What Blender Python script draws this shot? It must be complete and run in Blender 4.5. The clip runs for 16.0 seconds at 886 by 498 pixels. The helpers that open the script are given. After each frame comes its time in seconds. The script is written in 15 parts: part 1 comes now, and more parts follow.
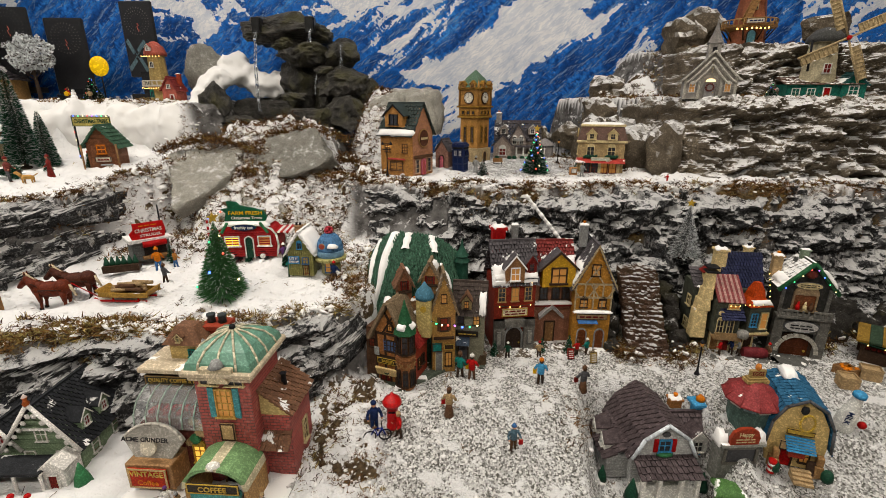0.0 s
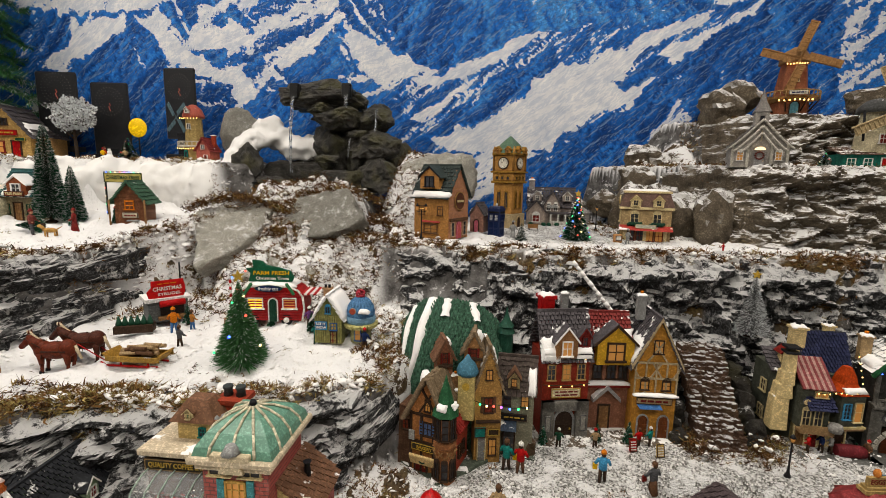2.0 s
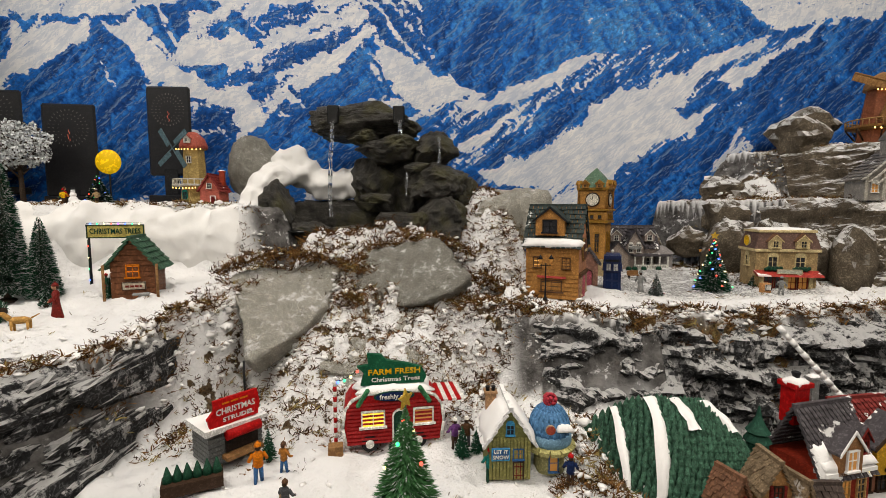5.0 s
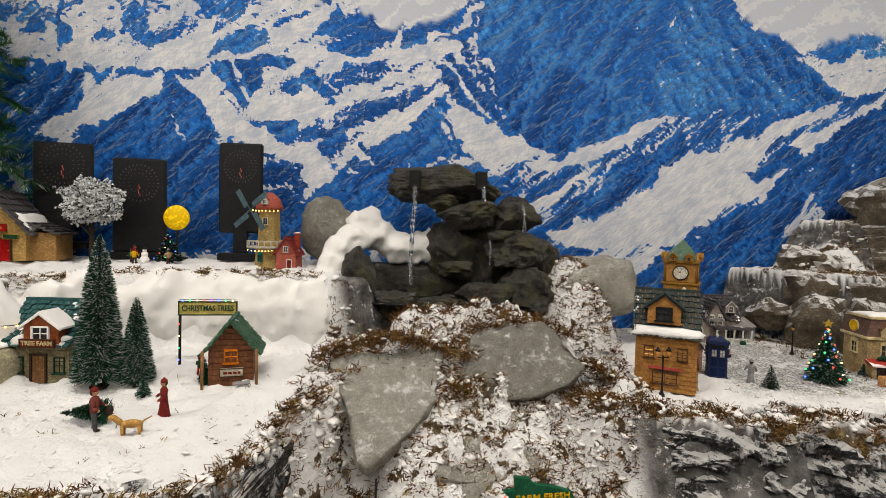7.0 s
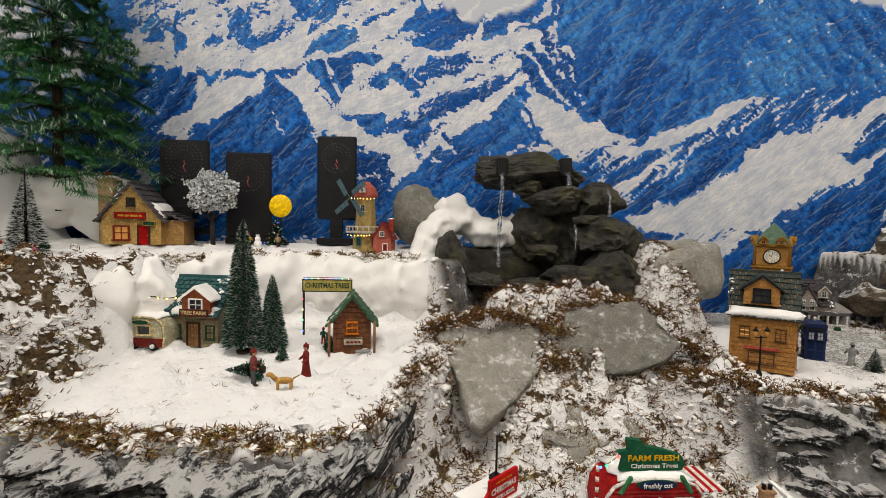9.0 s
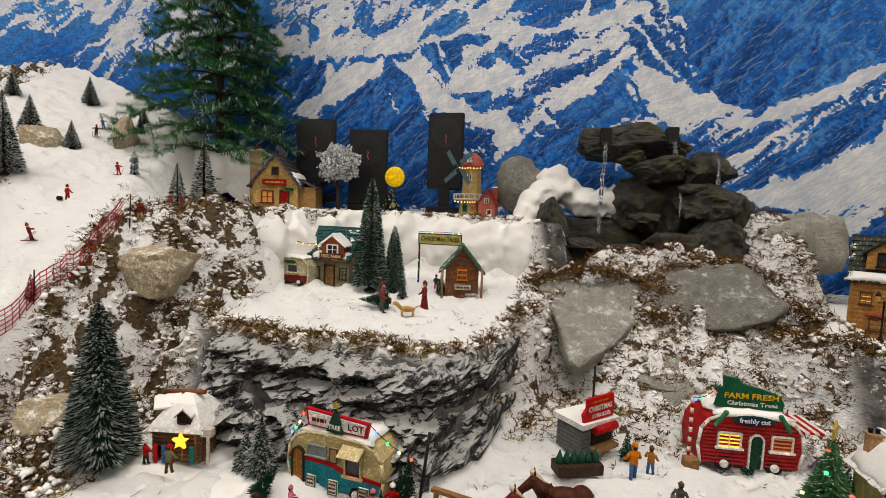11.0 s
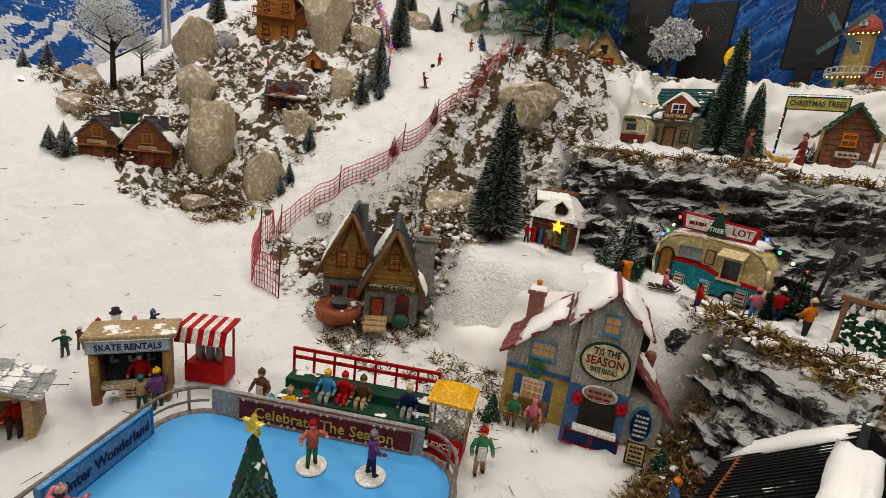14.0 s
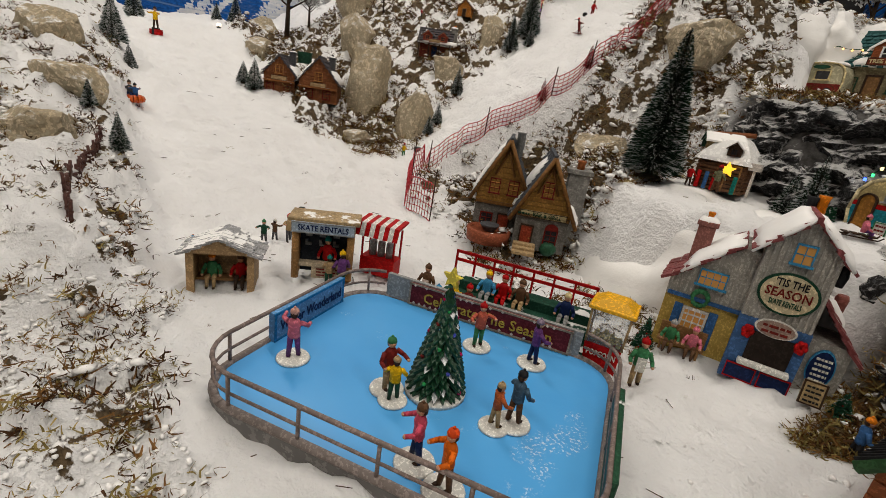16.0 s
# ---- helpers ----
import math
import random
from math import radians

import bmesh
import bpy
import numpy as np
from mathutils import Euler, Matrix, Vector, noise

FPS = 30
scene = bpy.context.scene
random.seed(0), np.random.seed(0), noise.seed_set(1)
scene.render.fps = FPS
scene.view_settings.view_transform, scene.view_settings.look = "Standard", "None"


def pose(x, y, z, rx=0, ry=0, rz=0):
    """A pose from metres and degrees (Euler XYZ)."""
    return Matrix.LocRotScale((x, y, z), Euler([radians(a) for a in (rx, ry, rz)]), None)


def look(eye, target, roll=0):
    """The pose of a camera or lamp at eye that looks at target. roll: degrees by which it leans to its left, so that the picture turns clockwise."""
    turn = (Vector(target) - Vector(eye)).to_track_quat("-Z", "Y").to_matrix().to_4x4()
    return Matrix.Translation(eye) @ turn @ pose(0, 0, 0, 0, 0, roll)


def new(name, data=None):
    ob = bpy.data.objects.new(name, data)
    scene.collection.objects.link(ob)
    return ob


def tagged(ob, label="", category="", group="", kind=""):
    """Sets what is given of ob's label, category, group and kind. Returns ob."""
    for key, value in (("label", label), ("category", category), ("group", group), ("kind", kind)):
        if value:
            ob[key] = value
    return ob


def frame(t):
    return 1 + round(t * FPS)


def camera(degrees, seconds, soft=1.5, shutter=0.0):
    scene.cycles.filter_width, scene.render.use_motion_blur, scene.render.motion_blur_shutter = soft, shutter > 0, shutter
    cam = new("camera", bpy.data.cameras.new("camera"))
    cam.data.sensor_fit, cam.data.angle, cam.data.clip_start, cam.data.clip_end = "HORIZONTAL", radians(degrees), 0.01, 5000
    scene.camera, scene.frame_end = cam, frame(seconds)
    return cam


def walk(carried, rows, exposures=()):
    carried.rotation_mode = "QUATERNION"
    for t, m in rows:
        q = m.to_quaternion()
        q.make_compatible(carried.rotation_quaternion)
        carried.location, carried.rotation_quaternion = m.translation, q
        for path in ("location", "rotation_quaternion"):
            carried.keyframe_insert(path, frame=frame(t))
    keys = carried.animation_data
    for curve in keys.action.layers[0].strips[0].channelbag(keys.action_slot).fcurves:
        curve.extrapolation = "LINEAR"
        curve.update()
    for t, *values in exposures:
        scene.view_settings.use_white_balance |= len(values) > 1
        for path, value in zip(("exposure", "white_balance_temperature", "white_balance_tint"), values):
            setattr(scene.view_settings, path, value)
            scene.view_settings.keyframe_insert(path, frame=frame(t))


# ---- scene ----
cam = camera(87.5, 16.0, soft=0.5)
PATH = [
    (0, (-0.008, 0.014, 1.563), (0.004, 1.921, 0.961), 0.1),
    (0.5, (-0.014, 0.022, 1.57), (-0.04, 1.955, 1.058), 0.8),
    (1, (0.028, 0.067, 1.553), (-0.023, 2.021, 1.133), 1.7),
    (1.5, (0.007, 0.093, 1.551), (-0.069, 2.065, 1.224), 1.3),
    (2, (-0.072, 0.101, 1.531), (-0.119, 2.076, 1.22), 1.2),
    (2.5, (-0.151, 0.098, 1.499), (-0.164, 2.065, 1.134), 1.8),
    (3, (-0.206, 0.107, 1.494), (-0.224, 2.081, 1.175), 2.3),
    (3.2, (-0.225, 0.12, 1.488), (-0.251, 2.099, 1.2), 2.3),
    (5.3, (-0.551, 0.48, 1.59), (-0.302, 2.46, 1.454), 0.0),
    (5.5, (-0.581, 0.503, 1.614), (-0.334, 2.485, 1.508), 0.3),
    (6, (-0.654, 0.525, 1.649), (-0.439, 2.511, 1.553), 1.3),
    (6.5, (-0.687, 0.526, 1.664), (-0.445, 2.51, 1.584), 1.3),
    (7, (-0.723, 0.518, 1.674), (-0.509, 2.506, 1.609), 1.5),
    (7.5, (-0.744, 0.509, 1.679), (-0.558, 2.499, 1.615), 1.6),
    (8, (-0.791, 0.491, 1.681), (-0.671, 2.485, 1.597), 2.1),
    (8.5, (-0.829, 0.473, 1.675), (-0.781, 2.469, 1.572), 1.9),
    (8.7, (-0.833, 0.465, 1.67), (-0.803, 2.462, 1.561), 1.5),
    (10.8, (-0.853, 0.344, 1.59), (-1.186, 2.308, 1.417), 2.2),
    (11, (-0.861, 0.334, 1.579), (-1.246, 2.29, 1.418), 2.3),
    (11.5, (-0.879, 0.306, 1.518), (-1.387, 2.222, 1.253), 4.7),
    (12, (-0.889, 0.294, 1.49), (-1.47, 2.184, 1.192), 5.1),
    (12.5, (-0.906, 0.275, 1.464), (-1.602, 2.126, 1.166), 5.5),
    (12.7, (-0.906, 0.274, 1.458), (-1.686, 2.086, 1.131), 6.4),
    (13, (-0.941, 0.235, 1.411), (-1.837, 1.988, 1.06), 8.3),
    (13.3, (-0.969, 0.211, 1.384), (-1.978, 1.893, 0.996), 8.5),
    (13.5, (-0.979, 0.195, 1.374), (-2.062, 1.824, 0.961), 8.2),
    (14, (-1.0, 0.164, 1.351), (-2.248, 1.648, 0.862), 6.7),
    (14.5, (-1.012, 0.139, 1.339), (-2.366, 1.52, 0.828), 6.9),
    (15, (-1.015, 0.117, 1.32), (-2.441, 1.409, 0.775), 7.6),
    (15.5, (-1.015, 0.096, 1.294), (-2.503, 1.29, 0.697), 8.0),
    (16, (-1.009, 0.082, 1.266), (-2.523, 1.217, 0.617), 8.7),
]
walk(cam, [(t, look(eye, target, roll)) for t, eye, target, roll in PATH],
     [(0, 0.08), (3, 0.08), (5.5, 0.0), (8.5, -0.06), (11, -0.16), (13, -0.22), (14, -0.28), (15, -0.31), (16, -0.46)])

# ---- light: shop ceiling panels ----
world = bpy.data.worlds.new("world")
scene.world = world
world.use_nodes = True
world.node_tree.nodes["Background"].inputs[0].default_value = (0.9, 0.94, 1.0, 1)
world.node_tree.nodes["Background"].inputs[1].default_value = 0.0
scene.view_settings.exposure = 0.0


def ceiling_lamp(x, y, watts, sx, sy):
    lamp = bpy.data.lights.new("panel_light", "AREA")
    lamp.shape, lamp.size, lamp.size_y, lamp.energy = "RECTANGLE", sx, sy, watts
    lamp.color = (1.0, 0.925, 0.835)
    ob = new("panel_light", lamp)
    ob.matrix_basis = pose(x, y, 3.38)


for lx in (-3.0, -1.0, 1.0):
    ceiling_lamp(lx, 0.75, 31, 1.2, 0.3)
    ceiling_lamp(lx, -1.2, 30, 1.2, 0.3)

# ---- materials ----
MATS = {}


def nodes_of(name):
    m = bpy.data.materials.new(name)
    m.use_nodes = True
    nt = m.node_tree
    return m, nt, nt.nodes, nt.links, nt.nodes["Principled BSDF"]


def noise_node(nt, vec, scale, detail=4.0, rough=0.6):
    n = nt.nodes.new("ShaderNodeTexNoise")
    n.inputs["Scale"].default_value, n.inputs["Detail"].default_value, n.inputs["Roughness"].default_value = scale, detail, rough
    nt.links.new(vec, n.inputs["Vector"])
    return n.outputs["Fac"]


def ramp_node(nt, fac, lo, hi, c0=(0, 0, 0), c1=(1, 1, 1)):
    r = nt.nodes.new("ShaderNodeValToRGB")
    r.color_ramp.elements[0].position, r.color_ramp.elements[1].position = lo, hi
    r.color_ramp.elements[0].color, r.color_ramp.elements[1].color = (*c0, 1), (*c1, 1)
    nt.links.new(fac, r.inputs["Fac"])
    return r.outputs["Color"]


def mix_node(nt, fac, a, b):
    m = nt.nodes.new("ShaderNodeMix")
    m.data_type = "RGBA"
    for val, k in ((fac, 0), (a, 6), (b, 7)):
        if isinstance(val, (int, float)):
            m.inputs[k].default_value = val
        elif isinstance(val, tuple):
            m.inputs[k].default_value = (*val, 1)
        else:
            nt.links.new(val, m.inputs[k])
    return m.outputs[2]


def math_node(nt, op, a, b=0.0, clamp=False):
    m = nt.nodes.new("ShaderNodeMath")
    m.operation, m.use_clamp = op, clamp
    for val, k in ((a, 0), (b, 1)):
        if isinstance(val, (int, float)):
            m.inputs[k].default_value = val
        else:
            nt.links.new(val, m.inputs[k])
    return m.outputs[0]


def bump_node(nt, bsdf, height, strength, dist=0.002):
    b = nt.nodes.new("ShaderNodeBump")
    b.inputs["Strength"].default_value, b.inputs["Distance"].default_value = strength, dist
    nt.links.new(height, b.inputs["Height"])
    nt.links.new(b.outputs["Normal"], bsdf.inputs["Normal"])


def up_facing(nt):
    g = nt.nodes.new("ShaderNodeNewGeometry")
    sp = nt.nodes.new("ShaderNodeSeparateXYZ")
    nt.links.new(g.outputs["True Normal"], sp.inputs[0])
    return sp.outputs[2]


def paint(col, rough=0.55, var=0.3, scale=70, bump=0.25, bscale=420, snow=0.0, metal=0.0, emit=0.0, worn=0.25):
    """Hand-painted resin: uneven coat, dark wash in the grain, worn light spots; snow: share of flakes on upward faces."""
    key = (col, rough, var, scale, bump, bscale, snow, metal, emit, worn)
    grey = sum(col) / 3
    col = tuple(max(0.002, min(0.92, (grey + (c - grey) * 1.22) * min(1.12, (max(grey, 0.01) / 0.30) ** 0.16))) for c in col)
    if key in MATS:
        return MATS[key]
    m, nt, nodes, links, bsdf = nodes_of("paint")
    tc = nodes.new("ShaderNodeTexCoord").outputs["Object"]
    a = noise_node(nt, tc, scale, 5)
    b = noise_node(nt, tc, scale * 4.3, 3)
    dark, light = tuple(c * (1 - var) for c in col), tuple(min(1, c * (1 + var * 0.8) + 0.008) for c in col)
    c = ramp_node(nt, a, 0.3, 0.7, dark, light)
    c = mix_node(nt, math_node(nt, "MULTIPLY", ramp_node(nt, b, 0.6, 0.75), worn * 0.7), c, tuple(min(1, q * 1.35 + 0.02) for q in col))
    c = mix_node(nt, math_node(nt, "MULTIPLY", ramp_node(nt, b, 0.45, 0.32), 0.5), c, tuple(q * 0.35 for q in col))
    if snow:
        f = math_node(nt, "MULTIPLY", ramp_node(nt, up_facing(nt), 0.35, 0.7), ramp_node(nt, noise_node(nt, tc, 24, 4, 0.6), 0.68 - 0.3 * snow, 0.71 - 0.3 * snow))
        c = mix_node(nt, f, c, (0.8, 0.79, 0.76))
    links.new(c, bsdf.inputs["Base Color"])
    bsdf.inputs["Roughness"].default_value, bsdf.inputs["Metallic"].default_value = rough, metal
    bsdf.inputs["Specular IOR Level"].default_value = 0.35 if rough < 0.5 else 0.12
    if emit:
        links.new(c, bsdf.inputs["Emission Color"])
        bsdf.inputs["Emission Strength"].default_value = emit
    if bump:
        bump_node(nt, bsdf, noise_node(nt, tc, bscale, 3), bump, 0.0015)
    MATS[key] = m
    return m


def snow_mat():
    m, nt, nodes, links, bsdf = nodes_of("snow")
    tc = nodes.new("ShaderNodeTexCoord").outputs["Object"]
    c = mix_node(nt, noise_node(nt, tc, 22, 5), (0.74, 0.72, 0.69), (0.88, 0.87, 0.85))
    links.new(c, bsdf.inputs["Base Color"])
    bsdf.inputs["Roughness"].default_value = 0.8
    bsdf.inputs["Specular IOR Level"].default_value = 0.25
    bump_node(nt, bsdf, noise_node(nt, tc, 260, 4), 0.5, 0.003)
    return m


def stone_mat(name, dark, light, snow=0.0, scale=14, moss=0.0, streak=0.0, rough=0.85):
    m, nt, nodes, links, bsdf = nodes_of(name)
    tc = nodes.new("ShaderNodeTexCoord").outputs["Object"]
    big = noise_node(nt, tc, scale, 7, 0.68)
    fine = noise_node(nt, tc, scale * 12, 5, 0.7)
    c = ramp_node(nt, big, 0.32, 0.68, dark, light)
    c = mix_node(nt, math_node(nt, "MULTIPLY", ramp_node(nt, fine, 0.45, 0.65), 0.5), c, tuple(min(1, q * 1.5) for q in light))
    c = mix_node(nt, math_node(nt, "MULTIPLY", ramp_node(nt, fine, 0.46, 0.3), 0.6), c, tuple(q * 0.4 for q in dark))
    if streak:
        # dark veins wandering through the crust, and a white dusting caught in the creases
        wander = noise_node(nt, tc, 26, 3)
        vein = math_node(nt, "ABSOLUTE", math_node(nt, "SUBTRACT", math_node(nt, "FRACT", math_node(nt, "ADD", math_node(nt, "MULTIPLY", wander, 9.0), noise_node(nt, tc, 120, 4, 0.7))), 0.5))
        c = mix_node(nt, math_node(nt, "MULTIPLY", ramp_node(nt, vein, 0.13, 0.04), 0.7), c, (0.012, 0.012, 0.013))
        mp = nodes.new("ShaderNodeMapping")
        mp.inputs["Scale"].default_value = (34, 34, 22)
        links.new(tc, mp.inputs["Vector"])
        c = mix_node(nt, math_node(nt, "MULTIPLY", ramp_node(nt, noise_node(nt, mp.outputs[0], 1.0, 8, 0.78), 0.55, 0.60), streak), c, (0.66, 0.65, 0.64))
    if moss:
        c = mix_node(nt, math_node(nt, "MULTIPLY", ramp_node(nt, noise_node(nt, tc, 9, 3), 0.52, 0.66), moss), c, (0.09, 0.085, 0.025))
    if snow:
        f = math_node(nt, "MULTIPLY", ramp_node(nt, up_facing(nt), 0.3, 0.75), ramp_node(nt, noise_node(nt, tc, 30, 7, 0.8), 0.62 - 0.3 * snow, 0.68 - 0.3 * snow))
        c = mix_node(nt, f, c, (0.8, 0.79, 0.77))
    links.new(c, bsdf.inputs["Base Color"])
    bsdf.inputs["Roughness"].default_value = rough
    bsdf.inputs["Specular IOR Level"].default_value = 0.1 if rough > 0.6 else 0.3
    h = math_node(nt, "ADD", math_node(nt, "MULTIPLY", big, 3.0), fine)
    bump_node(nt, bsdf, h, 1.0, 0.007)
    return m


def glass_mat(name, col, rough=0.02):
    m, nt, nodes, links, bsdf = nodes_of(name)
    bsdf.inputs["Base Color"].default_value = (*col, 1)
    bsdf.inputs["Roughness"].default_value = rough
    bsdf.inputs["Transmission Weight"].default_value = 0.9
    bsdf.inputs["IOR"].default_value = 1.33
    return m


def glow(col, power):
    key = ("glow", col, power)
    if key not in MATS:
        m, nt, nodes, links, bsdf = nodes_of("glow")
        bsdf.inputs["Base Color"].default_value = (*col, 1)
        bsdf.inputs["Emission Color"].default_value = (*col, 1)
        bsdf.inputs["Emission Strength"].default_value = power
        MATS[key] = m
    return MATS[key]


SNOW = snow_mat()
CLIFF = stone_mat("painted_rock_face", (0.02, 0.02, 0.021), (0.36, 0.36, 0.36), snow=0.62, scale=60, streak=0.8)
CLIFF_BROWN = stone_mat("brown_rock_face", (0.035, 0.026, 0.018), (0.34, 0.28, 0.20), snow=0.6, scale=16, streak=0.0)
FALLROCK = stone_mat("fountain_rock", (0.004, 0.004, 0.0035), (0.16, 0.148, 0.125), scale=30, moss=0.55, rough=0.5)
GREYSTONE = stone_mat("grey_stone", (0.24, 0.23, 0.195), (0.52, 0.50, 0.44), scale=34, snow=0.25)
PALESTONE = stone_mat("pale_stone", (0.42, 0.40, 0.33), (0.80, 0.76, 0.65), scale=38, snow=0.3)
SANDSTONE = stone_mat("sandstone", (0.44, 0.34, 0.21), (0.74, 0.63, 0.46), scale=9, snow=0.35)

# ---- mesh helpers ----


def part(name, bm, material, parent=None, label="", smooth=False):
    me = bpy.data.meshes.new(name)
    bmesh.ops.recalc_face_normals(bm, faces=bm.faces)
    bm.to_mesh(me)
    bm.free()
    for m in material if isinstance(material, (list, tuple)) else [material]:
        me.materials.append(m)
    if smooth:
        me.shade_smooth()
    ob = new(name, me)
    if parent:
        ob.parent = parent
    if label:
        ob["label"] = label
    return ob


def thing(name, label, category, x, y, z, rz=0.0, group="", rx=0.0, ry=0.0, size=1.0):
    ob = new(name)
    ob.empty_display_size = 0.02
    ob.matrix_basis = pose(x, y, z, rx, ry, rz) @ Matrix.Diagonal((size, size, size, 1))
    return tagged(ob, label, category, group)


def box(bm, x, y, z, sx, sy, sz, rz=0.0, mi=0, rx=0.0, ry=0.0, taper=1.0, bev=0.0):
    """A box about x, y, with its foot at z."""
    m = pose(x, y, z, rx, ry, rz)
    vs = []
    for k in (0, 1):
        t = taper if k else 1.0
        for i, j in ((-1, -1), (1, -1), (1, 1), (-1, 1)):
            vs.append(bm.verts.new(m @ Vector((i * sx / 2 * t, j * sy / 2 * t, k * sz))))
    fs = []
    for q in ((3, 2, 1, 0), (4, 5, 6, 7), (0, 1, 5, 4), (1, 2, 6, 5), (2, 3, 7, 6), (3, 0, 4, 7)):
        f = bm.faces.new([vs[i] for i in q])
        f.material_index = mi
        fs.append(f)
    if bev:
        es = list({e for f in fs for e in f.edges})
        bmesh.ops.bevel(bm, geom=es, offset=bev, segments=1, affect="EDGES", profile=0.5)
    return bm


def ring_loft(bm, rings, mi=0, cap=True, smooth=False):
    rows = [[bm.verts.new(p) for p in r] for r in rings]
    n = len(rows[0])
    for a, b in zip(rows, rows[1:]):
        for i in range(n):
            f = bm.faces.new((a[i], a[(i + 1) % n], b[(i + 1) % n], b[i]))
            f.material_index, f.smooth = mi, smooth
    if cap:
        for r in (rows[0][::-1], rows[-1]):
            f = bm.faces.new(r)
            f.material_index = mi
    return bm


def lathe(bm, x, y, prof, n=12, mi=0, smooth=True, turn=0.0, sx=1.0, sy=1.0):
    """prof: (radius, height) from below upwards."""
    rings = []
    for r, z in prof:
        rings.append([(x + max(r, 1e-4) * sx * math.cos(turn + k * math.tau / n), y + max(r, 1e-4) * sy * math.sin(turn + k * math.tau / n), z) for k in range(n)])
    return ring_loft(bm, rings, mi, True, smooth)


def tube(bm, p, q, r, r2=None, n=6, mi=0):
    p, q = Vector(p), Vector(q)
    turn = (q - p).to_track_quat("Z", "Y").to_matrix()
    r2 = r if r2 is None else r2
    rings = []
    for c, rr in ((p, r), (q, r2)):
        rings.append([c + turn @ Vector((rr * math.cos(k * math.tau / n), rr * math.sin(k * math.tau / n), 0)) for k in range(n)])
    return ring_loft(bm, rings, mi, True, True)


def ball(bm, c, r, mi=0, seg=8):
    r = (r, r, r) if isinstance(r, (int, float)) else r
    n, rows = seg, max(4, seg * 2 // 3)
    rings = []
    for i in range(1, rows):
        a = math.pi * i / rows
        rings.append([(c[0] + r[0] * math.sin(a) * math.cos(k * math.tau / n), c[1] + r[1] * math.sin(a) * math.sin(k * math.tau / n), c[2] - r[2] * math.cos(a)) for k in range(n)])
    return ring_loft(bm, rings, mi, True, True)


def prism(bm, pts, y0, y1, mi=0, axis="y"):
    """A polygon in x, z, drawn out along y (or, for axis x, a polygon in y, z along x)."""
    put = (lambda a, b, c: (a, c, b)) if axis == "y" else (lambda a, b, c: (c, a, b))
    if axis == "z":
        put = lambda a, b, c: (a, b, c)
    A = [bm.verts.new(put(a, b, y0)) for a, b in pts]
    B = [bm.verts.new(put(a, b, y1)) for a, b in pts]
    n = len(pts)
    for vs in (A, B[::-1]):
        bm.faces.new(vs).material_index = mi
    for i in range(n):
        bm.faces.new((A[i], B[i], B[(i + 1) % n], A[(i + 1) % n])).material_index = mi
    return bm


def fbm(p, octaves=4, scale=1.0):
    return noise.fractal(Vector(p) * scale, 0.9, 2.1, octaves)


def rock_mesh(size, seed, blocky=0.5, rough=0.12, level=3, cuts=5):
    """A broken stone: a ball squared off, cut by chance planes and roughened."""
    rng = random.Random(seed)
    bm = bmesh.new()
    bmesh.ops.create_icosphere(bm, subdivisions=level, radius=1.0)
    planes = []
    for _ in range(cuts):
        n = Vector((rng.uniform(-1, 1), rng.uniform(-1, 1), rng.uniform(-0.6, 1))).normalized()
        planes.append((n, rng.uniform(0.62, 0.85)))
    off = Vector((seed * 3.7, seed * 1.3, seed * 7.1))
    for v in bm.verts:
        p = v.co.copy()
        big = max(abs(p.x), abs(p.y), abs(p.z))
        p = p.lerp(p / big * 0.82, blocky)
        for n, d in planes:
            over = p.dot(n) - d
            if over > 0:
                p -= n * over * 0.97
        p *= 1 + rough * fbm(p + off, 4, 1.7) + rough * 0.45 * fbm(p + off, 3, 6.0)
        v.co = Vector((p.x * size[0] / 2, p.y * size[1] / 2, p.z * size[2] / 2))
    return bm


def rock(name, label, x, y, z, size, seed, material, rz=0.0, rx=0.0, ry=0.0, blocky=0.5, rough=0.12, level=3, group="", cuts=5, smooth=True):
    """A stone whose middle is at x, y, z."""
    ob = part(name, rock_mesh(size, seed, blocky, rough, level, cuts), material, smooth=smooth)
    ob.matrix_basis = pose(x, y, z, rx, ry, rz)
    return tagged(ob, label, "rock", group)


# ---- unseen room closing off the display; its grey keeps bounced light low ----
ROOM = paint((0.20, 0.19, 0.18), 0.8, 0.06, 3, 0.05)
FLOORM = paint((0.2, 0.19, 0.18), 0.4, 0.12, 4, 0.05)


def slab(name, label, category, x0, x1, y0, y1, z0, z1, material):
    bm = bmesh.new()
    box(bm, (x0 + x1) / 2, (y0 + y1) / 2, z0, x1 - x0, y1 - y0, z1 - z0)
    return tagged(part(name, bm, material), label, category, kind="structure")


slab("floor", "unseen grey floor under the display", "floor", -4.6, 3.0, -3.2, 2.6, -0.1, 0.0, FLOORM)
slab("ceiling", "unseen plain grey ceiling with light panels", "ceiling", -4.6, 3.0, -3.2, 2.6, 3.4, 3.5, ROOM)
slab("wall_south", "unseen plain grey wall closing the room", "wall", -4.6, 3.0, -3.3, -3.2, 0.0, 3.4, ROOM)
slab("wall_east", "unseen plain grey wall closing the room", "wall", 3.0, 3.1, -3.2, 2.6, 0.0, 3.4, ROOM)
slab("wall_west", "unseen plain grey wall closing the room", "wall", -4.7, -4.6, -3.2, 2.6, 0.0, 3.4, ROOM)
slab("wall_north", "unseen plain grey wall behind the mountain picture", "wall", -4.6, 3.0, 2.6, 2.7, 0.0, 3.4, ROOM)

# ---- the printed mountain picture behind the display ----


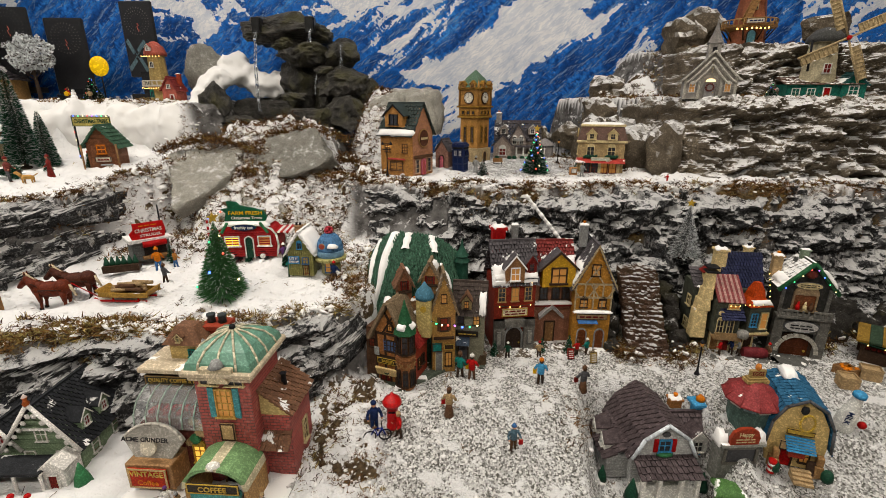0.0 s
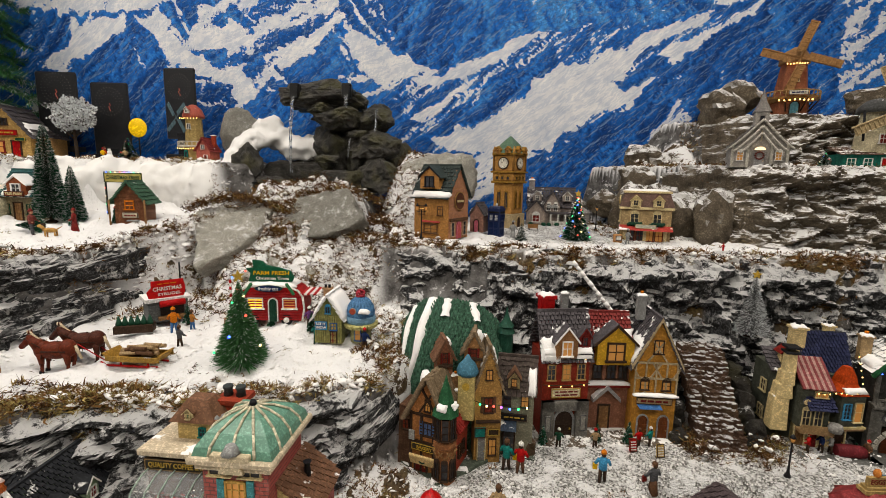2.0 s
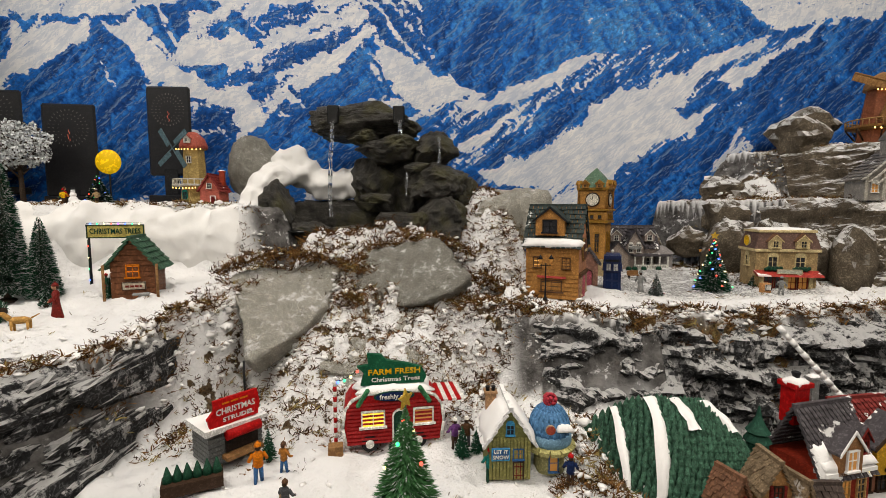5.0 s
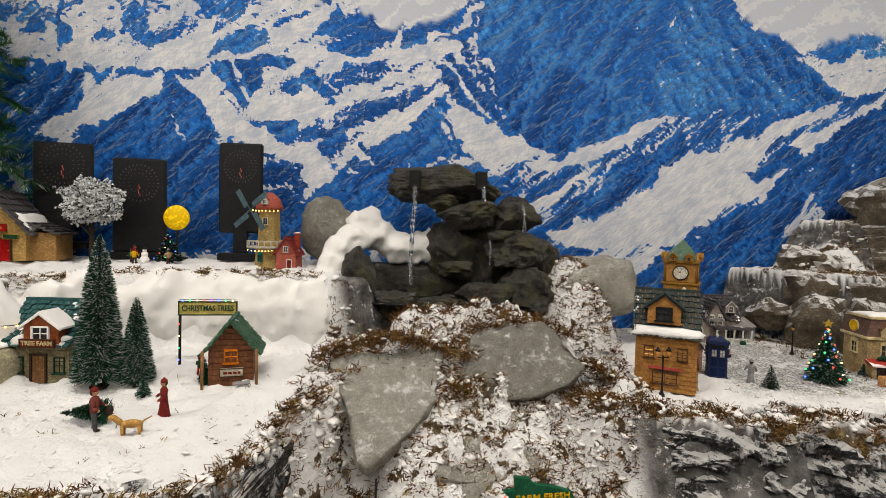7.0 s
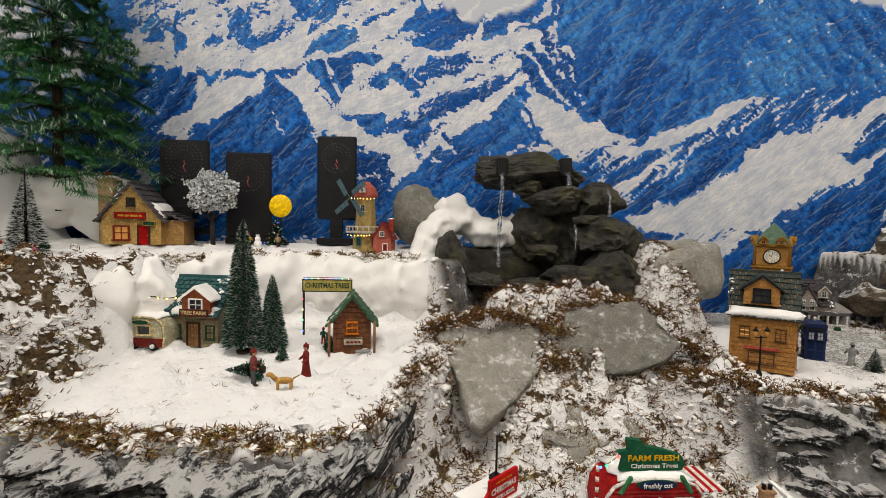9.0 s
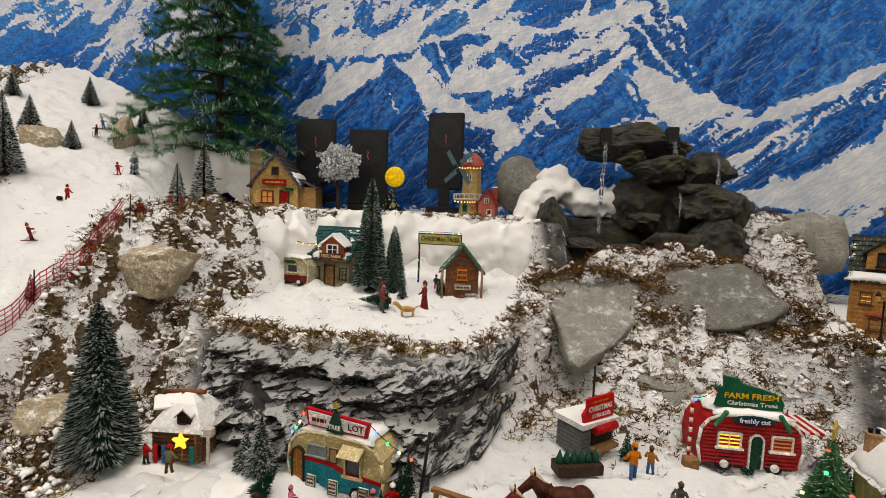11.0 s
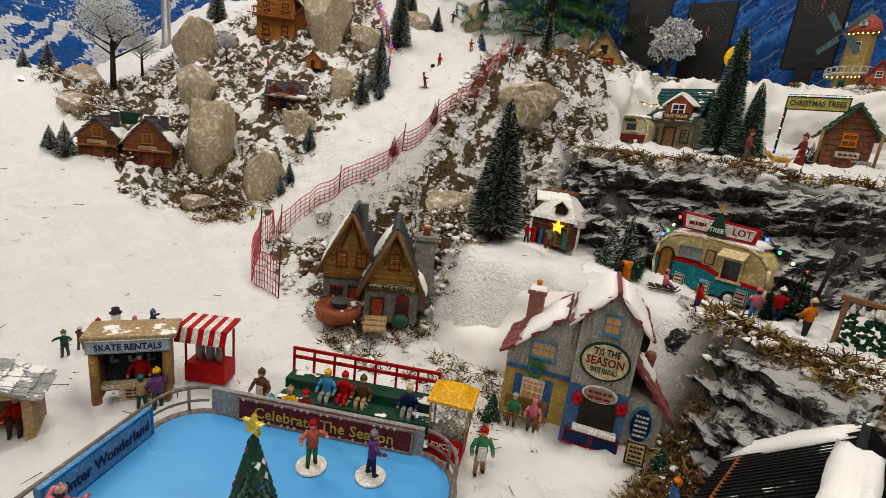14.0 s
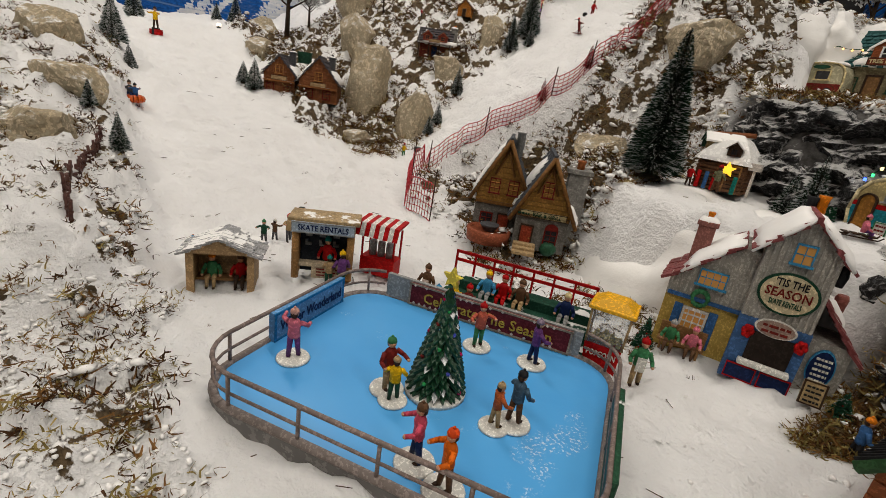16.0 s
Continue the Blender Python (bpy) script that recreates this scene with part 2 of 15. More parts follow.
def lattice(u, v, seed):
    """Smooth value noise on arrays."""
    iu, iv = np.floor(u).astype(int), np.floor(v).astype(int)
    fu, fv = u - iu, v - iv
    fu, fv = fu * fu * fu * (fu * (fu * 6 - 15) + 10), fv * fv * fv * (fv * (fv * 6 - 15) + 10)
    table = np.random.RandomState(seed).rand(256, 256)
    g = lambda a, b: table[a % 256, b % 256]
    return (g(iu, iv) * (1 - fu) + g(iu + 1, iv) * fu) * (1 - fv) + (g(iu, iv + 1) * (1 - fu) + g(iu + 1, iv + 1) * fu) * fv


def ridged(u, v, seed, octaves=6, gain=0.55):
    out, amp, w = 0, 1.0, 1.0
    for k in range(octaves):
        n = 1 - np.abs(2 * lattice(u * 2 ** k + 13.7 * k, v * 2 ** k + 5.1 * k, seed + k) - 1)
        n = n * n * w
        out = out + n * amp
        w = np.clip(n * 1.6, 0, 1)
        amp *= gain
    return out


def inside(u, v, poly):
    """How far inside a convex or simple polygon (soft 0..1)."""
    res = np.zeros(u.shape, bool)
    near = np.full(u.shape, 9.0)
    n = len(poly)
    for i in range(n):
        (x1, y1), (x2, y2) = poly[i], poly[(i + 1) % n]
        cond = (y1 > v) != (y2 > v)
        res ^= cond & (u < (x2 - x1) * (v - y1) / (y2 - y1 + 1e-12) + x1)
        t = np.clip(((u - x1) * (x2 - x1) + (v - y1) * (y2 - y1)) / ((x2 - x1) ** 2 + (y2 - y1) ** 2), 0, 1)
        near = np.minimum(near, np.hypot(u - x1 - t * (x2 - x1), v - y1 - t * (y2 - y1)))
    return np.where(res, near, -near)


def mountain_picture(s, z):
    """The print at arrays s (metres along it, as x where it is straight) and z: share of snow, blue tone, haze, streak."""
    ju = s + 0.030 * (lattice(s * 13, z * 13, 74) - 0.5) + 0.018 * (lattice(s * 37, z * 37, 75) - 0.5) + 0.010 * (lattice(s * 90, z * 90, 78) - 0.5)
    jz = z + 0.030 * (lattice(s * 13, z * 13, 76) - 0.5) + 0.018 * (lattice(s * 37, z * 37, 77) - 0.5) + 0.010 * (lattice(s * 90, z * 90, 79) - 0.5)
    cache = {}

    def streaks(turn):
        """Ribs and gullies that run along one fall line, about -0.5 to 0.5."""
        if turn not in cache:
            c, q = math.cos(math.radians(turn)), math.sin(math.radians(turn))
            a, b = ju * c + jz * q, -ju * q + jz * c
            r = ridged(a * 4.4 + turn, b * 16.0, 31 + abs(turn), 5, 0.62)
            r2 = ridged((a + 0.003) * 4.4 + turn, (b - 0.0045) * 16.0, 31 + abs(turn), 5, 0.62)
            fine = ridged(a * 9.0, b * 34.0 + turn, 61 + abs(turn), 3, 0.6) - 0.8
            cache[turn] = np.clip((r - r2) * 2.4 + (r - 0.75) * 0.45 + 0.2 * fine, -0.6, 0.6)
        return cache[turn]

    snow = 0.50 + 0.55 * streaks(30)
    tone = 0.55 + 0 * s
    way = 0.35 + 0 * s

    def face(level, blue, turn, amp, *poly):
        """One flank of a mountain: how snowy, how pale its blue, which way its ribs run, how strong they are."""
        us, vs = [p[0] for p in poly], [p[1] for p in poly]
        box_ = (s > min(us) - 0.05) & (s < max(us) + 0.05) & (z > min(vs) - 0.05) & (z < max(vs) + 0.05)
        m = np.clip(inside(ju[box_], jz[box_], poly) / 0.012 + 0.5, 0, 1)
        snow[box_] = snow[box_] * (1 - m) + (level + amp * 0.9 * streaks(turn)[box_]) * m
        tone[box_] = tone[box_] * (1 - m) + (blue + 0.7 * streaks(turn)[box_]) * m
        way[box_] = way[box_] * (1 - m) + (1.0 if turn > 34 else 0.0) * m

    face(0.70, 0.90, 25, 0.50, (-2.02, 2.47), (-1.00, 2.52), (-0.92, 2.34), (-0.99, 2.24), (-2.02, 2.20))
    face(0.30, 0.80, 60, 0.30, (-1.67, 2.42), (-1.59, 2.42), (-1.52, 2.31), (-1.60, 2.30), (-1.64, 2.35))
    face(0.30, 0.80, 60, 0.30, (-1.73, 2.27), (-1.69, 2.31), (-1.65, 2.29), (-1.70, 2.27))
    face(0.30, 0.80, 40, 0.40, (-1.98, 2.35), (-1.89, 2.40), (-1.88, 2.30), (-1.96, 2.32))
    face(0.35, 0.80, 60, 0.40, (-1.42, 2.48), (-1.24, 2.49), (-1.27, 2.36), (-1.37, 2.37))
    face(0.25, 0.80, 20, 0.30, (-1.57, 2.29), (-1.50, 2.31), (-1.50, 2.28), (-1.55, 2.27))
    face(0.25, 0.80, 20, 0.30, (-1.86, 2.36), (-1.79, 2.31), (-1.80, 2.26), (-1.84, 2.28))
    face(0.95, 0.90, 30, 0.10, (-1.15, 2.26), (-0.94, 2.42), (-0.95, 2.39), (-1.06, 2.29))
    face(0.12, 0.60, 55, 0.15, (-0.93, 2.42), (-0.87, 2.37), (-1.00, 2.32), (-1.07, 2.29), (-1.02, 2.33))
    face(0.12, 0.60, 25, 0.15, (-0.82, 2.39), (-0.72, 2.35), (-0.75, 2.32), (-0.88, 2.28), (-0.96, 2.29), (-0.85, 2.36))
    face(0.20, 0.60, 30, 0.30, (-0.68, 2.35), (-0.62, 2.35), (-0.63, 2.32), (-0.71, 2.30))
    face(0.25, 0.70, 30, 0.30, (-0.66, 2.36), (-0.54, 2.41), (-0.54, 2.38), (-0.62, 2.36))
    face(0.92, 0.90, 10, 0.20, (-1.15, 2.25), (-0.99, 2.28), (-0.88, 2.27), (-0.69, 2.30), (-0.54, 2.35), (-0.48, 2.35), (-0.54, 2.30), (-0.73, 2.26), (-0.92, 2.24), (-1.11, 2.25))
    face(0.85, 0.90, 10, 0.30, (-1.84, 2.23), (-1.29, 2.32), (-1.24, 2.31), (-1.29, 2.25), (-1.42, 2.21), (-1.70, 2.19), (-1.82, 2.21))
    face(0.20, 0.70, 25, 0.30, (-1.37, 2.26), (-1.29, 2.32), (-1.22, 2.36), (-1.15, 2.34), (-1.16, 2.29), (-1.26, 2.26), (-1.35, 2.25))
    face(0.78, 0.70, 30, 0.40, (-1.42, 2.22), (-0.99, 2.25), (-0.95, 2.07), (-1.22, 2.03), (-1.33, 2.13))
    face(0.18, 0.60, -50, 0.30, (-1.28, 2.24), (-1.22, 2.25), (-1.07, 2.25), (-1.11, 2.21), (-1.19, 2.21), (-1.16, 2.16), (-1.21, 2.12))
    face(0.18, 0.60, -50, 0.20, (-1.34, 2.22), (-1.29, 2.23), (-1.24, 2.14), (-1.22, 2.09), (-1.25, 2.08), (-1.29, 2.14), (-1.36, 2.20))
    face(0.10, 0.60, -40, 0.20, (-1.03, 2.23), (-0.97, 2.17), (-0.95, 2.12), (-1.02, 2.14), (-1.07, 2.17))
    face(0.25, 0.60, -40, 0.30, (-1.10, 2.17), (-1.07, 2.18), (-1.04, 2.14), (-1.07, 2.12), (-1.11, 2.14))
    face(0.64, 0.60, 22, 0.75, (-0.98, 2.24), (-0.48, 2.30), (-0.57, 2.17), (-0.72, 2.06), (-0.84, 1.96), (-0.99, 1.92), (-0.99, 2.03), (-0.94, 2.11))
    face(1.00, 0.90, 0, 0.05, (-1.23, 2.08), (-1.20, 2.10), (-1.16, 2.12), (-1.10, 2.11), (-1.05, 2.13), (-0.98, 2.11), (-0.97, 2.07), (-1.03, 2.05), (-1.14, 2.05), (-1.22, 2.06))
    face(0.10, 0.50, 30, 0.20, (-1.16, 2.04), (-1.05, 2.04), (-1.07, 1.99), (-1.11, 1.97), (-1.14, 2.00))
    face(0.25, 0.50, 30, 0.40, (-0.99, 2.01), (-0.90, 2.03), (-0.91, 1.96), (-0.97, 1.94))
    face(0.66, 0.60, -52, 0.70, (-0.48, 2.37), (-0.44, 2.31), (-0.40, 2.24), (-0.35, 2.16), (-0.34, 2.10), (-0.43, 2.20), (-0.50, 2.27), (-0.56, 2.33))
    face(0.40, 0.60, -50, 0.70, (-0.54, 2.29), (-0.47, 2.23), (-0.37, 2.10), (-0.33, 2.06), (-0.43, 2.09), (-0.51, 2.10), (-0.57, 2.17), (-0.59, 2.25))
    face(0.95, 0.90, -40, 0.15, (-0.72, 2.08), (-0.64, 2.14), (-0.58, 2.19), (-0.55, 2.16), (-0.59, 2.15), (-0.65, 2.07), (-0.74, 2.01), (-0.84, 1.96))
    face(0.10, 0.60, 40, 0.25, (-0.84, 1.99), (-0.76, 2.00), (-0.64, 2.07), (-0.59, 2.13), (-0.54, 2.03), (-0.58, 1.94), (-0.74, 1.90), (-0.78, 1.95))
    face(0.30, 0.50, -50, 0.50, (-0.57, 2.16), (-0.53, 2.10), (-0.49, 2.02), (-0.42, 1.94), (-0.55, 1.95), (-0.58, 2.03))
    face(0.95, 0.90, -38, 0.30, (-0.50, 2.12), (-0.41, 2.06), (-0.33, 2.02), (-0.23, 2.00), (-0.14, 1.98), (-0.27, 1.93), (-0.37, 1.92), (-0.45, 1.93), (-0.51, 2.02), (-0.54, 2.09))
    face(0.92, 0.90, -40, 0.20, (-1.44, 2.16), (-1.37, 2.17), (-1.29, 2.08), (-1.20, 2.02), (-1.10, 1.96), (-1.03, 1.98), (-0.97, 1.92), (-0.93, 1.88), (-0.84, 1.99), (-0.72, 2.04), (-0.76, 1.99), (-0.88, 1.92), (-0.99, 1.82), (-1.01, 1.79), (-1.07, 1.81), (-1.03, 1.86), (-1.10, 1.88), (-1.16, 1.93), (-1.25, 1.97), (-1.33, 2.01), (-1.38, 2.08))
    face(0.06, 0.35, 42, 0.30, (-1.47, 2.15), (-1.51, 2.12), (-1.70, 2.01), (-1.84, 1.92), (-1.93, 1.85), (-1.93, 1.59), (-1.01, 1.61), (-1.02, 1.75), (-1.10, 1.80), (-1.18, 1.88), (-1.29, 1.93), (-1.33, 1.99), (-1.38, 2.09), (-1.41, 2.13))
    face(0.62, 0.60, -60, 0.50, (-1.47, 2.14), (-1.45, 2.08), (-1.43, 2.00), (-1.41, 1.93), (-1.44, 1.97), (-1.46, 2.06))
    face(0.50, 0.40, -15, 0.80, (-1.32, 1.96), (-1.20, 1.95), (-1.04, 1.90), (-1.01, 1.82), (-1.06, 1.78), (-1.16, 1.82), (-1.29, 1.87))
    face(0.85, 0.90, 38, 0.35, (-1.75, 2.20), (-1.71, 2.14), (-1.60, 2.17), (-1.48, 2.18), (-1.49, 2.13), (-1.66, 2.03), (-1.75, 2.00), (-1.88, 1.94), (-1.98, 1.90), (-1.86, 1.99), (-1.77, 2.06), (-1.79, 2.12))
    face(0.12, 0.30, 50, 0.60, (-2.02, 2.13), (-1.95, 2.18), (-1.83, 2.22), (-1.79, 2.17), (-1.74, 2.19), (-1.76, 2.08), (-1.85, 2.03), (-1.91, 1.98), (-2.09, 1.94))
    face(0.35, 0.40, 40, 0.60, (-2.13, 1.94), (-1.91, 1.97), (-1.84, 1.93), (-1.93, 1.85), (-2.13, 1.77))
    face(0.08, 0.45, 35, 0.20, (-0.99, 1.81), (-0.88, 1.91), (-0.76, 1.99), (-0.71, 1.89), (-0.60, 1.86), (-0.60, 1.66), (-1.06, 1.65), (-1.04, 1.76))
    face(0.50, 0.60, -45, 0.70, (-0.87, 1.93), (-0.83, 1.98), (-0.78, 1.91), (-0.81, 1.86), (-0.91, 1.86))
    face(0.03, 0.70, 60, 0.18, (-0.44, 2.45), (-0.35, 2.61), (0.25, 2.66), (0.28, 2.52), (0.47, 2.58), (0.50, 2.50), (0.61, 2.42), (0.75, 2.40), (0.82, 2.33), (0.90, 2.27), (0.97, 2.21), (0.88, 2.18), (0.52, 2.15), (0.25, 2.12), (0.09, 2.04), (-0.14, 1.98), (-0.25, 2.01), (-0.33, 2.07), (-0.36, 2.20), (-0.41, 2.30), (-0.46, 2.35))
    face(0.03, 0.45, 60, 0.12, (-0.38, 2.20), (-0.26, 2.29), (-0.01, 2.22), (0.06, 2.15), (0.00, 2.02), (-0.14, 1.98), (-0.25, 2.01), (-0.33, 2.06))
    face(0.20, 0.80, -55, 0.35, (0.27, 2.52), (0.36, 2.55), (0.48, 2.47), (0.52, 2.17), (0.28, 2.14), (0.10, 2.15), (0.18, 2.35))
    face(0.16, 0.55, -50, 0.45, (0.50, 2.50), (0.61, 2.42), (0.75, 2.40), (0.82, 2.33), (0.97, 2.21), (0.74, 2.17), (0.54, 2.17), (0.48, 2.35))
    face(0.75, 0.90, 60, 0.20, (0.27, 2.52), (0.24, 2.43), (0.18, 2.36), (0.22, 2.41), (0.27, 2.46))
    face(0.42, 0.90, -25, 0.10, (-0.02, 2.46), (0.07, 2.43), (0.16, 2.38), (0.13, 2.42), (0.03, 2.46))
    face(0.85, 0.90, -15, 0.30, (0.74, 2.38), (0.92, 2.36), (1.12, 2.40), (1.44, 2.44), (1.45, 2.28), (1.13, 2.27), (1.04, 2.21), (0.95, 2.23), (0.85, 2.31))
    face(0.30, 0.80, 30, 0.40, (0.75, 2.40), (0.84, 2.40), (0.91, 2.44), (1.00, 2.46), (1.19, 2.43), (1.20, 2.39), (0.91, 2.38), (0.82, 2.38))
    face(0.30, 0.50, 42, 0.75, (-0.37, 1.91), (-0.14, 1.98), (0.09, 2.04), (0.25, 2.12), (0.52, 2.15), (0.74, 2.16), (0.88, 2.19), (1.02, 2.24), (1.20, 2.29), (1.27, 1.22), (-0.47, 1.22), (-0.40, 1.67))
    face(0.95, 0.90, 35, 0.20, (-0.35, 1.92), (-0.16, 1.95), (-0.02, 2.01), (0.17, 2.10), (0.27, 2.12), (0.11, 2.01), (-0.04, 1.95), (-0.20, 1.91))
    face(0.80, 0.90, 35, 0.40, (-0.29, 1.77), (-0.20, 1.83), (-0.10, 1.88), (0.01, 1.95), (-0.04, 1.88), (-0.14, 1.82), (-0.22, 1.77))
    face(0.94, 0.90, 44, 0.30, (-0.18, 1.69), (0.01, 1.74), (0.20, 1.85), (0.28, 1.95), (0.33, 2.01), (0.41, 2.00), (0.54, 2.04), (0.70, 2.13), (0.86, 2.18), (0.94, 2.19), (0.79, 2.11), (0.66, 2.02), (0.64, 1.97), (0.75, 1.95), (0.64, 1.86), (0.51, 1.79), (0.40, 1.71), (0.32, 1.66), (0.10, 1.63), (-0.09, 1.63))
    face(0.10, 0.40, 45, 0.30, (-0.07, 1.79), (0.09, 1.92), (0.24, 2.03), (0.30, 2.08), (0.28, 1.99), (0.20, 1.87), (0.12, 1.82), (0.01, 1.75), (-0.05, 1.73))
    face(0.28, 0.50, 45, 0.60, (0.30, 2.09), (0.45, 2.13), (0.71, 2.15), (0.61, 2.07), (0.44, 2.01), (0.34, 2.02))
    face(0.12, 0.40, 40, 0.30, (0.56, 1.91), (0.64, 1.97), (0.76, 1.98), (0.69, 1.93), (0.60, 1.89))
    face(0.10, 0.30, 50, 0.45, (0.80, 2.01), (0.91, 2.10), (1.21, 2.26), (1.45, 2.31), (1.51, 1.49), (0.87, 1.59), (0.45, 1.63), (0.41, 1.70), (0.52, 1.76), (0.65, 1.84), (0.76, 1.93), (0.87, 1.96))
    face(0.85, 0.90, 40, 0.30, (0.74, 2.04), (0.93, 2.13), (1.16, 2.27), (1.16, 2.23), (0.91, 2.09), (0.80, 2.02))
    face(0.72, 0.70, 55, 0.50, (0.85, 1.88), (0.92, 1.77), (0.87, 1.76), (0.77, 1.71), (0.70, 1.67), (0.80, 1.80))
    face(0.80, 0.90, 48, 0.40, (-0.14, 1.57), (0.10, 1.64), (0.30, 1.64), (0.21, 1.58), (0.07, 1.47), (-0.10, 1.39), (-0.25, 1.39))
    face(0.10, 0.30, 48, 0.40, (0.23, 1.58), (0.45, 1.65), (0.77, 1.59), (0.67, 1.40), (0.22, 1.31), (0.07, 1.39))
    # farther along the bend of the picture: broken ridges, darker to the foot
    far = np.clip((-1.98 - s) / 0.1, 0, 1)
    big = ridged(ju * 2.3, jz * 2.9, 5, 5)
    snow = snow * (1 - far) + (0.30 + 0.55 * (big - 0.75) + 0.7 * streaks(48) + 0.25 * np.clip((z - 2.0) / 0.4, 0, 1)) * far
    tone = tone * (1 - far) + (0.35 + 0.5 * np.clip((z - 1.9) / 0.5, 0, 1)) * far
    tone = tone * (0.78 + 0.44 * lattice(s * 5, z * 5, 140))
    haze = np.zeros_like(s)
    for poly in ([(-0.97, 2.46), (-0.92, 2.44), (-0.85, 2.41), (-0.73, 2.37), (-0.61, 2.39), (-0.54, 2.44), (-0.44, 2.49), (-0.45, 2.72), (-1.0, 2.67)],
                 [(0.49, 2.57), (0.54, 2.5), (0.64, 2.44), (0.75, 2.41), (0.84, 2.41), (0.91, 2.44), (1.0, 2.47), (1.19, 2.44), (1.44, 2.46), (1.41, 2.94), (0.47, 2.86)]):
        haze = np.maximum(haze, np.clip(inside(ju, jz, poly) / 0.015 + 0.5, 0, 1))
    return np.stack([np.clip(snow - 0.03, 0, 1), np.clip(tone * 0.75, 0, 1), haze, way], -1)


def backdrop():
    step, z0, z1 = 0.009, 1.3, 2.75
    way, length = [Vector((2.45, 2.12)), Vector((1.2, 2.11)), Vector((-0.9, 2.13)), Vector((-2.3, 2.22))], []
    for k in range(1, 10):
        a = k / 9 * math.pi / 2
        way.append(Vector((-2.3 - 1.5 * math.sin(a), 2.22 - 1.3 * (1 - math.cos(a)))))
    way.append(Vector((-3.8, -0.8)))
    pts, s = [], 2.45
    for p, q in zip(way, way[1:]):
        n = max(1, int((q - p).length / step))
        for k in range(n):
            pts.append((p.lerp(q, k / n), s - (q - p).length * k / n))
        s -= (q - p).length
    xs = np.array([p[0].x for p in pts])
    ys = np.array([p[0].y for p in pts])
    ss = np.array([p[1] for p in pts])
    zs = np.arange(z0, z1, step)
    n, m = len(xs), len(zs)
    co = np.zeros((n, m, 3))
    co[..., 0], co[..., 1], co[..., 2] = xs[:, None], ys[:, None], zs[None]
    col = mountain_picture(np.repeat(ss[:, None], m, 1), np.repeat(zs[None], n, 0))
    i = np.arange(n * m).reshape(n, m)
    q = np.stack([i[:-1, :-1], i[:-1, 1:], i[1:, 1:], i[1:, :-1]], -1).reshape(-1, 4)
    me = bpy.data.meshes.new("backdrop")
    me.from_pydata(co.reshape(-1, 3), [], q.tolist())
    at = me.color_attributes.new("print", "FLOAT_COLOR", "POINT")
    at.data.foreach_set("color", np.clip(col, 0, 1).reshape(-1))
    mt, nt, nodes, links, bsdf = nodes_of("mountain_print")
    a = nodes.new("ShaderNodeAttribute")
    a.attribute_name = "print"
    sp = nodes.new("ShaderNodeSeparateColor")
    links.new(a.outputs["Color"], sp.inputs[0])
    tc = nodes.new("ShaderNodeTexCoord").outputs["Object"]
    def relief(turn, stretch, reach):
        """Slopes of a ridged noise, lit from the upper left."""
        out = []
        for k in (0, 1):
            mp = nodes.new("ShaderNodeMapping")
            ca, sa = math.cos(math.radians(turn)), math.sin(math.radians(turn))
            mp.inputs["Rotation"].default_value = (0, math.radians(turn), 0)
            mp.inputs["Location"].default_value = (0.7 * reach * k * (sa - ca), 0, 0.7 * reach * k * (sa + ca))
            links.new(tc, mp.inputs["Vector"])
            mq = nodes.new("ShaderNodeMapping")
            mq.inputs["Scale"].default_value = stretch
            links.new(mp.outputs[0], mq.inputs["Vector"])
            n = nodes.new("ShaderNodeTexNoise")
            n.noise_type, n.normalize = "RIDGED_MULTIFRACTAL", False
            for key, val in (("Scale", 1.0), ("Detail", 9.0), ("Roughness", 0.62), ("Lacunarity", 2.1), ("Offset", 0.95), ("Gain", 1.8)):
                n.inputs[key].default_value = val
            links.new(mq.outputs[0], n.inputs["Vector"])
            out.append(n.outputs["Fac"])
        return math_node(nt, "SUBTRACT", out[0], out[1])

    lit = mix_node(nt, a.outputs["Alpha"], relief(-12, (6.5, 1, 7.5), 0.007), relief(38, (4.4, 1, 13.0), 0.006))
    slope = math_node(nt, "MINIMUM", math_node(nt, "MAXIMUM", math_node(nt, "MULTIPLY", lit, 0.5), -0.22), 0.22)
    level = math_node(nt, "ADD", sp.outputs[0], slope)
    w = ramp_node(nt, level, 0.46, 0.56)
    blue = nodes.new("ShaderNodeValToRGB")
    for pos, c in ((0.0, (0.004, 0.035, 0.16)), (0.4, (0.012, 0.125, 0.46)), (1.0, (0.07, 0.30, 0.68))):
        e = blue.color_ramp.elements[0] if pos == 0 else blue.color_ramp.elements[-1] if pos == 1 else blue.color_ramp.elements.new(pos)
        e.position, e.color = pos, (*c, 1)
    links.new(sp.outputs[1], blue.inputs["Fac"])
    rocky = ramp_node(nt, noise_node(nt, tc, 60, 6, 0.75), 0.34, 0.66, (0.5, 0.52, 0.56), (1.35, 1.3, 1.25))
    mul = nodes.new("ShaderNodeMix")
    mul.data_type, mul.blend_type = "RGBA", "MULTIPLY"
    mul.inputs[0].default_value = 1.0
    links.new(blue.outputs[0], mul.inputs[6])
    links.new(rocky, mul.inputs[7])
    crisp = math_node(nt, "MULTIPLY", mix_node(nt, a.outputs["Alpha"], relief(20, (12, 1, 16), 0.005), relief(38, (8.5, 1, 22), 0.004)), 0.9)
    pale = math_node(nt, "MULTIPLY", ramp_node(nt, crisp, 0.08, 0.45), 0.6)
    mul_out = mix_node(nt, pale, mul.outputs[2], (0.30, 0.45, 0.66))
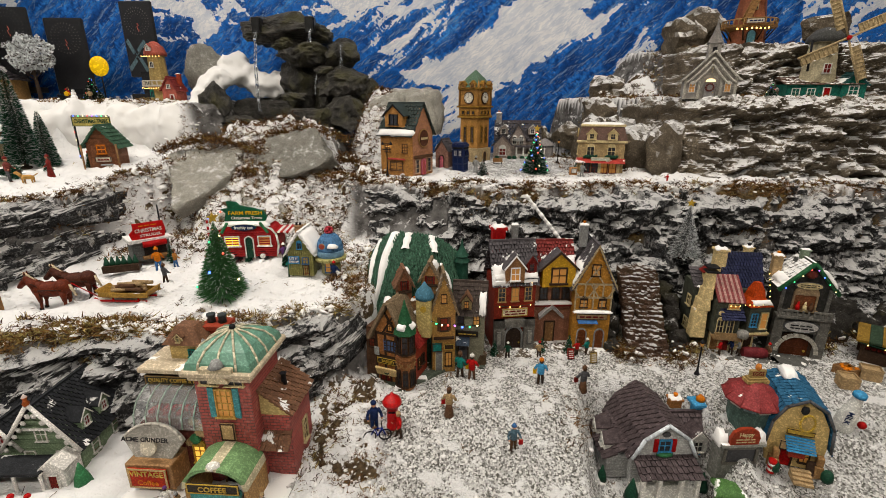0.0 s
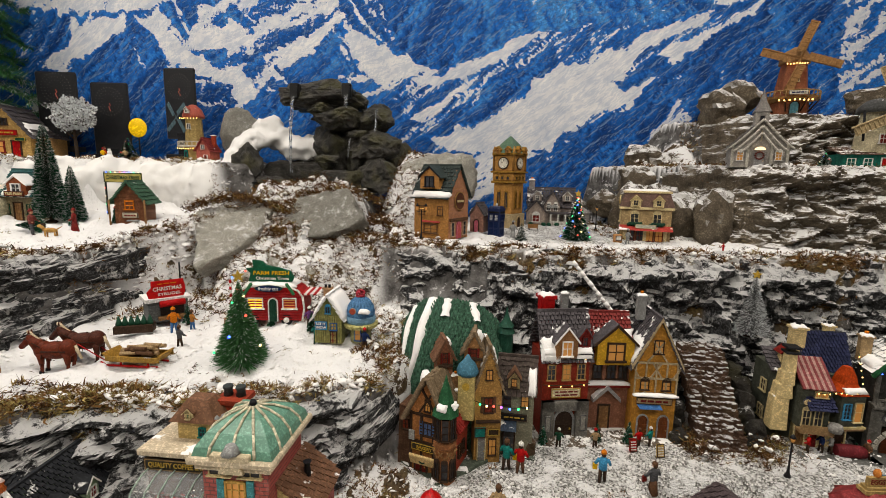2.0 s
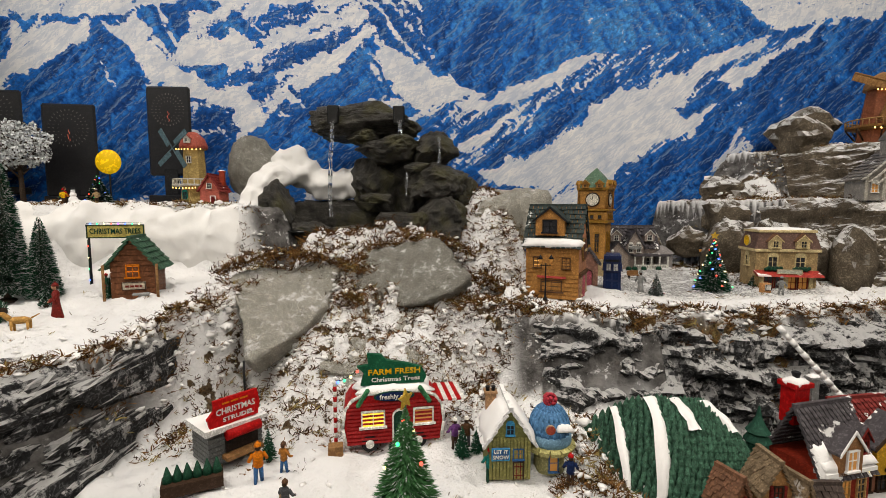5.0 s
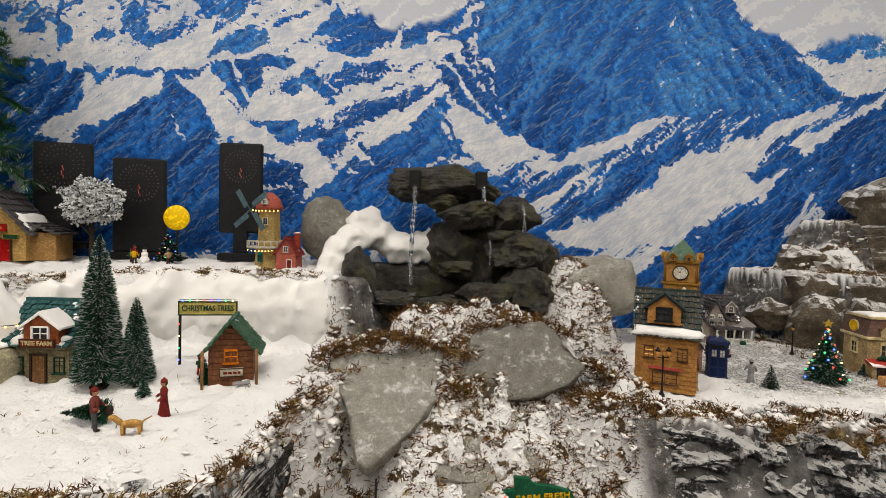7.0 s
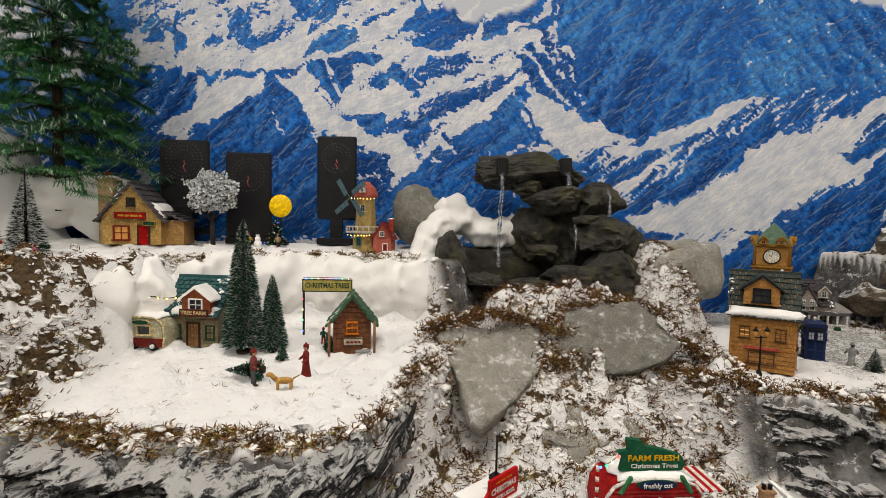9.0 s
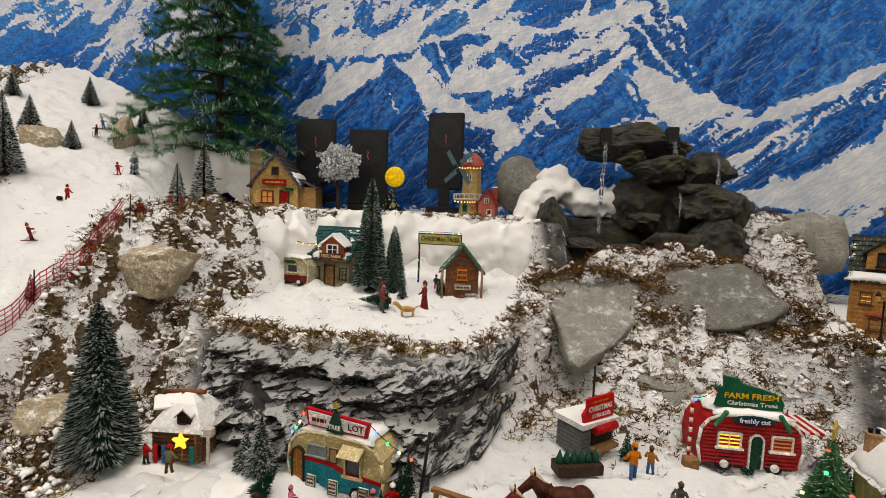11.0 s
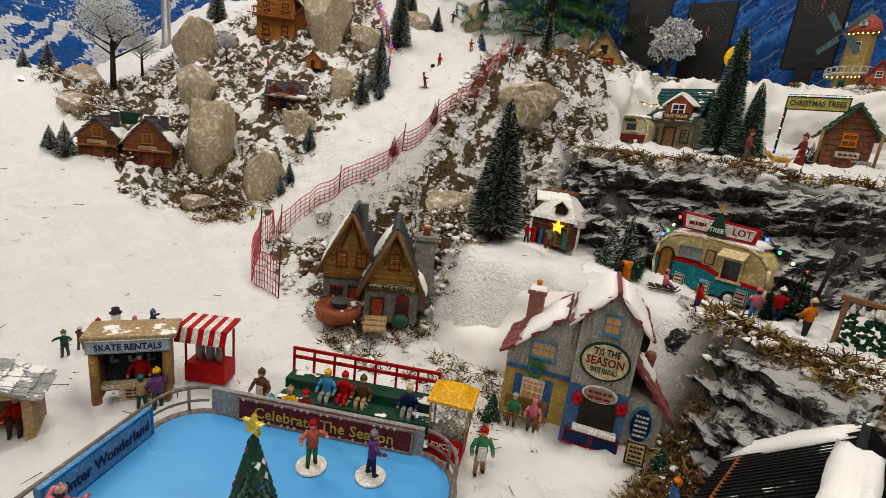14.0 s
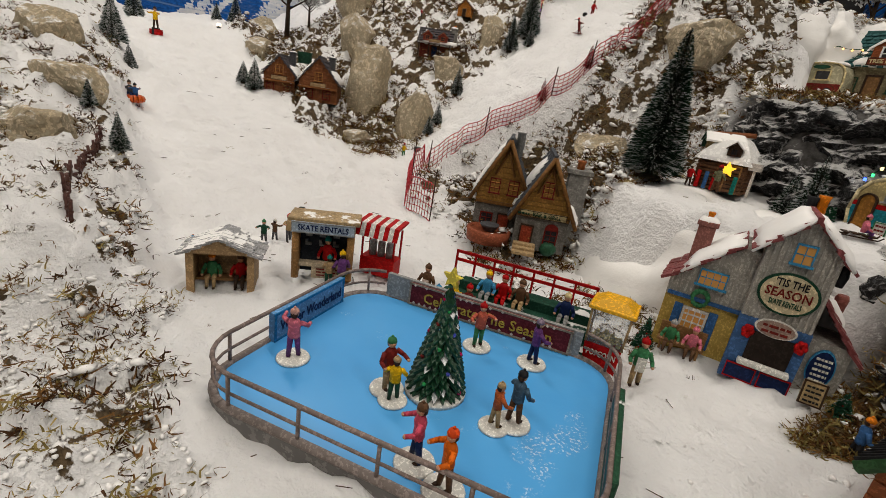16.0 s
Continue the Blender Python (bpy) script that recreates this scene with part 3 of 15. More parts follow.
    mul_out = mix_node(nt, math_node(nt, "MULTIPLY", ramp_node(nt, crisp, -0.12, -0.5), 0.42), mul_out, (0.003, 0.022, 0.09))
    white = ramp_node(nt, noise_node(nt, tc, 14, 6, 0.7), 0.3, 0.65, (0.46, 0.49, 0.55), (0.72, 0.705, 0.685))
    white = mix_node(nt, math_node(nt, "MULTIPLY", ramp_node(nt, crisp, -0.12, -0.6), 0.26), white, (0.16, 0.27, 0.46))
    c = mix_node(nt, w, mul_out, white)
    c = mix_node(nt, math_node(nt, "MULTIPLY", sp.outputs[2], 0.8), c, (0.62, 0.63, 0.64))
    links.new(c, bsdf.inputs["Base Color"])
    bsdf.inputs["Roughness"].default_value = 0.6
    bsdf.inputs["Specular IOR Level"].default_value = 0.1
    me.materials.append(mt)
    ob = new("backdrop", me)
    tagged(ob, "large printed picture of snowy blue mountains", "backdrop", kind="structure")


backdrop()

# ---- the ground: terraces of snow, gravel and rock ----
X0, X1, Y0, Y1, CELL = -3.75, 1.95, -0.45, 2.08, 0.009
FRONT1 = ([-1.85, -1.75, -1.6, -1.45, -1.3, -1.1, -1.0, -0.85, -0.71, -0.54, -0.4, -0.21, -0.14, 0.0, 0.4, 0.6, 1.9],
          [1.1, 0.98, 0.86, 0.82, 0.845, 0.84, 0.79, 0.75, 0.79, 0.82, 0.85, 0.90, 1.02, 1.12, 1.14, 1.12, 1.12])
FRONT2 = ([-1.85, -1.5, -1.35, -1.15, -1.0, -0.93, -0.88, -0.8, -0.7, -0.45, -0.3, -0.14, 0.2, 0.6, 0.95, 1.9],
          [1.2, 1.13, 1.09, 1.07, 1.08, 1.18, 1.32, 1.45, 1.48, 1.46, 1.37, 1.31, 1.26, 1.26, 1.29, 1.30])
FRONT3 = ([-1.85, -1.72, -1.62, -1.5, -1.4, -1.1, -0.95, -0.86, -0.8, -0.6, -0.5],
          [1.18, 1.2, 1.28, 1.52, 1.66, 1.71, 1.68, 1.64, 1.7, 1.95, 2.3])
FRONT3R = ([0.3, 0.55, 0.68, 0.74, 0.85, 1.0, 1.9], [2.3, 1.95, 1.70, 1.53, 1.47, 1.455, 1.445])
FRONT4R = ([0.5, 0.76, 0.88, 0.95, 1.2, 1.9], [2.3, 2.03, 1.83, 1.72, 1.69, 1.68])
SKI = ([-0.5, 0.3, 0.6, 0.7, 0.95, 1.2, 1.3, 1.45, 1.85, 2.1], [0.965, 0.97, 1.0, 1.05, 1.25, 1.455, 1.525, 1.57, 1.76, 1.9])


def ease(t):
    t = np.clip(t, 0, 1)
    return t * t * (3 - 2 * t)


def fence_x(y):
    return np.interp(y, [0.6, 0.69, 1.0, 1.12, 1.25, 1.32, 1.5, 1.7, 2.1], [-1.98, -2.0, -1.90, -1.83, -1.73, -1.74, -2.03, -2.12, -2.2])


def terrain_heights(x, y):
    w = 0.03 * (lattice(x * 9, y * 9, 301) - 0.5) + 0.014 * (lattice(x * 31, y * 31, 302) - 0.5)
    yy = y + w
    # front ground and plaza, which sinks towards the table's edge
    h = 0.972 + 0.02 * ease((y - 0.55) / 0.3)
    drop = ease((0.80 - y) / 0.16) * ease((x + 0.28) / 0.2)
    low = ease((0.905 - y) / 0.07) * ease((x - 0.24 - 0.2 * np.clip(y - 0.7, 0, 1)) / 0.07) * ease((0.54 - x) / 0.05)
    h = h - 0.05 * drop * (1 - low) - 0.132 * low - 0.032 * ease((0.75 - y) / 0.04) * ease((x - 0.55) / 0.03) * ease((0.70 - x) / 0.04)
    rock_ = np.zeros_like(x)
    tiers = (
        (FRONT1, 0.07, 1.15 + 0.03 * ease((y - 0.85) / 0.4), (x > -1.9) & (x < 0.02)),
        (FRONT2, 0.09, np.where(x < -0.6, 1.343 + 0.11 * np.clip(y - 1.15, 0, 0.5), 1.345 + 0.02 * np.clip(y - 1.25, 0, 0.5)), x > -1.9),
        (FRONT3, 0.07, 1.56 + 0.03 * np.clip(y - 1.7, 0, 0.4), x < -0.45),
        (FRONT3R, 0.08, 1.58 + 0.0 * x, x > 0.28),
        (FRONT4R, 0.10, 1.755 + 0.0 * x, x > 0.48),
    )
    for k, ((px, py), run, top, ok) in enumerate(tiers):
        wide = np.where(x < -1.5, 0.24, run) if k == 2 else run
        t = ease((yy - np.interp(x, px, py) + wide - (0.06 if k > 2 else 0)) / wide) * ok
        up = np.maximum(top, h)
        if k == 2:
            rock_ = rock_ * (1 - t)
        else:
            rock_ = np.maximum(rock_ * (1 - (t > 0.97)), np.where((t > 0.04) & (t < 0.97) & ok, 1.0, 0.0))
        h = h + (up - h) * t
    # foot of the waterfall: a slope under the leaning stones, and the mound on its right
    fall = np.exp(-((x + 0.55) / 0.30) ** 6)
    h = np.maximum(h, fall * np.clip(1.16 + (y - 1.22) * 0.95, 0, 1.49))
    h = np.maximum(h, 0.6 + 1.01 * np.exp(-((x + 0.22) / 0.25) ** 2 - ((y - 1.80) / 0.4) ** 2))
    h = np.maximum(h, 0.6 + 1.08 * np.exp(-((x - 0.80) / 0.28) ** 2 - ((y - 1.98) / 0.35) ** 2))
    # ski run, rocky hill and sledge run
    up_ = np.interp(y, *SKI)
    gx = 0.40 * np.clip(-2.22 - x, 0, 0.62) + 0.10 * np.clip(-2.84 - x, 0, 2) - 0.0 * y
    gl = 0.335 * np.clip(-1.86 - x, 0, 1.1) + 0.09 * np.clip(-2.96 - x, 0, 2)
    k = ease((y - 0.5) / 0.3)
    ski = up_ + gx * k + gl * (1 - k)
    ski = ski + 0.06 * ease((0.16 - y) / 0.1) * ease((-1.45 - x) / 0.2) + 0.03 * ease((0.1 - y) / 0.1) * ease((-1.3 - x) / 0.15)
    fence = fence_x(y)
    mix = ease((fence + 0.06 - x) / 0.14) * ease((y - 0.62) / 0.1)
    mix = np.maximum(mix, ease((-1.5 - x) / 0.2) * (y < 0.72))
    h = h * (1 - mix) + ski * mix
    rock_ = rock_ * (1 - mix)
    return h, rock_, mix


def build_ground():
    xs, ys = np.arange(X0, X1, CELL), np.arange(Y0, Y1, CELL)
    n, m = len(xs), len(ys)
    x, y = np.repeat(xs[:, None], m, 1), np.repeat(ys[None], n, 0)
    h, rock_, mix = terrain_heights(x, y)
    gravel = ease((x + 0.14 + 0.06 * lattice(x * 20, y * 20, 401)) / 0.05) * ease((1.12 - y) / 0.06) * ease((y - 0.4) / 0.1)
    up = ease((y - 1.36 - 0.05 * lattice(x * 14, y * 14, 402)) / 0.06) * ease((x - 0.0) / 0.1) * ease((0.62 - x) / 0.1)
    gravel = np.maximum(gravel, 0.9 * up)
    # rough ground: brown moss mixed with snow
    rough = np.maximum(ease((np.interp(y, [0.6, 1.14, 1.21, 1.29, 1.47, 1.6, 2.1], [-2.16, -2.19, -2.21, -2.25, -2.50, -2.76, -2.95]) - x) / 0.06) * ease((y - 0.44 - 0.05 * (lattice(x * 14, y * 14, 436) - 0.5)) / 0.07) * ease((x + 3.3) / 0.2), 0)
    rough = np.maximum(rough, ease((x - np.interp(y, [0.6, 0.665, 0.746, 0.889, 0.963, 1.034, 1.076, 1.104, 1.155], [-1.88, -1.955, -2.012, -1.981, -1.957, -1.912, -1.842, -1.775, -1.69]) - 0.015) / 0.03) * ease((-1.5 - x) / 0.06) * ease((y - 0.60) / 0.05) * ease((1.36 - y) / 0.06))
    rough = np.maximum(rough, ease((0.14 - y + 0.05 * (lattice(x * 17, y * 17, 431) - 0.5)) / 0.05) * ease((-1.24 - x) / 0.08) * 0.8)
    rough = np.maximum(rough, ease((1.0 - np.abs(x + 0.5) / 0.4) * 3) * ease((y - 1.3) / 0.05) * ease((1.75 - y) / 0.1) * 0.9)
    rough = np.maximum(rough, ease((x + 1.86) / 0.06) * ease((-1.46 - x) / 0.06) * ease((y - 0.98) / 0.06) * ease((np.interp(x, *FRONT3) + 0.03 - y) / 0.05) * (x > fence_x(y) + 0.04))
    rough = np.maximum(rough, 0.95 * ease((x + 0.27) / 0.04) * ease((-0.09 - x + 0.06 * (lattice(x * 25, y * 25, 437) - 0.5)) / 0.03) * ease((y - 0.60) / 0.05) * ease((0.89 - y) / 0.05))
    rock_ = rock_ * (1 - ease((-1.08 - x) / 0.06) * ease((1.0 - y) / 0.04))
    brow = y - np.interp(x, *FRONT1)
    turf = ease((brow + 0.035) / 0.03) * ease((0.075 - brow + 0.05 * (lattice(x * 22, y * 22, 433) - 0.5)) / 0.03) * ease((x + 1.13) / 0.05) * ease((-0.46 - x) / 0.08)
    turf = np.maximum(turf, ease((x + 1.13) / 0.05) * ease((-0.86 - x) / 0.08) * ease((0.80 - y) / 0.04) * ease((y - 0.60) / 0.04))
    turf = turf * ease((lattice(x * 15, y * 15, 434) - 0.24) / 0.12)
    rock_ = rock_ * (1 - ease((x + 1.98) / 0.05) * ease((-1.46 - x) / 0.05) * ease((y - 0.86) / 0.05) * ease((1.36 - y) / 0.05))
    west = ease((x + 0.27) / 0.04) * ease((0.0 - x) / 0.04) * ease((y - 0.9) / 0.05) * ease((1.24 - y) / 0.05)
    rock_ = rock_ * (1 - west)
    rough = np.maximum(rough, 0.85 * west)
    foot = ease((0.34 - np.abs(x + 0.58)) / 0.05) * ease((y - 1.16) / 0.05) * ease((1.66 - y) / 0.05)
    rock_ = rock_ * (1 - foot)
    rough = np.maximum(rough * (1 - foot), 0.8 * foot)
    # Basin ground takes the dark rock colour, standing in for the opening's shade.
    basin = ease((0.30 - np.abs(x + 0.58)) / 0.05) * ease((y - 1.60) / 0.04)
    rock_ = np.maximum(rock_, basin)
    crag = ease((x - 0.36) / 0.1) * ease((y - 1.78 + 0.5 * np.clip(x - 0.55, 0, 0.5)) / 0.06)
    rough = np.maximum(rough, 0.85 * crag) * (1 - basin)
    smooth = (1 - rough) * (1 - rock_)
    lump = (lattice(x * 60, y * 60, 410) - 0.5) * 0.014 + (lattice(x * 24, y * 24, 411) - 0.5) * 0.014
    chunk = np.maximum(0, lattice(x * 40, y * 40, 412) - 0.5) * 0.07 + np.maximum(0, lattice(x * 85, y * 85, 413) - 0.5) * 0.03
    chunk = chunk * (1 - 0.75 * crag)
    h = h + lump * smooth * (1 - 0.8 * gravel) + chunk * rough + (lattice(x * 30, y * 30, 414) - 0.5) * 0.03 * rock_ + (lattice(x * 95, y * 95, 415) - 0.5) * 0.004 * gravel
    h = h - np.clip(h - 1.46, 0, 1) * ease((0.135 - np.abs(x + 0.695)) / 0.03) * ease((y - 1.70) / 0.03) * ease((1.93 - y) / 0.03)
    hang = y - np.interp(x, *FRONT2)
    turf = np.maximum(turf, ease((hang + 0.07) / 0.03) * ease((0.012 - hang + 0.05 * (lattice(x * 22, y * 22, 438) - 0.5)) / 0.02) * ease((x + 0.10) / 0.1) * ease((lattice(x * 21, y * 21, 439) - 0.42) / 0.1))
    for edge in (x - X0, X1 - CELL - x, y - Y0):
        h = np.where(edge < CELL * 0.5, 0.55, h)
    co = np.stack([x, y, h], -1)
    i = np.arange(n * m).reshape(n, m)
    q = np.stack([i[:-1, :-1], i[1:, :-1], i[1:, 1:], i[:-1, 1:]], -1).reshape(-1, 4)
    me = bpy.data.meshes.new("ground")
    me.from_pydata(co.reshape(-1, 3), [], q.tolist())
    for name, arr in (("gravel", gravel), ("rock", rock_), ("rough", rough), ("turf", turf)):
        me.attributes.new(name, "FLOAT", "POINT").data.foreach_set("value", arr.reshape(-1).astype(np.float32))
    me.shade_smooth()
    mt, nt, nodes, links, bsdf = nodes_of("ground")
    tc = nodes.new("ShaderNodeTexCoord").outputs["Object"]

    def attr(name):
        a = nodes.new("ShaderNodeAttribute")
        a.attribute_name = name
        return a.outputs["Fac"]

    snow = mix_node(nt, noise_node(nt, tc, 18, 5), (0.80, 0.79, 0.775), (0.91, 0.905, 0.895))
    vor = nodes.new("ShaderNodeTexVoronoi")
    vor.inputs["Scale"].default_value = 330
    links.new(tc, vor.inputs["Vector"])
    grit = mix_node(nt, ramp_node(nt, vor.outputs["Color"], 0.2, 0.8), (0.11, 0.105, 0.09), (0.80, 0.79, 0.76))
    grit = mix_node(nt, math_node(nt, "MULTIPLY", ramp_node(nt, noise_node(nt, tc, 24, 7, 0.72), 0.52, 0.57), 0.92), grit, snow)
    rk = ramp_node(nt, noise_node(nt, tc, 24, 7, 0.7), 0.33, 0.68, (0.02, 0.018, 0.016), (0.22, 0.21, 0.2))
    rk = mix_node(nt, ramp_node(nt, noise_node(nt, tc, 34, 7, 0.75), 0.57, 0.64), rk, (0.7, 0.69, 0.68))
    earth = ramp_node(nt, noise_node(nt, tc, 120, 6, 0.75), 0.35, 0.7, (0.03, 0.02, 0.011), (0.18, 0.125, 0.065))
    bare = math_node(nt, "ADD", noise_node(nt, tc, 22, 6, 0.62), math_node(nt, "MULTIPLY", math_node(nt, "SUBTRACT", 1.0, attr("rough")), 0.45))
    mossy = mix_node(nt, ramp_node(nt, bare, 0.485, 0.515), earth, snow)
    c = mix_node(nt, attr("gravel"), snow, grit)
    c = mix_node(nt, ramp_node(nt, attr("rough"), 0.1, 0.5), c, mossy)
    c = mix_node(nt, attr("rock"), c, rk)
    c = mix_node(nt, attr("turf"), c, ramp_node(nt, noise_node(nt, tc, 150, 5, 0.7), 0.35, 0.68, (0.035, 0.022, 0.01), (0.26, 0.18, 0.07)))
    links.new(c, bsdf.inputs["Base Color"])
    bsdf.inputs["Roughness"].default_value = 0.85
    bsdf.inputs["Specular IOR Level"].default_value = 0.2
    hh = math_node(nt, "ADD", math_node(nt, "ADD", noise_node(nt, tc, 240, 5, 0.75), math_node(nt, "MULTIPLY", noise_node(nt, tc, 90, 3, 0.6), 1.5)), math_node(nt, "MULTIPLY", vor.outputs["Distance"], attr("gravel")))
    bump_node(nt, bsdf, hh, 0.85, 0.0055)
    me.materials.append(mt)
    tagged(new("ground", me), "terraced display ground of snow, gravel and rough moss", "ground", kind="structure")
    return h, rough, turf


HEIGHT, ROUGH, TURF = build_ground()


def field(a, x, y):
    i = min(max((x - X0) / CELL, 0), a.shape[0] - 1.001)
    j = min(max((y - Y0) / CELL, 0), a.shape[1] - 1.001)
    i0, j0 = int(i), int(j)
    fi, fj = i - i0, j - j0
    return float((a[i0, j0] * (1 - fi) + a[i0 + 1, j0] * fi) * (1 - fj) + (a[i0, j0 + 1] * (1 - fi) + a[i0 + 1, j0 + 1] * fi) * fj)


def ground(x, y):
    return field(HEIGHT, x, y)


# ---- rock faces of the terraces ----


def rock_face(name, label, line, x0, x1, lo, hi, lean, material, seed, depth=0.05, forward=0.045, shelves=20.0, ledge=0.34):
    """A crumpled face of overhanging shelves under a terrace's front line, from height lo(x) to hi(x)."""
    nx, nz = int((x1 - x0) / 0.0055), 54
    off = Vector((seed * 5.3, seed, seed * 2.1))
    verts, faces = [], []
    for i in range(nx + 1):
        x = x0 + (x1 - x0) * i / nx
        ye = float(np.interp(x, line[0], line[1]))
        a, b = lo(x), hi(x)
        fade = min(1, 8 * i / nx, 8 * (nx - i) / nx)
        for j in range(nz + 1):
            t = j / nz
            z = a + (b - a) * t
            p = Vector((x, ye * 0.7, z * 1.5)) + off
            big = noise.ridged_multi_fractal(p * 5.5, 0.9, 2.1, 4, 0.9, 2.0) - 1.1
            # shelves: each swells out upwards and ends in a flat top
            f = (z * shelves + 1.5 * noise.noise(Vector((p.x * 3.2, seed, p.z * 2.0))) + 0.45 * noise.noise(p * 15)) % 1.0
            shelf = (f / 0.8) ** 1.4 if f < 0.8 else (1 - f) / 0.2
            shelf *= 0.55 + 0.9 * max(0, noise.noise(Vector((p.x * 5, p.z * 3, seed))) + 0.35)
            fine = noise.fractal(p * 30, 0.8, 2.1, 3)
            fold = 0.5 - abs(noise.noise(Vector((p.x * 13 + p.z * 6, p.y * 5, p.z * 15 - p.x * 4))))
            crease = 0.5 - abs(noise.noise(Vector((p.x * 34 - p.z * 9, p.y * 9, p.z * 30 + p.x * 8))))
            out = depth * (0.5 * big + ledge * shelf - 0.1 + 0.3 * fine + 0.85 * fold + 0.42 * crease)
            y = ye - forward - lean * (1 - t) + 0.02 * t - out * fade
            if t > 0.88:
                y += (t - 0.88) / 0.12 * (forward + 0.03)
            verts.append((x + 0.012 * noise.noise(p * 9), y + (1 - fade) * 0.05, z + 0.006 * fine + 0.01 * noise.noise(p * 6)))
    for i in range(nx):
        for j in range(nz):
            k = i * (nz + 1) + j
            faces.append((k, k + nz + 1, k + nz + 2, k + 1))
    me = bpy.data.meshes.new(name)
    me.from_pydata(verts, [], faces)
    me.materials.append(material)
    return tagged(new(name, me), label, "rock face", kind="structure")


rock_face("rock_face_1", "grey painted rock face under the middle terrace, dusted white", FRONT1, -1.2, -0.13, lambda x: 0.955, lambda x: 1.152, 0.03, CLIFF, 1)
rock_face("rock_face_2", "grey painted rock face under the tree farm terrace, dusted white", FRONT2, -1.5, -0.84, lambda x: 1.14, lambda x: 1.345, 0.045, CLIFF, 2, 0.06)
rock_face("rock_face_3", "dark grey painted rock face under the upper village", FRONT2, -0.34, 1.9, lambda x: float(np.interp(x, (-0.16, -0.02), (1.15, 0.98))), lambda x: 1.352, 0.06, CLIFF, 3, 0.06)
rock_face("rock_face_4", "brown-grey folded rock face under the church ledge, snow on its shelves", FRONT3R, 0.66, 1.93, lambda x: 1.33, lambda x: 1.585, 0.0, CLIFF_BROWN, 4, 0.06, forward=0.03, shelves=11.0, ledge=0.6)
rock_face("rock_face_5", "brown-grey folded rock face under the windmill's ledge", FRONT4R, 0.84, 1.93, lambda x: 1.57, lambda x: 1.76, 0.05, CLIFF_BROWN, 5, 0.07, shelves=13.0, ledge=0.6)

# ---- kit of painted miniatures ----
WHITE, CREAM, BLACK = paint((0.72, 0.7, 0.65)), paint((0.6, 0.5, 0.3)), paint((0.02, 0.02, 0.022))
RED, DKRED, BRICK = paint((0.42, 0.03, 0.03)), paint((0.2, 0.03, 0.025)), paint((0.33, 0.07, 0.045), scale=120)
GREEN, DKGREEN, TEAL = paint((0.06, 0.2, 0.09)), paint((0.018, 0.07, 0.04)), paint((0.03, 0.2, 0.17))
BLUE, SKYBLUE, NAVY = paint((0.07, 0.15, 0.32)), paint((0.1, 0.3, 0.5)), paint((0.015, 0.03, 0.1))
BROWN, DKWOOD, WOOD, TAN = paint((0.13, 0.07, 0.04)), paint((0.06, 0.035, 0.022)), paint((0.28, 0.16, 0.08)), paint((0.4, 0.29, 0.17))
GREY, DKGREY = paint((0.3, 0.3, 0.29)), paint((0.1, 0.1, 0.105))
YELLOW, ORANGE, GOLD = paint((0.75, 0.45, 0.04)), paint((0.6, 0.2, 0.03)), paint((0.5, 0.34, 0.08), 0.35)
PINK, PURPLE, SKIN = paint((0.6, 0.2, 0.25)), paint((0.16, 0.07, 0.2)), paint((0.55, 0.32, 0.22), worn=0.0)
# Panes given this amber glow faintly, though few of those windows are lit.
AMBER_GLOW = glow((0.55, 0.25, 0.05), 0.13)
PANE = paint((0.05, 0.05, 0.055), 0.15, 0.3, 40, 0.0)
CLEAR = glass_mat("clear_plastic", (0.95, 0.96, 0.95), 0.08)
SHINGLE_GREY = paint((0.11, 0.10, 0.105), 0.7, 0.35, 60, 0.4, snow=0.3)
SHINGLE_DARK = paint((0.03, 0.032, 0.036), 0.7, 0.35, 60, 0.4, snow=0.15)
SHINGLE_BROWN = paint((0.2, 0.11, 0.07), 0.7, 0.35, 60, 0.4, snow=0.2)
SHINGLE_TEAL = paint((0.05, 0.12, 0.12), 0.7, 0.3, 60, 0.4, snow=0.3)
SHINGLE_RED = paint((0.25, 0.055, 0.05), 0.7, 0.3, 60, 0.4, snow=0.3)
SHINGLE_PURPLE = paint((0.10, 0.078, 0.08), 0.6, 0.6, 110, 0.6, snow=0.04, worn=0.6)
SHINGLE_BLUE = paint((0.05, 0.14, 0.24), 0.7, 0.3, 60, 0.4, snow=0.1)
THATCH = paint((0.24, 0.18, 0.12), 0.85, 0.5, 90, 0.8, 300, snow=0.25)
STONEWALL = paint((0.27, 0.26, 0.24), 0.8, 0.5, 110, 0.6)


def moved(bm, m):
    bmesh.ops.transform(bm, matrix=m, verts=bm.verts)
    return bm


def on_face(w, d, face, u, z):
    """The frame of a wall's face: x along it, -y outwards, from its middle."""
    if face == "f":
        return pose(u, -d / 2, z)
    if face == "b":
        return pose(-u, d / 2, z, 0, 0, 180)
    return pose(w / 2, u, z, 0, 0, 90) if face == "r" else pose(-w / 2, -u, z, 0, 0, -90)


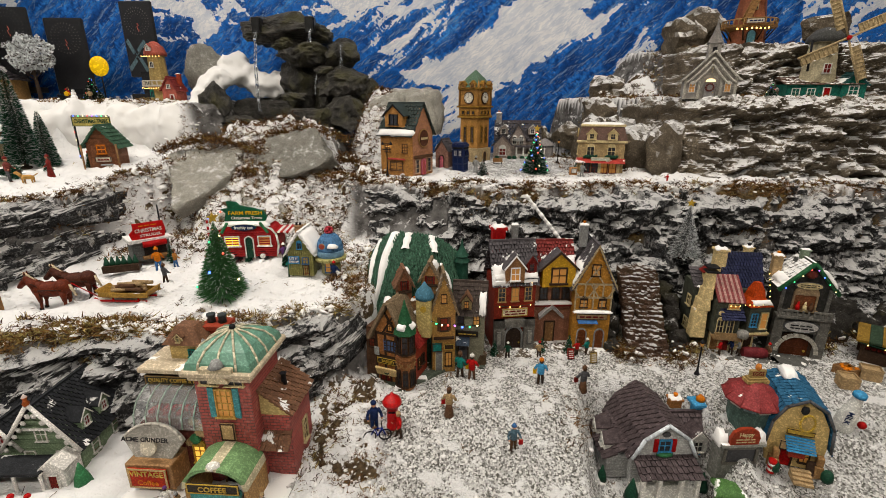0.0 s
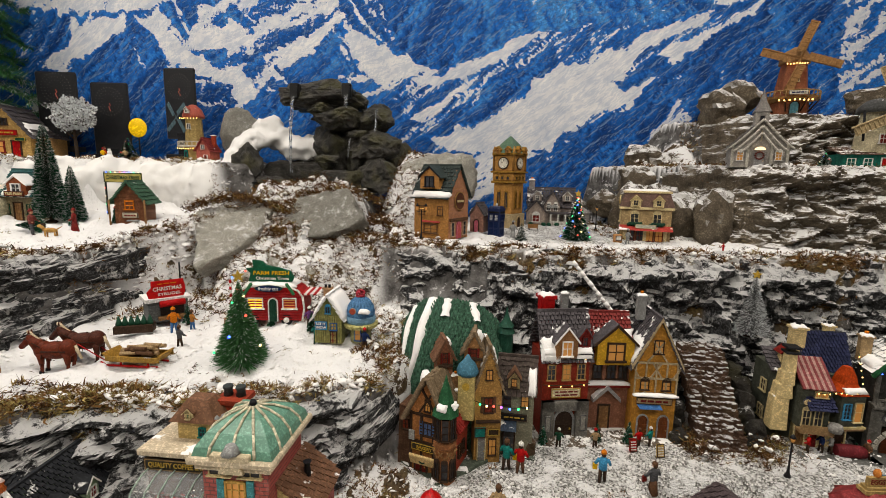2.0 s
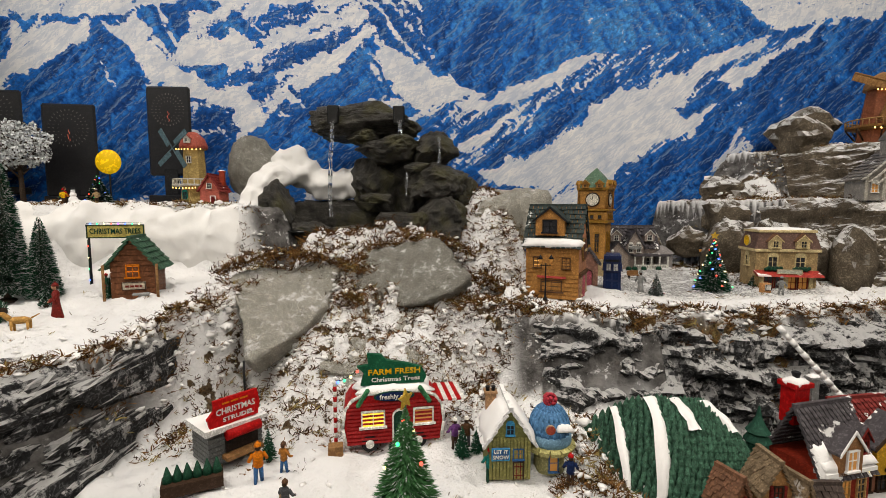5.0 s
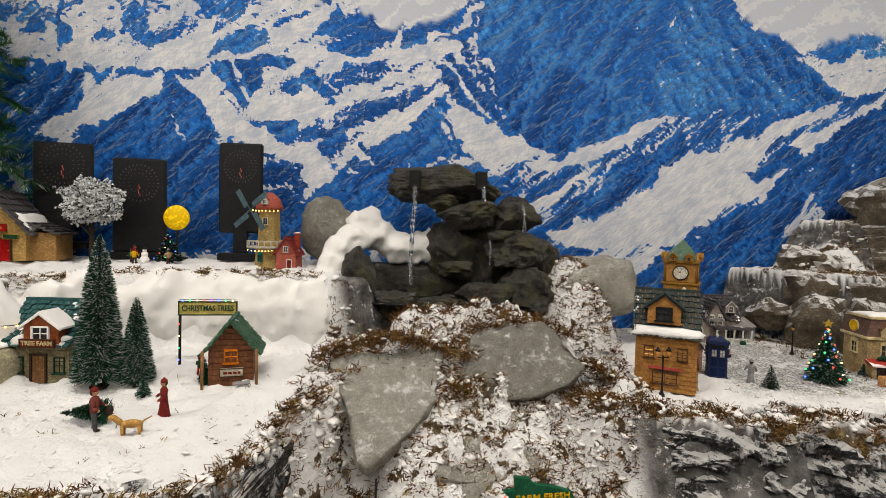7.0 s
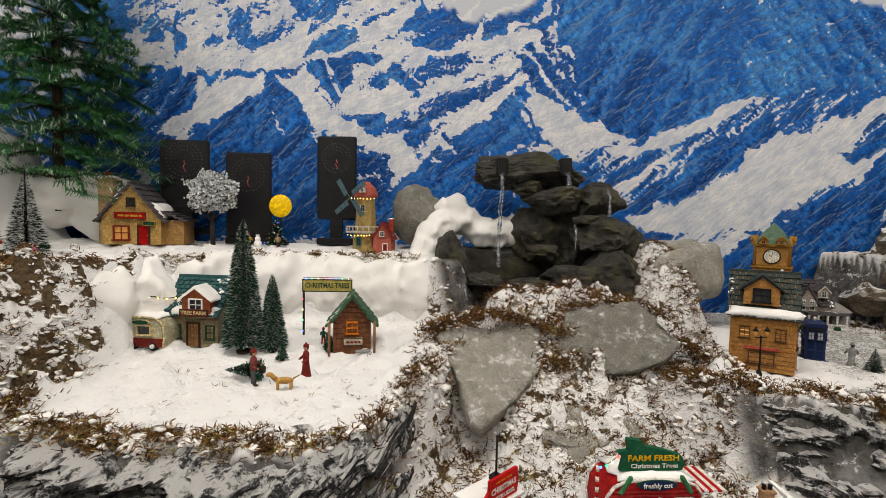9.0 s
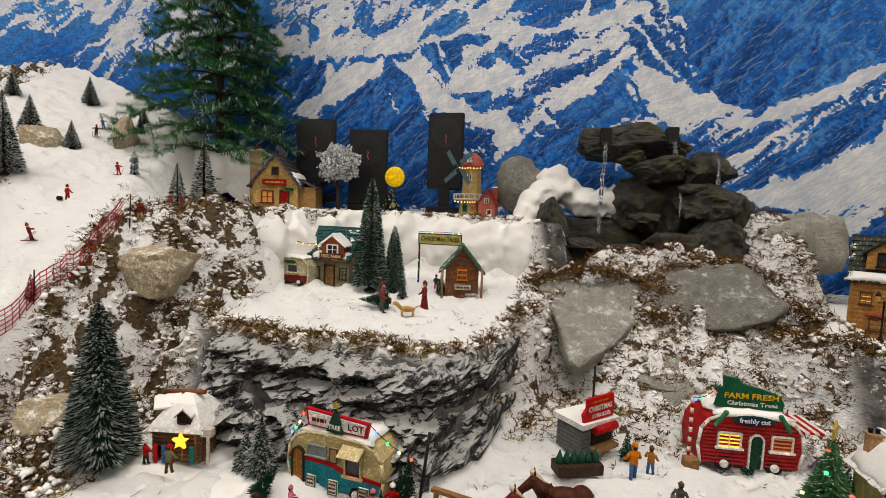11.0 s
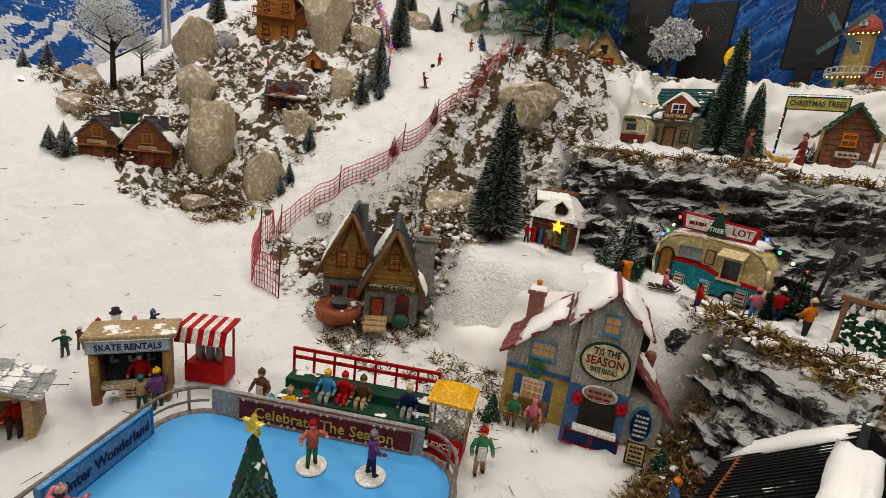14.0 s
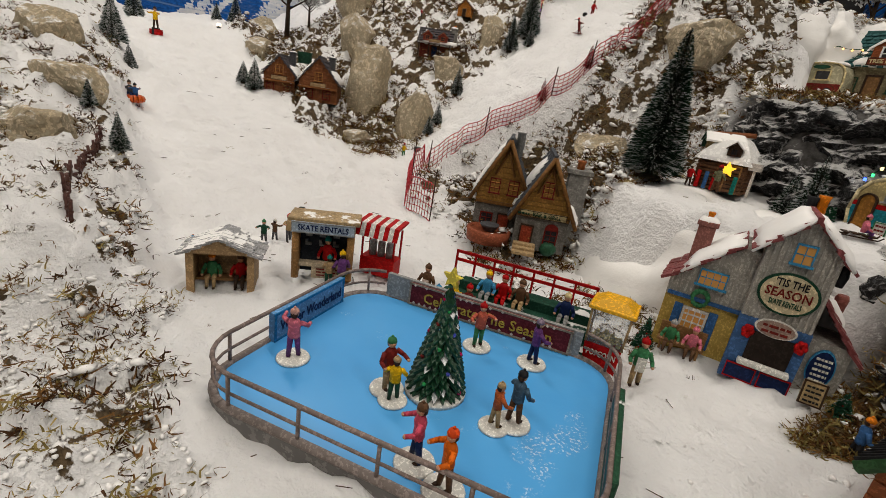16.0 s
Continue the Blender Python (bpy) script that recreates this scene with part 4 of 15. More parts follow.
def window(parent, m, w, h, casing=WHITE, pane=PANE, cols=2, rows=2, shutter=None, hood=None, arch=False, ledge=False):
    b = max(0.0012, min(w, h) * 0.09)
    bm = bmesh.new()
    for s in (-1, 1):
        box(bm, s * (w / 2 - b / 2), -0.0012, 0, b, 0.0036, h)
    box(bm, 0, -0.0013, h - b, w, 0.0038, b)
    box(bm, 0, -0.0022, -b * 0.6, w * 1.16, 0.0055, b * 1.2)
    for i in range(1, cols):
        box(bm, -w / 2 + w * i / cols, -0.0008, 0, b * 0.5, 0.0026, h)
    for j in range(1, rows):
        box(bm, 0, -0.0007, h * j / rows - b * 0.25, w, 0.0024, b * 0.5)
    if arch:
        pts = [(w / 2 * math.cos(a * math.pi / 8), h + w * 0.42 * math.sin(a * math.pi / 8)) for a in range(9)]
        prism(bm, pts, -0.003, 0.001)
    ob = part("window", moved(bm, m), casing, parent)
    bm = bmesh.new()
    box(bm, 0, 0.0002, 0.0002, w * 0.97, 0.0016, h * 0.97)
    part("pane", moved(bm, m), pane, ob)
    if shutter:
        for s in (-1, 1):
            bm = bmesh.new()
            box(bm, s * (w * 0.5 + w * 0.19), -0.001, -b * 0.2, w * 0.34, 0.0032, h * 1.04, bev=0.0004)
            for k in range(4):
                box(bm, s * (w * 0.69), -0.0026, h * (0.1 + 0.23 * k), w * 0.24, 0.001, h * 0.08)
            part("shutter", moved(bm, m), shutter, ob)
    if hood:
        bm = bmesh.new()
        prism(bm, [(-w * 0.72, h), (w * 0.72, h), (0, h + w * 0.5)], -0.006, 0.001)
        part("hood", moved(bm, m), hood, ob)
    if ledge:
        bm = bmesh.new()
        snow_lump(bm, w * 1.1, 0.006, 0.004, int(w * 9000))
        part("snow", moved(bm, m @ pose(0, -0.003, 0.0)), SNOW, ob, smooth=True)
    return ob


def door(parent, m, w, h, material=BROWN, casing=DKWOOD, arch=False, lights=0):
    bm = bmesh.new()
    b = w * 0.12
    for s in (-1, 1):
        box(bm, s * (w / 2), -0.0015, 0, b, 0.004, h)
    if arch:
        for k in range(8):
            a0, a1 = k * math.pi / 8, (k + 1) * math.pi / 8
            r0, r1 = w / 2 - b / 2, w / 2 + b / 2
            prism(bm, [(r0 * math.cos(a0), h + r0 * math.sin(a0)), (r1 * math.cos(a0), h + r1 * math.sin(a0)), (r1 * math.cos(a1), h + r1 * math.sin(a1)), (r0 * math.cos(a1), h + r0 * math.sin(a1))], -0.0035, 0.001)
    else:
        box(bm, 0, -0.0016, h, w + b, 0.0042, b)
    ob = part("door", moved(bm, m), casing, parent)
    bm = bmesh.new()
    if arch:
        prism(bm, [(-w / 2, 0), (w / 2, 0)] + [(w / 2 * math.cos(a * math.pi / 8), h + w / 2 * math.sin(a * math.pi / 8)) for a in range(9)], -0.0012, 0.001)
    else:
        box(bm, 0, -0.0004, 0, w, 0.002, h)
    for k in range(1, 4):
        box(bm, -w / 2 + w * k / 4, -0.0016, 0, w * 0.03, 0.0008, h)
    for z in (0.22, 0.72):
        box(bm, 0, -0.0018, h * z, w * 0.9, 0.001, h * 0.05)
    part("door_leaf", moved(bm, m), material, ob)
    bm = bmesh.new()
    ball(bm, (w * 0.33, -0.0025, h * 0.48), max(0.0009, w * 0.05), seg=6)
    part("door_handle", moved(bm, m), GOLD, ob)
    return ob


def snow_lump(bm, sx, sy, sz, seed, nx=12, ny=5):
    """A soft pad of snow about 0, 0 with ragged sides."""
    rng = random.Random(seed)
    off = Vector((rng.random() * 50, rng.random() * 50, 0))
    top, rows = [], []
    for i in range(nx + 1):
        row = []
        for j in range(ny + 1):
            u, v = i / nx * 2 - 1, j / ny * 2 - 1
            rag = 1 + 0.22 * noise.noise(Vector((u * 2, v * 2, 1)) * 1.3 + off)
            e = max(0, (1 - u ** 4)) ** 0.5 * max(0, (1 - v ** 4)) ** 0.5
            row.append(bm.verts.new((u * sx / 2 * rag, v * sy / 2 * rag, sz * e * (0.8 + 0.4 * noise.noise(Vector((u * 3, v * 3, 2)) + off)))))
        rows.append(row)
    for i in range(nx):
        for j in range(ny):
            f = bm.faces.new((rows[i][j], rows[i + 1][j], rows[i + 1][j + 1], rows[i][j + 1]))
            f.smooth = True
    edge = [rows[i][0] for i in range(nx + 1)] + [rows[nx][j] for j in range(1, ny + 1)] + [rows[i][ny] for i in range(nx - 1, -1, -1)] + [rows[0][j] for j in range(ny - 1, 0, -1)]
    low = [bm.verts.new((v.co.x * 0.97, v.co.y * 0.97, -sz * 0.35)) for v in edge]
    n = len(edge)
    for i in range(n):
        bm.faces.new((edge[i], low[i], low[(i + 1) % n], edge[(i + 1) % n]))
    bm.faces.new(low)
    return bm


def slope_frame(eave, ridge, along):
    """x along the eave, y up the slope, z out of it."""
    e, r, a = Vector(eave), Vector(ridge), Vector(along).normalized()
    up = (r - e).normalized()
    n = a.cross(up)
    m = Matrix((a, up, n)).transposed().to_4x4()
    m.translation = e
    return m, (r - e).length


def shingle_slope(parent, eave, ridge, along, length, material, courses=7, per=9, seed=1, name="roof", snow=(), thick=0.0035, taper=0.0, tin=False):
    """One roof slope of overlapping courses; eave, ridge: middles of those lines."""
    m, run = slope_frame(eave, ridge, along)
    if m.col[2][2] < 0:
        m, run = slope_frame(eave, ridge, -Vector(along))
    rng = random.Random(seed)
    bm = bmesh.new()
    if tin:
        box(bm, 0, run / 2, -0.002, length, run, 0.003)
        k = int(length / 0.007)
        for i in range(k + 1):
            box(bm, -length / 2 + length * i / k, run / 2, 0.0005, 0.0016, run, 0.0022)
    else:
        half = lambda v: length / 2 * (1 - taper * v)
        for c in range(courses):
            v0, v1 = c / courses, min(1.0, (c + 1.25) / courses)
            n = max(2, per)
            for k in range(n):
                a, b = -1 + 2 * k / n, -1 + 2 * (k + 1) / n - 0.03
                if c % 2:
                    a, b = max(-1, a - 1 / n), max(-0.97, b - 1 / n) if k < n - 1 else 1
                d0 = v0 - rng.uniform(0, 0.22) / courses
                z0, z1 = thick * rng.uniform(0.8, 1.25), 0.0004
                p = [(a * half(v0), d0 * run, z0), (b * half(v0), d0 * run, z0), (b * half(v1), v1 * run, z1), (a * half(v1), v1 * run, z1)]
                q = [(x, y, z - thick * 0.9) for x, y, z in p]
                vs = [bm.verts.new(x) for x in p + q]
                for f in ((0, 1, 2, 3), (4, 5, 1, 0), (5, 6, 2, 1), (6, 7, 3, 2), (7, 4, 0, 3), (7, 6, 5, 4)):
                    bm.faces.new([vs[i] for i in f])
    ob = part(name, moved(bm, m), material, parent)
    for i, (u, v, su, sv) in enumerate(snow):
        bm = bmesh.new()
        snow_lump(bm, su * length, sv * run, 0.0075, seed * 17 + i)
        part("snow", moved(bm, m @ pose(u * length / 2, v * run, 0.002)), SNOW, ob, smooth=True)
    return ob


def gable_roof(parent, w, d, h, rh, material, over=0.008, front=True, courses=7, per=9, seed=1, snow=((0, 0.3, 0.9, 0.6), (0, 0.3, 0.9, 0.6)), tin=False, x=0.0, y=0.0):
    """Two slopes and a ridge over a body w x d x h; front: the gable faces the front."""
    k = rh / (w / 2 if front else d / 2)
    for i, s in enumerate((-1, 1)):
        if front:
            eave, ridge, along, length = (x + s * (w / 2 + over), y, h - k * over), (x, y, h + rh + 0.001), (0, 1, 0), d + 2 * over
        else:
            eave, ridge, along, length = (x, y + s * (d / 2 + over), h - k * over), (x, y, h + rh + 0.001), (1, 0, 0), w + 2 * over
        shingle_slope(parent, eave, ridge, along, length, material, courses, per, seed * 2 + i, snow=(snow[i],) if snow and snow[i] else (), tin=tin)
    bm = bmesh.new()
    if front:
        box(bm, x, y, h + rh - 0.001, 0.006, d + 2 * over, 0.005)
    else:
        box(bm, x, y, h + rh - 0.001, w + 2 * over, 0.006, 0.005)
    part("ridge", bm, material, parent)


def body(parent, w, d, h, rh, material, front=True, boards=0, label="", x=0.0, y=0.0, z=0.0, name="wall"):
    bm = bmesh.new()
    if front:
        prism(bm, [(x - w / 2, z), (x + w / 2, z), (x + w / 2, z + h)] + ([(x, z + h + rh)] if rh else []) + [(x - w / 2, z + h)], y - d / 2, y + d / 2)
    else:
        prism(bm, [(y - d / 2, z), (y + d / 2, z), (y + d / 2, z + h)] + ([(y, z + h + rh)] if rh else []) + [(y - d / 2, z + h)], x - w / 2, x + w / 2, axis="x")
    ob = part(name, bm, material, parent, label)
    if boards:
        bm = bmesh.new()
        tot = h + rh
        for k in range(boards):
            z0 = z + tot * k / boards
            zm = z0 + tot / boards * 0.5 - z
            ww = w if zm <= h or not front else w * max(0.05, 1 - (zm - h) / rh)
            dd = d if zm <= h or front else d * max(0.05, 1 - (zm - h) / rh)
            if zm > h and front:
                box(bm, x, y - d / 2, z0, ww, 0.0024, tot / boards * 0.86, rx=4)
            elif zm > h:
                for s in (-1, 1):
                    box(bm, x + s * w / 2, y, z0, 0.0024, dd, tot / boards * 0.86)
            else:
                box(bm, x, y, z0, w + 0.0022, d + 0.0022, tot / boards * 0.86)
        part("siding", bm, material, ob)
    return ob


def chimney(parent, x, y, z, w, h, material=BRICK, pots=1, pot=ORANGE, snow=True):
    bm = bmesh.new()
    box(bm, x, y, z, w, w * 0.8, h, bev=0.0006)
    box(bm, x, y, z + h, w * 1.25, w * 1.05, w * 0.22, bev=0.0005)
    ob = part("chimney", bm, material, parent)
    for i in range(pots):
        bm = bmesh.new()
        px = x + (i - (pots - 1) / 2) * w * 0.55
        lathe(bm, px, y, [(w * 0.2, z + h + w * 0.2), (w * 0.17, z + h + w * 0.5), (w * 0.22, z + h + w * 0.58), (w * 0.2, z + h + w * 0.65)], 8)
        part("chimney_pot", bm, pot, ob)
    if snow:
        bm = bmesh.new()
        snow_lump(bm, w * 1.2, w, w * 0.25, int(abs(x) * 5000 + 3), 6, 4)
        part("snow", moved(bm, pose(x, y, z + h + w * 0.2)), SNOW, ob, smooth=True)
    return ob


def dormer(parent, x, y, z, w, h, d, material, roofm, trim=WHITE, pane=PANE, rz=0.0, casing=None):
    """A small gabled window house that looks along -y, its foot at z."""
    m = pose(x, y, z, 0, 0, rz)
    bm = bmesh.new()
    prism(bm, [(-w / 2, 0), (w / 2, 0), (w / 2, h * 0.6), (0, h), (-w / 2, h * 0.6)], -d / 2, d / 2)
    ob = part("dormer", moved(bm, m), material, parent)
    bm = bmesh.new()
    for s in (-1, 1):
        a, b = Vector((s * w * 0.62, 0, h * 0.5)), Vector((0, 0, h * 1.06))
        prism(bm, [(a.x, a.z), (b.x, b.z), (b.x, b.z + 0.003), (a.x, a.z + 0.003)], -d / 2 - 0.003, d / 2)
    part("dormer_roof", moved(bm, m), roofm, ob)
    bm = bmesh.new()
    for s in (-1, 1):
        prism(bm, [(s * w * 0.6, h * 0.48), (0, h * 1.0), (0, h * 1.08), (s * w * 0.6, h * 0.56)], -d / 2 - 0.0045, -d / 2 - 0.002)
    part("bargeboard", moved(bm, m), trim, ob)
    window(parent, m @ pose(0, -d / 2, h * 0.1), w * 0.5, h * 0.5, casing or trim, pane)
    return ob


def lettering(parent, m, text, size, material, name="lettering", wide=0.0, bold=0.0002):
    cu = bpy.data.curves.new("lettering", "FONT")
    cu.body, cu.size, cu.align_x, cu.align_y, cu.extrude, cu.offset = text, size, "CENTER", "CENTER", 0.0003, bold
    cu.resolution_u = 2
    tmp = new("lettering", cu)
    me = bpy.data.meshes.new_from_object(tmp)
    bpy.data.objects.remove(tmp)
    bpy.data.curves.remove(cu)
    xs = [v.co.x for v in me.vertices]
    sc = wide / (max(xs) - min(xs)) if wide and xs else 1.0
    me.transform(m @ Euler((radians(90), 0, 0)).to_matrix().to_4x4() @ Matrix.Diagonal((sc, 1, 1, 1)))
    me.materials.clear()
    me.materials.append(material)
    ob = new(name, me)
    ob.parent = parent
    return ob


def bars(parent, m, w, h, rows, material):
    """Writing too small to read: plain bars."""
    bm = bmesh.new()
    rng = random.Random(int(w * 1e5) + rows)
    for r in range(rows):
        x = -w / 2 * 0.85
        while x < w / 2 * 0.8:
            l = rng.uniform(0.12, 0.3) * w
            l = min(l, w / 2 * 0.88 - x)
            box(bm, x + l / 2, -0.0004, h / 2 - h * (r + 0.75) / rows, l, 0.0006, h / rows * 0.42)
            x += l + w * 0.05
    return part("lettering", moved(bm, m), material, parent)


def board(parent, m, w, h, material, edge=None, thick=0.003, oval=False, name="sign"):
    """A sign board about the frame's origin."""
    bm = bmesh.new()
    if oval:
        for k, t in ((1.0, 0.0), (0.9, 0.0007)):
            prism(bm, [(w / 2 * k * math.cos(a * math.tau / 24), h / 2 * k * math.sin(a * math.tau / 24)) for a in range(24)], -thick - t, 0.0, mi=0 if k == 1.0 else 1)
    else:
        box(bm, 0, -thick / 2, -h / 2, w, thick, h, bev=0.0005)
        if edge:
            e = min(w, h) * 0.08
            bm2 = [(0, h / 2 - e / 2, w, e), (0, -h / 2 + e / 2, w, e), (-w / 2 + e / 2, 0, e, h), (w / 2 - e / 2, 0, e, h)]
            for bx, bz, bw, bh in bm2:
                box(bm, bx, -thick - 0.0003, bz - bh / 2, bw * 1.01, 0.0012, bh * 1.01, mi=1)
    return part(name, moved(bm, m), [edge or material, material] if oval else [material, edge or material], parent)


def garland(parent, pts, bulbs, name="light_string", cord=DKGREEN, sag=0.006, bulb=0.0022):
    """A cord of small lamps from point to point."""
    bm = bmesh.new()
    spots = []
    for p, q in zip(pts, pts[1:]):
        p, q = Vector(p), Vector(q)
        last = p
        for k in range(1, 9):
            t = k / 8
            c = p.lerp(q, t) - Vector((0, 0, sag * 4 * t * (1 - t)))
            tube(bm, last, c, 0.0007, n=4)
            if k % 2:
                spots.append(c)
            last = c
    ob = part(name, bm, cord, parent)
    for i, c in enumerate(spots):
        bm = bmesh.new()
        ball(bm, c - Vector((0, 0, bulb)), (bulb, bulb, bulb * 1.4), seg=6)
        part("bulb", bm, bulbs[i % len(bulbs)], ob)
    return ob


BULBS = [glow((0.05, 0.12, 1.0), 6.0), glow((0.05, 0.9, 0.25), 2.5), glow((1.0, 0.75, 0.35), 2.5), glow((1.0, 0.08, 0.05), 2.5), glow((0.45, 0.1, 1.0), 4.0)]
WARM = [glow((1.0, 0.55, 0.15), 4.0)]


def figure(label, x, y, z, rz, coat, legs=NAVY, hat=RED, h=0.062, seated=False, arm=(20, 20), skirt=False, stand=None, bag=None, lean=0.0, name="figurine", group="figurines", hair=BROWN, apron=None):
    """A painted figurine: one mesh."""
    bm = bmesh.new()
    mats = [coat, legs, hat, SKIN, DKWOOD, stand or SNOW, bag or coat, apron or coat]
    hip = h * (0.12 if seated else 0.46)
    w = h * 0.13
    if seated:
        for s in (-1, 1):
            tube(bm, (s * w * 0.5, 0, hip), (s * w * 0.6, -h * 0.22, hip + h * 0.01), h * 0.055, n=7, mi=1)
            tube(bm, (s * w * 0.6, -h * 0.22, hip + h * 0.01), (s * w * 0.6, -h * 0.25, hip - h * 0.22), h * 0.05, h * 0.04, n=7, mi=1)
            ball(bm, (s * w * 0.6, -h * 0.29, hip - h * 0.23), (h * 0.035, h * 0.06, h * 0.03), 4, 7)
    elif skirt:
        lathe(bm, 0, 0, [(h * 0.15, 0.0), (h * 0.16, h * 0.02), (h * 0.12, h * 0.25), (h * 0.09, hip)], 10, 1)
    else:
        for s in (-1, 1):
            tube(bm, (s * w * 0.62, s * h * 0.05, 0.02 * h), (s * w * 0.42, 0, hip), h * 0.042, h * 0.062, n=7, mi=1)
            ball(bm, (s * w * 0.62, s * h * 0.05 - h * 0.03, h * 0.025), (h * 0.038, h * 0.075, h * 0.03), 4, 7)
    lathe(bm, 0, 0, [(h * 0.105, hip - h * 0.05), (h * 0.125, hip), (h * 0.115, hip + h * 0.13), (h * 0.135, hip + h * 0.26), (h * 0.09, hip + h * 0.33), (h * 0.045, hip + h * 0.36)], 10, 0, sy=0.72)
    if apron:
        box(bm, 0, -h * 0.095, hip - h * 0.12, h * 0.16, h * 0.02, h * 0.3, mi=7)
    sh = hip + h * 0.28
    for s, a in zip((-1, 1), arm):
        a = radians(a)
        e = Vector((s * (w + h * 0.05 + 0.06 * h * math.sin(a)), -h * 0.1 * math.sin(a), sh - h * 0.17 * math.cos(a)))
        q = e + Vector((s * h * 0.02 - s * h * 0.02, -h * (0.1 + 0.05 * math.sin(a)), -h * 0.1 * math.cos(a) + h * 0.03))
        tube(bm, (s * w * 0.95, 0, sh), e, h * 0.048, h * 0.042, n=7)
        tube(bm, e, q, h * 0.042, h * 0.034, n=7)
        ball(bm, q, h * 0.036, 3, 6)
        if bag and s == 1:
            box(bm, q.x, q.y, q.z - h * 0.2, h * 0.13, h * 0.07, h * 0.17, mi=6)
    head = hip + h * 0.45
    ball(bm, (0, -h * 0.01, head), (h * 0.075, h * 0.08, h * 0.092), 3, 9)
    lathe(bm, 0, 0, [(h * 0.083, head + h * 0.015), (h * 0.088, head + h * 0.04), (h * 0.075, head + h * 0.085), (h * 0.03, head + h * 0.12)], 9, 2)
    ball(bm, (0, 0, head + h * 0.13), h * 0.027, 2, 6)
    ball(bm, (0, h * 0.035, head - h * 0.01), (h * 0.072, h * 0.055, h * 0.08), 4, 8)
    if stand:
        lathe(bm, 0, 0, [(h * 0.3, -h * 0.06), (h * 0.32, -h * 0.04), (h * 0.3, 0.0)], 20, 5)
    ob = part(name, bm, mats)
    ob.matrix_basis = pose(x, y, z + (h * 0.06 if stand else 0), lean, 0, rz)
    return tagged(ob, label, "figurine", group)


# ---- trees ----
NEEDLE = paint((0.018, 0.05, 0.026), 0.6, 0.3, 50, 0.0)
NEEDLE2 = paint((0.03, 0.11, 0.06), 0.6, 0.3, 50, 0.0)
PINE_A, PINE_B = paint((0.05, 0.15, 0.065), 0.55, 0.3, 40, 0.0), paint((0.11, 0.27, 0.11), 0.55, 0.3, 40, 0.0)
NEEDLE4 = paint((0.10, 0.24, 0.10), 0.6, 0.3, 50, 0.0)
FROST = paint((0.74, 0.76, 0.76), 0.8, 0.15, 60, 0.0)
BARK = paint((0.06, 0.042, 0.03), 0.85, 0.4, 60, 0.6)


def quad(bm, a, b, w, mi):
    """A thin blade from a to b."""
    a, b = Vector(a), Vector(b)
    s = (b - a).cross(Vector((0, 0, 1)))
    s = s.normalized() * w if s.length > 1e-9 else Vector((w, 0, 0))
    vs = [bm.verts.new(p) for p in (a - s, a + s, b + s * 0.5, b - s * 0.5)]
    bm.faces.new(vs).material_index = mi


def brush_tree_mesh(h, r, needles, frost, seed, count=2600, power=1.15, droop=0.35, tip=0.35):
    rng = random.Random(seed)
    bm = bmesh.new()
    for i in range(count):
        t = 1 - (1 - rng.random()) ** 0.62
        t = min(t, 0.995)
        a = i * 2.39996 + rng.uniform(-0.2, 0.2)
        rr = r * (1 - t) ** power * rng.uniform(0.78, 1.06) + 0.001
        z = h * (0.06 + 0.94 * t)
        c, s = math.cos(a), math.sin(a)
        p = Vector((0, 0, z))
        q = Vector((rr * c, rr * s, z + rr * rng.uniform(-0.1, 0.25) - droop * rr * 0.3))
        side = Vector((-s, c, 0)) * (0.0008 + 0.011 * r)
        k = p.lerp(q, 1 - tip * rng.uniform(0.6, 1.2))
        v = [bm.verts.new(x) for x in (p - side * 0.4, p + side * 0.4, k + side, k - side)]
        bm.faces.new(v).material_index = 0
        w = [bm.verts.new(x) for x in (k - side, k + side, q)]
        bm.faces.new(w).material_index = 1 if rng.random() < frost else 0
        n2 = Vector((0, 0, 1)) * (0.0008 + 0.008 * r)
        w = [bm.verts.new(x) for x in (k - n2, k + n2, q)]
        bm.faces.new(w).material_index = 1 if rng.random() < frost * 0.8 else 0
    return bm


def brush_tree(label, x, y, h, r, seed=1, needles=NEEDLE, frost=0.5, count=2600, lamps=0, star=False, z=None, group="bottle-brush trees", baubles=False, lean=0.0, power=1.0):
    z = ground(x, y) if z is None else z
    t = thing("christmas_tree" if lamps or baubles else "brush_tree", label, "tree", x, y, z - 0.001, seed * 37.0, group, lean)
    bm = bmesh.new()
    tube(bm, (0, 0, 0), (0, 0, h * 0.97), h * 0.022, h * 0.005, n=7)
    lathe(bm, 0, 0, [(r * 0.32, -0.003), (r * 0.34, 0.002), (r * 0.2, 0.006)], 12)
    part("trunk", bm, BARK, t)
    part("crown", brush_tree_mesh(h, r, needles, frost, seed, int(count * 1.1), power), [needles, FROST], t)
    rng = random.Random(seed + 5)
    for i in range(lamps):
        u = (i + 0.6) / (lamps + 1)
        a = i * 2.4 + rng.random()
        rr = r * (1 - u) ** 1.1 * 0.97
        bm = bmesh.new()
        ball(bm, (rr * math.cos(a), rr * math.sin(a), h * (0.08 + 0.9 * u)), h * 0.012 + 0.0006, seg=6)
        part("bauble" if baubles else "bulb", bm, ([RED, GOLD, DKRED][i % 3] if baubles else BULBS[i % 4]), t)
    if star:
        bm = bmesh.new()
        star_shape(bm, (0, 0, h * 1.04), h * 0.065 + 0.002)
        part("star", bm, GOLD if star is True else star, t)
    return t


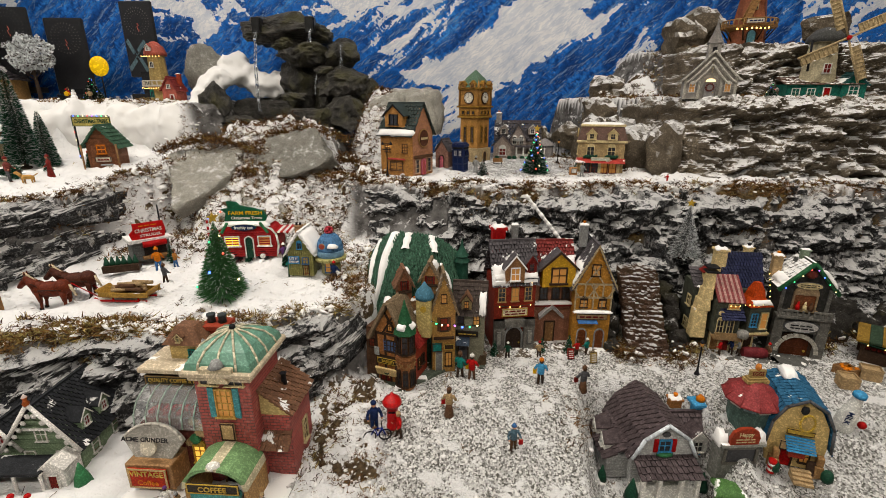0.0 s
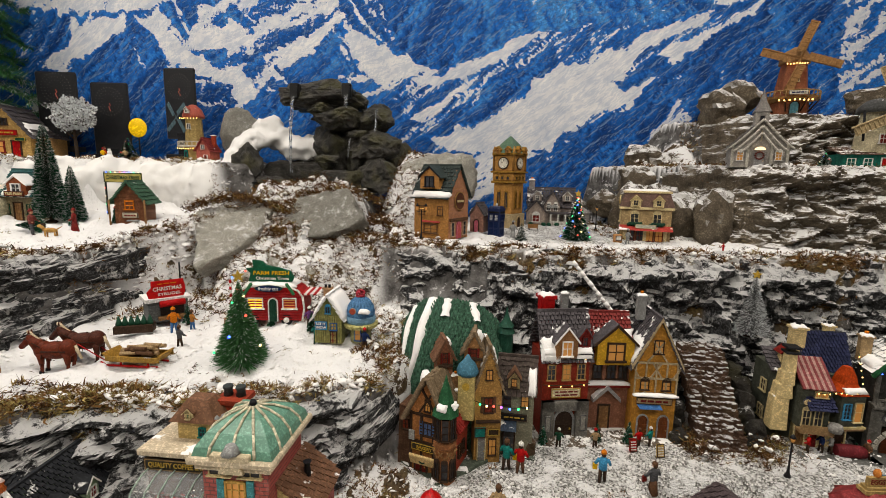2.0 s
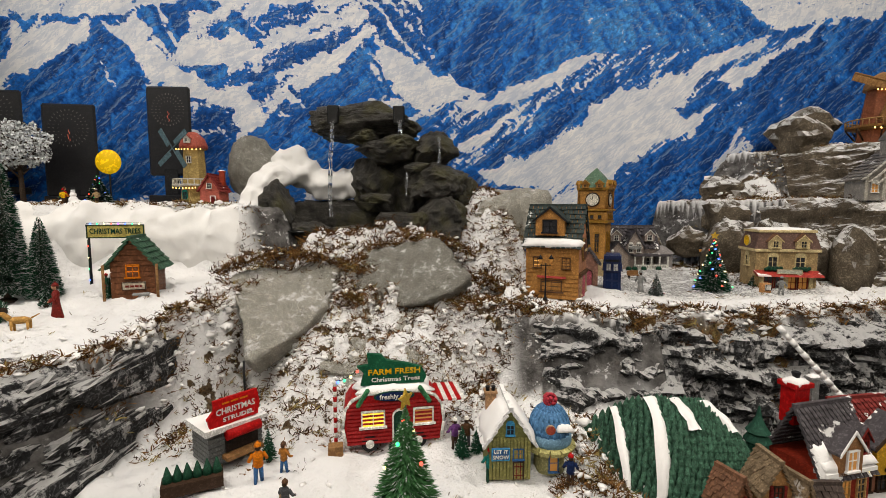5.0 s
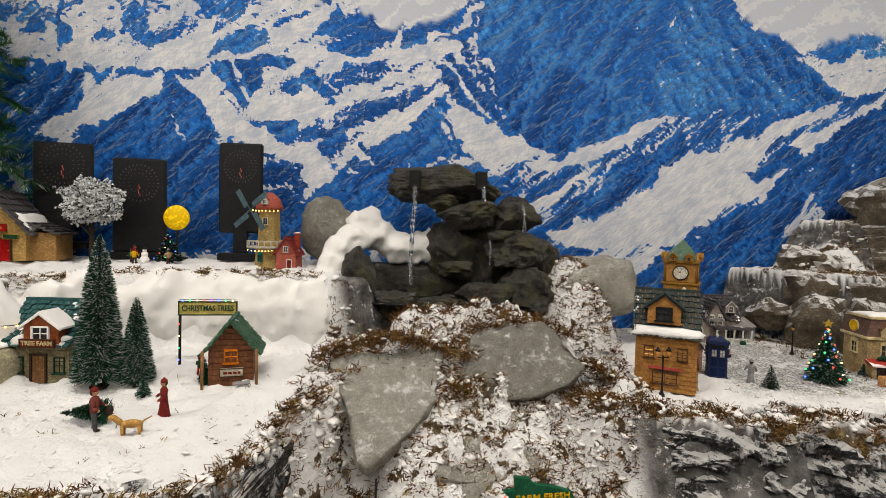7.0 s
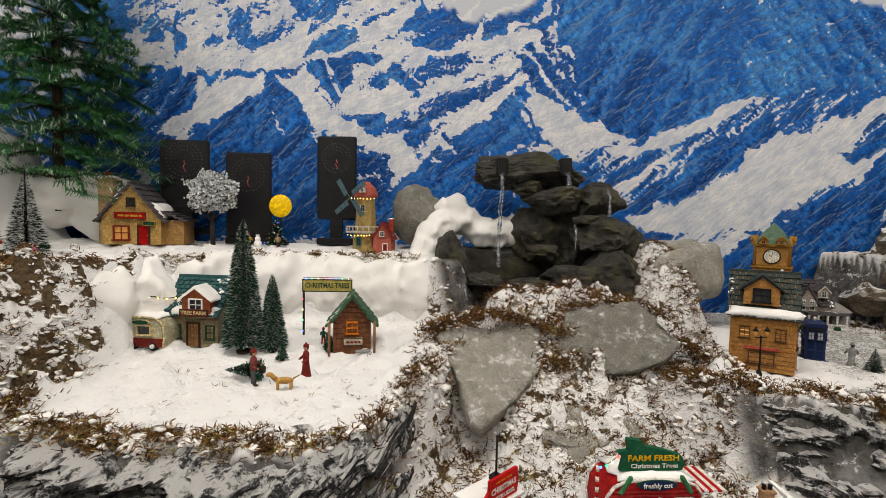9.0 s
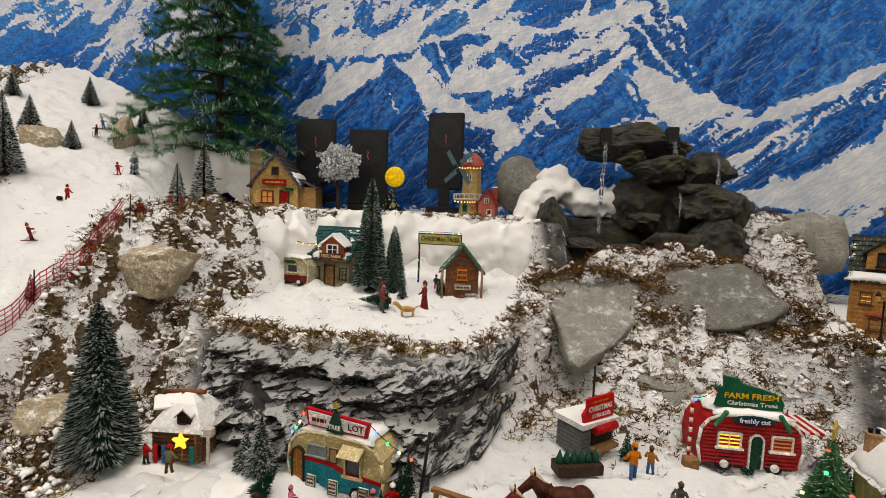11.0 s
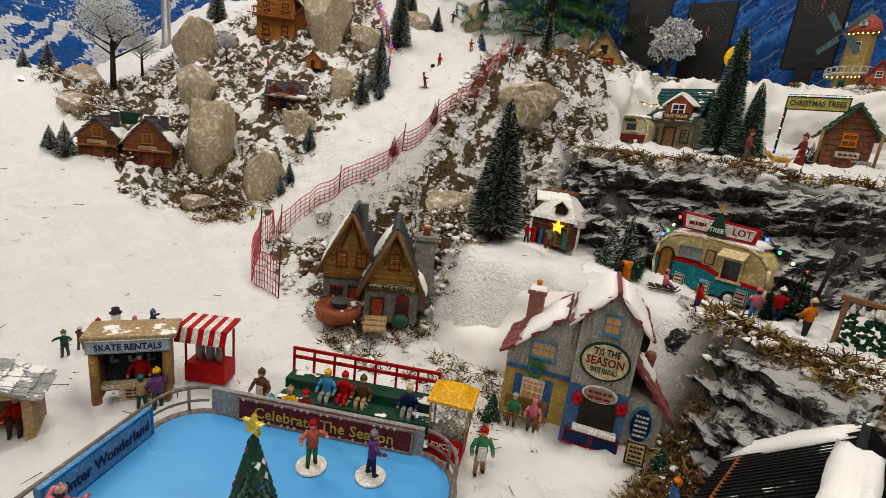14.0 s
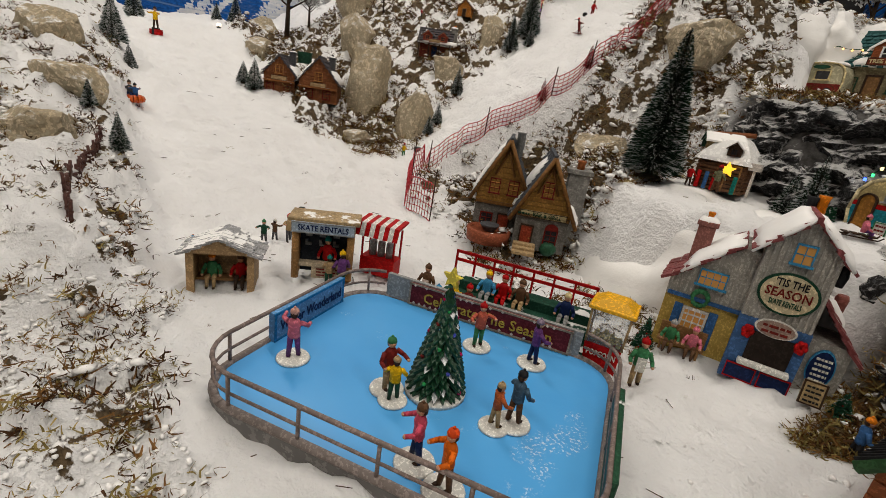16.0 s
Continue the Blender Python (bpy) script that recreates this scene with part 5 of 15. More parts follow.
def star_shape(bm, c, r, thick=0.0025):
    pts = []
    for k in range(10):
        rr = r if k % 2 == 0 else r * 0.45
        pts.append((c[0] + rr * math.sin(k * math.pi / 5), c[2] + rr * math.cos(k * math.pi / 5)))
    return prism(bm, pts, c[1] - thick / 2, c[1] + thick / 2)


def leaf_tree(label, x, y, h, r, seed, z=None, bare=False):
    """A snowed-up tree with a clumpy white crown."""
    rng = random.Random(seed)
    z = ground(x, y) if z is None else z
    t = thing("snowy_tree", label, "tree", x, y, z - 0.002, seed * 50.0)
    bm = bmesh.new()
    tube(bm, (0, 0, 0), (0.004, 0, h * 0.5), h * 0.032, h * 0.02, n=8)
    tips = []
    for k in range(9):
        a = k * 2.4
        p = Vector((0.004, 0, h * (0.32 + 0.03 * k)))
        q = p + Vector((math.cos(a) * r * 0.6, math.sin(a) * r * 0.6, h * rng.uniform(0.12, 0.26)))
        tube(bm, p, q, h * 0.012, h * 0.005, n=5)
        tips.append(q)
        for s in (-1, 1):
            e = q + Vector((math.cos(a + s) * r * 0.35, math.sin(a + s) * r * 0.35, h * 0.08))
            tube(bm, q, e, h * 0.005, h * 0.002, n=4)
            tips.append(e)
    part("trunk", bm, BARK, t)
    bm = bmesh.new()
    zc = h * 0.70
    n = 3000 if not bare else 3600
    for i in range(n):
        c = Vector((rng.gauss(0, 1), rng.gauss(0, 1), rng.gauss(0, 1))).normalized()
        lump = 0.78 + 0.45 * noise.noise(c * 2.3 + Vector((seed, 0, 0)))
        c = Vector((c.x * r * lump, c.y * r * lump, zc + c.z * h * 0.30 * lump)) * 1.0
        d = rng.uniform(0.35, 1.08) if bare else rng.uniform(0.78, 1.04)
        c = Vector((c.x * d, c.y * d, zc + (c.z - zc) * d))
        s = h * (rng.uniform(0.005, 0.013) if bare else rng.uniform(0.011, 0.024))
        e = Euler((rng.random() * 6, rng.random() * 6, 0)).to_matrix()
        vs = [bm.verts.new(c + e @ Vector(p) * s) for p in ((1, 0, 0), (0, 1, 0), (-1, 0, 0.3), (0, -1, 0), (0, 0, 1))]
        for f in ((0, 1, 4), (1, 2, 4), (2, 3, 4), (3, 0, 4)):
            bm.faces.new([vs[k] for k in f]).material_index = 1 if rng.random() < 0.14 else 0
    part("crown", bm, [FROST, BARK], t)
    return t


def pine_tree(label, x, y, z, h, r, seed):
    """A large artificial fir: tiers of boughs, each a spray of bristling twigs."""
    rng = random.Random(seed)
    t = thing("fir_tree", label, "tree", x, y, z)
    bm = bmesh.new()
    tube(bm, (0, 0, -0.03), (0, 0, h), r * 0.05, r * 0.012, n=8)
    crown = bmesh.new()

    def twig(p, q, dust):
        ax = (q - p).normalized()
        for g in range(13):
            b = p.lerp(q, g / 12)
            for sd in range(4):
                a = sd * 1.57 + g * 0.9 + rng.uniform(-0.4, 0.4)
                u = ax.orthogonal().normalized()
                e = b + ax * 0.013 + (u * math.cos(a) + ax.cross(u) * math.sin(a)) * 0.014
                quad(crown, b, e, 0.0017, 2 if rng.random() < dust else (1 if rng.random() < 0.5 else 0))

    for lv in range(11):
        u = lv / 11
        zz = h * (0.08 + 0.86 * u)
        n = 8 if lv < 8 else 6
        for k in range(n):
            a = k * math.tau / n + lv * 0.9 + rng.uniform(-0.25, 0.25)
            L = r * (1.02 - 0.80 * u) * rng.uniform(0.7, 1.12)
            d = Vector((math.cos(a), math.sin(a), 0))
            side = Vector((-d.y, d.x, 0))
            dust = rng.choice((0.02, 0.02, 0.05, 0.22))
            prev = Vector((0, 0, zz))
            for s in range(1, 6):
                f = s / 5
                p = Vector((0, 0, zz)) + d * L * f + Vector((0, 0, L * (0.34 * f - 0.50 * f * f)))
                tube(bm, prev, p, r * 0.012 * (1.1 - f), r * 0.012 * (1.0 - f) + 0.0004, n=4)
                twig(prev, p, dust)
                for tw in (-1, 1):
                    if s > 1:
                        twig(p, p + (side * tw * 0.85 + d * 0.75) * L * (0.36 - 0.2 * f) + Vector((0, 0, rng.uniform(-0.025, 0.02))), dust)
                prev = p
    part("trunk", bm, BARK, t)
    part("crown", crown, [PINE_A, PINE_B, FROST], t)
    return t


def street_lamp(x, y, h=0.09, label="black cast street lamp with a lit lantern", two=False, z=None):
    z = ground(x, y) if z is None else z
    t = thing("street_lamp", label, "street lamp", x, y, z - 0.001, group="street lamps")
    bm = bmesh.new()
    lathe(bm, 0, 0, [(0.006, 0), (0.006, 0.004), (0.003, 0.01), (0.0018, 0.02), (0.0015, h * 0.82), (0.003, h * 0.84)], 8)
    if two:
        tube(bm, (-0.012, 0, h * 0.8), (0.012, 0, h * 0.8), 0.0011, n=5)
    part("post", bm, BLACK, t)
    for s in ((-1, 1) if two else (0,)):
        bm = bmesh.new()
        lathe(bm, s * 0.012, 0, [(0.0025, h * 0.84), (0.005, h * 0.94)], 6)
        ob = part("lantern", bm, AMBER_GLOW, t)
        bm = bmesh.new()
        lathe(bm, s * 0.012, 0, [(0.0062, h * 0.94), (0.0035, h * 0.98), (0.0008, h * 1.03)], 6)
        part("cap", bm, BLACK, ob)
    return t


def crate(label, x, y, z, rz, sx, sy, sz, material=WOOD, fill=None):
    t = thing("crate", label, "crate", x, y, z, rz, "crates")
    bm = bmesh.new()
    box(bm, 0, 0, 0, sx, sy, sz * 0.8)
    for k in range(3):
        for s in (-1, 1):
            box(bm, 0, s * sy / 2, sz * (0.04 + 0.32 * k), sx * 1.03, 0.002, sz * 0.24)
            box(bm, s * sx / 2, 0, sz * (0.04 + 0.32 * k), 0.002, sy * 1.03, sz * 0.24)
    part("slats", bm, material, t)
    if fill:
        bm = bmesh.new()
        rng = random.Random(int(sx * 9999))
        for k in range(14):
            ball(bm, (rng.uniform(-0.4, 0.4) * sx, rng.uniform(-0.4, 0.4) * sy, sz * 0.85), sz * 0.22, seg=6)
        part("contents", bm, fill, t)
    return t

# ---- the waterfall and the big stones ----
FALL = "stones of the waterfall"
rock("waterfall_rock", "wide flat dark capstone of the waterfall with two spouts", -0.575, 1.93, 1.825, (0.37, 0.22, 0.125), 3, FALLROCK, blocky=0.85, rough=0.2, level=5, group=FALL, cuts=9, smooth=False)
# Near-black blocks stand in for the shaded notches that the water leaves by.
for sx, sz in ((-0.665, 1.825), (-0.475, 1.828)):
    bm = bmesh.new()
    box(bm, 0, 0, -0.022, 0.034, 0.03, 0.05, bev=0.003)
    box(bm, 0, -0.008, -0.024, 0.026, 0.03, 0.04)
    spout = part("spout", bm, [paint((0.012, 0.012, 0.011), 0.35)])
    spout.matrix_basis = pose(sx, 1.846, sz)
    tagged(spout, "near-black block standing in for a shaded notch in the capstone", "spout", "waterfall spouts")
# The 0.46 wide stone is added at the back to darken the shaded opening.
for i, (x, y, z, sx, sy, sz, rz) in enumerate((
        (-0.505, 1.86, 1.728, 0.23, 0.20, 0.095, -5), (-0.375, 1.87, 1.735, 0.14, 0.17, 0.13, 14), (-0.365, 1.83, 1.635, 0.21, 0.19, 0.12, -12),
        (-0.53, 1.89, 1.63, 0.20, 0.14, 0.19, 5), (-0.465, 1.77, 1.50, 0.20, 0.18, 0.11, 12), (-0.35, 1.79, 1.53, 0.18, 0.20, 0.15, 30),
        (-0.63, 1.95, 1.51, 0.46, 0.10, 0.17, 0), (-0.815, 1.77, 1.56, 0.10, 0.13, 0.19, 8), (-0.585, 1.88, 1.765, 0.13, 0.12, 0.05, 0),
        (-0.72, 1.75, 1.485, 0.15, 0.12, 0.085, 20), (-0.60, 1.73, 1.475, 0.19, 0.12, 0.075, -8), (-0.55, 1.81, 1.585, 0.11, 0.09, 0.035, 0), (-0.42, 1.80, 1.675, 0.09, 0.07, 0.03, 10),
        (-0.30, 1.85, 1.60, 0.12, 0.13, 0.13, 40), (-0.43, 1.90, 1.62, 0.22, 0.14, 0.30, 0))):
    rock("waterfall_rock", "dark wet waterfall stone tinged with moss", x, y, z, (sx, sy, sz), 20 + i, FALLROCK, rz, blocky=0.75, rough=0.2, group=FALL, cuts=14, level=4, smooth=False)
rock("boulder", "grey rough boulder beside the waterfall", -0.915, 1.965, 1.68, (0.19, 0.16, 0.20), 41, GREYSTONE, 10, blocky=0.35, cuts=7, level=4)
rock("boulder", "smooth grey stone below the mountain picture", -0.10, 1.88, 1.53, (0.25, 0.20, 0.22), 43, PALESTONE, -18, blocky=0.35, cuts=6, level=4)
rock("boulder", "pale stone on the mound beside the waterfall", -0.20, 1.74, 1.54, (0.16, 0.10, 0.15), 44, PALESTONE, 24, blocky=0.4, cuts=6)

WATER = glass_mat("water", (0.95, 0.98, 1.0), 0.05)


def water_stream(pts, w, seed):
    rng = random.Random(seed)
    bm = bmesh.new()
    for k in range(4):
        off = rng.uniform(-w, w)
        prev = None
        for i in range(len(pts) - 1):
            for s in range(6):
                t = s / 6
                p = Vector(pts[i]).lerp(Vector(pts[i + 1]), t) + Vector((off * (0.6 + 0.4 * math.sin(i * 3 + s + k)), rng.uniform(-0.001, 0.001), 0))
                if prev is not None:
                    tube(bm, prev, p, 0.0016 * rng.uniform(0.4, 1.3), 0.0016 * rng.uniform(0.4, 1.3), n=5)
                prev = p
    tagged(part("water_stream", bm, WATER, smooth=True), "thin stream of clear water falling", "water", "waterfall streams")


water_stream([(-0.665, 1.825, 1.81), (-0.668, 1.81, 1.78), (-0.672, 1.80, 1.68), (-0.676, 1.80, 1.50)], 0.007, 1)
water_stream([(-0.475, 1.825, 1.815), (-0.474, 1.81, 1.79), (-0.474, 1.80, 1.755)], 0.008, 2)
water_stream([(-0.36, 1.80, 1.76), (-0.36, 1.785, 1.74), (-0.362, 1.78, 1.67)], 0.006, 3)
water_stream([(-0.452, 1.80, 1.66), (-0.452, 1.78, 1.64), (-0.456, 1.77, 1.58)], 0.006, 4)
bm = bmesh.new()
lathe(bm, -0.63, 1.74, [(0.17, 1.492), (0.17, 1.497)], 32, sy=0.5)
tagged(part("pool_water", bm, paint((0.02, 0.022, 0.02), 0.06, 0.2, 20, 0.4, 60)), "dark pool under the waterfall", "water", kind="structure")


def cotton(name, label, spots, seed, lump=1.0, smooth=9):
    """Soft bank of cotton wool: swollen lumps grown together."""
    rng = random.Random(seed)
    bm = bmesh.new()
    for x, y, z, sx, sy, sz in spots:
        tmp = bmesh.new()
        bmesh.ops.create_icosphere(tmp, subdivisions=4, radius=1.0)
        off = Vector((rng.random() * 90, rng.random() * 90, 0))
        for v in tmp.verts:
            d = 1 + lump * (0.20 * noise.noise(v.co * 1.3 + off) + 0.13 * noise.noise(v.co * 3.4 + off) + 0.08 * noise.noise(v.co * 8 + off))
            v.co = Vector((v.co.x * sx * d + x, v.co.y * sy * d + y, v.co.z * sz * d + z))
        me = bpy.data.meshes.new("tmp")
        tmp.to_mesh(me)
        tmp.free()
        bm.from_mesh(me)
        bpy.data.meshes.remove(me)
    ob = part(name, bm, COTTON, smooth=True)
    grow = ob.modifiers.new("grow", "REMESH")
    grow.mode, grow.voxel_size, grow.use_smooth_shade = "VOXEL", 0.0075, True
    soft = ob.modifiers.new("soft", "SMOOTH")
    soft.factor, soft.iterations = 0.6, smooth
    return tagged(ob, label, "cotton snow", "cotton snow")


def cotton_mat():
    m, nt, nodes, links, bsdf = nodes_of("cotton_wool")
    tc = nodes.new("ShaderNodeTexCoord").outputs["Object"]
    c = mix_node(nt, noise_node(nt, tc, 12, 4), (0.66, 0.645, 0.61), (0.83, 0.82, 0.80))
    links.new(c, bsdf.inputs["Base Color"])
    bsdf.inputs["Roughness"].default_value = 0.95
    bsdf.inputs["Subsurface Weight"].default_value = 0.15
    bsdf.inputs["Subsurface Radius"].default_value = (0.01, 0.01, 0.01)
    bump_node(nt, bsdf, noise_node(nt, tc, 45, 6, 0.7), 0.35, 0.005)
    return m


COTTON = cotton_mat()
cotton("cotton_snow", "puffy white cotton wool round the waterfall basin", [
    (-0.60, 1.95, 1.632, 0.05, 0.045, 0.05), (-0.655, 1.95, 1.628, 0.05, 0.045, 0.048), (-0.715, 1.945, 1.63, 0.05, 0.045, 0.05), (-0.765, 1.95, 1.66, 0.045, 0.045, 0.048),
    (-0.795, 1.965, 1.705, 0.042, 0.04, 0.045), (-0.835, 1.95, 1.70, 0.035, 0.04, 0.035), (-0.83, 1.90, 1.655, 0.05, 0.05, 0.038), (-0.872, 1.87, 1.615, 0.045, 0.05, 0.05),
    (-0.895, 1.84, 1.56, 0.045, 0.05, 0.06), (-0.90, 1.80, 1.51, 0.05, 0.05, 0.06), (-0.90, 1.76, 1.46, 0.05, 0.05, 0.05)], 5, 1.9, 3)
cotton("cotton_snow", "long bank of white cotton wool behind the tree farm", [
    (-0.90 - 0.043 * k, float(np.interp(-0.90 - 0.043 * k, FRONT3[0], FRONT3[1])) - 0.005 + 0.012 * math.sin(k * 2.1), 1.475 + 0.007 * math.sin(k * 1.7), 0.062 + 0.012 * math.sin(k * 2.9), 0.055, 0.09 + 0.004 * math.sin(k * 3.7)) for k in range(16)], 6, 1.5, 5)
cotton("cotton_snow", "white cotton wool snowbank under the fir tree", [
    (-1.98, 2.04, 1.68, 0.12, 0.06, 0.11), (-2.15, 2.03, 1.72, 0.15, 0.08, 0.10), (-2.35, 2.02, 1.75, 0.15, 0.08, 0.09), (-2.53, 2.0, 1.78, 0.12, 0.08, 0.07), (-1.90, 2.07, 1.63, 0.07, 0.05, 0.08)], 7)
cotton("cotton_snow", "smooth white cotton snowdrift under the cabin", [
    (-1.50, 0.90, 1.03, 0.10, 0.10, 0.095), (-1.44, 0.90, 1.035, 0.11, 0.10, 0.108), (-1.36, 0.89, 1.03, 0.13, 0.10, 0.118), (-1.28, 0.89, 1.03, 0.12, 0.095, 0.122), (-1.55, 0.94, 1.06, 0.08, 0.10, 0.09), (-1.42, 0.83, 0.965, 0.13, 0.10, 0.085), (-1.33, 0.83, 0.98, 0.10, 0.08, 0.10),
    (-1.32, 0.945, 1.05, 0.17, 0.08, 0.112), (-1.43, 0.95, 1.05, 0.15, 0.09, 0.112), (-1.20, 0.90, 1.025, 0.10, 0.07, 0.11), (-1.24, 0.93, 1.045, 0.11, 0.08, 0.112)], 8, 0.55, 8)


def slab_stone(name, label, poly, thick, m, material, seed):
    """A flat quarried stone from its outline, leaning at the pose m (x along it, z up its face)."""
    bm = bmesh.new()
    prism(bm, poly, -thick / 2, thick / 2)
    bmesh.ops.bevel(bm, geom=list(bm.edges), offset=0.007, segments=2, affect="EDGES", profile=0.6)
    bmesh.ops.triangulate(bm, faces=bm.faces)
    for _ in range(4):
        long = [e for e in bm.edges if e.calc_length() > 0.011]
        if not long:
            break
        bmesh.ops.subdivide_edges(bm, edges=long, cuts=1)
        bmesh.ops.triangulate(bm, faces=bm.faces)
    off = Vector((seed * 7.7, 0, 0))
    bm.normal_update()
    for v in bm.verts:
        p = v.co * 1.0 + off
        v.co += v.normal * (0.006 * fbm(p, 3, 22) + 0.0028 * fbm(p, 3, 90)) + Vector((0, 0.006 * fbm(p, 2, 9), 0))
    ob = part(name, bm, material, smooth=True)
    ob.matrix_basis = m
    return tagged(ob, label, "stone", "leaning stones")


slab_stone("stone_slab", "large pale flat stone leaning under the waterfall", [(-0.111, 0.073), (-0.082, 0.098), (0.01, 0.084), (0.07, 0.122), (0.125, 0.142), (0.118, 0.072), (0.098, -0.011), (0.07, -0.056), (0.024, -0.097), (-0.019, -0.139), (-0.043, -0.125), (-0.062, -0.037), (-0.086, 0.022)], 0.05, pose(-0.735, 1.42, 1.345, -50, 0, 0), PALESTONE, 1)
slab_stone("stone_slab", "broad grey flat stone leaning under the waterfall", [(-0.132, -0.072), (-0.098, 0.07), (-0.035, 0.084), (0.055, 0.105), (0.078, 0.061), (0.133, 0.005), (0.096, -0.041), (0.024, -0.069), (-0.053, -0.083)], 0.05, pose(-0.455, 1.46, 1.395, -38, 0, -14), GREYSTONE, 2)
slab_stone("stone_slab", "small pale stone half covered with snow", [(-0.11, 0.003), (-0.067, 0.059), (0.057, 0.045), (0.07, -0.022), (0.04, -0.083), (-0.053, -0.095), (-0.142, -0.088)], 0.05, pose(-0.50, 1.385, 1.285, -50, 0, 0), PALESTONE, 3)
rock("boulder", "pale stone behind the red trailer", -0.57, 1.31, 1.20, (0.11, 0.09, 0.10), 47, PALESTONE, 12)

# sandstone boulders of the ski hill: x, y, lift, size, turn
for i, (x, y, up, sx, sy, sz, rz) in enumerate((
        (-1.635, 1.165, -0.07, 0.19, 0.13, 0.12, -14), (-1.685, 1.0, 0.03, 0.15, 0.12, 0.12, 20), (-1.845, 0.905, 0.06, 0.15, 0.12, 0.14, 8), (-1.72, 0.84, -0.02, 0.16, 0.1, 0.09, -20),
        (-2.44, 0.745, 0.10, 0.16, 0.13, 0.27, 15), (-2.22, 0.81, 0.06, 0.13, 0.11, 0.19, -8), (-2.31, 0.985, 0.02, 0.12, 0.11, 0.11, 30), (-2.72, 0.83, 0.06, 0.18, 0.14, 0.20, 10), (-2.31, 1.13, 0.04, 0.10, 0.10, 0.15, 50),
        (-2.575, 1.235, 0.10, 0.20, 0.16, 0.26, -10), (-2.42, 1.30, 0.02, 0.13, 0.12, 0.12, 25), (-3.02, 0.95, 0.08, 0.26, 0.16, 0.21, 12), (-3.26, 0.64, 0.04, 0.2, 0.15, 0.15, 0), (-2.78, 0.51, 0.0, 0.28, 0.10, 0.09, -12), (-2.26, 0.64, -0.01, 0.14, 0.1, 0.07, 16),
        (-2.50, 1.62, 0.02, 0.14, 0.12, 0.12, 40), (-2.36, 1.80, 0.03, 0.12, 0.10, 0.16, -30), (-2.22, 0.02, 0.0, 0.18, 0.12, 0.10, 20), (-2.02, -0.02, 0.0, 0.14, 0.12, 0.09, -10), (-2.45, -0.02, 0.02, 0.18, 0.14, 0.12, 5))):
    rock("boulder", "tan sandstone boulder half buried in snow and moss", x, y, ground(x, y) + up * 0.5 - 0.012, (sx, sy, sz * 1.05), 60 + i, SANDSTONE, rz, blocky=0.75, rough=0.09, group="sandstone boulders", cuts=9, level=4, smooth=False)
# crags of the upper right: broken ledges along the church ledge and the windmill's ledge
crng = random.Random(77)
crag_spots = [(0.92, 1.90, 1.80, 0.18, 0.16, 0.16), (0.74, 1.92, 1.58, 0.2, 0.14, 0.14), (0.78, 1.72, 1.42, 0.14, 0.14, 0.2), (0.77, 1.80, 1.52, 0.16, 0.16, 0.16), (0.98, 1.98, 1.84, 0.22, 0.15, 0.15), (1.36, 1.80, 1.82, 0.2, 0.16, 0.12), (0.50, 1.90, 1.44, 0.14, 0.12, 0.12), (0.40, 1.97, 1.43, 0.12, 0.1, 0.10), (0.60, 1.86, 1.52, 0.16, 0.12, 0.14), (0.66, 1.95, 1.62, 0.16, 0.12, 0.12)]
for i, (x, y, z, sx, sy, sz) in enumerate(crag_spots):
    rock("crag", "brown-grey crag with snow on its ledges", x, y, z, (sx, sy, sz), 90 + i, CLIFF_BROWN, crng.uniform(-25, 25), crng.uniform(-8, 8), crng.uniform(-10, 10), blocky=0.6, rough=0.24, group="crags", cuts=10, smooth=False)

# ---- front plaza ----


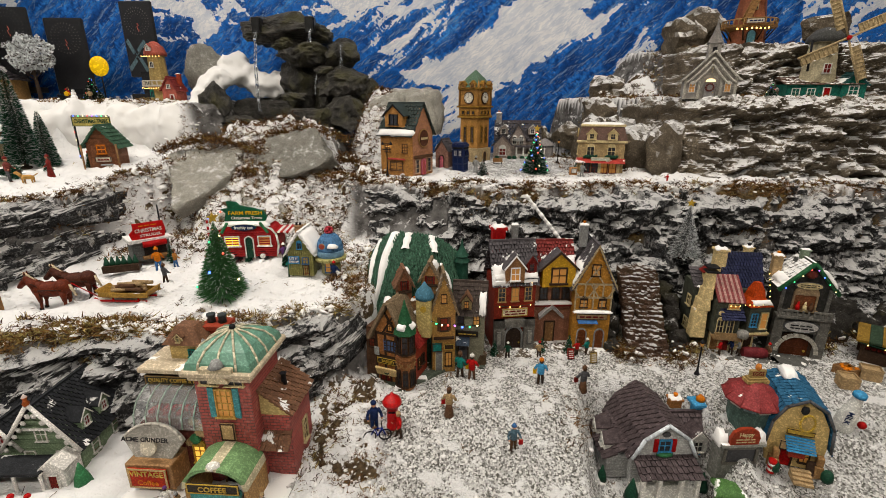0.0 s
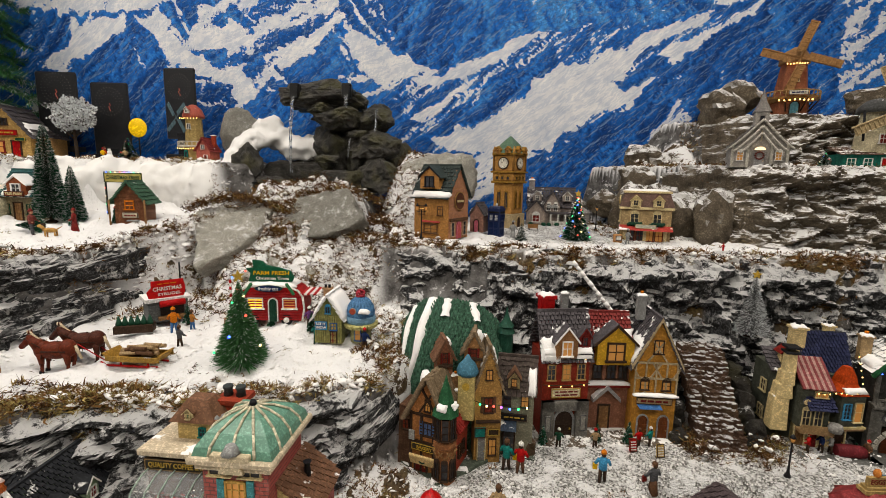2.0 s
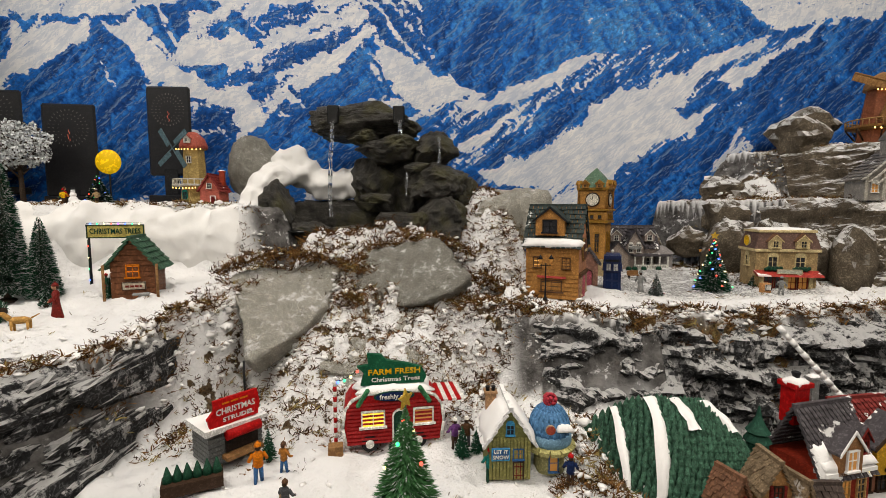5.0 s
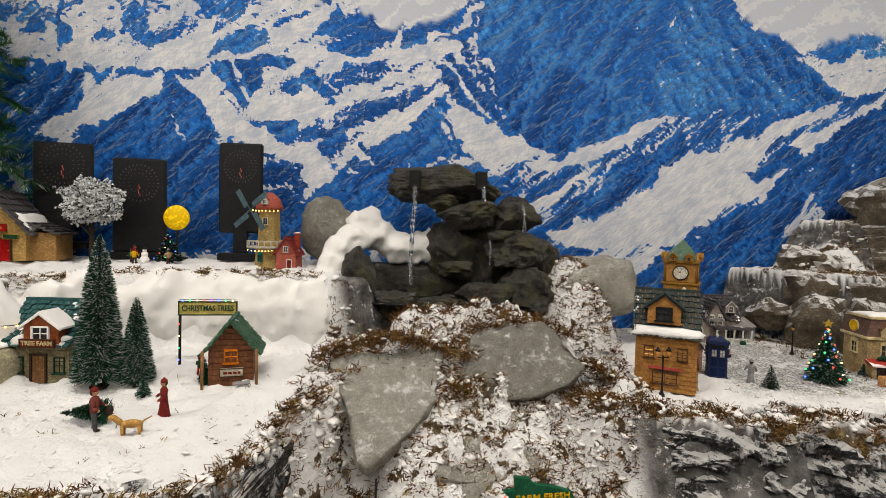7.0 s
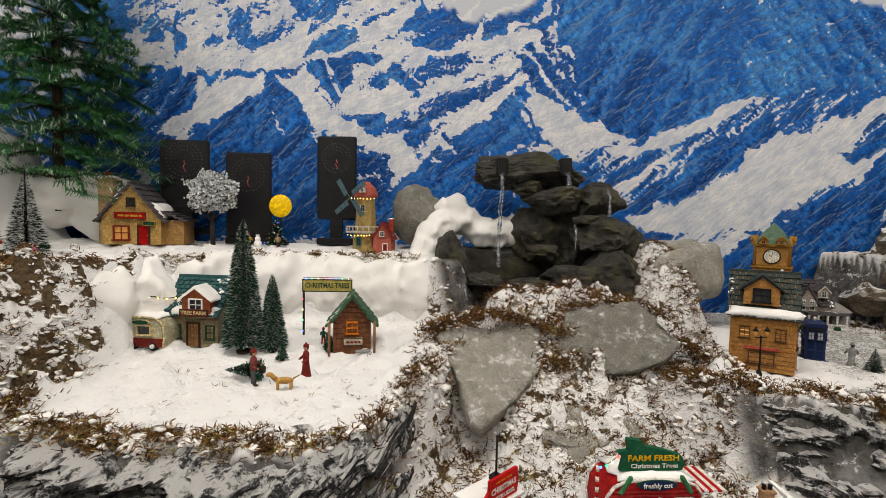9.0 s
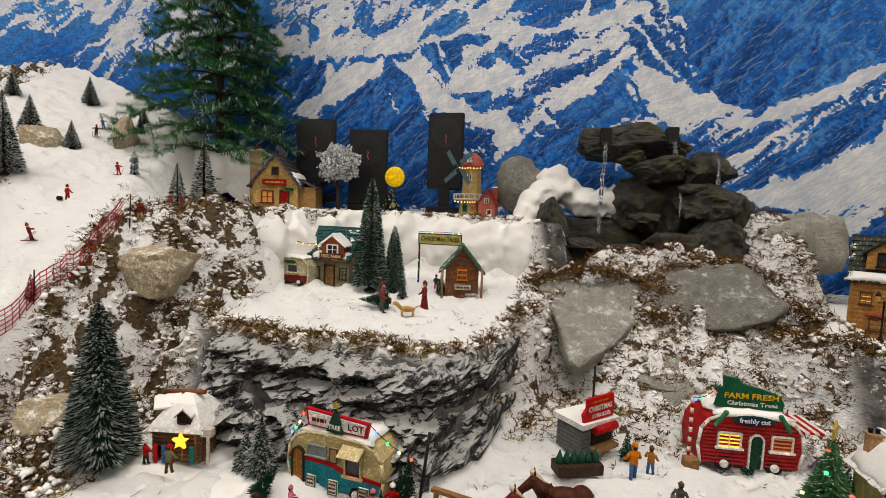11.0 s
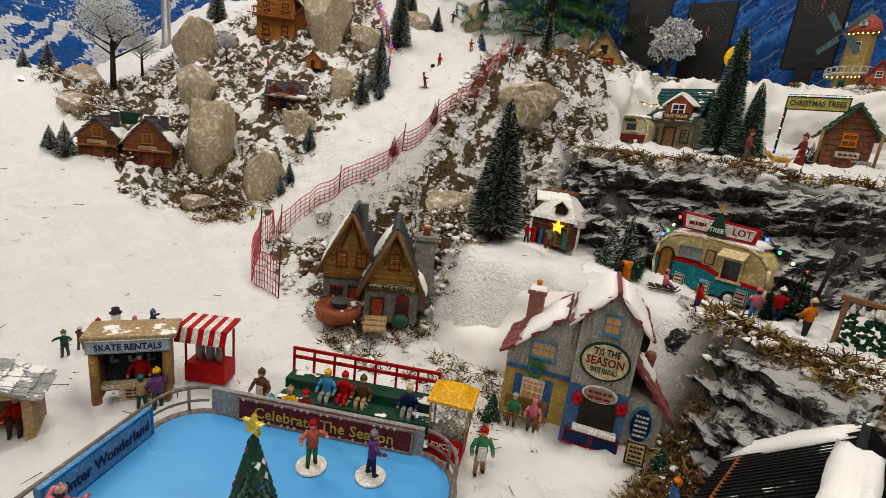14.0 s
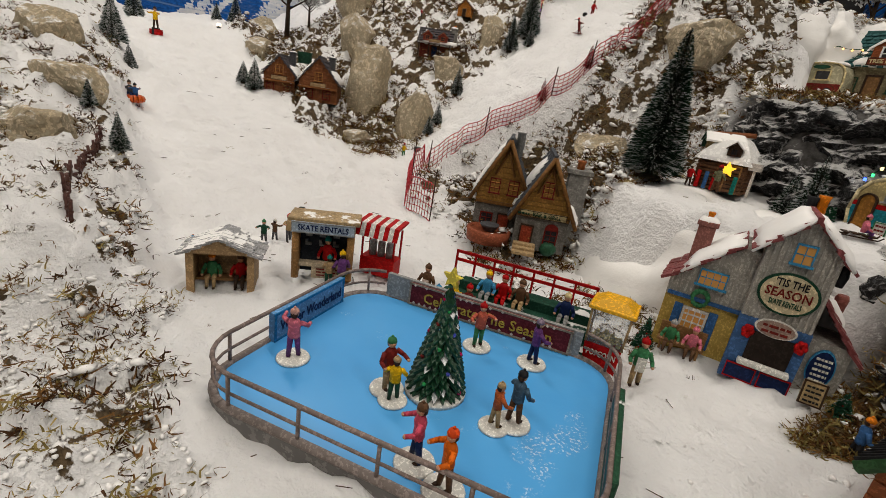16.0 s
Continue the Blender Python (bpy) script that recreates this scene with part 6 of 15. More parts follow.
def hillside_village():
    t = thing("hillside_village", "village piece with fir-covered hill and crooked houses on the gravel", "village house", -0.045, 1.0, 0.99)
    rng = random.Random(4)

    def surf(u, v):
        top = 0.276 - (0.62 * (0.4 - u) ** 2 if u < 0.4 else 0.35 * (u - 0.4) ** 3)
        return Vector((-0.15 + 0.235 * u, -0.062 + 0.13 * v * v + 0.34 * (u - 0.55) ** 2, 0.10 + (top - 0.10) * math.sin(v * 1.5)))

    bm = bmesh.new()
    for i in range(34):
        for j in range(22):
            p = surf((i + 0.5 * (j % 2) + rng.uniform(-0.2, 0.2)) / 34.5, j / 21)
            k = rng.uniform(0.8, 1.25)
            lathe(bm, p.x, p.y, [(0.0052 * k, p.z - 0.010), (0.0048 * k, p.z), (0.0026, p.z + 0.005 * k), (0.0004, p.z + 0.008 * k)], 5, smooth=False, turn=rng.random())
    rows = [[surf(i / 20, j / 12) + Vector((0, 0.004, -0.006)) for i in range(21)] for j in range(13)]
    vs = [[bm.verts.new(p) for p in r] for r in [[Vector((p.x, p.y, -0.002)) for p in rows[0]]] + rows + [[Vector((p.x, 0.09, 0.0)) for p in rows[-1]]]]
    for a, b in zip(vs, vs[1:]):
        for i in range(20):
            bm.faces.new((a[i], a[i + 1], b[i + 1], b[i]))
    part("hill", bm, FIRHILL, t, "dark green fir-covered hill")
    for k, (way, w, lo) in enumerate((((0.07, 0.10, 0.13, 0.18), 0.0075, 0.12), ((0.12, 0.22, 0.28, 0.35), 0.010, 0.0), ((0.46, 0.47, 0.48, 0.48), 0.0085, 0.72), ((0.74, 0.73, 0.71, 0.70), 0.0085, 0.72))):
        bm = bmesh.new()
        prev = None
        for n in range(25):
            v = lo + (1.0 - lo) * n / 24
            p = surf(float(np.interp(n / 24, (0, 0.33, 0.66, 1), way)), v)
            ww = w * (1 + 0.15 * math.sin(n * 0.5 + k) + 1.2 * max(0, 0.2 - v) * 5 * (k == 1))
            ring = [bm.verts.new(p + Vector((s * ww, -0.0085 + 0.006 * abs(s) ** 2, 0.0095 - 0.004 * abs(s)))) for s in (-1, -0.6, 0, 0.6, 1)]
            if prev:
                for a in range(4):
                    bm.faces.new((prev[a], prev[a + 1], ring[a + 1], ring[a]))
            prev = ring
        part("snow_run", bm, SNOW, t, smooth=True)
    # bakery on the corner
    m = pose(-0.066, -0.128, 0.0, 0, 0, -22)
    bm = bmesh.new()
    prism(bm, [(-0.034, 0), (0.036, 0), (0.036, 0.125), (0, 0.182), (-0.034, 0.125)], 0.0, 0.07)
    b = part("bakery_wall", moved(bm, m), paint((0.42, 0.20, 0.09), var=0.5), t, "orange-brown timbered bakery walls")
    bm = bmesh.new()
    box(bm, -0.05, 0.036, 0, 0.034, 0.05, 0.118, taper=0.9)
    part("lean_to", moved(bm, m), paint((0.12, 0.065, 0.04), var=0.5), b)
    window(b, m @ pose(-0.05, 0.01, 0.075), 0.015, 0.02, DKWOOD, paint((0.2, 0.05, 0.03)))
    for s, e, z in ((-1, 0.043, 0.108), (1, 0.034, 0.122)):
        sl = bmesh.new()
        for k in range(13):
            y = -0.012 + 0.0066 * k
            box(sl, s * e / 2, y, 0.096 + z / 2 - 0.004 + rng.uniform(-0.0015, 0.0015), math.hypot(e, 0.192 - z) * 1.02, 0.0062, 0.007, ry=s * math.degrees(math.atan2(0.192 - z, e)), bev=0.0012)
        part("bakery_roof", moved(sl, m), THATCH, t, "brown thatched roof")
    shingle_slope(b, m @ Vector((0.052, 0.052, 0.082)), m @ Vector((0.014, 0.052, 0.158)), m.to_3x3() @ Vector((0, 1, 0)), 0.062, paint((0.30, 0.045, 0.04), 0.6, 0.35, 60, 0.4, snow=0.15), 10, 8, 31, "tile_roof", thick=0.003)
    bm = bmesh.new()
    box(bm, 0.041, 0.05, 0, 0.012, 0.06, 0.09)
    part("side_wall", moved(bm, m), BRICK, b)
    for y in (0.035, 0.055):
        window(b, m @ pose(0.047, y, 0.03, 0, 0, 90), 0.013, 0.024, DKWOOD, AMBER_GLOW if y < 0.04 else PANE, cols=2, rows=3)
    bm = bmesh.new()
    for x in (-0.033, -0.012, 0.012):
        box(bm, x, -0.0008, 0, 0.004, 0.004, 0.12)
    for z in (0.046, 0.062, 0.115):
        box(bm, 0, -0.001, z, 0.068, 0.0042, 0.004)
    for s in (-1, 1):
        box(bm, s * 0.018, -0.001, 0.118, 0.0035, 0.004, 0.062, ry=s * -32)
    part("timber_frame", moved(bm, m), DKWOOD, b)
    window(b, m @ pose(0.0, 0, 0.078), 0.018, 0.026, DKWOOD, paint((0.12, 0.17, 0.3)), shutter=BLUE)
    window(b, m @ pose(0.0, 0, 0.125), 0.012, 0.022, DKWOOD, AMBER_GLOW)
    board(b, m @ pose(-0.004, -0.003, 0.056), 0.05, 0.013, paint((0.06, 0.05, 0.035)), GOLD)
    lettering(b, m @ pose(-0.004, -0.0066, 0.0555), "BAKERY", 0.0085, GOLD)
    bm = bmesh.new()
    box(bm, -0.004, -0.009, 0.026, 0.05, 0.005, 0.022, rx=22, bev=0.001)
    part("shop_hood", moved(bm, m), paint((0.62, 0.47, 0.25)), b, "cream shop hood")
    bm = bmesh.new()
    for k in range(14):
        a0, a1 = k * math.tau / 14, (k + 1) * math.tau / 14
        tube(bm, (-0.004 + 0.0062 * math.cos(a0), -0.0135, 0.038 + 0.0062 * math.sin(a0)), (-0.004 + 0.0062 * math.cos(a1), -0.0135, 0.038 + 0.0062 * math.sin(a1)), 0.0022, n=5)
    part("wreath", moved(bm, m), DKGREEN, b)
    door(b, m @ pose(-0.012, -0.0005, 0.004), 0.024, 0.026, DKRED)
    bm = bmesh.new()
    box(bm, 0.0, -0.0125, 0.072, 0.011, 0.002, 0.018)
    part("hanging_sign", moved(bm, m @ pose(-0.026, 0, 0)), paint((0.3, 0.3, 0.28)), b)
    tm = m @ pose(0.034, 0.0, 0)
    bm = bmesh.new()
    lathe(bm, 0, 0, [(0.019, 0), (0.019, 0.068), (0.022, 0.072), (0.022, 0.078), (0.0175, 0.08), (0.0175, 0.132), (0.022, 0.134)], 8, smooth=False)
    part("turret", moved(bm, tm), paint((0.3, 0.14, 0.07), var=0.5), b)
    bm = bmesh.new()
    lathe(bm, 0, 0, [(0.025, 0.13), (0.017, 0.147), (0.010, 0.170), (0.004, 0.188), (0.001, 0.2)], 8, smooth=False)
    part("turret_roof", moved(bm, tm), paint((0.035, 0.12, 0.055), var=0.5), b, "green pointed turret roof")
    for k in range(8):
        mm = tm @ pose(0, 0, 0, 0, 0, k * 45 + 22.5)
        window(b, mm @ pose(0, -0.0165, 0.086), 0.012, 0.04, DKWOOD, PANE, cols=2, rows=3)
        window(b, mm @ pose(0, -0.018, 0.012), 0.012, 0.034, DKWOOD, PANE, cols=2, rows=2, arch=True)
        bm = bmesh.new()
        for s in (-1, 1):
            box(bm, 0, -0.0182, 0.052, 0.0022, 0.003, 0.018, ry=s * 40)
        part("cross_brace", moved(bm, mm), paint((0.34, 0.2, 0.1)), b)
    for mm, sx, sy in ((m @ pose(-0.02, 0.03, 0.158, 0, -58, 90), 0.05, 0.026), (tm @ pose(0.0, -0.017, 0.147, 52, 0, 0), 0.018, 0.014), (tm @ pose(0.017, 0, 0.147, 52, 0, 90), 0.014, 0.012), (m @ pose(0.03, 0.065, 0.135, 0, 62, 90), 0.032, 0.022)):
        bm = bmesh.new()
        snow_lump(bm, sx, sy, 0.007, int(sx * 9999))
        part("snow", moved(bm, mm), SNOW, b, smooth=True)
    # crooked houses up the hill and along the street
    kinds = ((-0.042, -0.062, 0.165, 0.03, 0.03, 0.045, 0.03, paint((0.26, 0.12, 0.07)), SHINGLE_BROWN, 14, DKRED),
             (0.017, -0.055, 0.182, 0.036, 0.035, 0.038, 0.034, paint((0.38, 0.21, 0.10)), THATCH, -6, DKRED),
             (0.042, -0.055, 0.0, 0.05, 0.055, 0.155, 0.078, paint((0.42, 0.25, 0.10)), THATCH, 6, BROWN))
    for x, y, z, w, d, h, rh, wall, roofm, rz, sh in kinds:
        hs = new("house")
        hs.parent = t
        hs.matrix_basis = pose(x, y, z, 0, 0, rz)
        body(hs, w, d, h, rh, wall)
        gable_roof(hs, w, d, h, rh, roofm, 0.005, True, 7, 5, int(x * 999), snow=(None, (0.2, 0.7, 0.5, 0.4)))
        window(hs, on_face(w, d, "f", 0, h * 0.66), w * 0.34, h * 0.2 if h > 0.1 else h * 0.45, DKWOOD, paint((0.25, 0.06, 0.04)), shutter=sh)
        box_bm = bmesh.new()
        box(box_bm, 0, -d / 2 - 0.003, h * 0.54, w * 0.9, 0.007, 0.004)
        part("balcony", box_bm, DKWOOD, hs)
        if h > 0.1:
            window(hs, on_face(w, d, "f", 0.0, h * 1.08), w * 0.26, h * 0.13, DKWOOD, AMBER_GLOW)
            door(hs, on_face(w, d, "f", -w * 0.22, 0), w * 0.3, h * 0.33, GREY, CREAM, True)
            window(hs, on_face(w, d, "f", w * 0.2, h * 0.1), w * 0.3, h * 0.22, DKWOOD, AMBER_GLOW)
            board(hs, on_face(w, d, "f", -w * 0.3, h * 0.42) @ pose(0, -0.004, 0), w * 0.42, h * 0.13, TEAL, DKWOOD)
            board(hs, on_face(w, d, "f", w * 0.22, h * 0.42) @ pose(0, -0.003, 0), w * 0.42, h * 0.08, DKWOOD, GOLD)
    cl = new("clock_house")
    cl.parent = t
    cl.matrix_basis = pose(0.004, -0.085, 0.095, 0, 0, -10)
    body(cl, 0.03, 0.03, 0.085, 0.0, paint((0.52, 0.42, 0.2)))
    bm = bmesh.new()
    lathe(bm, 0, 0, [(0.02, 0.085), (0.021, 0.092), (0.016, 0.104), (0.008, 0.112), (0.002, 0.122)], 10)
    part("dome", bm, paint((0.09, 0.2, 0.27)), cl, "blue-grey dome")
    bm = bmesh.new()
    prism(bm, [(0.007 * math.cos(a * math.tau / 14), 0.066 + 0.007 * math.sin(a * math.tau / 14)) for a in range(14)], -0.0175, -0.0145)
    part("clock_face", bm, GOLD, cl)
    rh_ = new("house")
    rh_.parent = t
    rh_.matrix_basis = pose(0.105, -0.03, 0, 0, 0, -8)
    body(rh_, 0.066, 0.06, 0.14, 0.055, paint((0.24, 0.23, 0.17)), False)
    gable_roof(rh_, 0.066, 0.06, 0.14, 0.055, paint((0.09, 0.07, 0.06), 0.7, 0.4, 60, 0.4, snow=0.1), 0.006, False, 8, 8, 41, snow=((0.75, 0.35, 0.2, 0.7), (0, 0.5, 0.8, 0.5)))
    dormer(rh_, -0.006, -0.022, 0.143, 0.022, 0.034, 0.024, paint((0.3, 0.24, 0.13)), SHINGLE_BROWN, DKWOOD, AMBER_GLOW)
    for u in (-0.018, 0.016):
        window(rh_, on_face(0.066, 0.06, "f", u, 0.105), 0.015, 0.024, DKWOOD, PANE if u < 0 else AMBER_GLOW)
    board(rh_, on_face(0.066, 0.06, "f", -0.004, 0.085) @ pose(0, -0.003, 0), 0.05, 0.013, BLACK, DKWOOD)
    bars(rh_, on_face(0.066, 0.06, "f", -0.004, 0.085) @ pose(0, -0.0066, 0), 0.044, 0.006, 1, GOLD)
    bm = bmesh.new()
    prism(bm, [(-0.05, 0.062), (-0.03, 0.062), (-0.03, 0.078)], -0.028, 0.002, axis="x")
    part("awning", bm, paint((0.05, 0.07, 0.1), snow=0.4), rh_)
    door(rh_, on_face(0.066, 0.06, "f", -0.012, 0.0), 0.022, 0.052, DKGREY, DKWOOD)
    for k in range(3):
        tmp = rock_mesh((0.03, 0.024, 0.05), 400 + k, 0.5, 0.2, 2)
        part("stonework", moved(tmp, pose(0.13 - 0.006 * k, -0.055 + 0.03 * k, 0.02 + 0.024 * k)), BROWNSTONE, t)
    bm = bmesh.new()
    lathe(bm, 0.088, 0.045, [(0.015, 0.17), (0.015, 0.215), (0.019, 0.218), (0.013, 0.228), (0.017, 0.232), (0.009, 0.244), (0.004, 0.256), (0.0008, 0.272)], 8, smooth=False)
    part("spire", bm, paint((0.03, 0.09, 0.06), snow=0.2), t, "green tiered spire")
    for x, y, z, h in ((-0.068, -0.02, 0.13, 0.045), (-0.056, -0.03, 0.12, 0.038), (-0.08, -0.03, 0.11, 0.034)):
        bm = bmesh.new()
        lathe(bm, x, y, [(h * 0.3, z), (h * 0.18, z + h * 0.3), (h * 0.24, z + h * 0.32), (h * 0.12, z + h * 0.62), (h * 0.17, z + h * 0.64), (0.0005, z + h)], 7, smooth=False)
        part("fir", bm, paint((0.05, 0.085, 0.07), snow=0.3), t)
    chimney(t, -0.018, -0.075, 0.13, 0.014, 0.04, paint((0.3, 0.18, 0.1)), 1)
    bm = bmesh.new()
    edge = [(-0.12, -0.10), (-0.042, -0.168), (0.075, -0.06), (0.14, -0.08), (0.145, 0.05), (-0.12, 0.05)]
    lo = [bm.verts.new((x, y, -0.012)) for x, y in edge]
    hi = [bm.verts.new((x * 0.98, y * 0.975, 0.006)) for x, y in edge]
    bm.faces.new(hi)
    bm.faces.new(lo[::-1])
    for i in range(6):
        bm.faces.new((lo[i], lo[(i + 1) % 6], hi[(i + 1) % 6], hi[i]))
    part("base", bm, paint((0.11, 0.13, 0.10), 0.7, 0.6, 120, 0.6, snow=0.25), t, "grey-green paved base")
    for x, y in ((-0.05, -0.15), (0.0, -0.115)):
        bm = bmesh.new()
        snow_lump(bm, 0.018, 0.014, 0.006, int(x * -999) + 3)
        part("snow", moved(bm, pose(x, y, 0.005)), SNOW, t, smooth=True)
    garland(t, [(0.01, -0.09, 0.135), (0.06, -0.095, 0.125), (0.125, -0.085, 0.12)], BULBS)
    return t


FIRHILL = paint((0.075, 0.155, 0.105), 0.6, 0.95, 190, 0.6, worn=0.9)
DARKROCK = stone_mat("dark_rock", (0.012, 0.011, 0.010), (0.11, 0.10, 0.085), scale=44, snow=0.22, moss=0.3)
BROWNSTONE = stone_mat("brown_stone", (0.04, 0.022, 0.015), (0.29, 0.17, 0.11), scale=46, snow=0.5, moss=0.25)
hillside_village()


def shop_row():
    """Three joined house fronts: red, yellow and half-timbered."""
    t = thing("shop_row", "row of three painted shop fronts with snowy roofs", "village house", 0.262, 1.075, 0.99, 3)
    # red
    r = new("red_house")
    r.parent = t
    r.matrix_basis = pose(-0.10, -0.01, 0, 0, 0, 5) @ Matrix.Diagonal((1, 1, 1.17, 1))
    body(r, 0.10, 0.08, 0.155, 0.0, paint((0.27, 0.045, 0.03)), True)
    gable_roof(r, 0.10, 0.08, 0.155, 0.07, SHINGLE_GREY, 0.007, False, 11, 14, 3, snow=((-0.6, 0.25, 0.35, 0.5), None))
    bm = bmesh.new()
    prism(bm, [(-0.05, 0.155), (0.05, 0.155), (0.05, 0.15), (-0.05, 0.15)], -0.05, -0.03)
    part("cornice", bm, SNOW, r)
    dormer(r, -0.005, -0.035, 0.15, 0.045, 0.055, 0.03, paint((0.3, 0.16, 0.08)), SHINGLE_GREY, SNOW, AMBER_GLOW)
    dormer(r, 0.038, -0.022, 0.165, 0.024, 0.035, 0.03, DKRED, SHINGLE_GREY, DKRED)
    for u in (-0.032, 0.0, 0.032):
        window(r, on_face(0.10, 0.08, "f", u, 0.108), 0.018, 0.03, paint((0.5, 0.33, 0.16)), AMBER_GLOW if u == 0 else PANE, cols=2, rows=3)
    board(r, on_face(0.10, 0.08, "f", 0.0, 0.085) @ pose(0, -0.003, 0), 0.062, 0.017, paint((0.7, 0.62, 0.45)), GOLD)
    bars(r, on_face(0.10, 0.08, "f", 0.0, 0.085) @ pose(0, -0.0066, 0), 0.056, 0.012, 2, DKRED)
    bm = bmesh.new()
    for s in (-1, 1):
        box(bm, s * 0.037, -0.044, 0, 0.026, 0.012, 0.07)
    box(bm, 0, -0.044, 0.052, 0.1, 0.012, 0.018)
    part("stone_front", bm, paint((0.2, 0.19, 0.17), var=0.6), r)
    door(r, on_face(0.10, 0.08, "f", 0.0, 0.0), 0.044, 0.03, paint((0.05, 0.03, 0.02)), GREY, True)
    for u, su in ((-0.037, 0.03), (0.034, 0.036)):
        bm = bmesh.new()
        snow_lump(bm, su, 0.014, 0.004, int(su * 999))
        part("snow", moved(bm, pose(u, -0.043, 0.163, 38, 0, 0)), SNOW, r, smooth=True)
    for u in (-0.038, 0.038):
        board(r, pose(u, -0.0505, 0.03), 0.012, 0.03, paint((0.3, 0.29, 0.26)), DKGREY)
    garland(r, [(-0.05, -0.046, 0.15), (0.05, -0.046, 0.15)], WARM, bulb=0.0014, sag=0.003)
    garland(r, [(-0.05, -0.046, 0.102), (0.05, -0.046, 0.102)], WARM, bulb=0.0014, sag=0.003)
    chimney(r, -0.03, 0.02, 0.195, 0.03, 0.05, RED, 1, BLACK)
    chimney(r, 0.012, 0.025, 0.2, 0.015, 0.05, GREY, 0)
    # yellow, set back
    y = new("yellow_house")
    y.parent = t
    y.matrix_basis = pose(0.0, 0.02, 0) @ Matrix.Diagonal((1, 1, 1.1, 1))
    body(y, 0.10, 0.08, 0.17, 0.0, paint((0.30, 0.15, 0.10)))
    gable_roof(y, 0.10, 0.08, 0.17, 0.06, SHINGLE_RED, 0.006, False, 10, 14, 5, snow=((0.3, 0.3, 0.7, 0.5), None))
    dormer(y, 0.008, -0.045, 0.142, 0.078, 0.075, 0.034, paint((0.6, 0.36, 0.08)), SHINGLE_GREY, DKWOOD, AMBER_GLOW)
    for u in (-0.02, 0.01, 0.035):
        window(y, on_face(0.10, 0.08, "f", u, 0.105), 0.02, 0.03, DKWOOD, PANE if u else AMBER_GLOW, shutter=None)
    bm = bmesh.new()
    box(bm, 0, -0.045, 0.092, 0.10, 0.016, 0.006)
    part("balcony", bm, DKRED, y)
    bm = bmesh.new()
    snow_lump(bm, 0.10, 0.016, 0.006, 4)
    part("snow", moved(bm, pose(0, -0.046, 0.099)), SNOW, y, smooth=True)
    door(y, on_face(0.10, 0.08, "f", 0.0, 0.0), 0.024, 0.05, WOOD, DKWOOD)
    for s in (-1, 1):
        bm = bmesh.new()
        prism(bm, [(0, 0.088), (s * 0.03, 0.062), (s * 0.03, 0.07), (0, 0.098)], -0.056, -0.04)
        part("porch_roof", bm, paint((0.3, 0.29, 0.28), snow=0.8), y)
    # half-timbered
    h = new("timber_house")
    h.parent = t
    h.matrix_basis = pose(0.095, -0.012, 0, 0, 0, -6) @ Matrix.Diagonal((1, 1, 1.12, 1))
    body(h, 0.088, 0.09, 0.15, 0.085, paint((0.45, 0.23, 0.07)))
    gable_roof(h, 0.088, 0.09, 0.15, 0.085, SHINGLE_GREY, 0.008, True, 12, 12, 7, snow=((0.2, 0.3, 0.6, 0.5), (0.3, 0.5, 0.4, 0.9)))
    bm = bmesh.new()
    for k in range(5):
        box(bm, -0.042 + 0.021 * k, -0.046, 0.09, 0.003, 0.0035, 0.06)
    for z in (0.088, 0.118, 0.148):
        box(bm, 0, -0.0462, z, 0.088, 0.0036, 0.0035)
    for s in (-1, 1):
        box(bm, s * 0.02, -0.0463, 0.152, 0.003, 0.003, 0.05, ry=s * -38)
        box(bm, s * 0.0335, -0.0464, 0.12, 0.0028, 0.003, 0.034, ry=s * 35)
        box(bm, s * 0.012, -0.0464, 0.12, 0.0028, 0.003, 0.034, ry=s * -35)
        prism(bm, [(s * 0.052, 0.138), (s * 0.052, 0.144), (0, 0.238), (0, 0.231)], -0.054, -0.049)
    part("timber_frame", bm, paint((0.42, 0.34, 0.22)), h)
    for u in (-0.022, 0.022):
        window(h, on_face(0.088, 0.09, "f", u, 0.097), 0.018, 0.018, DKWOOD, AMBER_GLOW, arch=True)
    window(h, on_face(0.088, 0.09, "f", 0, 0.168), 0.02, 0.026, DKWOOD, AMBER_GLOW, cols=2, rows=2)
    bm = bmesh.new()
    snow_lump(bm, 0.09, 0.012, 0.005, 6)
    part("snow", moved(bm, pose(0, -0.05, 0.088)), SNOW, h, smooth=True)
    board(h, on_face(0.088, 0.09, "f", 0, 0.076) @ pose(0, -0.001, 0), 0.072, 0.013, TAN, DKWOOD)
    bars(h, on_face(0.088, 0.09, "f", 0, 0.076) @ pose(0, -0.0045, 0), 0.066, 0.009, 1, DKRED)
    bm = bmesh.new()
    prism(bm, [(-0.065, 0.066), (-0.045, 0.066), (-0.045, 0.07)], -0.034, 0.012, axis="x")
    part("awning", bm, BLUE, h, "blue awning")
    for u in (-0.02, 0.022):
        door(h, on_face(0.088, 0.09, "f", u, 0), 0.022, 0.036, paint((0.2, 0.07, 0.03)), GREY, True)
    chimney(h, -0.02, 0.02, 0.215, 0.018, 0.045, GREY, 1)
    bm = bmesh.new()
    box(bm, 0.0, -0.02, -0.014, 0.32, 0.15, 0.016, bev=0.002)
    part("base", bm, paint((0.16, 0.13, 0.1), snow=0.6), t)
    return t


shop_row()


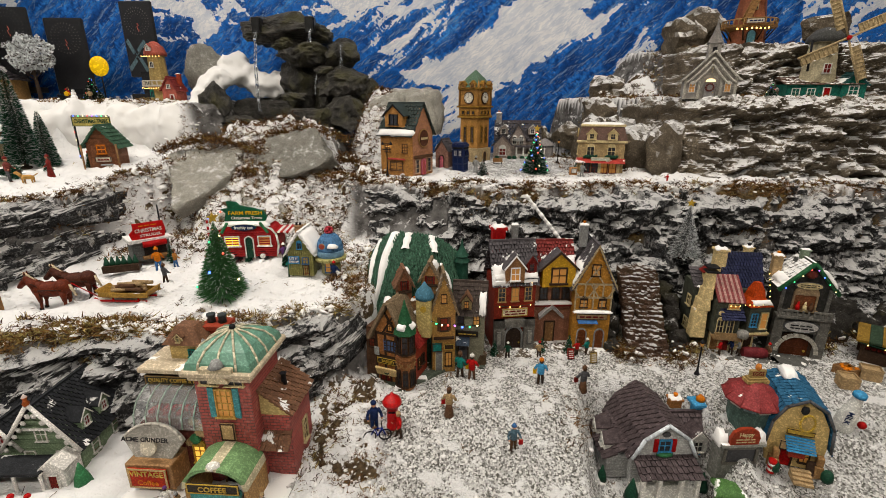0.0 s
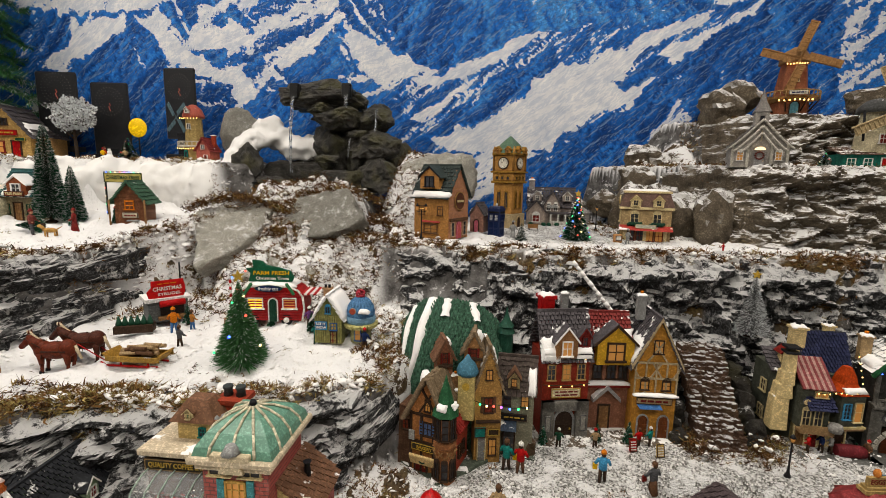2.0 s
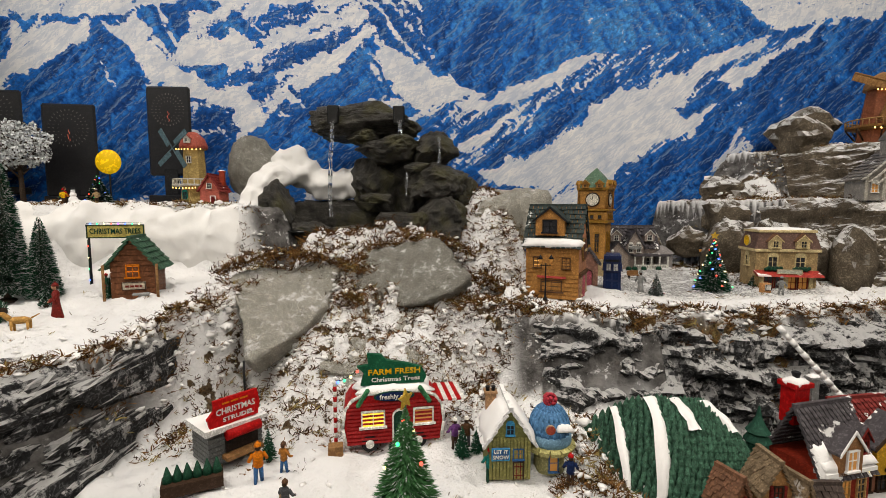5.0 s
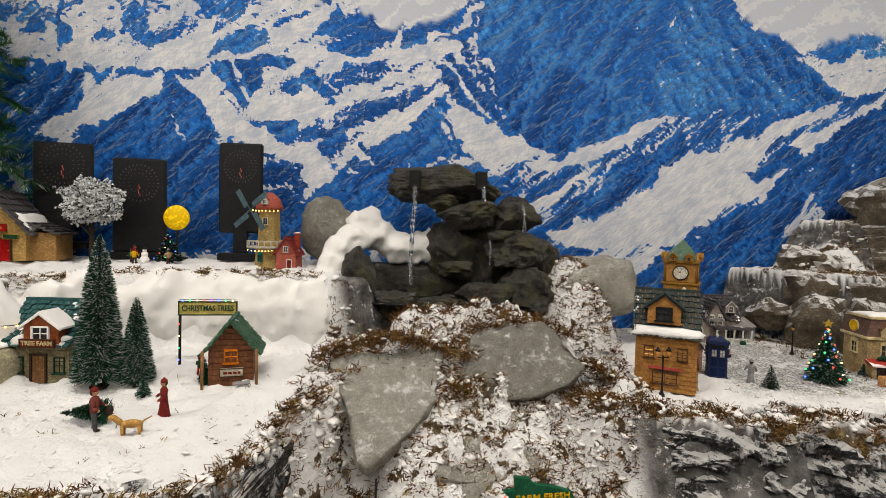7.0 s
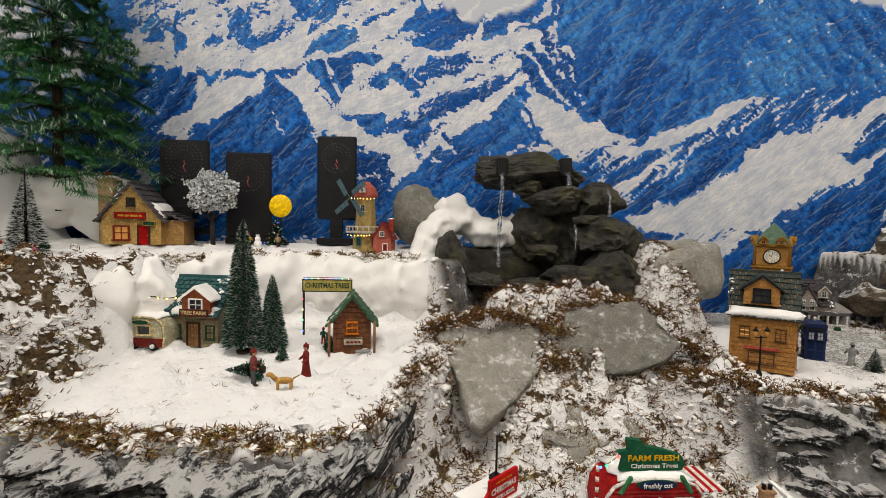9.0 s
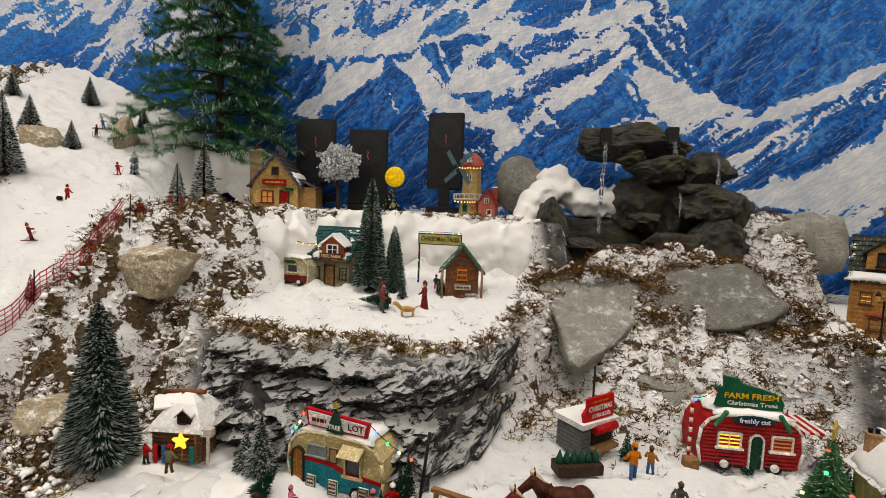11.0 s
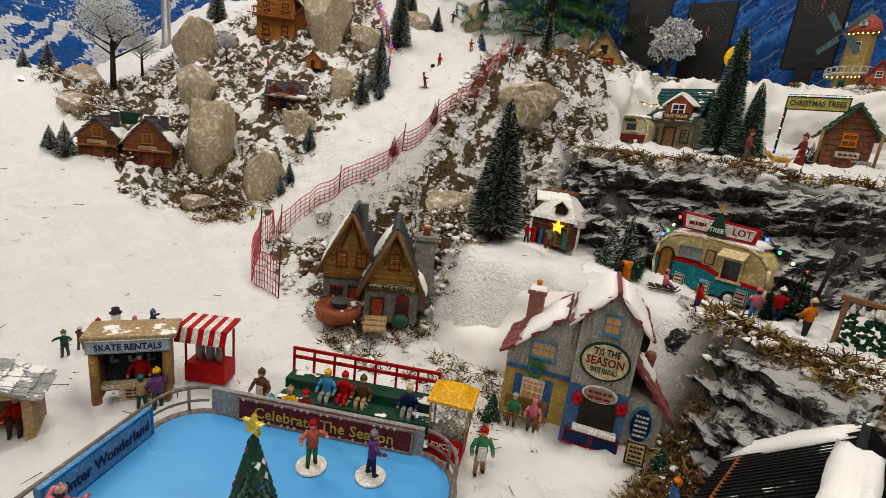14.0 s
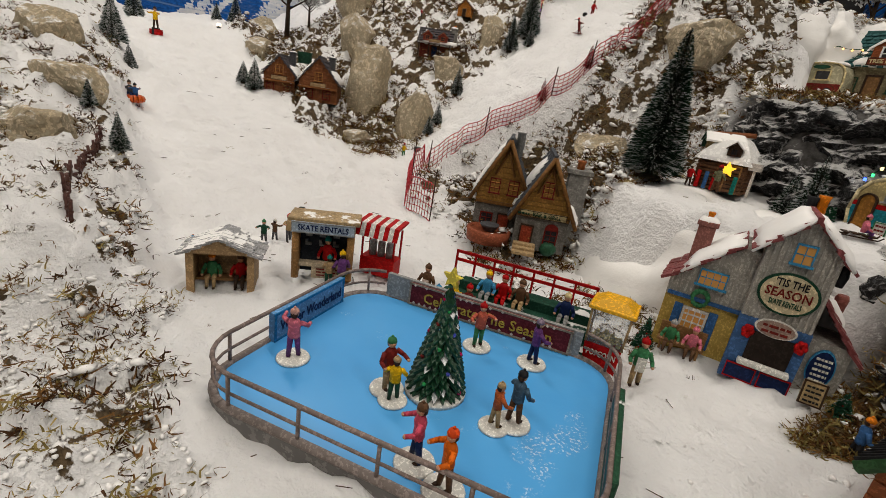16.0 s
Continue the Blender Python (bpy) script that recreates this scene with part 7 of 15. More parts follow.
def rock_steps():
    t = thing("rock_stairs", "steep flight of ragged red-brown stone steps dusted with snow", "stairs", 0.484, 0.972, 0.985, -6)
    rng = random.Random(8)
    for k in range(21):
        bm = bmesh.new()
        z, y = 0.0084 * k, 0.0078 * k
        for j in range(9):
            if rng.random() < 0.9:
                box(bm, -0.040 + 0.010 * j + rng.uniform(-0.002, 0.002), y + 0.012 + rng.uniform(-0.003, 0.003), z - 0.02, 0.0115 * rng.uniform(0.8, 1.3), 0.03, 0.026 + rng.uniform(-0.003, 0.002), rz=rng.uniform(-9, 9), rx=rng.uniform(-5, 5), ry=rng.uniform(-5, 5), bev=0.0012)
        part("step", bm, BROWNSTONE, t)
    for s in (-1, 1):
        for k in range(7):
            tmp = rock_mesh((0.045, 0.05, 0.06), 300 + k + (20 if s > 0 else 0), 0.4, 0.3, 2)
            part("side_stone", moved(tmp, pose(s * (0.070 + 0.006 * (k % 3)), 0.024 * k + 0.014, 0.022 * k - 0.018)), DARKROCK, t)
    return t


rock_steps()


def tavern():
    """Local x 0 is the middle of the front; walls dark green-grey over a cream ground floor."""
    t = thing("tavern", "dark green-grey and cream corner tavern with striped roof and stepped chimney", "village house", 0.685, 1.04, 0.99, -8)
    slateg, creamy = paint((0.085, 0.09, 0.07), var=0.5), paint((0.66, 0.53, 0.3), var=0.35, snow=0.15)
    bm = bmesh.new()
    box(bm, 0.0, 0.04, 0, 0.145, 0.09, 0.15, taper=0.96)
    wl = part("wall", bm, slateg, t)
    bm = bmesh.new()
    box(bm, 0.016, -0.012, 0, 0.09, 0.04, 0.058, bev=0.001)
    part("lower_front", bm, creamy, t)
    # stepped chimney
    bm = bmesh.new()
    for z0, z1, x0, w, d in ((0.03, 0.1, -0.066, 0.034, 0.03), (0.1, 0.128, -0.062, 0.032, 0.028), (0.128, 0.155, -0.058, 0.028, 0.024), (0.155, 0.195, -0.055, 0.022, 0.02)):
        box(bm, x0, -0.018, z0, w, d, z1 - z0 + 0.004, bev=0.002, taper=0.86)
    part("chimney", bm, creamy, t, "cream stepped chimney")
    for z in (0.196, 0.207):
        bm = bmesh.new()
        box(bm, -0.055, -0.018, z, 0.027, 0.025, 0.005, bev=0.001)
        part("chimney_cap", bm, BLACK, t)
    # high blue roof behind, hung between two chimneys
    shingle_slope(t, (0.035, 0.008, 0.145), (0.035, 0.05, 0.228), (1, 0, 0), 0.095, paint((0.025, 0.03, 0.075), 0.55, 0.4, 60, 0.4, snow=0.1), 11, 14, 11, thick=0.003)
    shingle_slope(t, (0.035, 0.09, 0.15), (0.035, 0.05, 0.228), (1, 0, 0), 0.095, SHINGLE_DARK, 8, 10, 12)
    bm = bmesh.new()
    prism(bm, [(0.012, 0.145), (0.088, 0.145), (0.05, 0.225)], -0.008, 0.078, axis="x")
    part("roof_wall", bm, slateg, t)
    shingle_slope(t, (-0.05, -0.004, 0.148), (-0.05, 0.05, 0.185), (1, 0, 0), 0.06, SHINGLE_GREY, 6, 7, 14)
    chimney(t, -0.016, 0.04, 0.18, 0.026, 0.052, creamy, 1, BLACK)
    chimney(t, 0.055, 0.06, 0.2, 0.018, 0.035, creamy, 1, BLACK)
    chimney(t, -0.045, 0.02, 0.16, 0.02, 0.02, creamy, 0)
    bm = bmesh.new()
    prism(bm, [(-0.062, 0.184), (-0.028, 0.184), (-0.045, 0.2)], 0.005, 0.034)
    part("cote_roof", bm, DKRED, t)
    # bay with the striped roof
    w = new("wing")
    w.parent = t
    w.matrix_basis = pose(-0.012, -0.02, 0.05)
    body(w, 0.056, 0.05, 0.082, 0.0, slateg)
    mm, run = slope_frame((0, -0.03, 0.082), (0, 0.03, 0.13), (1, 0, 0))
    bm = bmesh.new()
    for k in range(11):
        box(bm, -0.027 + 0.0054 * k, run / 2, 0, 0.0053, run, 0.004, mi=k % 2)
    part("striped_roof", moved(bm, mm), [paint((0.22, 0.06, 0.06)), paint((0.38, 0.24, 0.21))], w, "red and pink striped roof")
    shingle_slope(w, (0.006, -0.043, 0.045), (0.006, -0.02, 0.068), (1, 0, 0), 0.05, paint((0.035, 0.04, 0.09), 0.6, 0.4), 5, 9, 15, "canopy")
    window(w, on_face(0.056, 0.05, "f", -0.014, 0.004), 0.016, 0.034, CREAM, PANE, arch=True)
    window(w, on_face(0.056, 0.05, "f", 0.008, 0.004), 0.016, 0.034, CREAM, PANE, arch=True)
    window(w, on_face(0.056, 0.05, "f", 0.008, 0.066), 0.024, 0.013, CREAM, AMBER_GLOW, cols=4, rows=1)
    board(w, on_face(0.056, 0.05, "f", -0.018, 0.056) @ pose(0, -0.003, 0), 0.015, 0.013, creamy, DKGREY, oval=True)
    bm = bmesh.new()
    box(bm, 0, -0.033, -0.006, 0.06, 0.02, 0.006)
    box(bm, 0, -0.042, 0.0, 0.06, 0.002, 0.012)
    part("balcony", bm, paint((0.3, 0.2, 0.11), snow=0.2), w)
    bm = bmesh.new()
    lathe(bm, 0.03, -0.044, [(0.011, 0.004), (0.013, 0.012), (0.011, 0.02)], 10)
    part("drum", bm, STONEWALL, w)
    # corner bay with the red hood
    v = new("wing")
    v.parent = t
    v.matrix_basis = pose(0.05, -0.02, 0.055, 0, 0, 12)
    body(v, 0.05, 0.05, 0.075, 0.0, slateg)
    bm = bmesh.new()
    lathe(bm, 0, 0, [(0.041, 0.070), (0.030, 0.080), (0.021, 0.088), (0.017, 0.104), (0.008, 0.122)], 4, smooth=False, turn=math.pi / 4)
    part("hood_roof", bm, paint((0.42, 0.075, 0.03), var=0.5), v, "red-orange hipped roof")
    for sx, m2 in ((0.045, pose(0, -0.026, 0.081, 38, 0, 0)),):
        bm = bmesh.new()
        snow_lump(bm, sx, 0.014, 0.006, 5)
        part("snow", moved(bm, m2), SNOW, v, smooth=True)
    window(v, on_face(0.05, 0.05, "f", -0.012, 0.02), 0.016, 0.034, SKYBLUE, PANE, cols=2, rows=4)
    window(v, on_face(0.05, 0.05, "f", 0.012, 0.014), 0.018, 0.042, CREAM, AMBER_GLOW, cols=1, rows=2)
    for z, k in ((0.0, 0.056), (0.005, 0.06)):
        bm = bmesh.new()
        box(bm, 0, 0, z - 0.004, k, k, 0.0035)
        part("moulding", bm, creamy if z else paint((0.32, 0.2, 0.12)), v)
    for u, mat in ((-0.028, WOOD), (-0.004, DKRED), (0.045, DKWOOD)):
        door(t, pose(u, -0.034, 0.0), 0.02, 0.042, mat, CREAM, True)
    for z in (0.03, 0.09):
        window(t, pose(-0.073, 0.03, z, 0, 0, -90), 0.022, 0.028, CREAM, PANE)
    bm = bmesh.new()
    lathe(bm, 0, 0, [(0.011, -0.026), (0.013, -0.014), (0.013, 0.014), (0.011, 0.026)], 12)
    part("barrel", moved(bm, pose(0.055, -0.056, 0.013, 0, 90, 0)), paint((0.17, 0.03, 0.035)), t)
    garland(t, [(-0.02, -0.055, 0.13), (0.02, -0.055, 0.135), (0.06, -0.05, 0.135)], WARM, bulb=0.0014, sag=0.003)
    garland(t, [(0.08, 0.0, 0.2), (0.082, -0.02, 0.15), (0.08, -0.03, 0.1)], WARM, bulb=0.0014, sag=0.0)
    bm = bmesh.new()
    box(bm, 0.01, -0.005, -0.014, 0.19, 0.15, 0.016, bev=0.002)
    part("base", bm, paint((0.14, 0.14, 0.13), snow=0.4), t)
    return t


tavern()


def guild_house():
    t = thing("guild_house", "dark grey gothic shop front with arched door and balcony", "village house", 0.842, 1.025, 0.99, -16)
    dark, stone = paint((0.045, 0.043, 0.038), var=0.5), paint((0.15, 0.145, 0.13), var=0.6, snow=0.25)
    w, d = 0.1, 0.07
    body(t, w, d, 0.175, 0.055, dark)
    gable_roof(t, w, d, 0.175, 0.055, SHINGLE_SNOWY, 0.007, True, 7, 6, 13, snow=((0, 0.2, 0.8, 0.3), (0, 0.3, 0.9, 0.4)))
    # stone ground floor with a wide arch
    bm = bmesh.new()
    for s in (-1, 1):
        box(bm, s * 0.045, -0.042, 0, 0.022, 0.016, 0.1, taper=0.92)
    box(bm, 0, -0.04, 0.062, 0.1, 0.012, 0.04)
    part("ground_floor", bm, stone, t)
    bm = bmesh.new()
    for k in range(12):
        a = math.pi * (k + 0.5) / 12
        box(bm, 0.037 * math.cos(a), -0.049, 0.016 + 0.04 * math.sin(a) - 0.004, 0.010, 0.006, 0.009, ry=90 - math.degrees(a), bev=0.0006)
    part("arch", bm, paint((0.42, 0.4, 0.35), var=0.4), t, "pale stone arch")
    door(t, on_face(w, d, "f", 0, 0.0) @ pose(0, -0.004, 0), 0.062, 0.03, paint((0.12, 0.04, 0.02)), DKWOOD, True)
    window(t, on_face(w, d, "f", 0, 0.115), 0.05, 0.042, paint((0.3, 0.22, 0.14)), paint((0.2, 0.08, 0.04)), 1, 1, arch=True)
    for u, mat in ((-0.012, RED), (0.002, CREAM), (0.014, BROWN)):
        bm = bmesh.new()
        lathe(bm, u, -0.039, [(0.005, 0.116), (0.0045, 0.128), (0.002, 0.13), (0.0028, 0.134), (0.001, 0.138)], 7)
        part("display_figure", bm, mat, t)
    bm = bmesh.new()
    box(bm, 0, -0.046, 0.1, 0.112, 0.024, 0.007, bev=0.001)
    for k in range(10):
        box(bm, -0.05 + 0.0111 * k, -0.056, 0.105, 0.0065 if k in (0, 9) else 0.003, 0.003, 0.016)
    box(bm, -0.034, -0.056, 0.118, 0.035, 0.004, 0.004)
    box(bm, 0.034, -0.056, 0.118, 0.035, 0.004, 0.004)
    part("balcony", bm, stone, t)
    board(t, pose(0, -0.0485, 0.08), 0.074, 0.03, paint((0.45, 0.44, 0.42)), DKGREY, oval=True)
    bars(t, pose(0, -0.053, 0.08), 0.054, 0.014, 2, BLACK)
    board(t, on_face(w, d, "f", 0, 0.178) @ pose(0, -0.004, 0), 0.056, 0.018, CREAM, DKGREY, oval=True)
    bars(t, on_face(w, d, "f", 0, 0.178) @ pose(0, -0.0082, 0), 0.042, 0.009, 2, BLACK)
    bm = bmesh.new()
    ball(bm, (0, -0.04, 0.205), (0.012, 0.006, 0.01), seg=10)
    part("ornament", bm, paint((0.14, 0.035, 0.025)), t)
    for s in (-1, 1):
        bm = bmesh.new()
        tube(bm, (s * 0.06, -0.043, 0.162), (0, -0.043, 0.232), 0.005, n=6)
        part("garland", bm, paint((0.03, 0.12, 0.05), snow=0.2), t)
        bm = bmesh.new()
        box(bm, s * 0.046, -0.036, 0.1, 0.007, 0.006, 0.07)
        part("pilaster", bm, stone, t)
    bm = bmesh.new()
    snow_lump(bm, 0.05, 0.012, 0.006, 21)
    part("snow", moved(bm, pose(0.034, -0.043, 0.2, 0, 50, 0)), SNOW, t, smooth=True)
    garland(t, [(-0.055, -0.049, 0.165), (0, -0.049, 0.228), (0.055, -0.049, 0.165)], BULBS, bulb=0.0014, sag=0.0)
    chimney(t, -0.05, 0.02, 0.175, 0.02, 0.05, TAN, 1)
    chimney(t, 0.0, 0.015, 0.225, 0.016, 0.02, paint((0.2, 0.25, 0.18)), 0)
    bm = bmesh.new()
    box(bm, 0, -0.03, -0.014, 0.125, 0.13, 0.016, bev=0.002)
    part("base", bm, paint((0.12, 0.12, 0.11), snow=0.4), t)


SHINGLE_SNOWY = paint((0.13, 0.13, 0.12), 0.7, 0.3, 60, 0.4, snow=0.8)
guild_house()


def market_stall():
    t = thing("market_stall", "dark wooden market stall with dull green and yellow awning", "stall", 1.03, 0.955, 0.99, -40)
    for x in (-0.05, 0.05):
        for y in (-0.03, 0.03):
            bm = bmesh.new()
            box(bm, x, y, 0, 0.008, 0.008, 0.065)
            part("post", bm, DKWOOD, t)
    bm = bmesh.new()
    box(bm, 0, -0.01, 0, 0.1, 0.05, 0.03, bev=0.001)
    box(bm, 0, 0.03, 0, 0.1, 0.006, 0.065)
    part("counter", bm, DKWOOD, t)
    for k in range(6):
        bm = bmesh.new()
        x0, x1 = -0.066 + 0.022 * k, -0.0445 + 0.022 * k
        prism(bm, [(-0.055, 0.055), (0.0, 0.078), (0.05, 0.06), (0.05, 0.064), (0.0, 0.083), (-0.055, 0.06)], x0, x1, axis="x")
        part("awning_stripe", bm, paint((0.03, 0.055, 0.03)) if k % 2 else paint((0.24, 0.15, 0.04)), t)
    bm = bmesh.new()
    for k in range(9):
        ball(bm, (-0.04 + 0.01 * k, -0.025, 0.033), 0.005, seg=6)
    part("fruit", bm, DKRED, t)
    board(t, pose(0.03, -0.03, 0.1), 0.05, 0.03, TAN, GOLD, oval=True)
    garland(t, [(-0.06, -0.058, 0.055), (0.06, -0.058, 0.055)], WARM, bulb=0.0014, sag=0.003)
    return t


market_stall()
crate("pumpkin-coloured goods in a wooden crate", 0.885, 0.90, 0.992, 10, 0.035, 0.03, 0.022, WOOD, ORANGE)
crate("pale wooden crate on the gravel", 0.85, 0.855, 0.992, -20, 0.03, 0.03, 0.03, TAN)
crate("stacked tan crate beside the stall", 0.925, 0.885, 0.992, -30, 0.034, 0.026, 0.03, TAN)


for k, (x, y, z, sz) in enumerate(((0.655, 1.60, 1.42, (0.15, 0.13, 0.2)), (0.715, 1.525, 1.42, (0.15, 0.1, 0.2)), (0.62, 1.70, 1.43, (0.16, 0.14, 0.2)), (0.57, 1.80, 1.43, (0.17, 0.15, 0.2)))):
    rock("crag", "brown-grey crag beside the upper village", x, y, z, sz, 680 + k, CLIFF_BROWN, rz=41 * k, blocky=0.5, rough=0.25, group="crags")
for k, (x, y, sz) in enumerate(((0.935, 1.075, (0.09, 0.08, 0.09)), (1.0, 1.09, (0.11, 0.09, 0.12)), (1.08, 1.10, (0.12, 0.1, 0.11)), (1.17, 1.08, (0.12, 0.1, 0.12)), (0.955, 1.12, (0.1, 0.08, 0.13)), (1.05, 1.15, (0.14, 0.09, 0.15)), (1.22, 1.12, (0.14, 0.12, 0.14)))):
    rock("boulder", "dark mossy boulder at the foot of the rock face", x, y, 1.0, sz, 620 + k, DARKROCK, rz=37 * k, blocky=0.5, rough=0.25, group="dark boulders")


def farm_house():
    t = thing("farm_house", "grey clapboard farmhouse with dark purple shingle roof and porch", "village house", 0.414, 0.80, 0.86, 1, size=1.13)
    w, d = 0.115, 0.12
    bm = bmesh.new()
    prism(bm, [(-0.05, 0), (0.05, 0), (0.05, 0.058), (0.036, 0.092), (0, 0.118), (-0.036, 0.092), (-0.05, 0.058)], -0.06, 0.06)
    wl = part("wall", bm, paint((0.5, 0.5, 0.48)), t, "pale grey clapboard")
    bm = bmesh.new()
    for k in range(14):
        box(bm, 0, 0, 0.004 + 0.0041 * k, 0.1022, 0.1222, 0.003)
    part("siding", bm, paint((0.4, 0.4, 0.39)), wl)
    for s in (-1, 1):
        shingle_slope(t, (s * 0.058, 0.0, 0.055), (s * 0.036, 0.0, 0.094), (0, 1, 0), 0.13, SHINGLE_PURPLE, 5, 12, 3)
        shingle_slope(t, (s * 0.038, 0.0, 0.092), (0, 0.0, 0.122), (0, 1, 0), 0.13, SHINGLE_PURPLE, 5, 12, 4)
    bm = bmesh.new()
    for s in (-1, 1):
        for p, q in (((s * 0.054, 0.056), (s * 0.037, 0.093)), ((s * 0.037, 0.093), (0, 0.121))):
            tube(bm, (p[0], -0.0655, p[1]), (q[0], -0.0655, q[1]), 0.0034, n=5)
    part("bargeboard", bm, paint((0.62, 0.66, 0.68)), t)
    window(wl, on_face(0.1, 0.12, "f", 0, 0.066), 0.022, 0.024, SKYBLUE, PANE, shutter=RED)
    bm = bmesh.new()
    ball(bm, (0, -0.064, 0.063), (0.015, 0.006, 0.005), seg=8)
    part("flower_box", bm, GREEN, wl)
    bm = bmesh.new()
    prism(bm, [(0.007 * math.cos(a * math.tau / 12), 0.1 + 0.005 * math.sin(a * math.tau / 12)) for a in range(12)], -0.062, -0.058)
    part("vent", bm, DKGREY, wl)
    shingle_slope(t, (0, -0.1, 0.044), (0, -0.058, 0.06), (1, 0, 0), 0.105, SHINGLE_PURPLE, 4, 12, 6, name="porch_roof")
    for u in (-0.045, -0.018, 0.018, 0.045):
        bm = bmesh.new()
        box(bm, u, -0.094, 0, 0.007, 0.007, 0.044, bev=0.0006)
        part("porch_post", bm, WHITE, t)
    bm = bmesh.new()
    box(bm, 0, -0.08, -0.004, 0.104, 0.044, 0.008)
    box(bm, 0, -0.094, 0.04, 0.1, 0.004, 0.006)
    part("porch", bm, WHITE, t)
    door(wl, on_face(0.1, 0.12, "f", -0.02, 0.004), 0.022, 0.036, DKGREY, WHITE)
    window(wl, on_face(0.1, 0.12, "f", 0.024, 0.012), 0.024, 0.022, WHITE, PANE)
    s = new("wing")
    s.parent = t
    s.matrix_basis = pose(0.075, 0.01, 0)
    body(s, 0.07, 0.08, 0.05, 0.04, paint((0.36, 0.36, 0.35)), False, 9)
    gable_roof(s, 0.07, 0.08, 0.05, 0.04, SHINGLE_PURPLE, 0.006, False, 7, 8, 8, snow=None)
    dormer(s, -0.004, -0.034, 0.042, 0.034, 0.044, 0.03, WHITE, SHINGLE_PURPLE, WHITE, PANE)
    window(s, on_face(0.07, 0.08, "f", 0.0, 0.012), 0.022, 0.022, SKYBLUE, PANE)
    l = new("wing")
    l.parent = t
    l.matrix_basis = pose(-0.062, 0.0, 0)
    body(l, 0.05, 0.09, 0.045, 0.0, paint((0.34, 0.34, 0.33)), False, 8)
    shingle_slope(l, (-0.032, 0, 0.04), (0.025, 0, 0.075), (0, 1, 0), 0.1, SHINGLE_PURPLE, 6, 10, 9)
    for y in (-0.02, 0.02):
        dormer(l, -0.014, y, 0.045, 0.024, 0.028, 0.024, WHITE, SHINGLE_PURPLE, WHITE, SKYBLUE, rz=-90)
    chimney(t, 0.062, 0.035, 0.085, 0.02, 0.014, paint((0.4, 0.2, 0.09)), 1)
    bm = bmesh.new()
    box(bm, 0.1, 0.02, 0.07, 0.02, 0.02, 0.03)
    box(bm, 0.1, 0.02, 0.1, 0.034, 0.03, 0.006, bev=0.001)
    part("vent_box", bm, SKYBLUE, t, "blue vent box")
    bm = bmesh.new()
    lathe(bm, 0.1, 0.02, [(0.007, 0.106), (0.008, 0.112), (0.003, 0.118)], 8)
    part("vent_cap", bm, ORANGE, t)
    for x, y, h in ((-0.06, -0.09, 0.04), (0.066, -0.075, 0.035), (-0.095, -0.05, 0.03)):
        bm = bmesh.new()
        lathe(bm, x, y, [(h * 0.3, 0), (h * 0.26, h * 0.3), (h * 0.12, h * 0.7), (0.001, h)], 9)
        part("shrub", bm, DKGREEN, t)
    return t


farm_house()


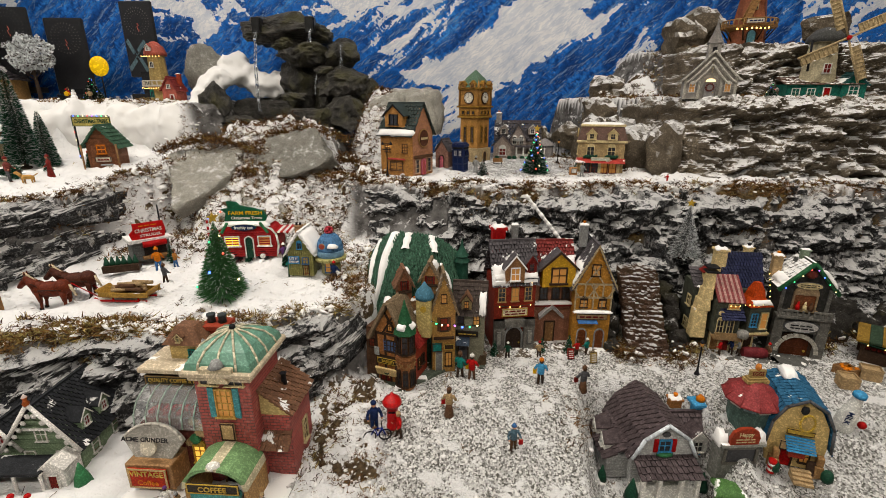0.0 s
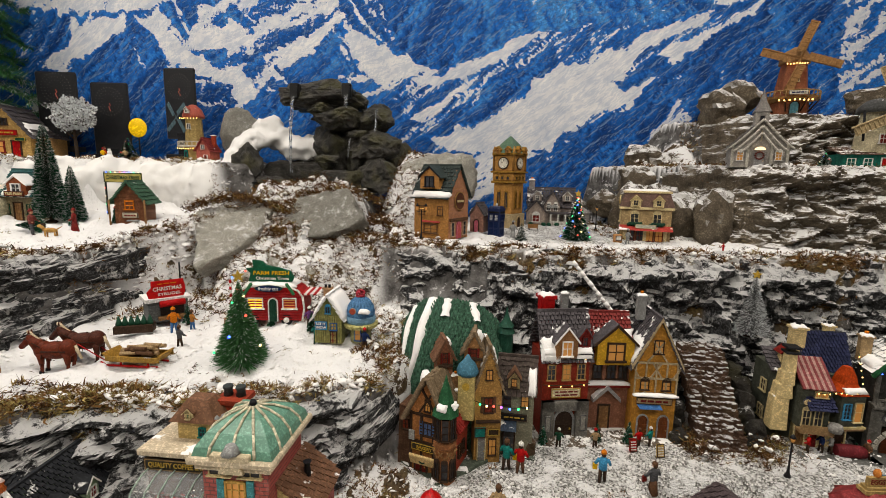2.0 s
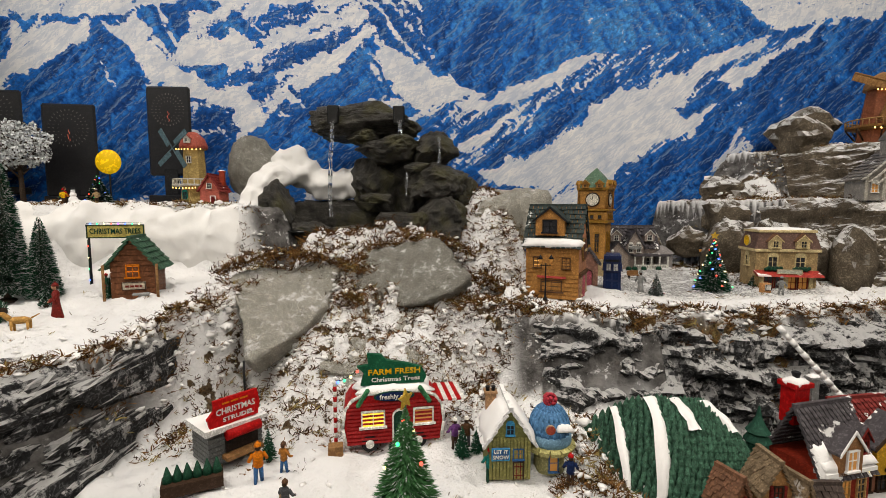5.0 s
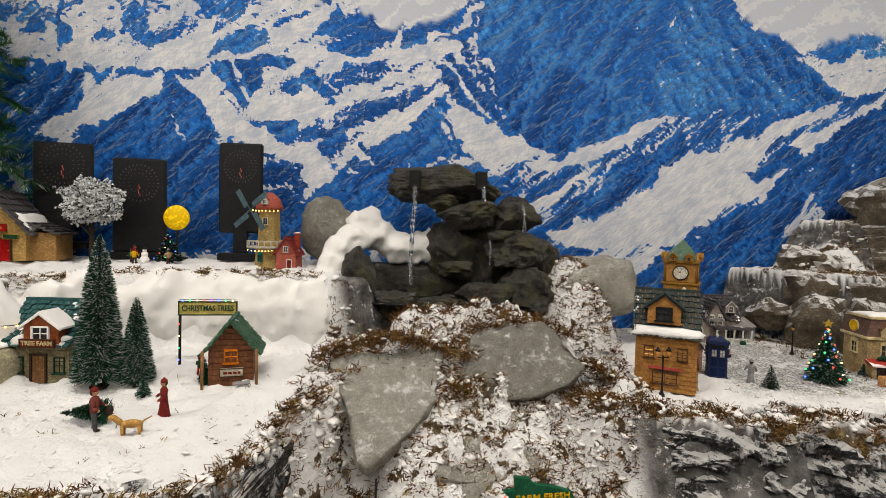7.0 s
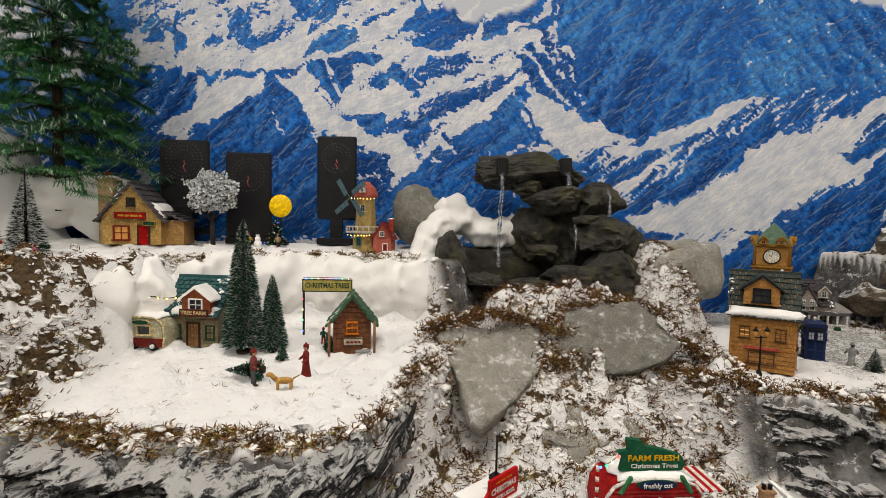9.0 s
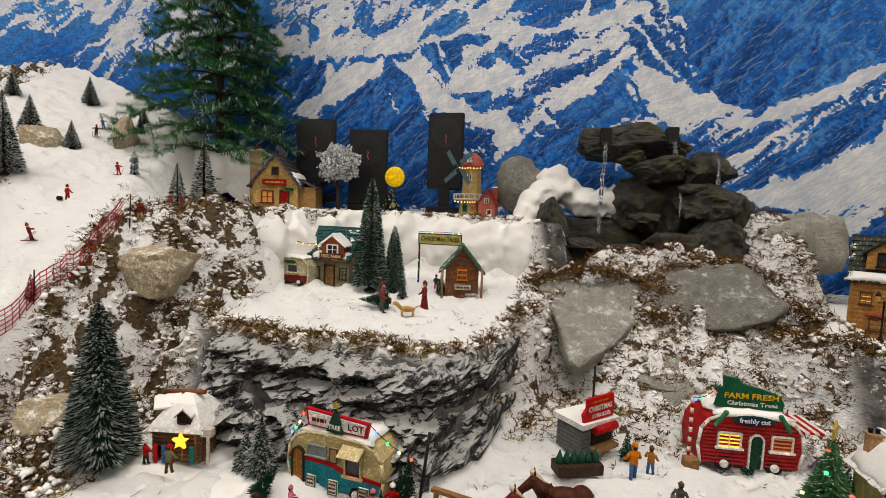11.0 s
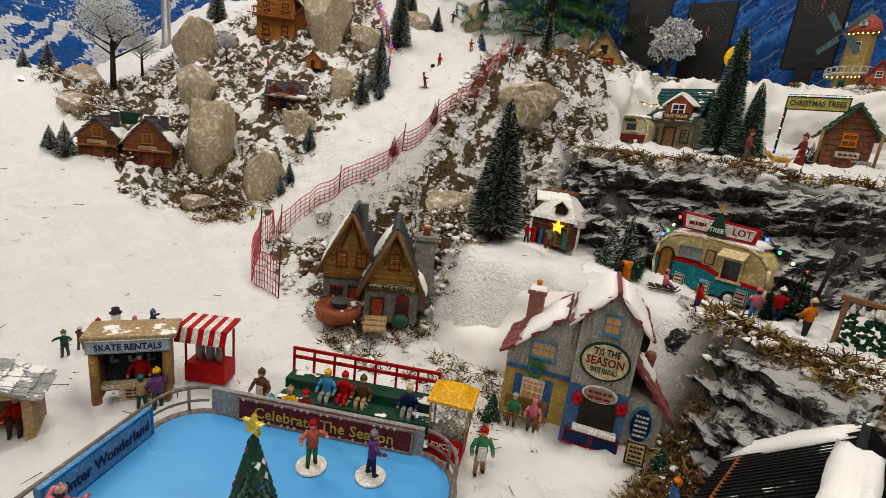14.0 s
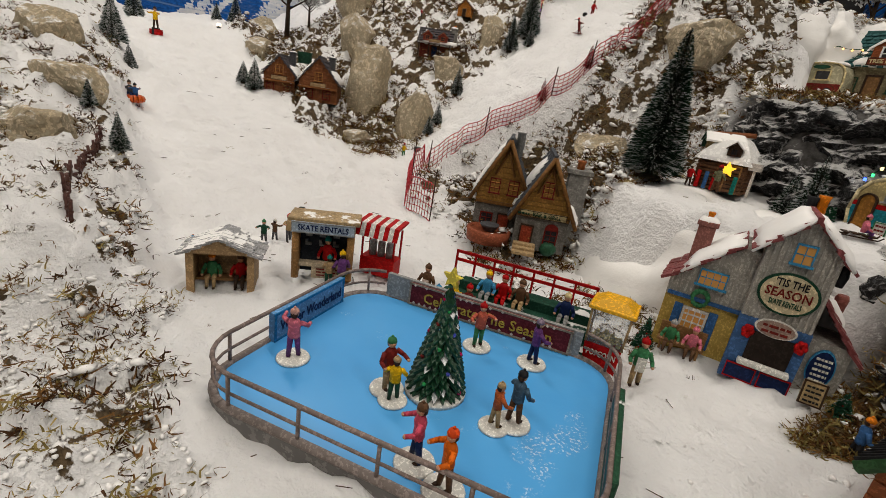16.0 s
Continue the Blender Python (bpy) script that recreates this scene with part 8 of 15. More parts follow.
def barn():
    t = thing("egg_barn", "toy barn with blue gambrel roof and round red carousel roof", "village house", 0.612, 0.77, 0.925, -19)
    t.scale = (0.84, 0.95, 1.0)
    bm = bmesh.new()
    arch = [(-0.052, 0), (0.052, 0), (0.055, 0.05), (0.05, 0.09), (0.032, 0.12), (0, 0.137), (-0.032, 0.12), (-0.05, 0.09), (-0.055, 0.05)]
    prism(bm, [(x + 0.055, z) for x, z in arch], -0.055, 0.06)
    wl = part("wall", bm, paint((0.6, 0.45, 0.22), var=0.2), t, "yellow boarded barn front")
    outer = [(0.06, 0.045), (0.055, 0.092), (0.036, 0.126), (0, 0.144), (-0.036, 0.126), (-0.055, 0.092), (-0.06, 0.045)]
    for i, (p, q) in enumerate(zip(outer, outer[1:])):
        shingle_slope(t, (p[0] + 0.055, 0.0, p[1]) if i < 3 else (q[0] + 0.055, 0.0, q[1]), (q[0] + 0.055, 0.0, q[1]) if i < 3 else (p[0] + 0.055, 0.0, p[1]), (0, 1, 0), 0.128, SHINGLE_BLUE, 3, 12, 20 + i)
    bm = bmesh.new()
    for p, q in zip(outer, outer[1:]):
        tube(bm, (p[0] + 0.055, -0.063, p[1]), (q[0] + 0.055, -0.063, q[1]), 0.003, n=5)
    part("bargeboard", bm, DKGREY, t)
    bm = bmesh.new()
    for k in range(18):
        a0, a1 = k * math.tau / 18, (k + 1) * math.tau / 18
        tube(bm, (0.06 + 0.013 * math.cos(a0), -0.066, 0.1 + 0.017 * math.sin(a0)), (0.06 + 0.013 * math.cos(a1), -0.066, 0.1 + 0.017 * math.sin(a1)), 0.0025, n=5)
    part("ring", bm, GOLD, t)
    bm = bmesh.new()
    for k in range(6):
        box(bm, 0.055, -0.062 - 0.004 * k, 0.064 - 0.0032 * k, 0.052, 0.0055, 0.003, rx=-20)
    part("awning", bm, SKYBLUE, t, "blue shingled awning")
    door(wl, pose(0.04, -0.055, 0.0), 0.024, 0.04, RED, DKWOOD)
    window(wl, pose(0.075, -0.055, 0.012), 0.02, 0.026, DKWOOD, AMBER_GLOW)
    board(wl, pose(0.055, -0.058, 0.076), 0.05, 0.01, GOLD, DKWOOD)
    board(wl, pose(0.028, -0.066, 0.05), 0.016, 0.018, TAN, DKWOOD)
    bm = bmesh.new()
    for k in range(4):
        box(bm, 0.06, -0.085 - 0.007 * k, 0.0, 0.036, 0.008, 0.016 - 0.0038 * k)
    part("steps", bm, TAN, t)
    # round pavilion beside the barn
    pv = new("pavilion")
    pv.parent = t
    pv.matrix_basis = pose(-0.030, -0.016, 0.003, 0, 0, 19) @ Matrix.Diagonal((0.98, 0.94, 1, 1))
    bm = bmesh.new()
    lathe(bm, 0, 0, [(0.044, -0.02), (0.044, 0.1)], 10, smooth=False)
    part("drum_wall", bm, paint((0.10, 0.15, 0.13), var=0.5), pv)
    bm = bmesh.new()
    for k in range(10):
        a0, a1 = k * math.tau / 10, (k + 1) * math.tau / 10
        for r0, z0, r1, z1 in ((0.062, 0.108, 0.046, 0.120), (0.048, 0.119, 0.031, 0.131), (0.033, 0.130, 0.014, 0.141)):
            vs = [bm.verts.new((r * math.cos(a), r * math.sin(a), z)) for r, a, z in ((r0, a0, z0), (r0, a1, z0), (r1, a1, z1), (r1, a0, z1))]
            bm.faces.new(vs)
            ws = [bm.verts.new((v.co.x, v.co.y, v.co.z - 0.003)) for v in vs]
            bm.faces.new(ws[::-1])
            for e in range(4):
                bm.faces.new((vs[e], ws[e], ws[(e + 1) % 4], vs[(e + 1) % 4]))
        tube(bm, (0.063 * math.cos(a0), 0.063 * math.sin(a0), 0.109), (0, 0, 0.144), 0.0018, n=4)
    part("round_roof", bm, paint((0.27, 0.06, 0.06), var=0.4, snow=0.06), pv, "faded red ten-sided roof")
    for k in range(10):
        a = (k + 0.5) * math.tau / 10
        bm = bmesh.new()
        box(bm, 0, 0, 0.096, 0.024, 0.004, 0.012)
        part("frieze_panel", moved(bm, pose(0.048 * math.cos(a), 0.048 * math.sin(a), 0, 0, 0, math.degrees(a) + 90)), paint((0.45, 0.43, 0.38)) if k % 2 else paint((0.2, 0.25, 0.26)), pv)
    bm = bmesh.new()
    box(bm, 0, 0, 0.138, 0.05, 0.022, 0.006)
    box(bm, 0, 0, 0.144, 0.042, 0.016, 0.004)
    box(bm, 0, -0.0005, 0.148, 0.036, 0.006, 0.015)
    part("sign_stand", bm, paint((0.42, 0.30, 0.14)), pv)
    lettering(pv, pose(0, -0.0042, 0.1555), "EGGS", 0.011, DKRED)
    bm = bmesh.new()
    ball(bm, (0, 0, 0.168), (0.007, 0.006, 0.008), seg=8)
    part("hen", bm, paint((0.55, 0.22, 0.08)), pv)
    # sign booth in front
    bt = new("booth")
    bt.parent = t
    bt.matrix_basis = pose(-0.064, -0.082, 0, 0, 0, 19)
    bm = bmesh.new()
    box(bm, 0, 0, -0.03, 0.088, 0.03, 0.092, bev=0.001)
    part("booth_wall", bm, paint((0.2, 0.2, 0.18), var=0.5, snow=0.15), bt)
    bm = bmesh.new()
    prism(bm, [(-0.03, 0.056), (0.03, 0.056), (0.032, 0.07), (0.026, 0.083), (0.012, 0.09), (-0.012, 0.09), (-0.026, 0.083), (-0.032, 0.07)], -0.022, -0.015)
    part("sign", bm, paint((0.32, 0.06, 0.035)), bt)
    lettering(bt, pose(0, -0.0228, 0.078), "Happy", 0.012, CREAM)
    bars(bt, pose(0, -0.0228, 0.066), 0.048, 0.011, 2, CREAM)
    bm = bmesh.new()
    for x, z, sx, sz in ((0, 0.012, 0.07, 0.004), (0, 0.044, 0.07, 0.004), (-0.034, 0.012, 0.005, 0.036), (0.034, 0.012, 0.005, 0.036)):
        box(bm, x, -0.017, z, sx, 0.005, sz)
    part("frame", bm, paint((0.15, 0.14, 0.12)), bt)
    bm = bmesh.new()
    box(bm, 0, -0.0155, 0.014, 0.064, 0.003, 0.032)
    part("show_window", bm, PANE, bt)
    bm = bmesh.new()
    box(bm, 0, -0.018, 0.052, 0.094, 0.012, 0.005)
    part("cornice", bm, paint((0.3, 0.3, 0.27), snow=0.5), bt)
    for u in (-0.041, 0.041):
        bm = bmesh.new()
        snow_lump(bm, 0.022, 0.026, 0.022, int(u * 999) + 60, 8, 6)
        part("snow", moved(bm, pose(u, -0.004, 0.057)), SNOW, bt, smooth=True)
    # clutter before the barn door
    bm = bmesh.new()
    for u, w_ in ((0.014, 0.014), (0.094, 0.016)):
        box(bm, u, -0.07, 0, w_, 0.02, 0.024, rz=8, bev=0.001)
        box(bm, u + 0.002, -0.07, 0.025, w_ * 0.8, 0.014, 0.016, rz=-12, bev=0.001)
    part("crate_stack", bm, paint((0.33, 0.2, 0.1), var=0.5), t)
    bm = bmesh.new()
    box(bm, 0.053, -0.066, 0.03, 0.03, 0.012, 0.012)
    part("produce_box", bm, paint((0.36, 0.07, 0.05)), t)
    bm = bmesh.new()
    ball(bm, (0.052, -0.062, 0.123), (0.008, 0.005, 0.009), seg=8)
    part("lantern", bm, BLACK, t)
    bm = bmesh.new()
    box(bm, 0.082, -0.078, 0.004, 0.018, 0.004, 0.026, rx=-12)
    part("chalkboard", bm, [DKWOOD], t)
    bm = bmesh.new()
    for s in (-1, 1):
        ball(bm, (0.06 + s * 0.048, -0.085, 0.012), (0.012, 0.01, 0.014), seg=8)
    part("shrub", bm, DKGREEN, t)
    bm = bmesh.new()
    snow_lump(bm, 0.03, 0.05, 0.012, 5)
    part("snow", moved(bm, pose(0.05, 0.04, 0.143)), SNOW, t, smooth=True)
    bm = bmesh.new()
    for k in range(5):
        lathe(bm, 0.008, -0.085, [(0.008, 0.005 * k), (0.008, 0.005 * k + 0.005)], 10, mi=k % 2)
    part("barrel", bm, [RED, WHITE], t)
    bm = bmesh.new()
    snow_lump(bm, 0.07, 0.05, 0.01, 15)
    part("lawn", moved(bm, pose(-0.075, -0.135, -0.02)), paint((0.1, 0.2, 0.07), snow=0.4), t)
    return t


barn()


def milk_bottle():
    t = thing("milk_bottle", "large white toy milk bottle with blue cap beside the barn", "milk bottle", 0.76, 0.752, 0.975, -42, ry=9, size=0.82)
    bm = bmesh.new()
    lathe(bm, 0, 0, [(0.019, -0.01), (0.021, 0.0), (0.020, 0.03), (0.016, 0.05), (0.012, 0.066), (0.010, 0.085), (0.0125, 0.088)], 16)
    part("bottle", bm, WHITE, t)
    bm = bmesh.new()
    lathe(bm, 0, 0, [(0.0135, 0.086), (0.0135, 0.095), (0.009, 0.099)], 16)
    part("cap", bm, SKYBLUE, t)
    lettering(t, pose(0, -0.0212, 0.036, -14, 90, 0), "MILK", 0.016, NAVY)
    bm = bmesh.new()
    ball(bm, (0.03, 0.006, 0.02), 0.009, seg=10)
    part("red_ball", bm, RED, t)


milk_bottle()


def post_box():
    t = thing("post_box", "round red post box with domed top", "post box", -0.098, 0.752, ground(-0.098, 0.752) - 0.001)
    bm = bmesh.new()
    lathe(bm, 0, 0, [(0.012, 0), (0.012, 0.006), (0.0105, 0.008), (0.0105, 0.05), (0.012, 0.052)], 14)
    part("pillar", bm, paint((0.5, 0.02, 0.025), 0.35, 0.12), t)
    bm = bmesh.new()
    lathe(bm, 0, 0, [(0.0175, 0.052), (0.0185, 0.056), (0.014, 0.064), (0.006, 0.069), (0.003, 0.074), (0.001, 0.077)], 16)
    part("dome", bm, paint((0.5, 0.02, 0.025), 0.35, 0.12), t)
    bm = bmesh.new()
    box(bm, 0, -0.0105, 0.038, 0.012, 0.002, 0.003)
    part("slot", bm, BLACK, t)


post_box()


def bicycle():
    t = thing("bicycle", "small blue toy bicycle", "bicycle", -0.123, 0.722, ground(-0.123, 0.722), 12)
    for x in (-0.014, 0.014):
        bm = bmesh.new()
        for k in range(16):
            a0, a1 = k * math.tau / 16, (k + 1) * math.tau / 16
            tube(bm, (x + 0.011 * math.cos(a0), 0, 0.011 + 0.011 * math.sin(a0)), (x + 0.011 * math.cos(a1), 0, 0.011 + 0.011 * math.sin(a1)), 0.0013, n=5)
        for k in range(4):
            a = k * math.pi / 4
            tube(bm, (x - 0.011 * math.cos(a), 0, 0.011 - 0.011 * math.sin(a)), (x + 0.011 * math.cos(a), 0, 0.011 + 0.011 * math.sin(a)), 0.0004, n=4)
        part("wheel", bm, BLACK, t)
    bm = bmesh.new()
    for p, q in (((-0.014, 0, 0.011), (-0.004, 0, 0.026)), ((-0.004, 0, 0.026), (0.009, 0, 0.026)), ((0.009, 0, 0.026), (0.014, 0, 0.011)), ((-0.004, 0, 0.026), (0, 0, 0.01)), ((0, 0, 0.01), (0.009, 0, 0.026)), ((0.009, 0, 0.026), (0.008, 0, 0.033))):
        tube(bm, p, q, 0.0012, n=5)
    part("frame", bm, paint((0.03, 0.06, 0.35)), t)
    bm = bmesh.new()
    tube(bm, (0.008, -0.008, 0.034), (0.008, 0.008, 0.034), 0.001, n=5)
    part("handlebar", bm, BLACK, t)
    bm = bmesh.new()
    ball(bm, (-0.005, 0, 0.029), (0.005, 0.003, 0.002), seg=8)
    part("saddle", bm, BROWN, t)


bicycle()


def person(label, x, y, rz, coat, z=None, **kw):
    return figure(label, x, y, (ground(x, y) if z is None else z) - 0.001, rz, coat, **kw)


person("policeman figurine in navy coat beside a bicycle", -0.13, 0.735, 20, NAVY, legs=NAVY, hat=NAVY, h=0.065)
person("figurine in red jacket by the post box", -0.085, 0.735, -60, RED, legs=DKWOOD, hat=TAN, h=0.055)
person("woman figurine in tan coat with red bag", 0.009, 0.775, 170, TAN, legs=BROWN, hat=BROWN, skirt=True, bag=RED)
person("figurine in blue coat carrying parcels", 0.035, 0.893, 150, TEAL, legs=DKWOOD, hat=BROWN)
person("figurine in red coat with yellow bag", 0.06, 0.885, 160, RED, legs=BROWN, hat=WHITE, bag=YELLOW)
person("man figurine in blue jacket with yellow bag", 0.205, 0.868, 170, SKYBLUE, legs=DKWOOD, hat=ORANGE, bag=YELLOW)
person("woman figurine in dark coat with red bag", 0.298, 0.87, 190, DKGREY, legs=BROWN, hat=BROWN, skirt=True, bag=DKRED)
person("figurine seen from behind with a blue pack", 0.126, 0.715, 10, paint((0.1, 0.16, 0.2)), legs=BROWN, hat=BLUE, bag=RED, h=0.055)
for i, (x, y, c) in enumerate(((0.15, 0.975, DKGREEN), (0.225, 0.98, TAN), (0.315, 0.985, RED), (0.34, 0.99, TEAL), (0.655, 0.985, RED), (0.70, 0.985, GREY), (0.685, 0.99, NAVY), (0.76, 0.97, BROWN))):
    person("small shopper figurine before the shop fronts", x, y, 160 + 17 * i, c, legs=DKWOOD, hat=[WHITE, RED, BROWN][i % 3], h=0.042)
for i, (x, y, h) in enumerate(((0.12, 0.985, 0.045), (0.30, 1.0, 0.05), (0.235, 1.0, 0.04), (0.745, 0.98, 0.03))):
    brush_tree("little green potted fir before the shops", x, y, h, h * 0.28, 300 + i, NEEDLE2, 0.15, 350, lamps=5, baubles=True, group="little firs")
for x, y, c in ((0.295, 0.965, RED), (0.345, 0.955, paint((0.5, 0.36, 0.15)))):
    t = thing("sandwich_board", "small standing notice board", "notice board", x, y, ground(x, y), 8, "notice boards")
    board(t, pose(0, 0, 0.014, -12), 0.016, 0.026, c, DKWOOD)
    bars(t, pose(0, -0.0035, 0.014, -12), 0.013, 0.02, 4, WHITE)
street_lamp(-0.017, 0.94, 0.10)
street_lamp(0.56, 0.905, 0.085)


# ---- front left: coffee house, green house and lodge ----
def coffee_house():
    t = thing("coffee_house", "red brick coffee roastery with green glass dome and glazed lean-to", "village house", -0.372, 0.675, 0.972, -4)
    brick = brick_mat()
    bm = bmesh.new()
    box(bm, 0.04, -0.005, 0, 0.085, 0.10, 0.205)
    tw = part("tower", bm, brick, t, "red brick tower")
    bm = bmesh.new()
    box(bm, 0.04, -0.005, 0.205, 0.112, 0.128, 0.009, bev=0.002)
    box(bm, 0.04, -0.005, 0.196, 0.098, 0.114, 0.01, bev=0.001)
    part("cornice", bm, paint((0.56, 0.48, 0.36)), tw)
    bm = bmesh.new()
    dome = [(0.058, 0.214), (0.055, 0.224), (0.044, 0.238), (0.026, 0.248), (0.006, 0.254)]
    lathe(bm, 0, 0, dome, 4, smooth=False, turn=math.pi / 4, sx=1.25, sy=1.4)
    moved(bm, pose(0.04, -0.005, 0))
    d = part("dome", bm, paint((0.17, 0.32, 0.24), 0.35, 0.2), tw, "green panelled dome roof")
    bm = bmesh.new()
    for k in range(12):
        a = k * math.tau / 12
        prev = None
        for r, z in dome:
            # keep the ribs on the square dome
            c, s = math.cos(a), math.sin(a)
            q = r * math.cos(math.pi / 4) / max(abs(c), abs(s))
            p = Vector((0.04 + q * c * 1.25, -0.005 + q * s * 1.4, z + 0.0012))
            if prev is not None:
                tube(bm, prev, p, 0.0019, n=5)
            prev = p
    part("ribbed_cladding", bm, paint((0.6, 0.55, 0.42)), d)
    bm = bmesh.new()
    ball(bm, (0.04, -0.005, 0.258), 0.005, seg=8)
    part("finial", bm, BLACK, d)
    window(tw, pose(0.04, -0.055, 0.13), 0.028, 0.05, paint((0.5, 0.32, 0.12)), AMBER_GLOW, 3, 4, shutter=paint((0.1, 0.28, 0.3)))
    for s in (-1, 1):
        window(tw, pose(0.04 + s * 0.02, -0.055, 0.186), 0.028, 0.013, CREAM, PANE, 2, 1)
    bm = bmesh.new()
    box(bm, 0.04, -0.062, 0.209, 0.05, 0.012, 0.012, bev=0.001)
    prism(bm, [(0.04 + 0.016 * math.cos(a * math.pi / 8), 0.195 + 0.014 * math.sin(a * math.pi / 8)) for a in range(9)], -0.066, -0.056)
    part("parapet", bm, paint((0.58, 0.5, 0.36)), tw)
    bm = bmesh.new()
    lathe(bm, 0.04, -0.062, [(0.012, 0.222), (0.009, 0.226), (0.006, 0.232)], 10)
    part("bird", bm, GREY, tw)
    board(tw, pose(0.04, -0.057, 0.105), 0.022, 0.03, paint((0.5, 0.36, 0.2)), DKWOOD)
    window(tw, on_face(0.085, 0.10, "r", 0.01, 0.12) @ pose(0, 0.04, 0), 0.02, 0.05, CREAM, PANE, 2, 4)
    # arched porch
    for k in range(9):
        a0, a1 = k * math.pi / 9, (k + 1) * math.pi / 9
        bm = bmesh.new()
        prism(bm, [(0.04 + r * math.cos(a), 0.048 + r * 0.75 * math.sin(a)) for r, a in ((0.05, a0), (0.05, a1), (0.044, a1), (0.044, a0))], -0.115, -0.05)
        part("porch_roof", bm, paint((0.2, 0.32, 0.16)) if k % 4 else paint((0.55, 0.5, 0.36)), t)
    for s in (-1, 1):
        bm = bmesh.new()
        box(bm, 0.04 + s * 0.045, -0.08, 0, 0.008, 0.06, 0.05)
        part("porch_side", bm, paint((0.4, 0.25, 0.12)), t)
    board(t, pose(0.04, -0.116, 0.053), 0.078, 0.017, paint((0.05, 0.04, 0.03)), GOLD)
    lettering(t, pose(0.04, -0.1206, 0.053), "COFFEE", 0.0125, GOLD)
    bm = bmesh.new()
    box(bm, 0.04, -0.112, 0.03, 0.075, 0.016, 0.014, bev=0.004)
    part("awning", bm, paint((0.1, 0.3, 0.28)), t)
    door(t, pose(0.04, -0.056, 0), 0.03, 0.04, DKWOOD, WOOD)
    bm = bmesh.new()
    ball(bm, (0.04, -0.108, 0.084), (0.011, 0.008, 0.007), seg=9)
    part("bird", bm, WHITE, t)
    # hall with the glazed roof
    bm = bmesh.new()
    box(bm, -0.058, 0.0, 0, 0.115, 0.085, 0.10)
    hall = part("hall", bm, paint((0.16, 0.05, 0.04)), t, "dark red hall")
    bm = bmesh.new()
    box(bm, -0.058, 0.03, 0.10, 0.128, 0.06, 0.07)
    part("back_wall", bm, paint((0.08, 0.045, 0.03)), hall)
    bm = bmesh.new()
    box(bm, -0.062, 0.03, 0.168, 0.14, 0.075, 0.01, bev=0.002)
    part("terrace", bm, paint((0.56, 0.48, 0.36), snow=0.3), hall)
    board(hall, pose(-0.06, -0.001, 0.155), 0.125, 0.016, paint((0.04, 0.035, 0.025)), paint((0.3, 0.2, 0.1)))
    lettering(hall, pose(-0.06, -0.0045, 0.155), "QUALITY COFFEE & Rich aroma", 0.0105, GOLD, wide=0.115)
    prof = [(-0.05, 0.098), (-0.048, 0.118), (-0.036, 0.136), (-0.016, 0.146), (0.004, 0.148)]
    for (a, b), (c, e) in zip(prof, prof[1:]):
        bm = bmesh.new()
        prism(bm, [(a, b), (c, e), (c, e + 0.0012), (a - 0.0012, b)], -0.118, 0.0, axis="x")
        part("glass_pane", bm, CLEAR, hall)
    for k in range(7):
        bm = bmesh.new()
        x = -0.118 + 0.118 * k / 6
        for (a, b), (c, e) in zip(prof, prof[1:]):
            tube(bm, (x, a - 0.001, b + 0.001), (x, c - 0.001, e + 0.001), 0.0013, n=5)
        part("glazing_bar", bm, paint((0.35, 0.42, 0.36)), hall)
    bm = bmesh.new()
    for k in range(14):
        box(bm, -0.112 + 0.008 * k, -0.015 + 0.01 * (k % 3), 0.101, 0.006, 0.012, 0.006 + 0.004 * (k % 2))
    part("sacks", bm, [RED], hall)
    # fan sign and shop box
    bm = bmesh.new()
    pts = [(0.056 * math.cos(a), 0.05 * math.sin(a)) for a in (radians(28 + 12.4 * k) for k in range(11))]
    prism(bm, [(-0.03, -0.006), (0.03, -0.006)] + pts, -0.006, 0.0)
    part("sign", moved(bm, pose(-0.082, -0.062, 0.062, -14)), [paint((0.40, 0.38, 0.34))], t, "grey fan-shaped sign")
    bm = bmesh.new()
    for k in range(10):
        a0, a1 = radians(28 + 12.4 * k), radians(28 + 12.4 * (k + 1))
        tube(bm, (0.056 * math.cos(a0), -0.007, 0.05 * math.sin(a0)), (0.056 * math.cos(a1), -0.007, 0.05 * math.sin(a1)), 0.0022, n=5)
    part("sign_rim", moved(bm, pose(-0.082, -0.062, 0.062, -14)), paint((0.55, 0.52, 0.46)), t)
    lettering(t, pose(-0.082, -0.079, 0.1, -14), "ACME GRINDER", 0.010, BLACK, wide=0.075)
    bm = bmesh.new()
    prism(bm, [(0.013 * math.cos(a * math.tau / 16), 0.013 * math.sin(a * math.tau / 16)) for a in range(16)], -0.003, 0)
    part("emblem", moved(bm, pose(-0.082, -0.0735, 0.082, -14)), paint((0.6, 0.55, 0.45)), t)
    bm = bmesh.new()
    box(bm, -0.082, -0.062, 0.012, 0.075, 0.045, 0.046, bev=0.001)
    part("shop_window", bm, paint((0.36, 0.22, 0.12)), t)
    board(t, pose(-0.082, -0.086, 0.036), 0.062, 0.036, paint((0.42, 0.05, 0.025)), paint((0.5, 0.36, 0.2)))
    lettering(t, pose(-0.082, -0.0905, 0.045), "VINTAGE", 0.0135, GOLD, wide=0.054)
    lettering(t, pose(-0.082, -0.0905, 0.029), "Coffee", 0.0125, ORANGE)
    for k, (gx, gz, gr, gm) in enumerate(((-0.012, 0.122, 0.008, TAN), (0.0, 0.106, 0.012, TAN), (-0.012, 0.09, 0.009, GREEN), (-0.022, 0.084, 0.006, TAN))):
        bm = bmesh.new()
        pts = []
        for j in range(24):
            rr = gr * (1.0 if j % 2 else 0.8)
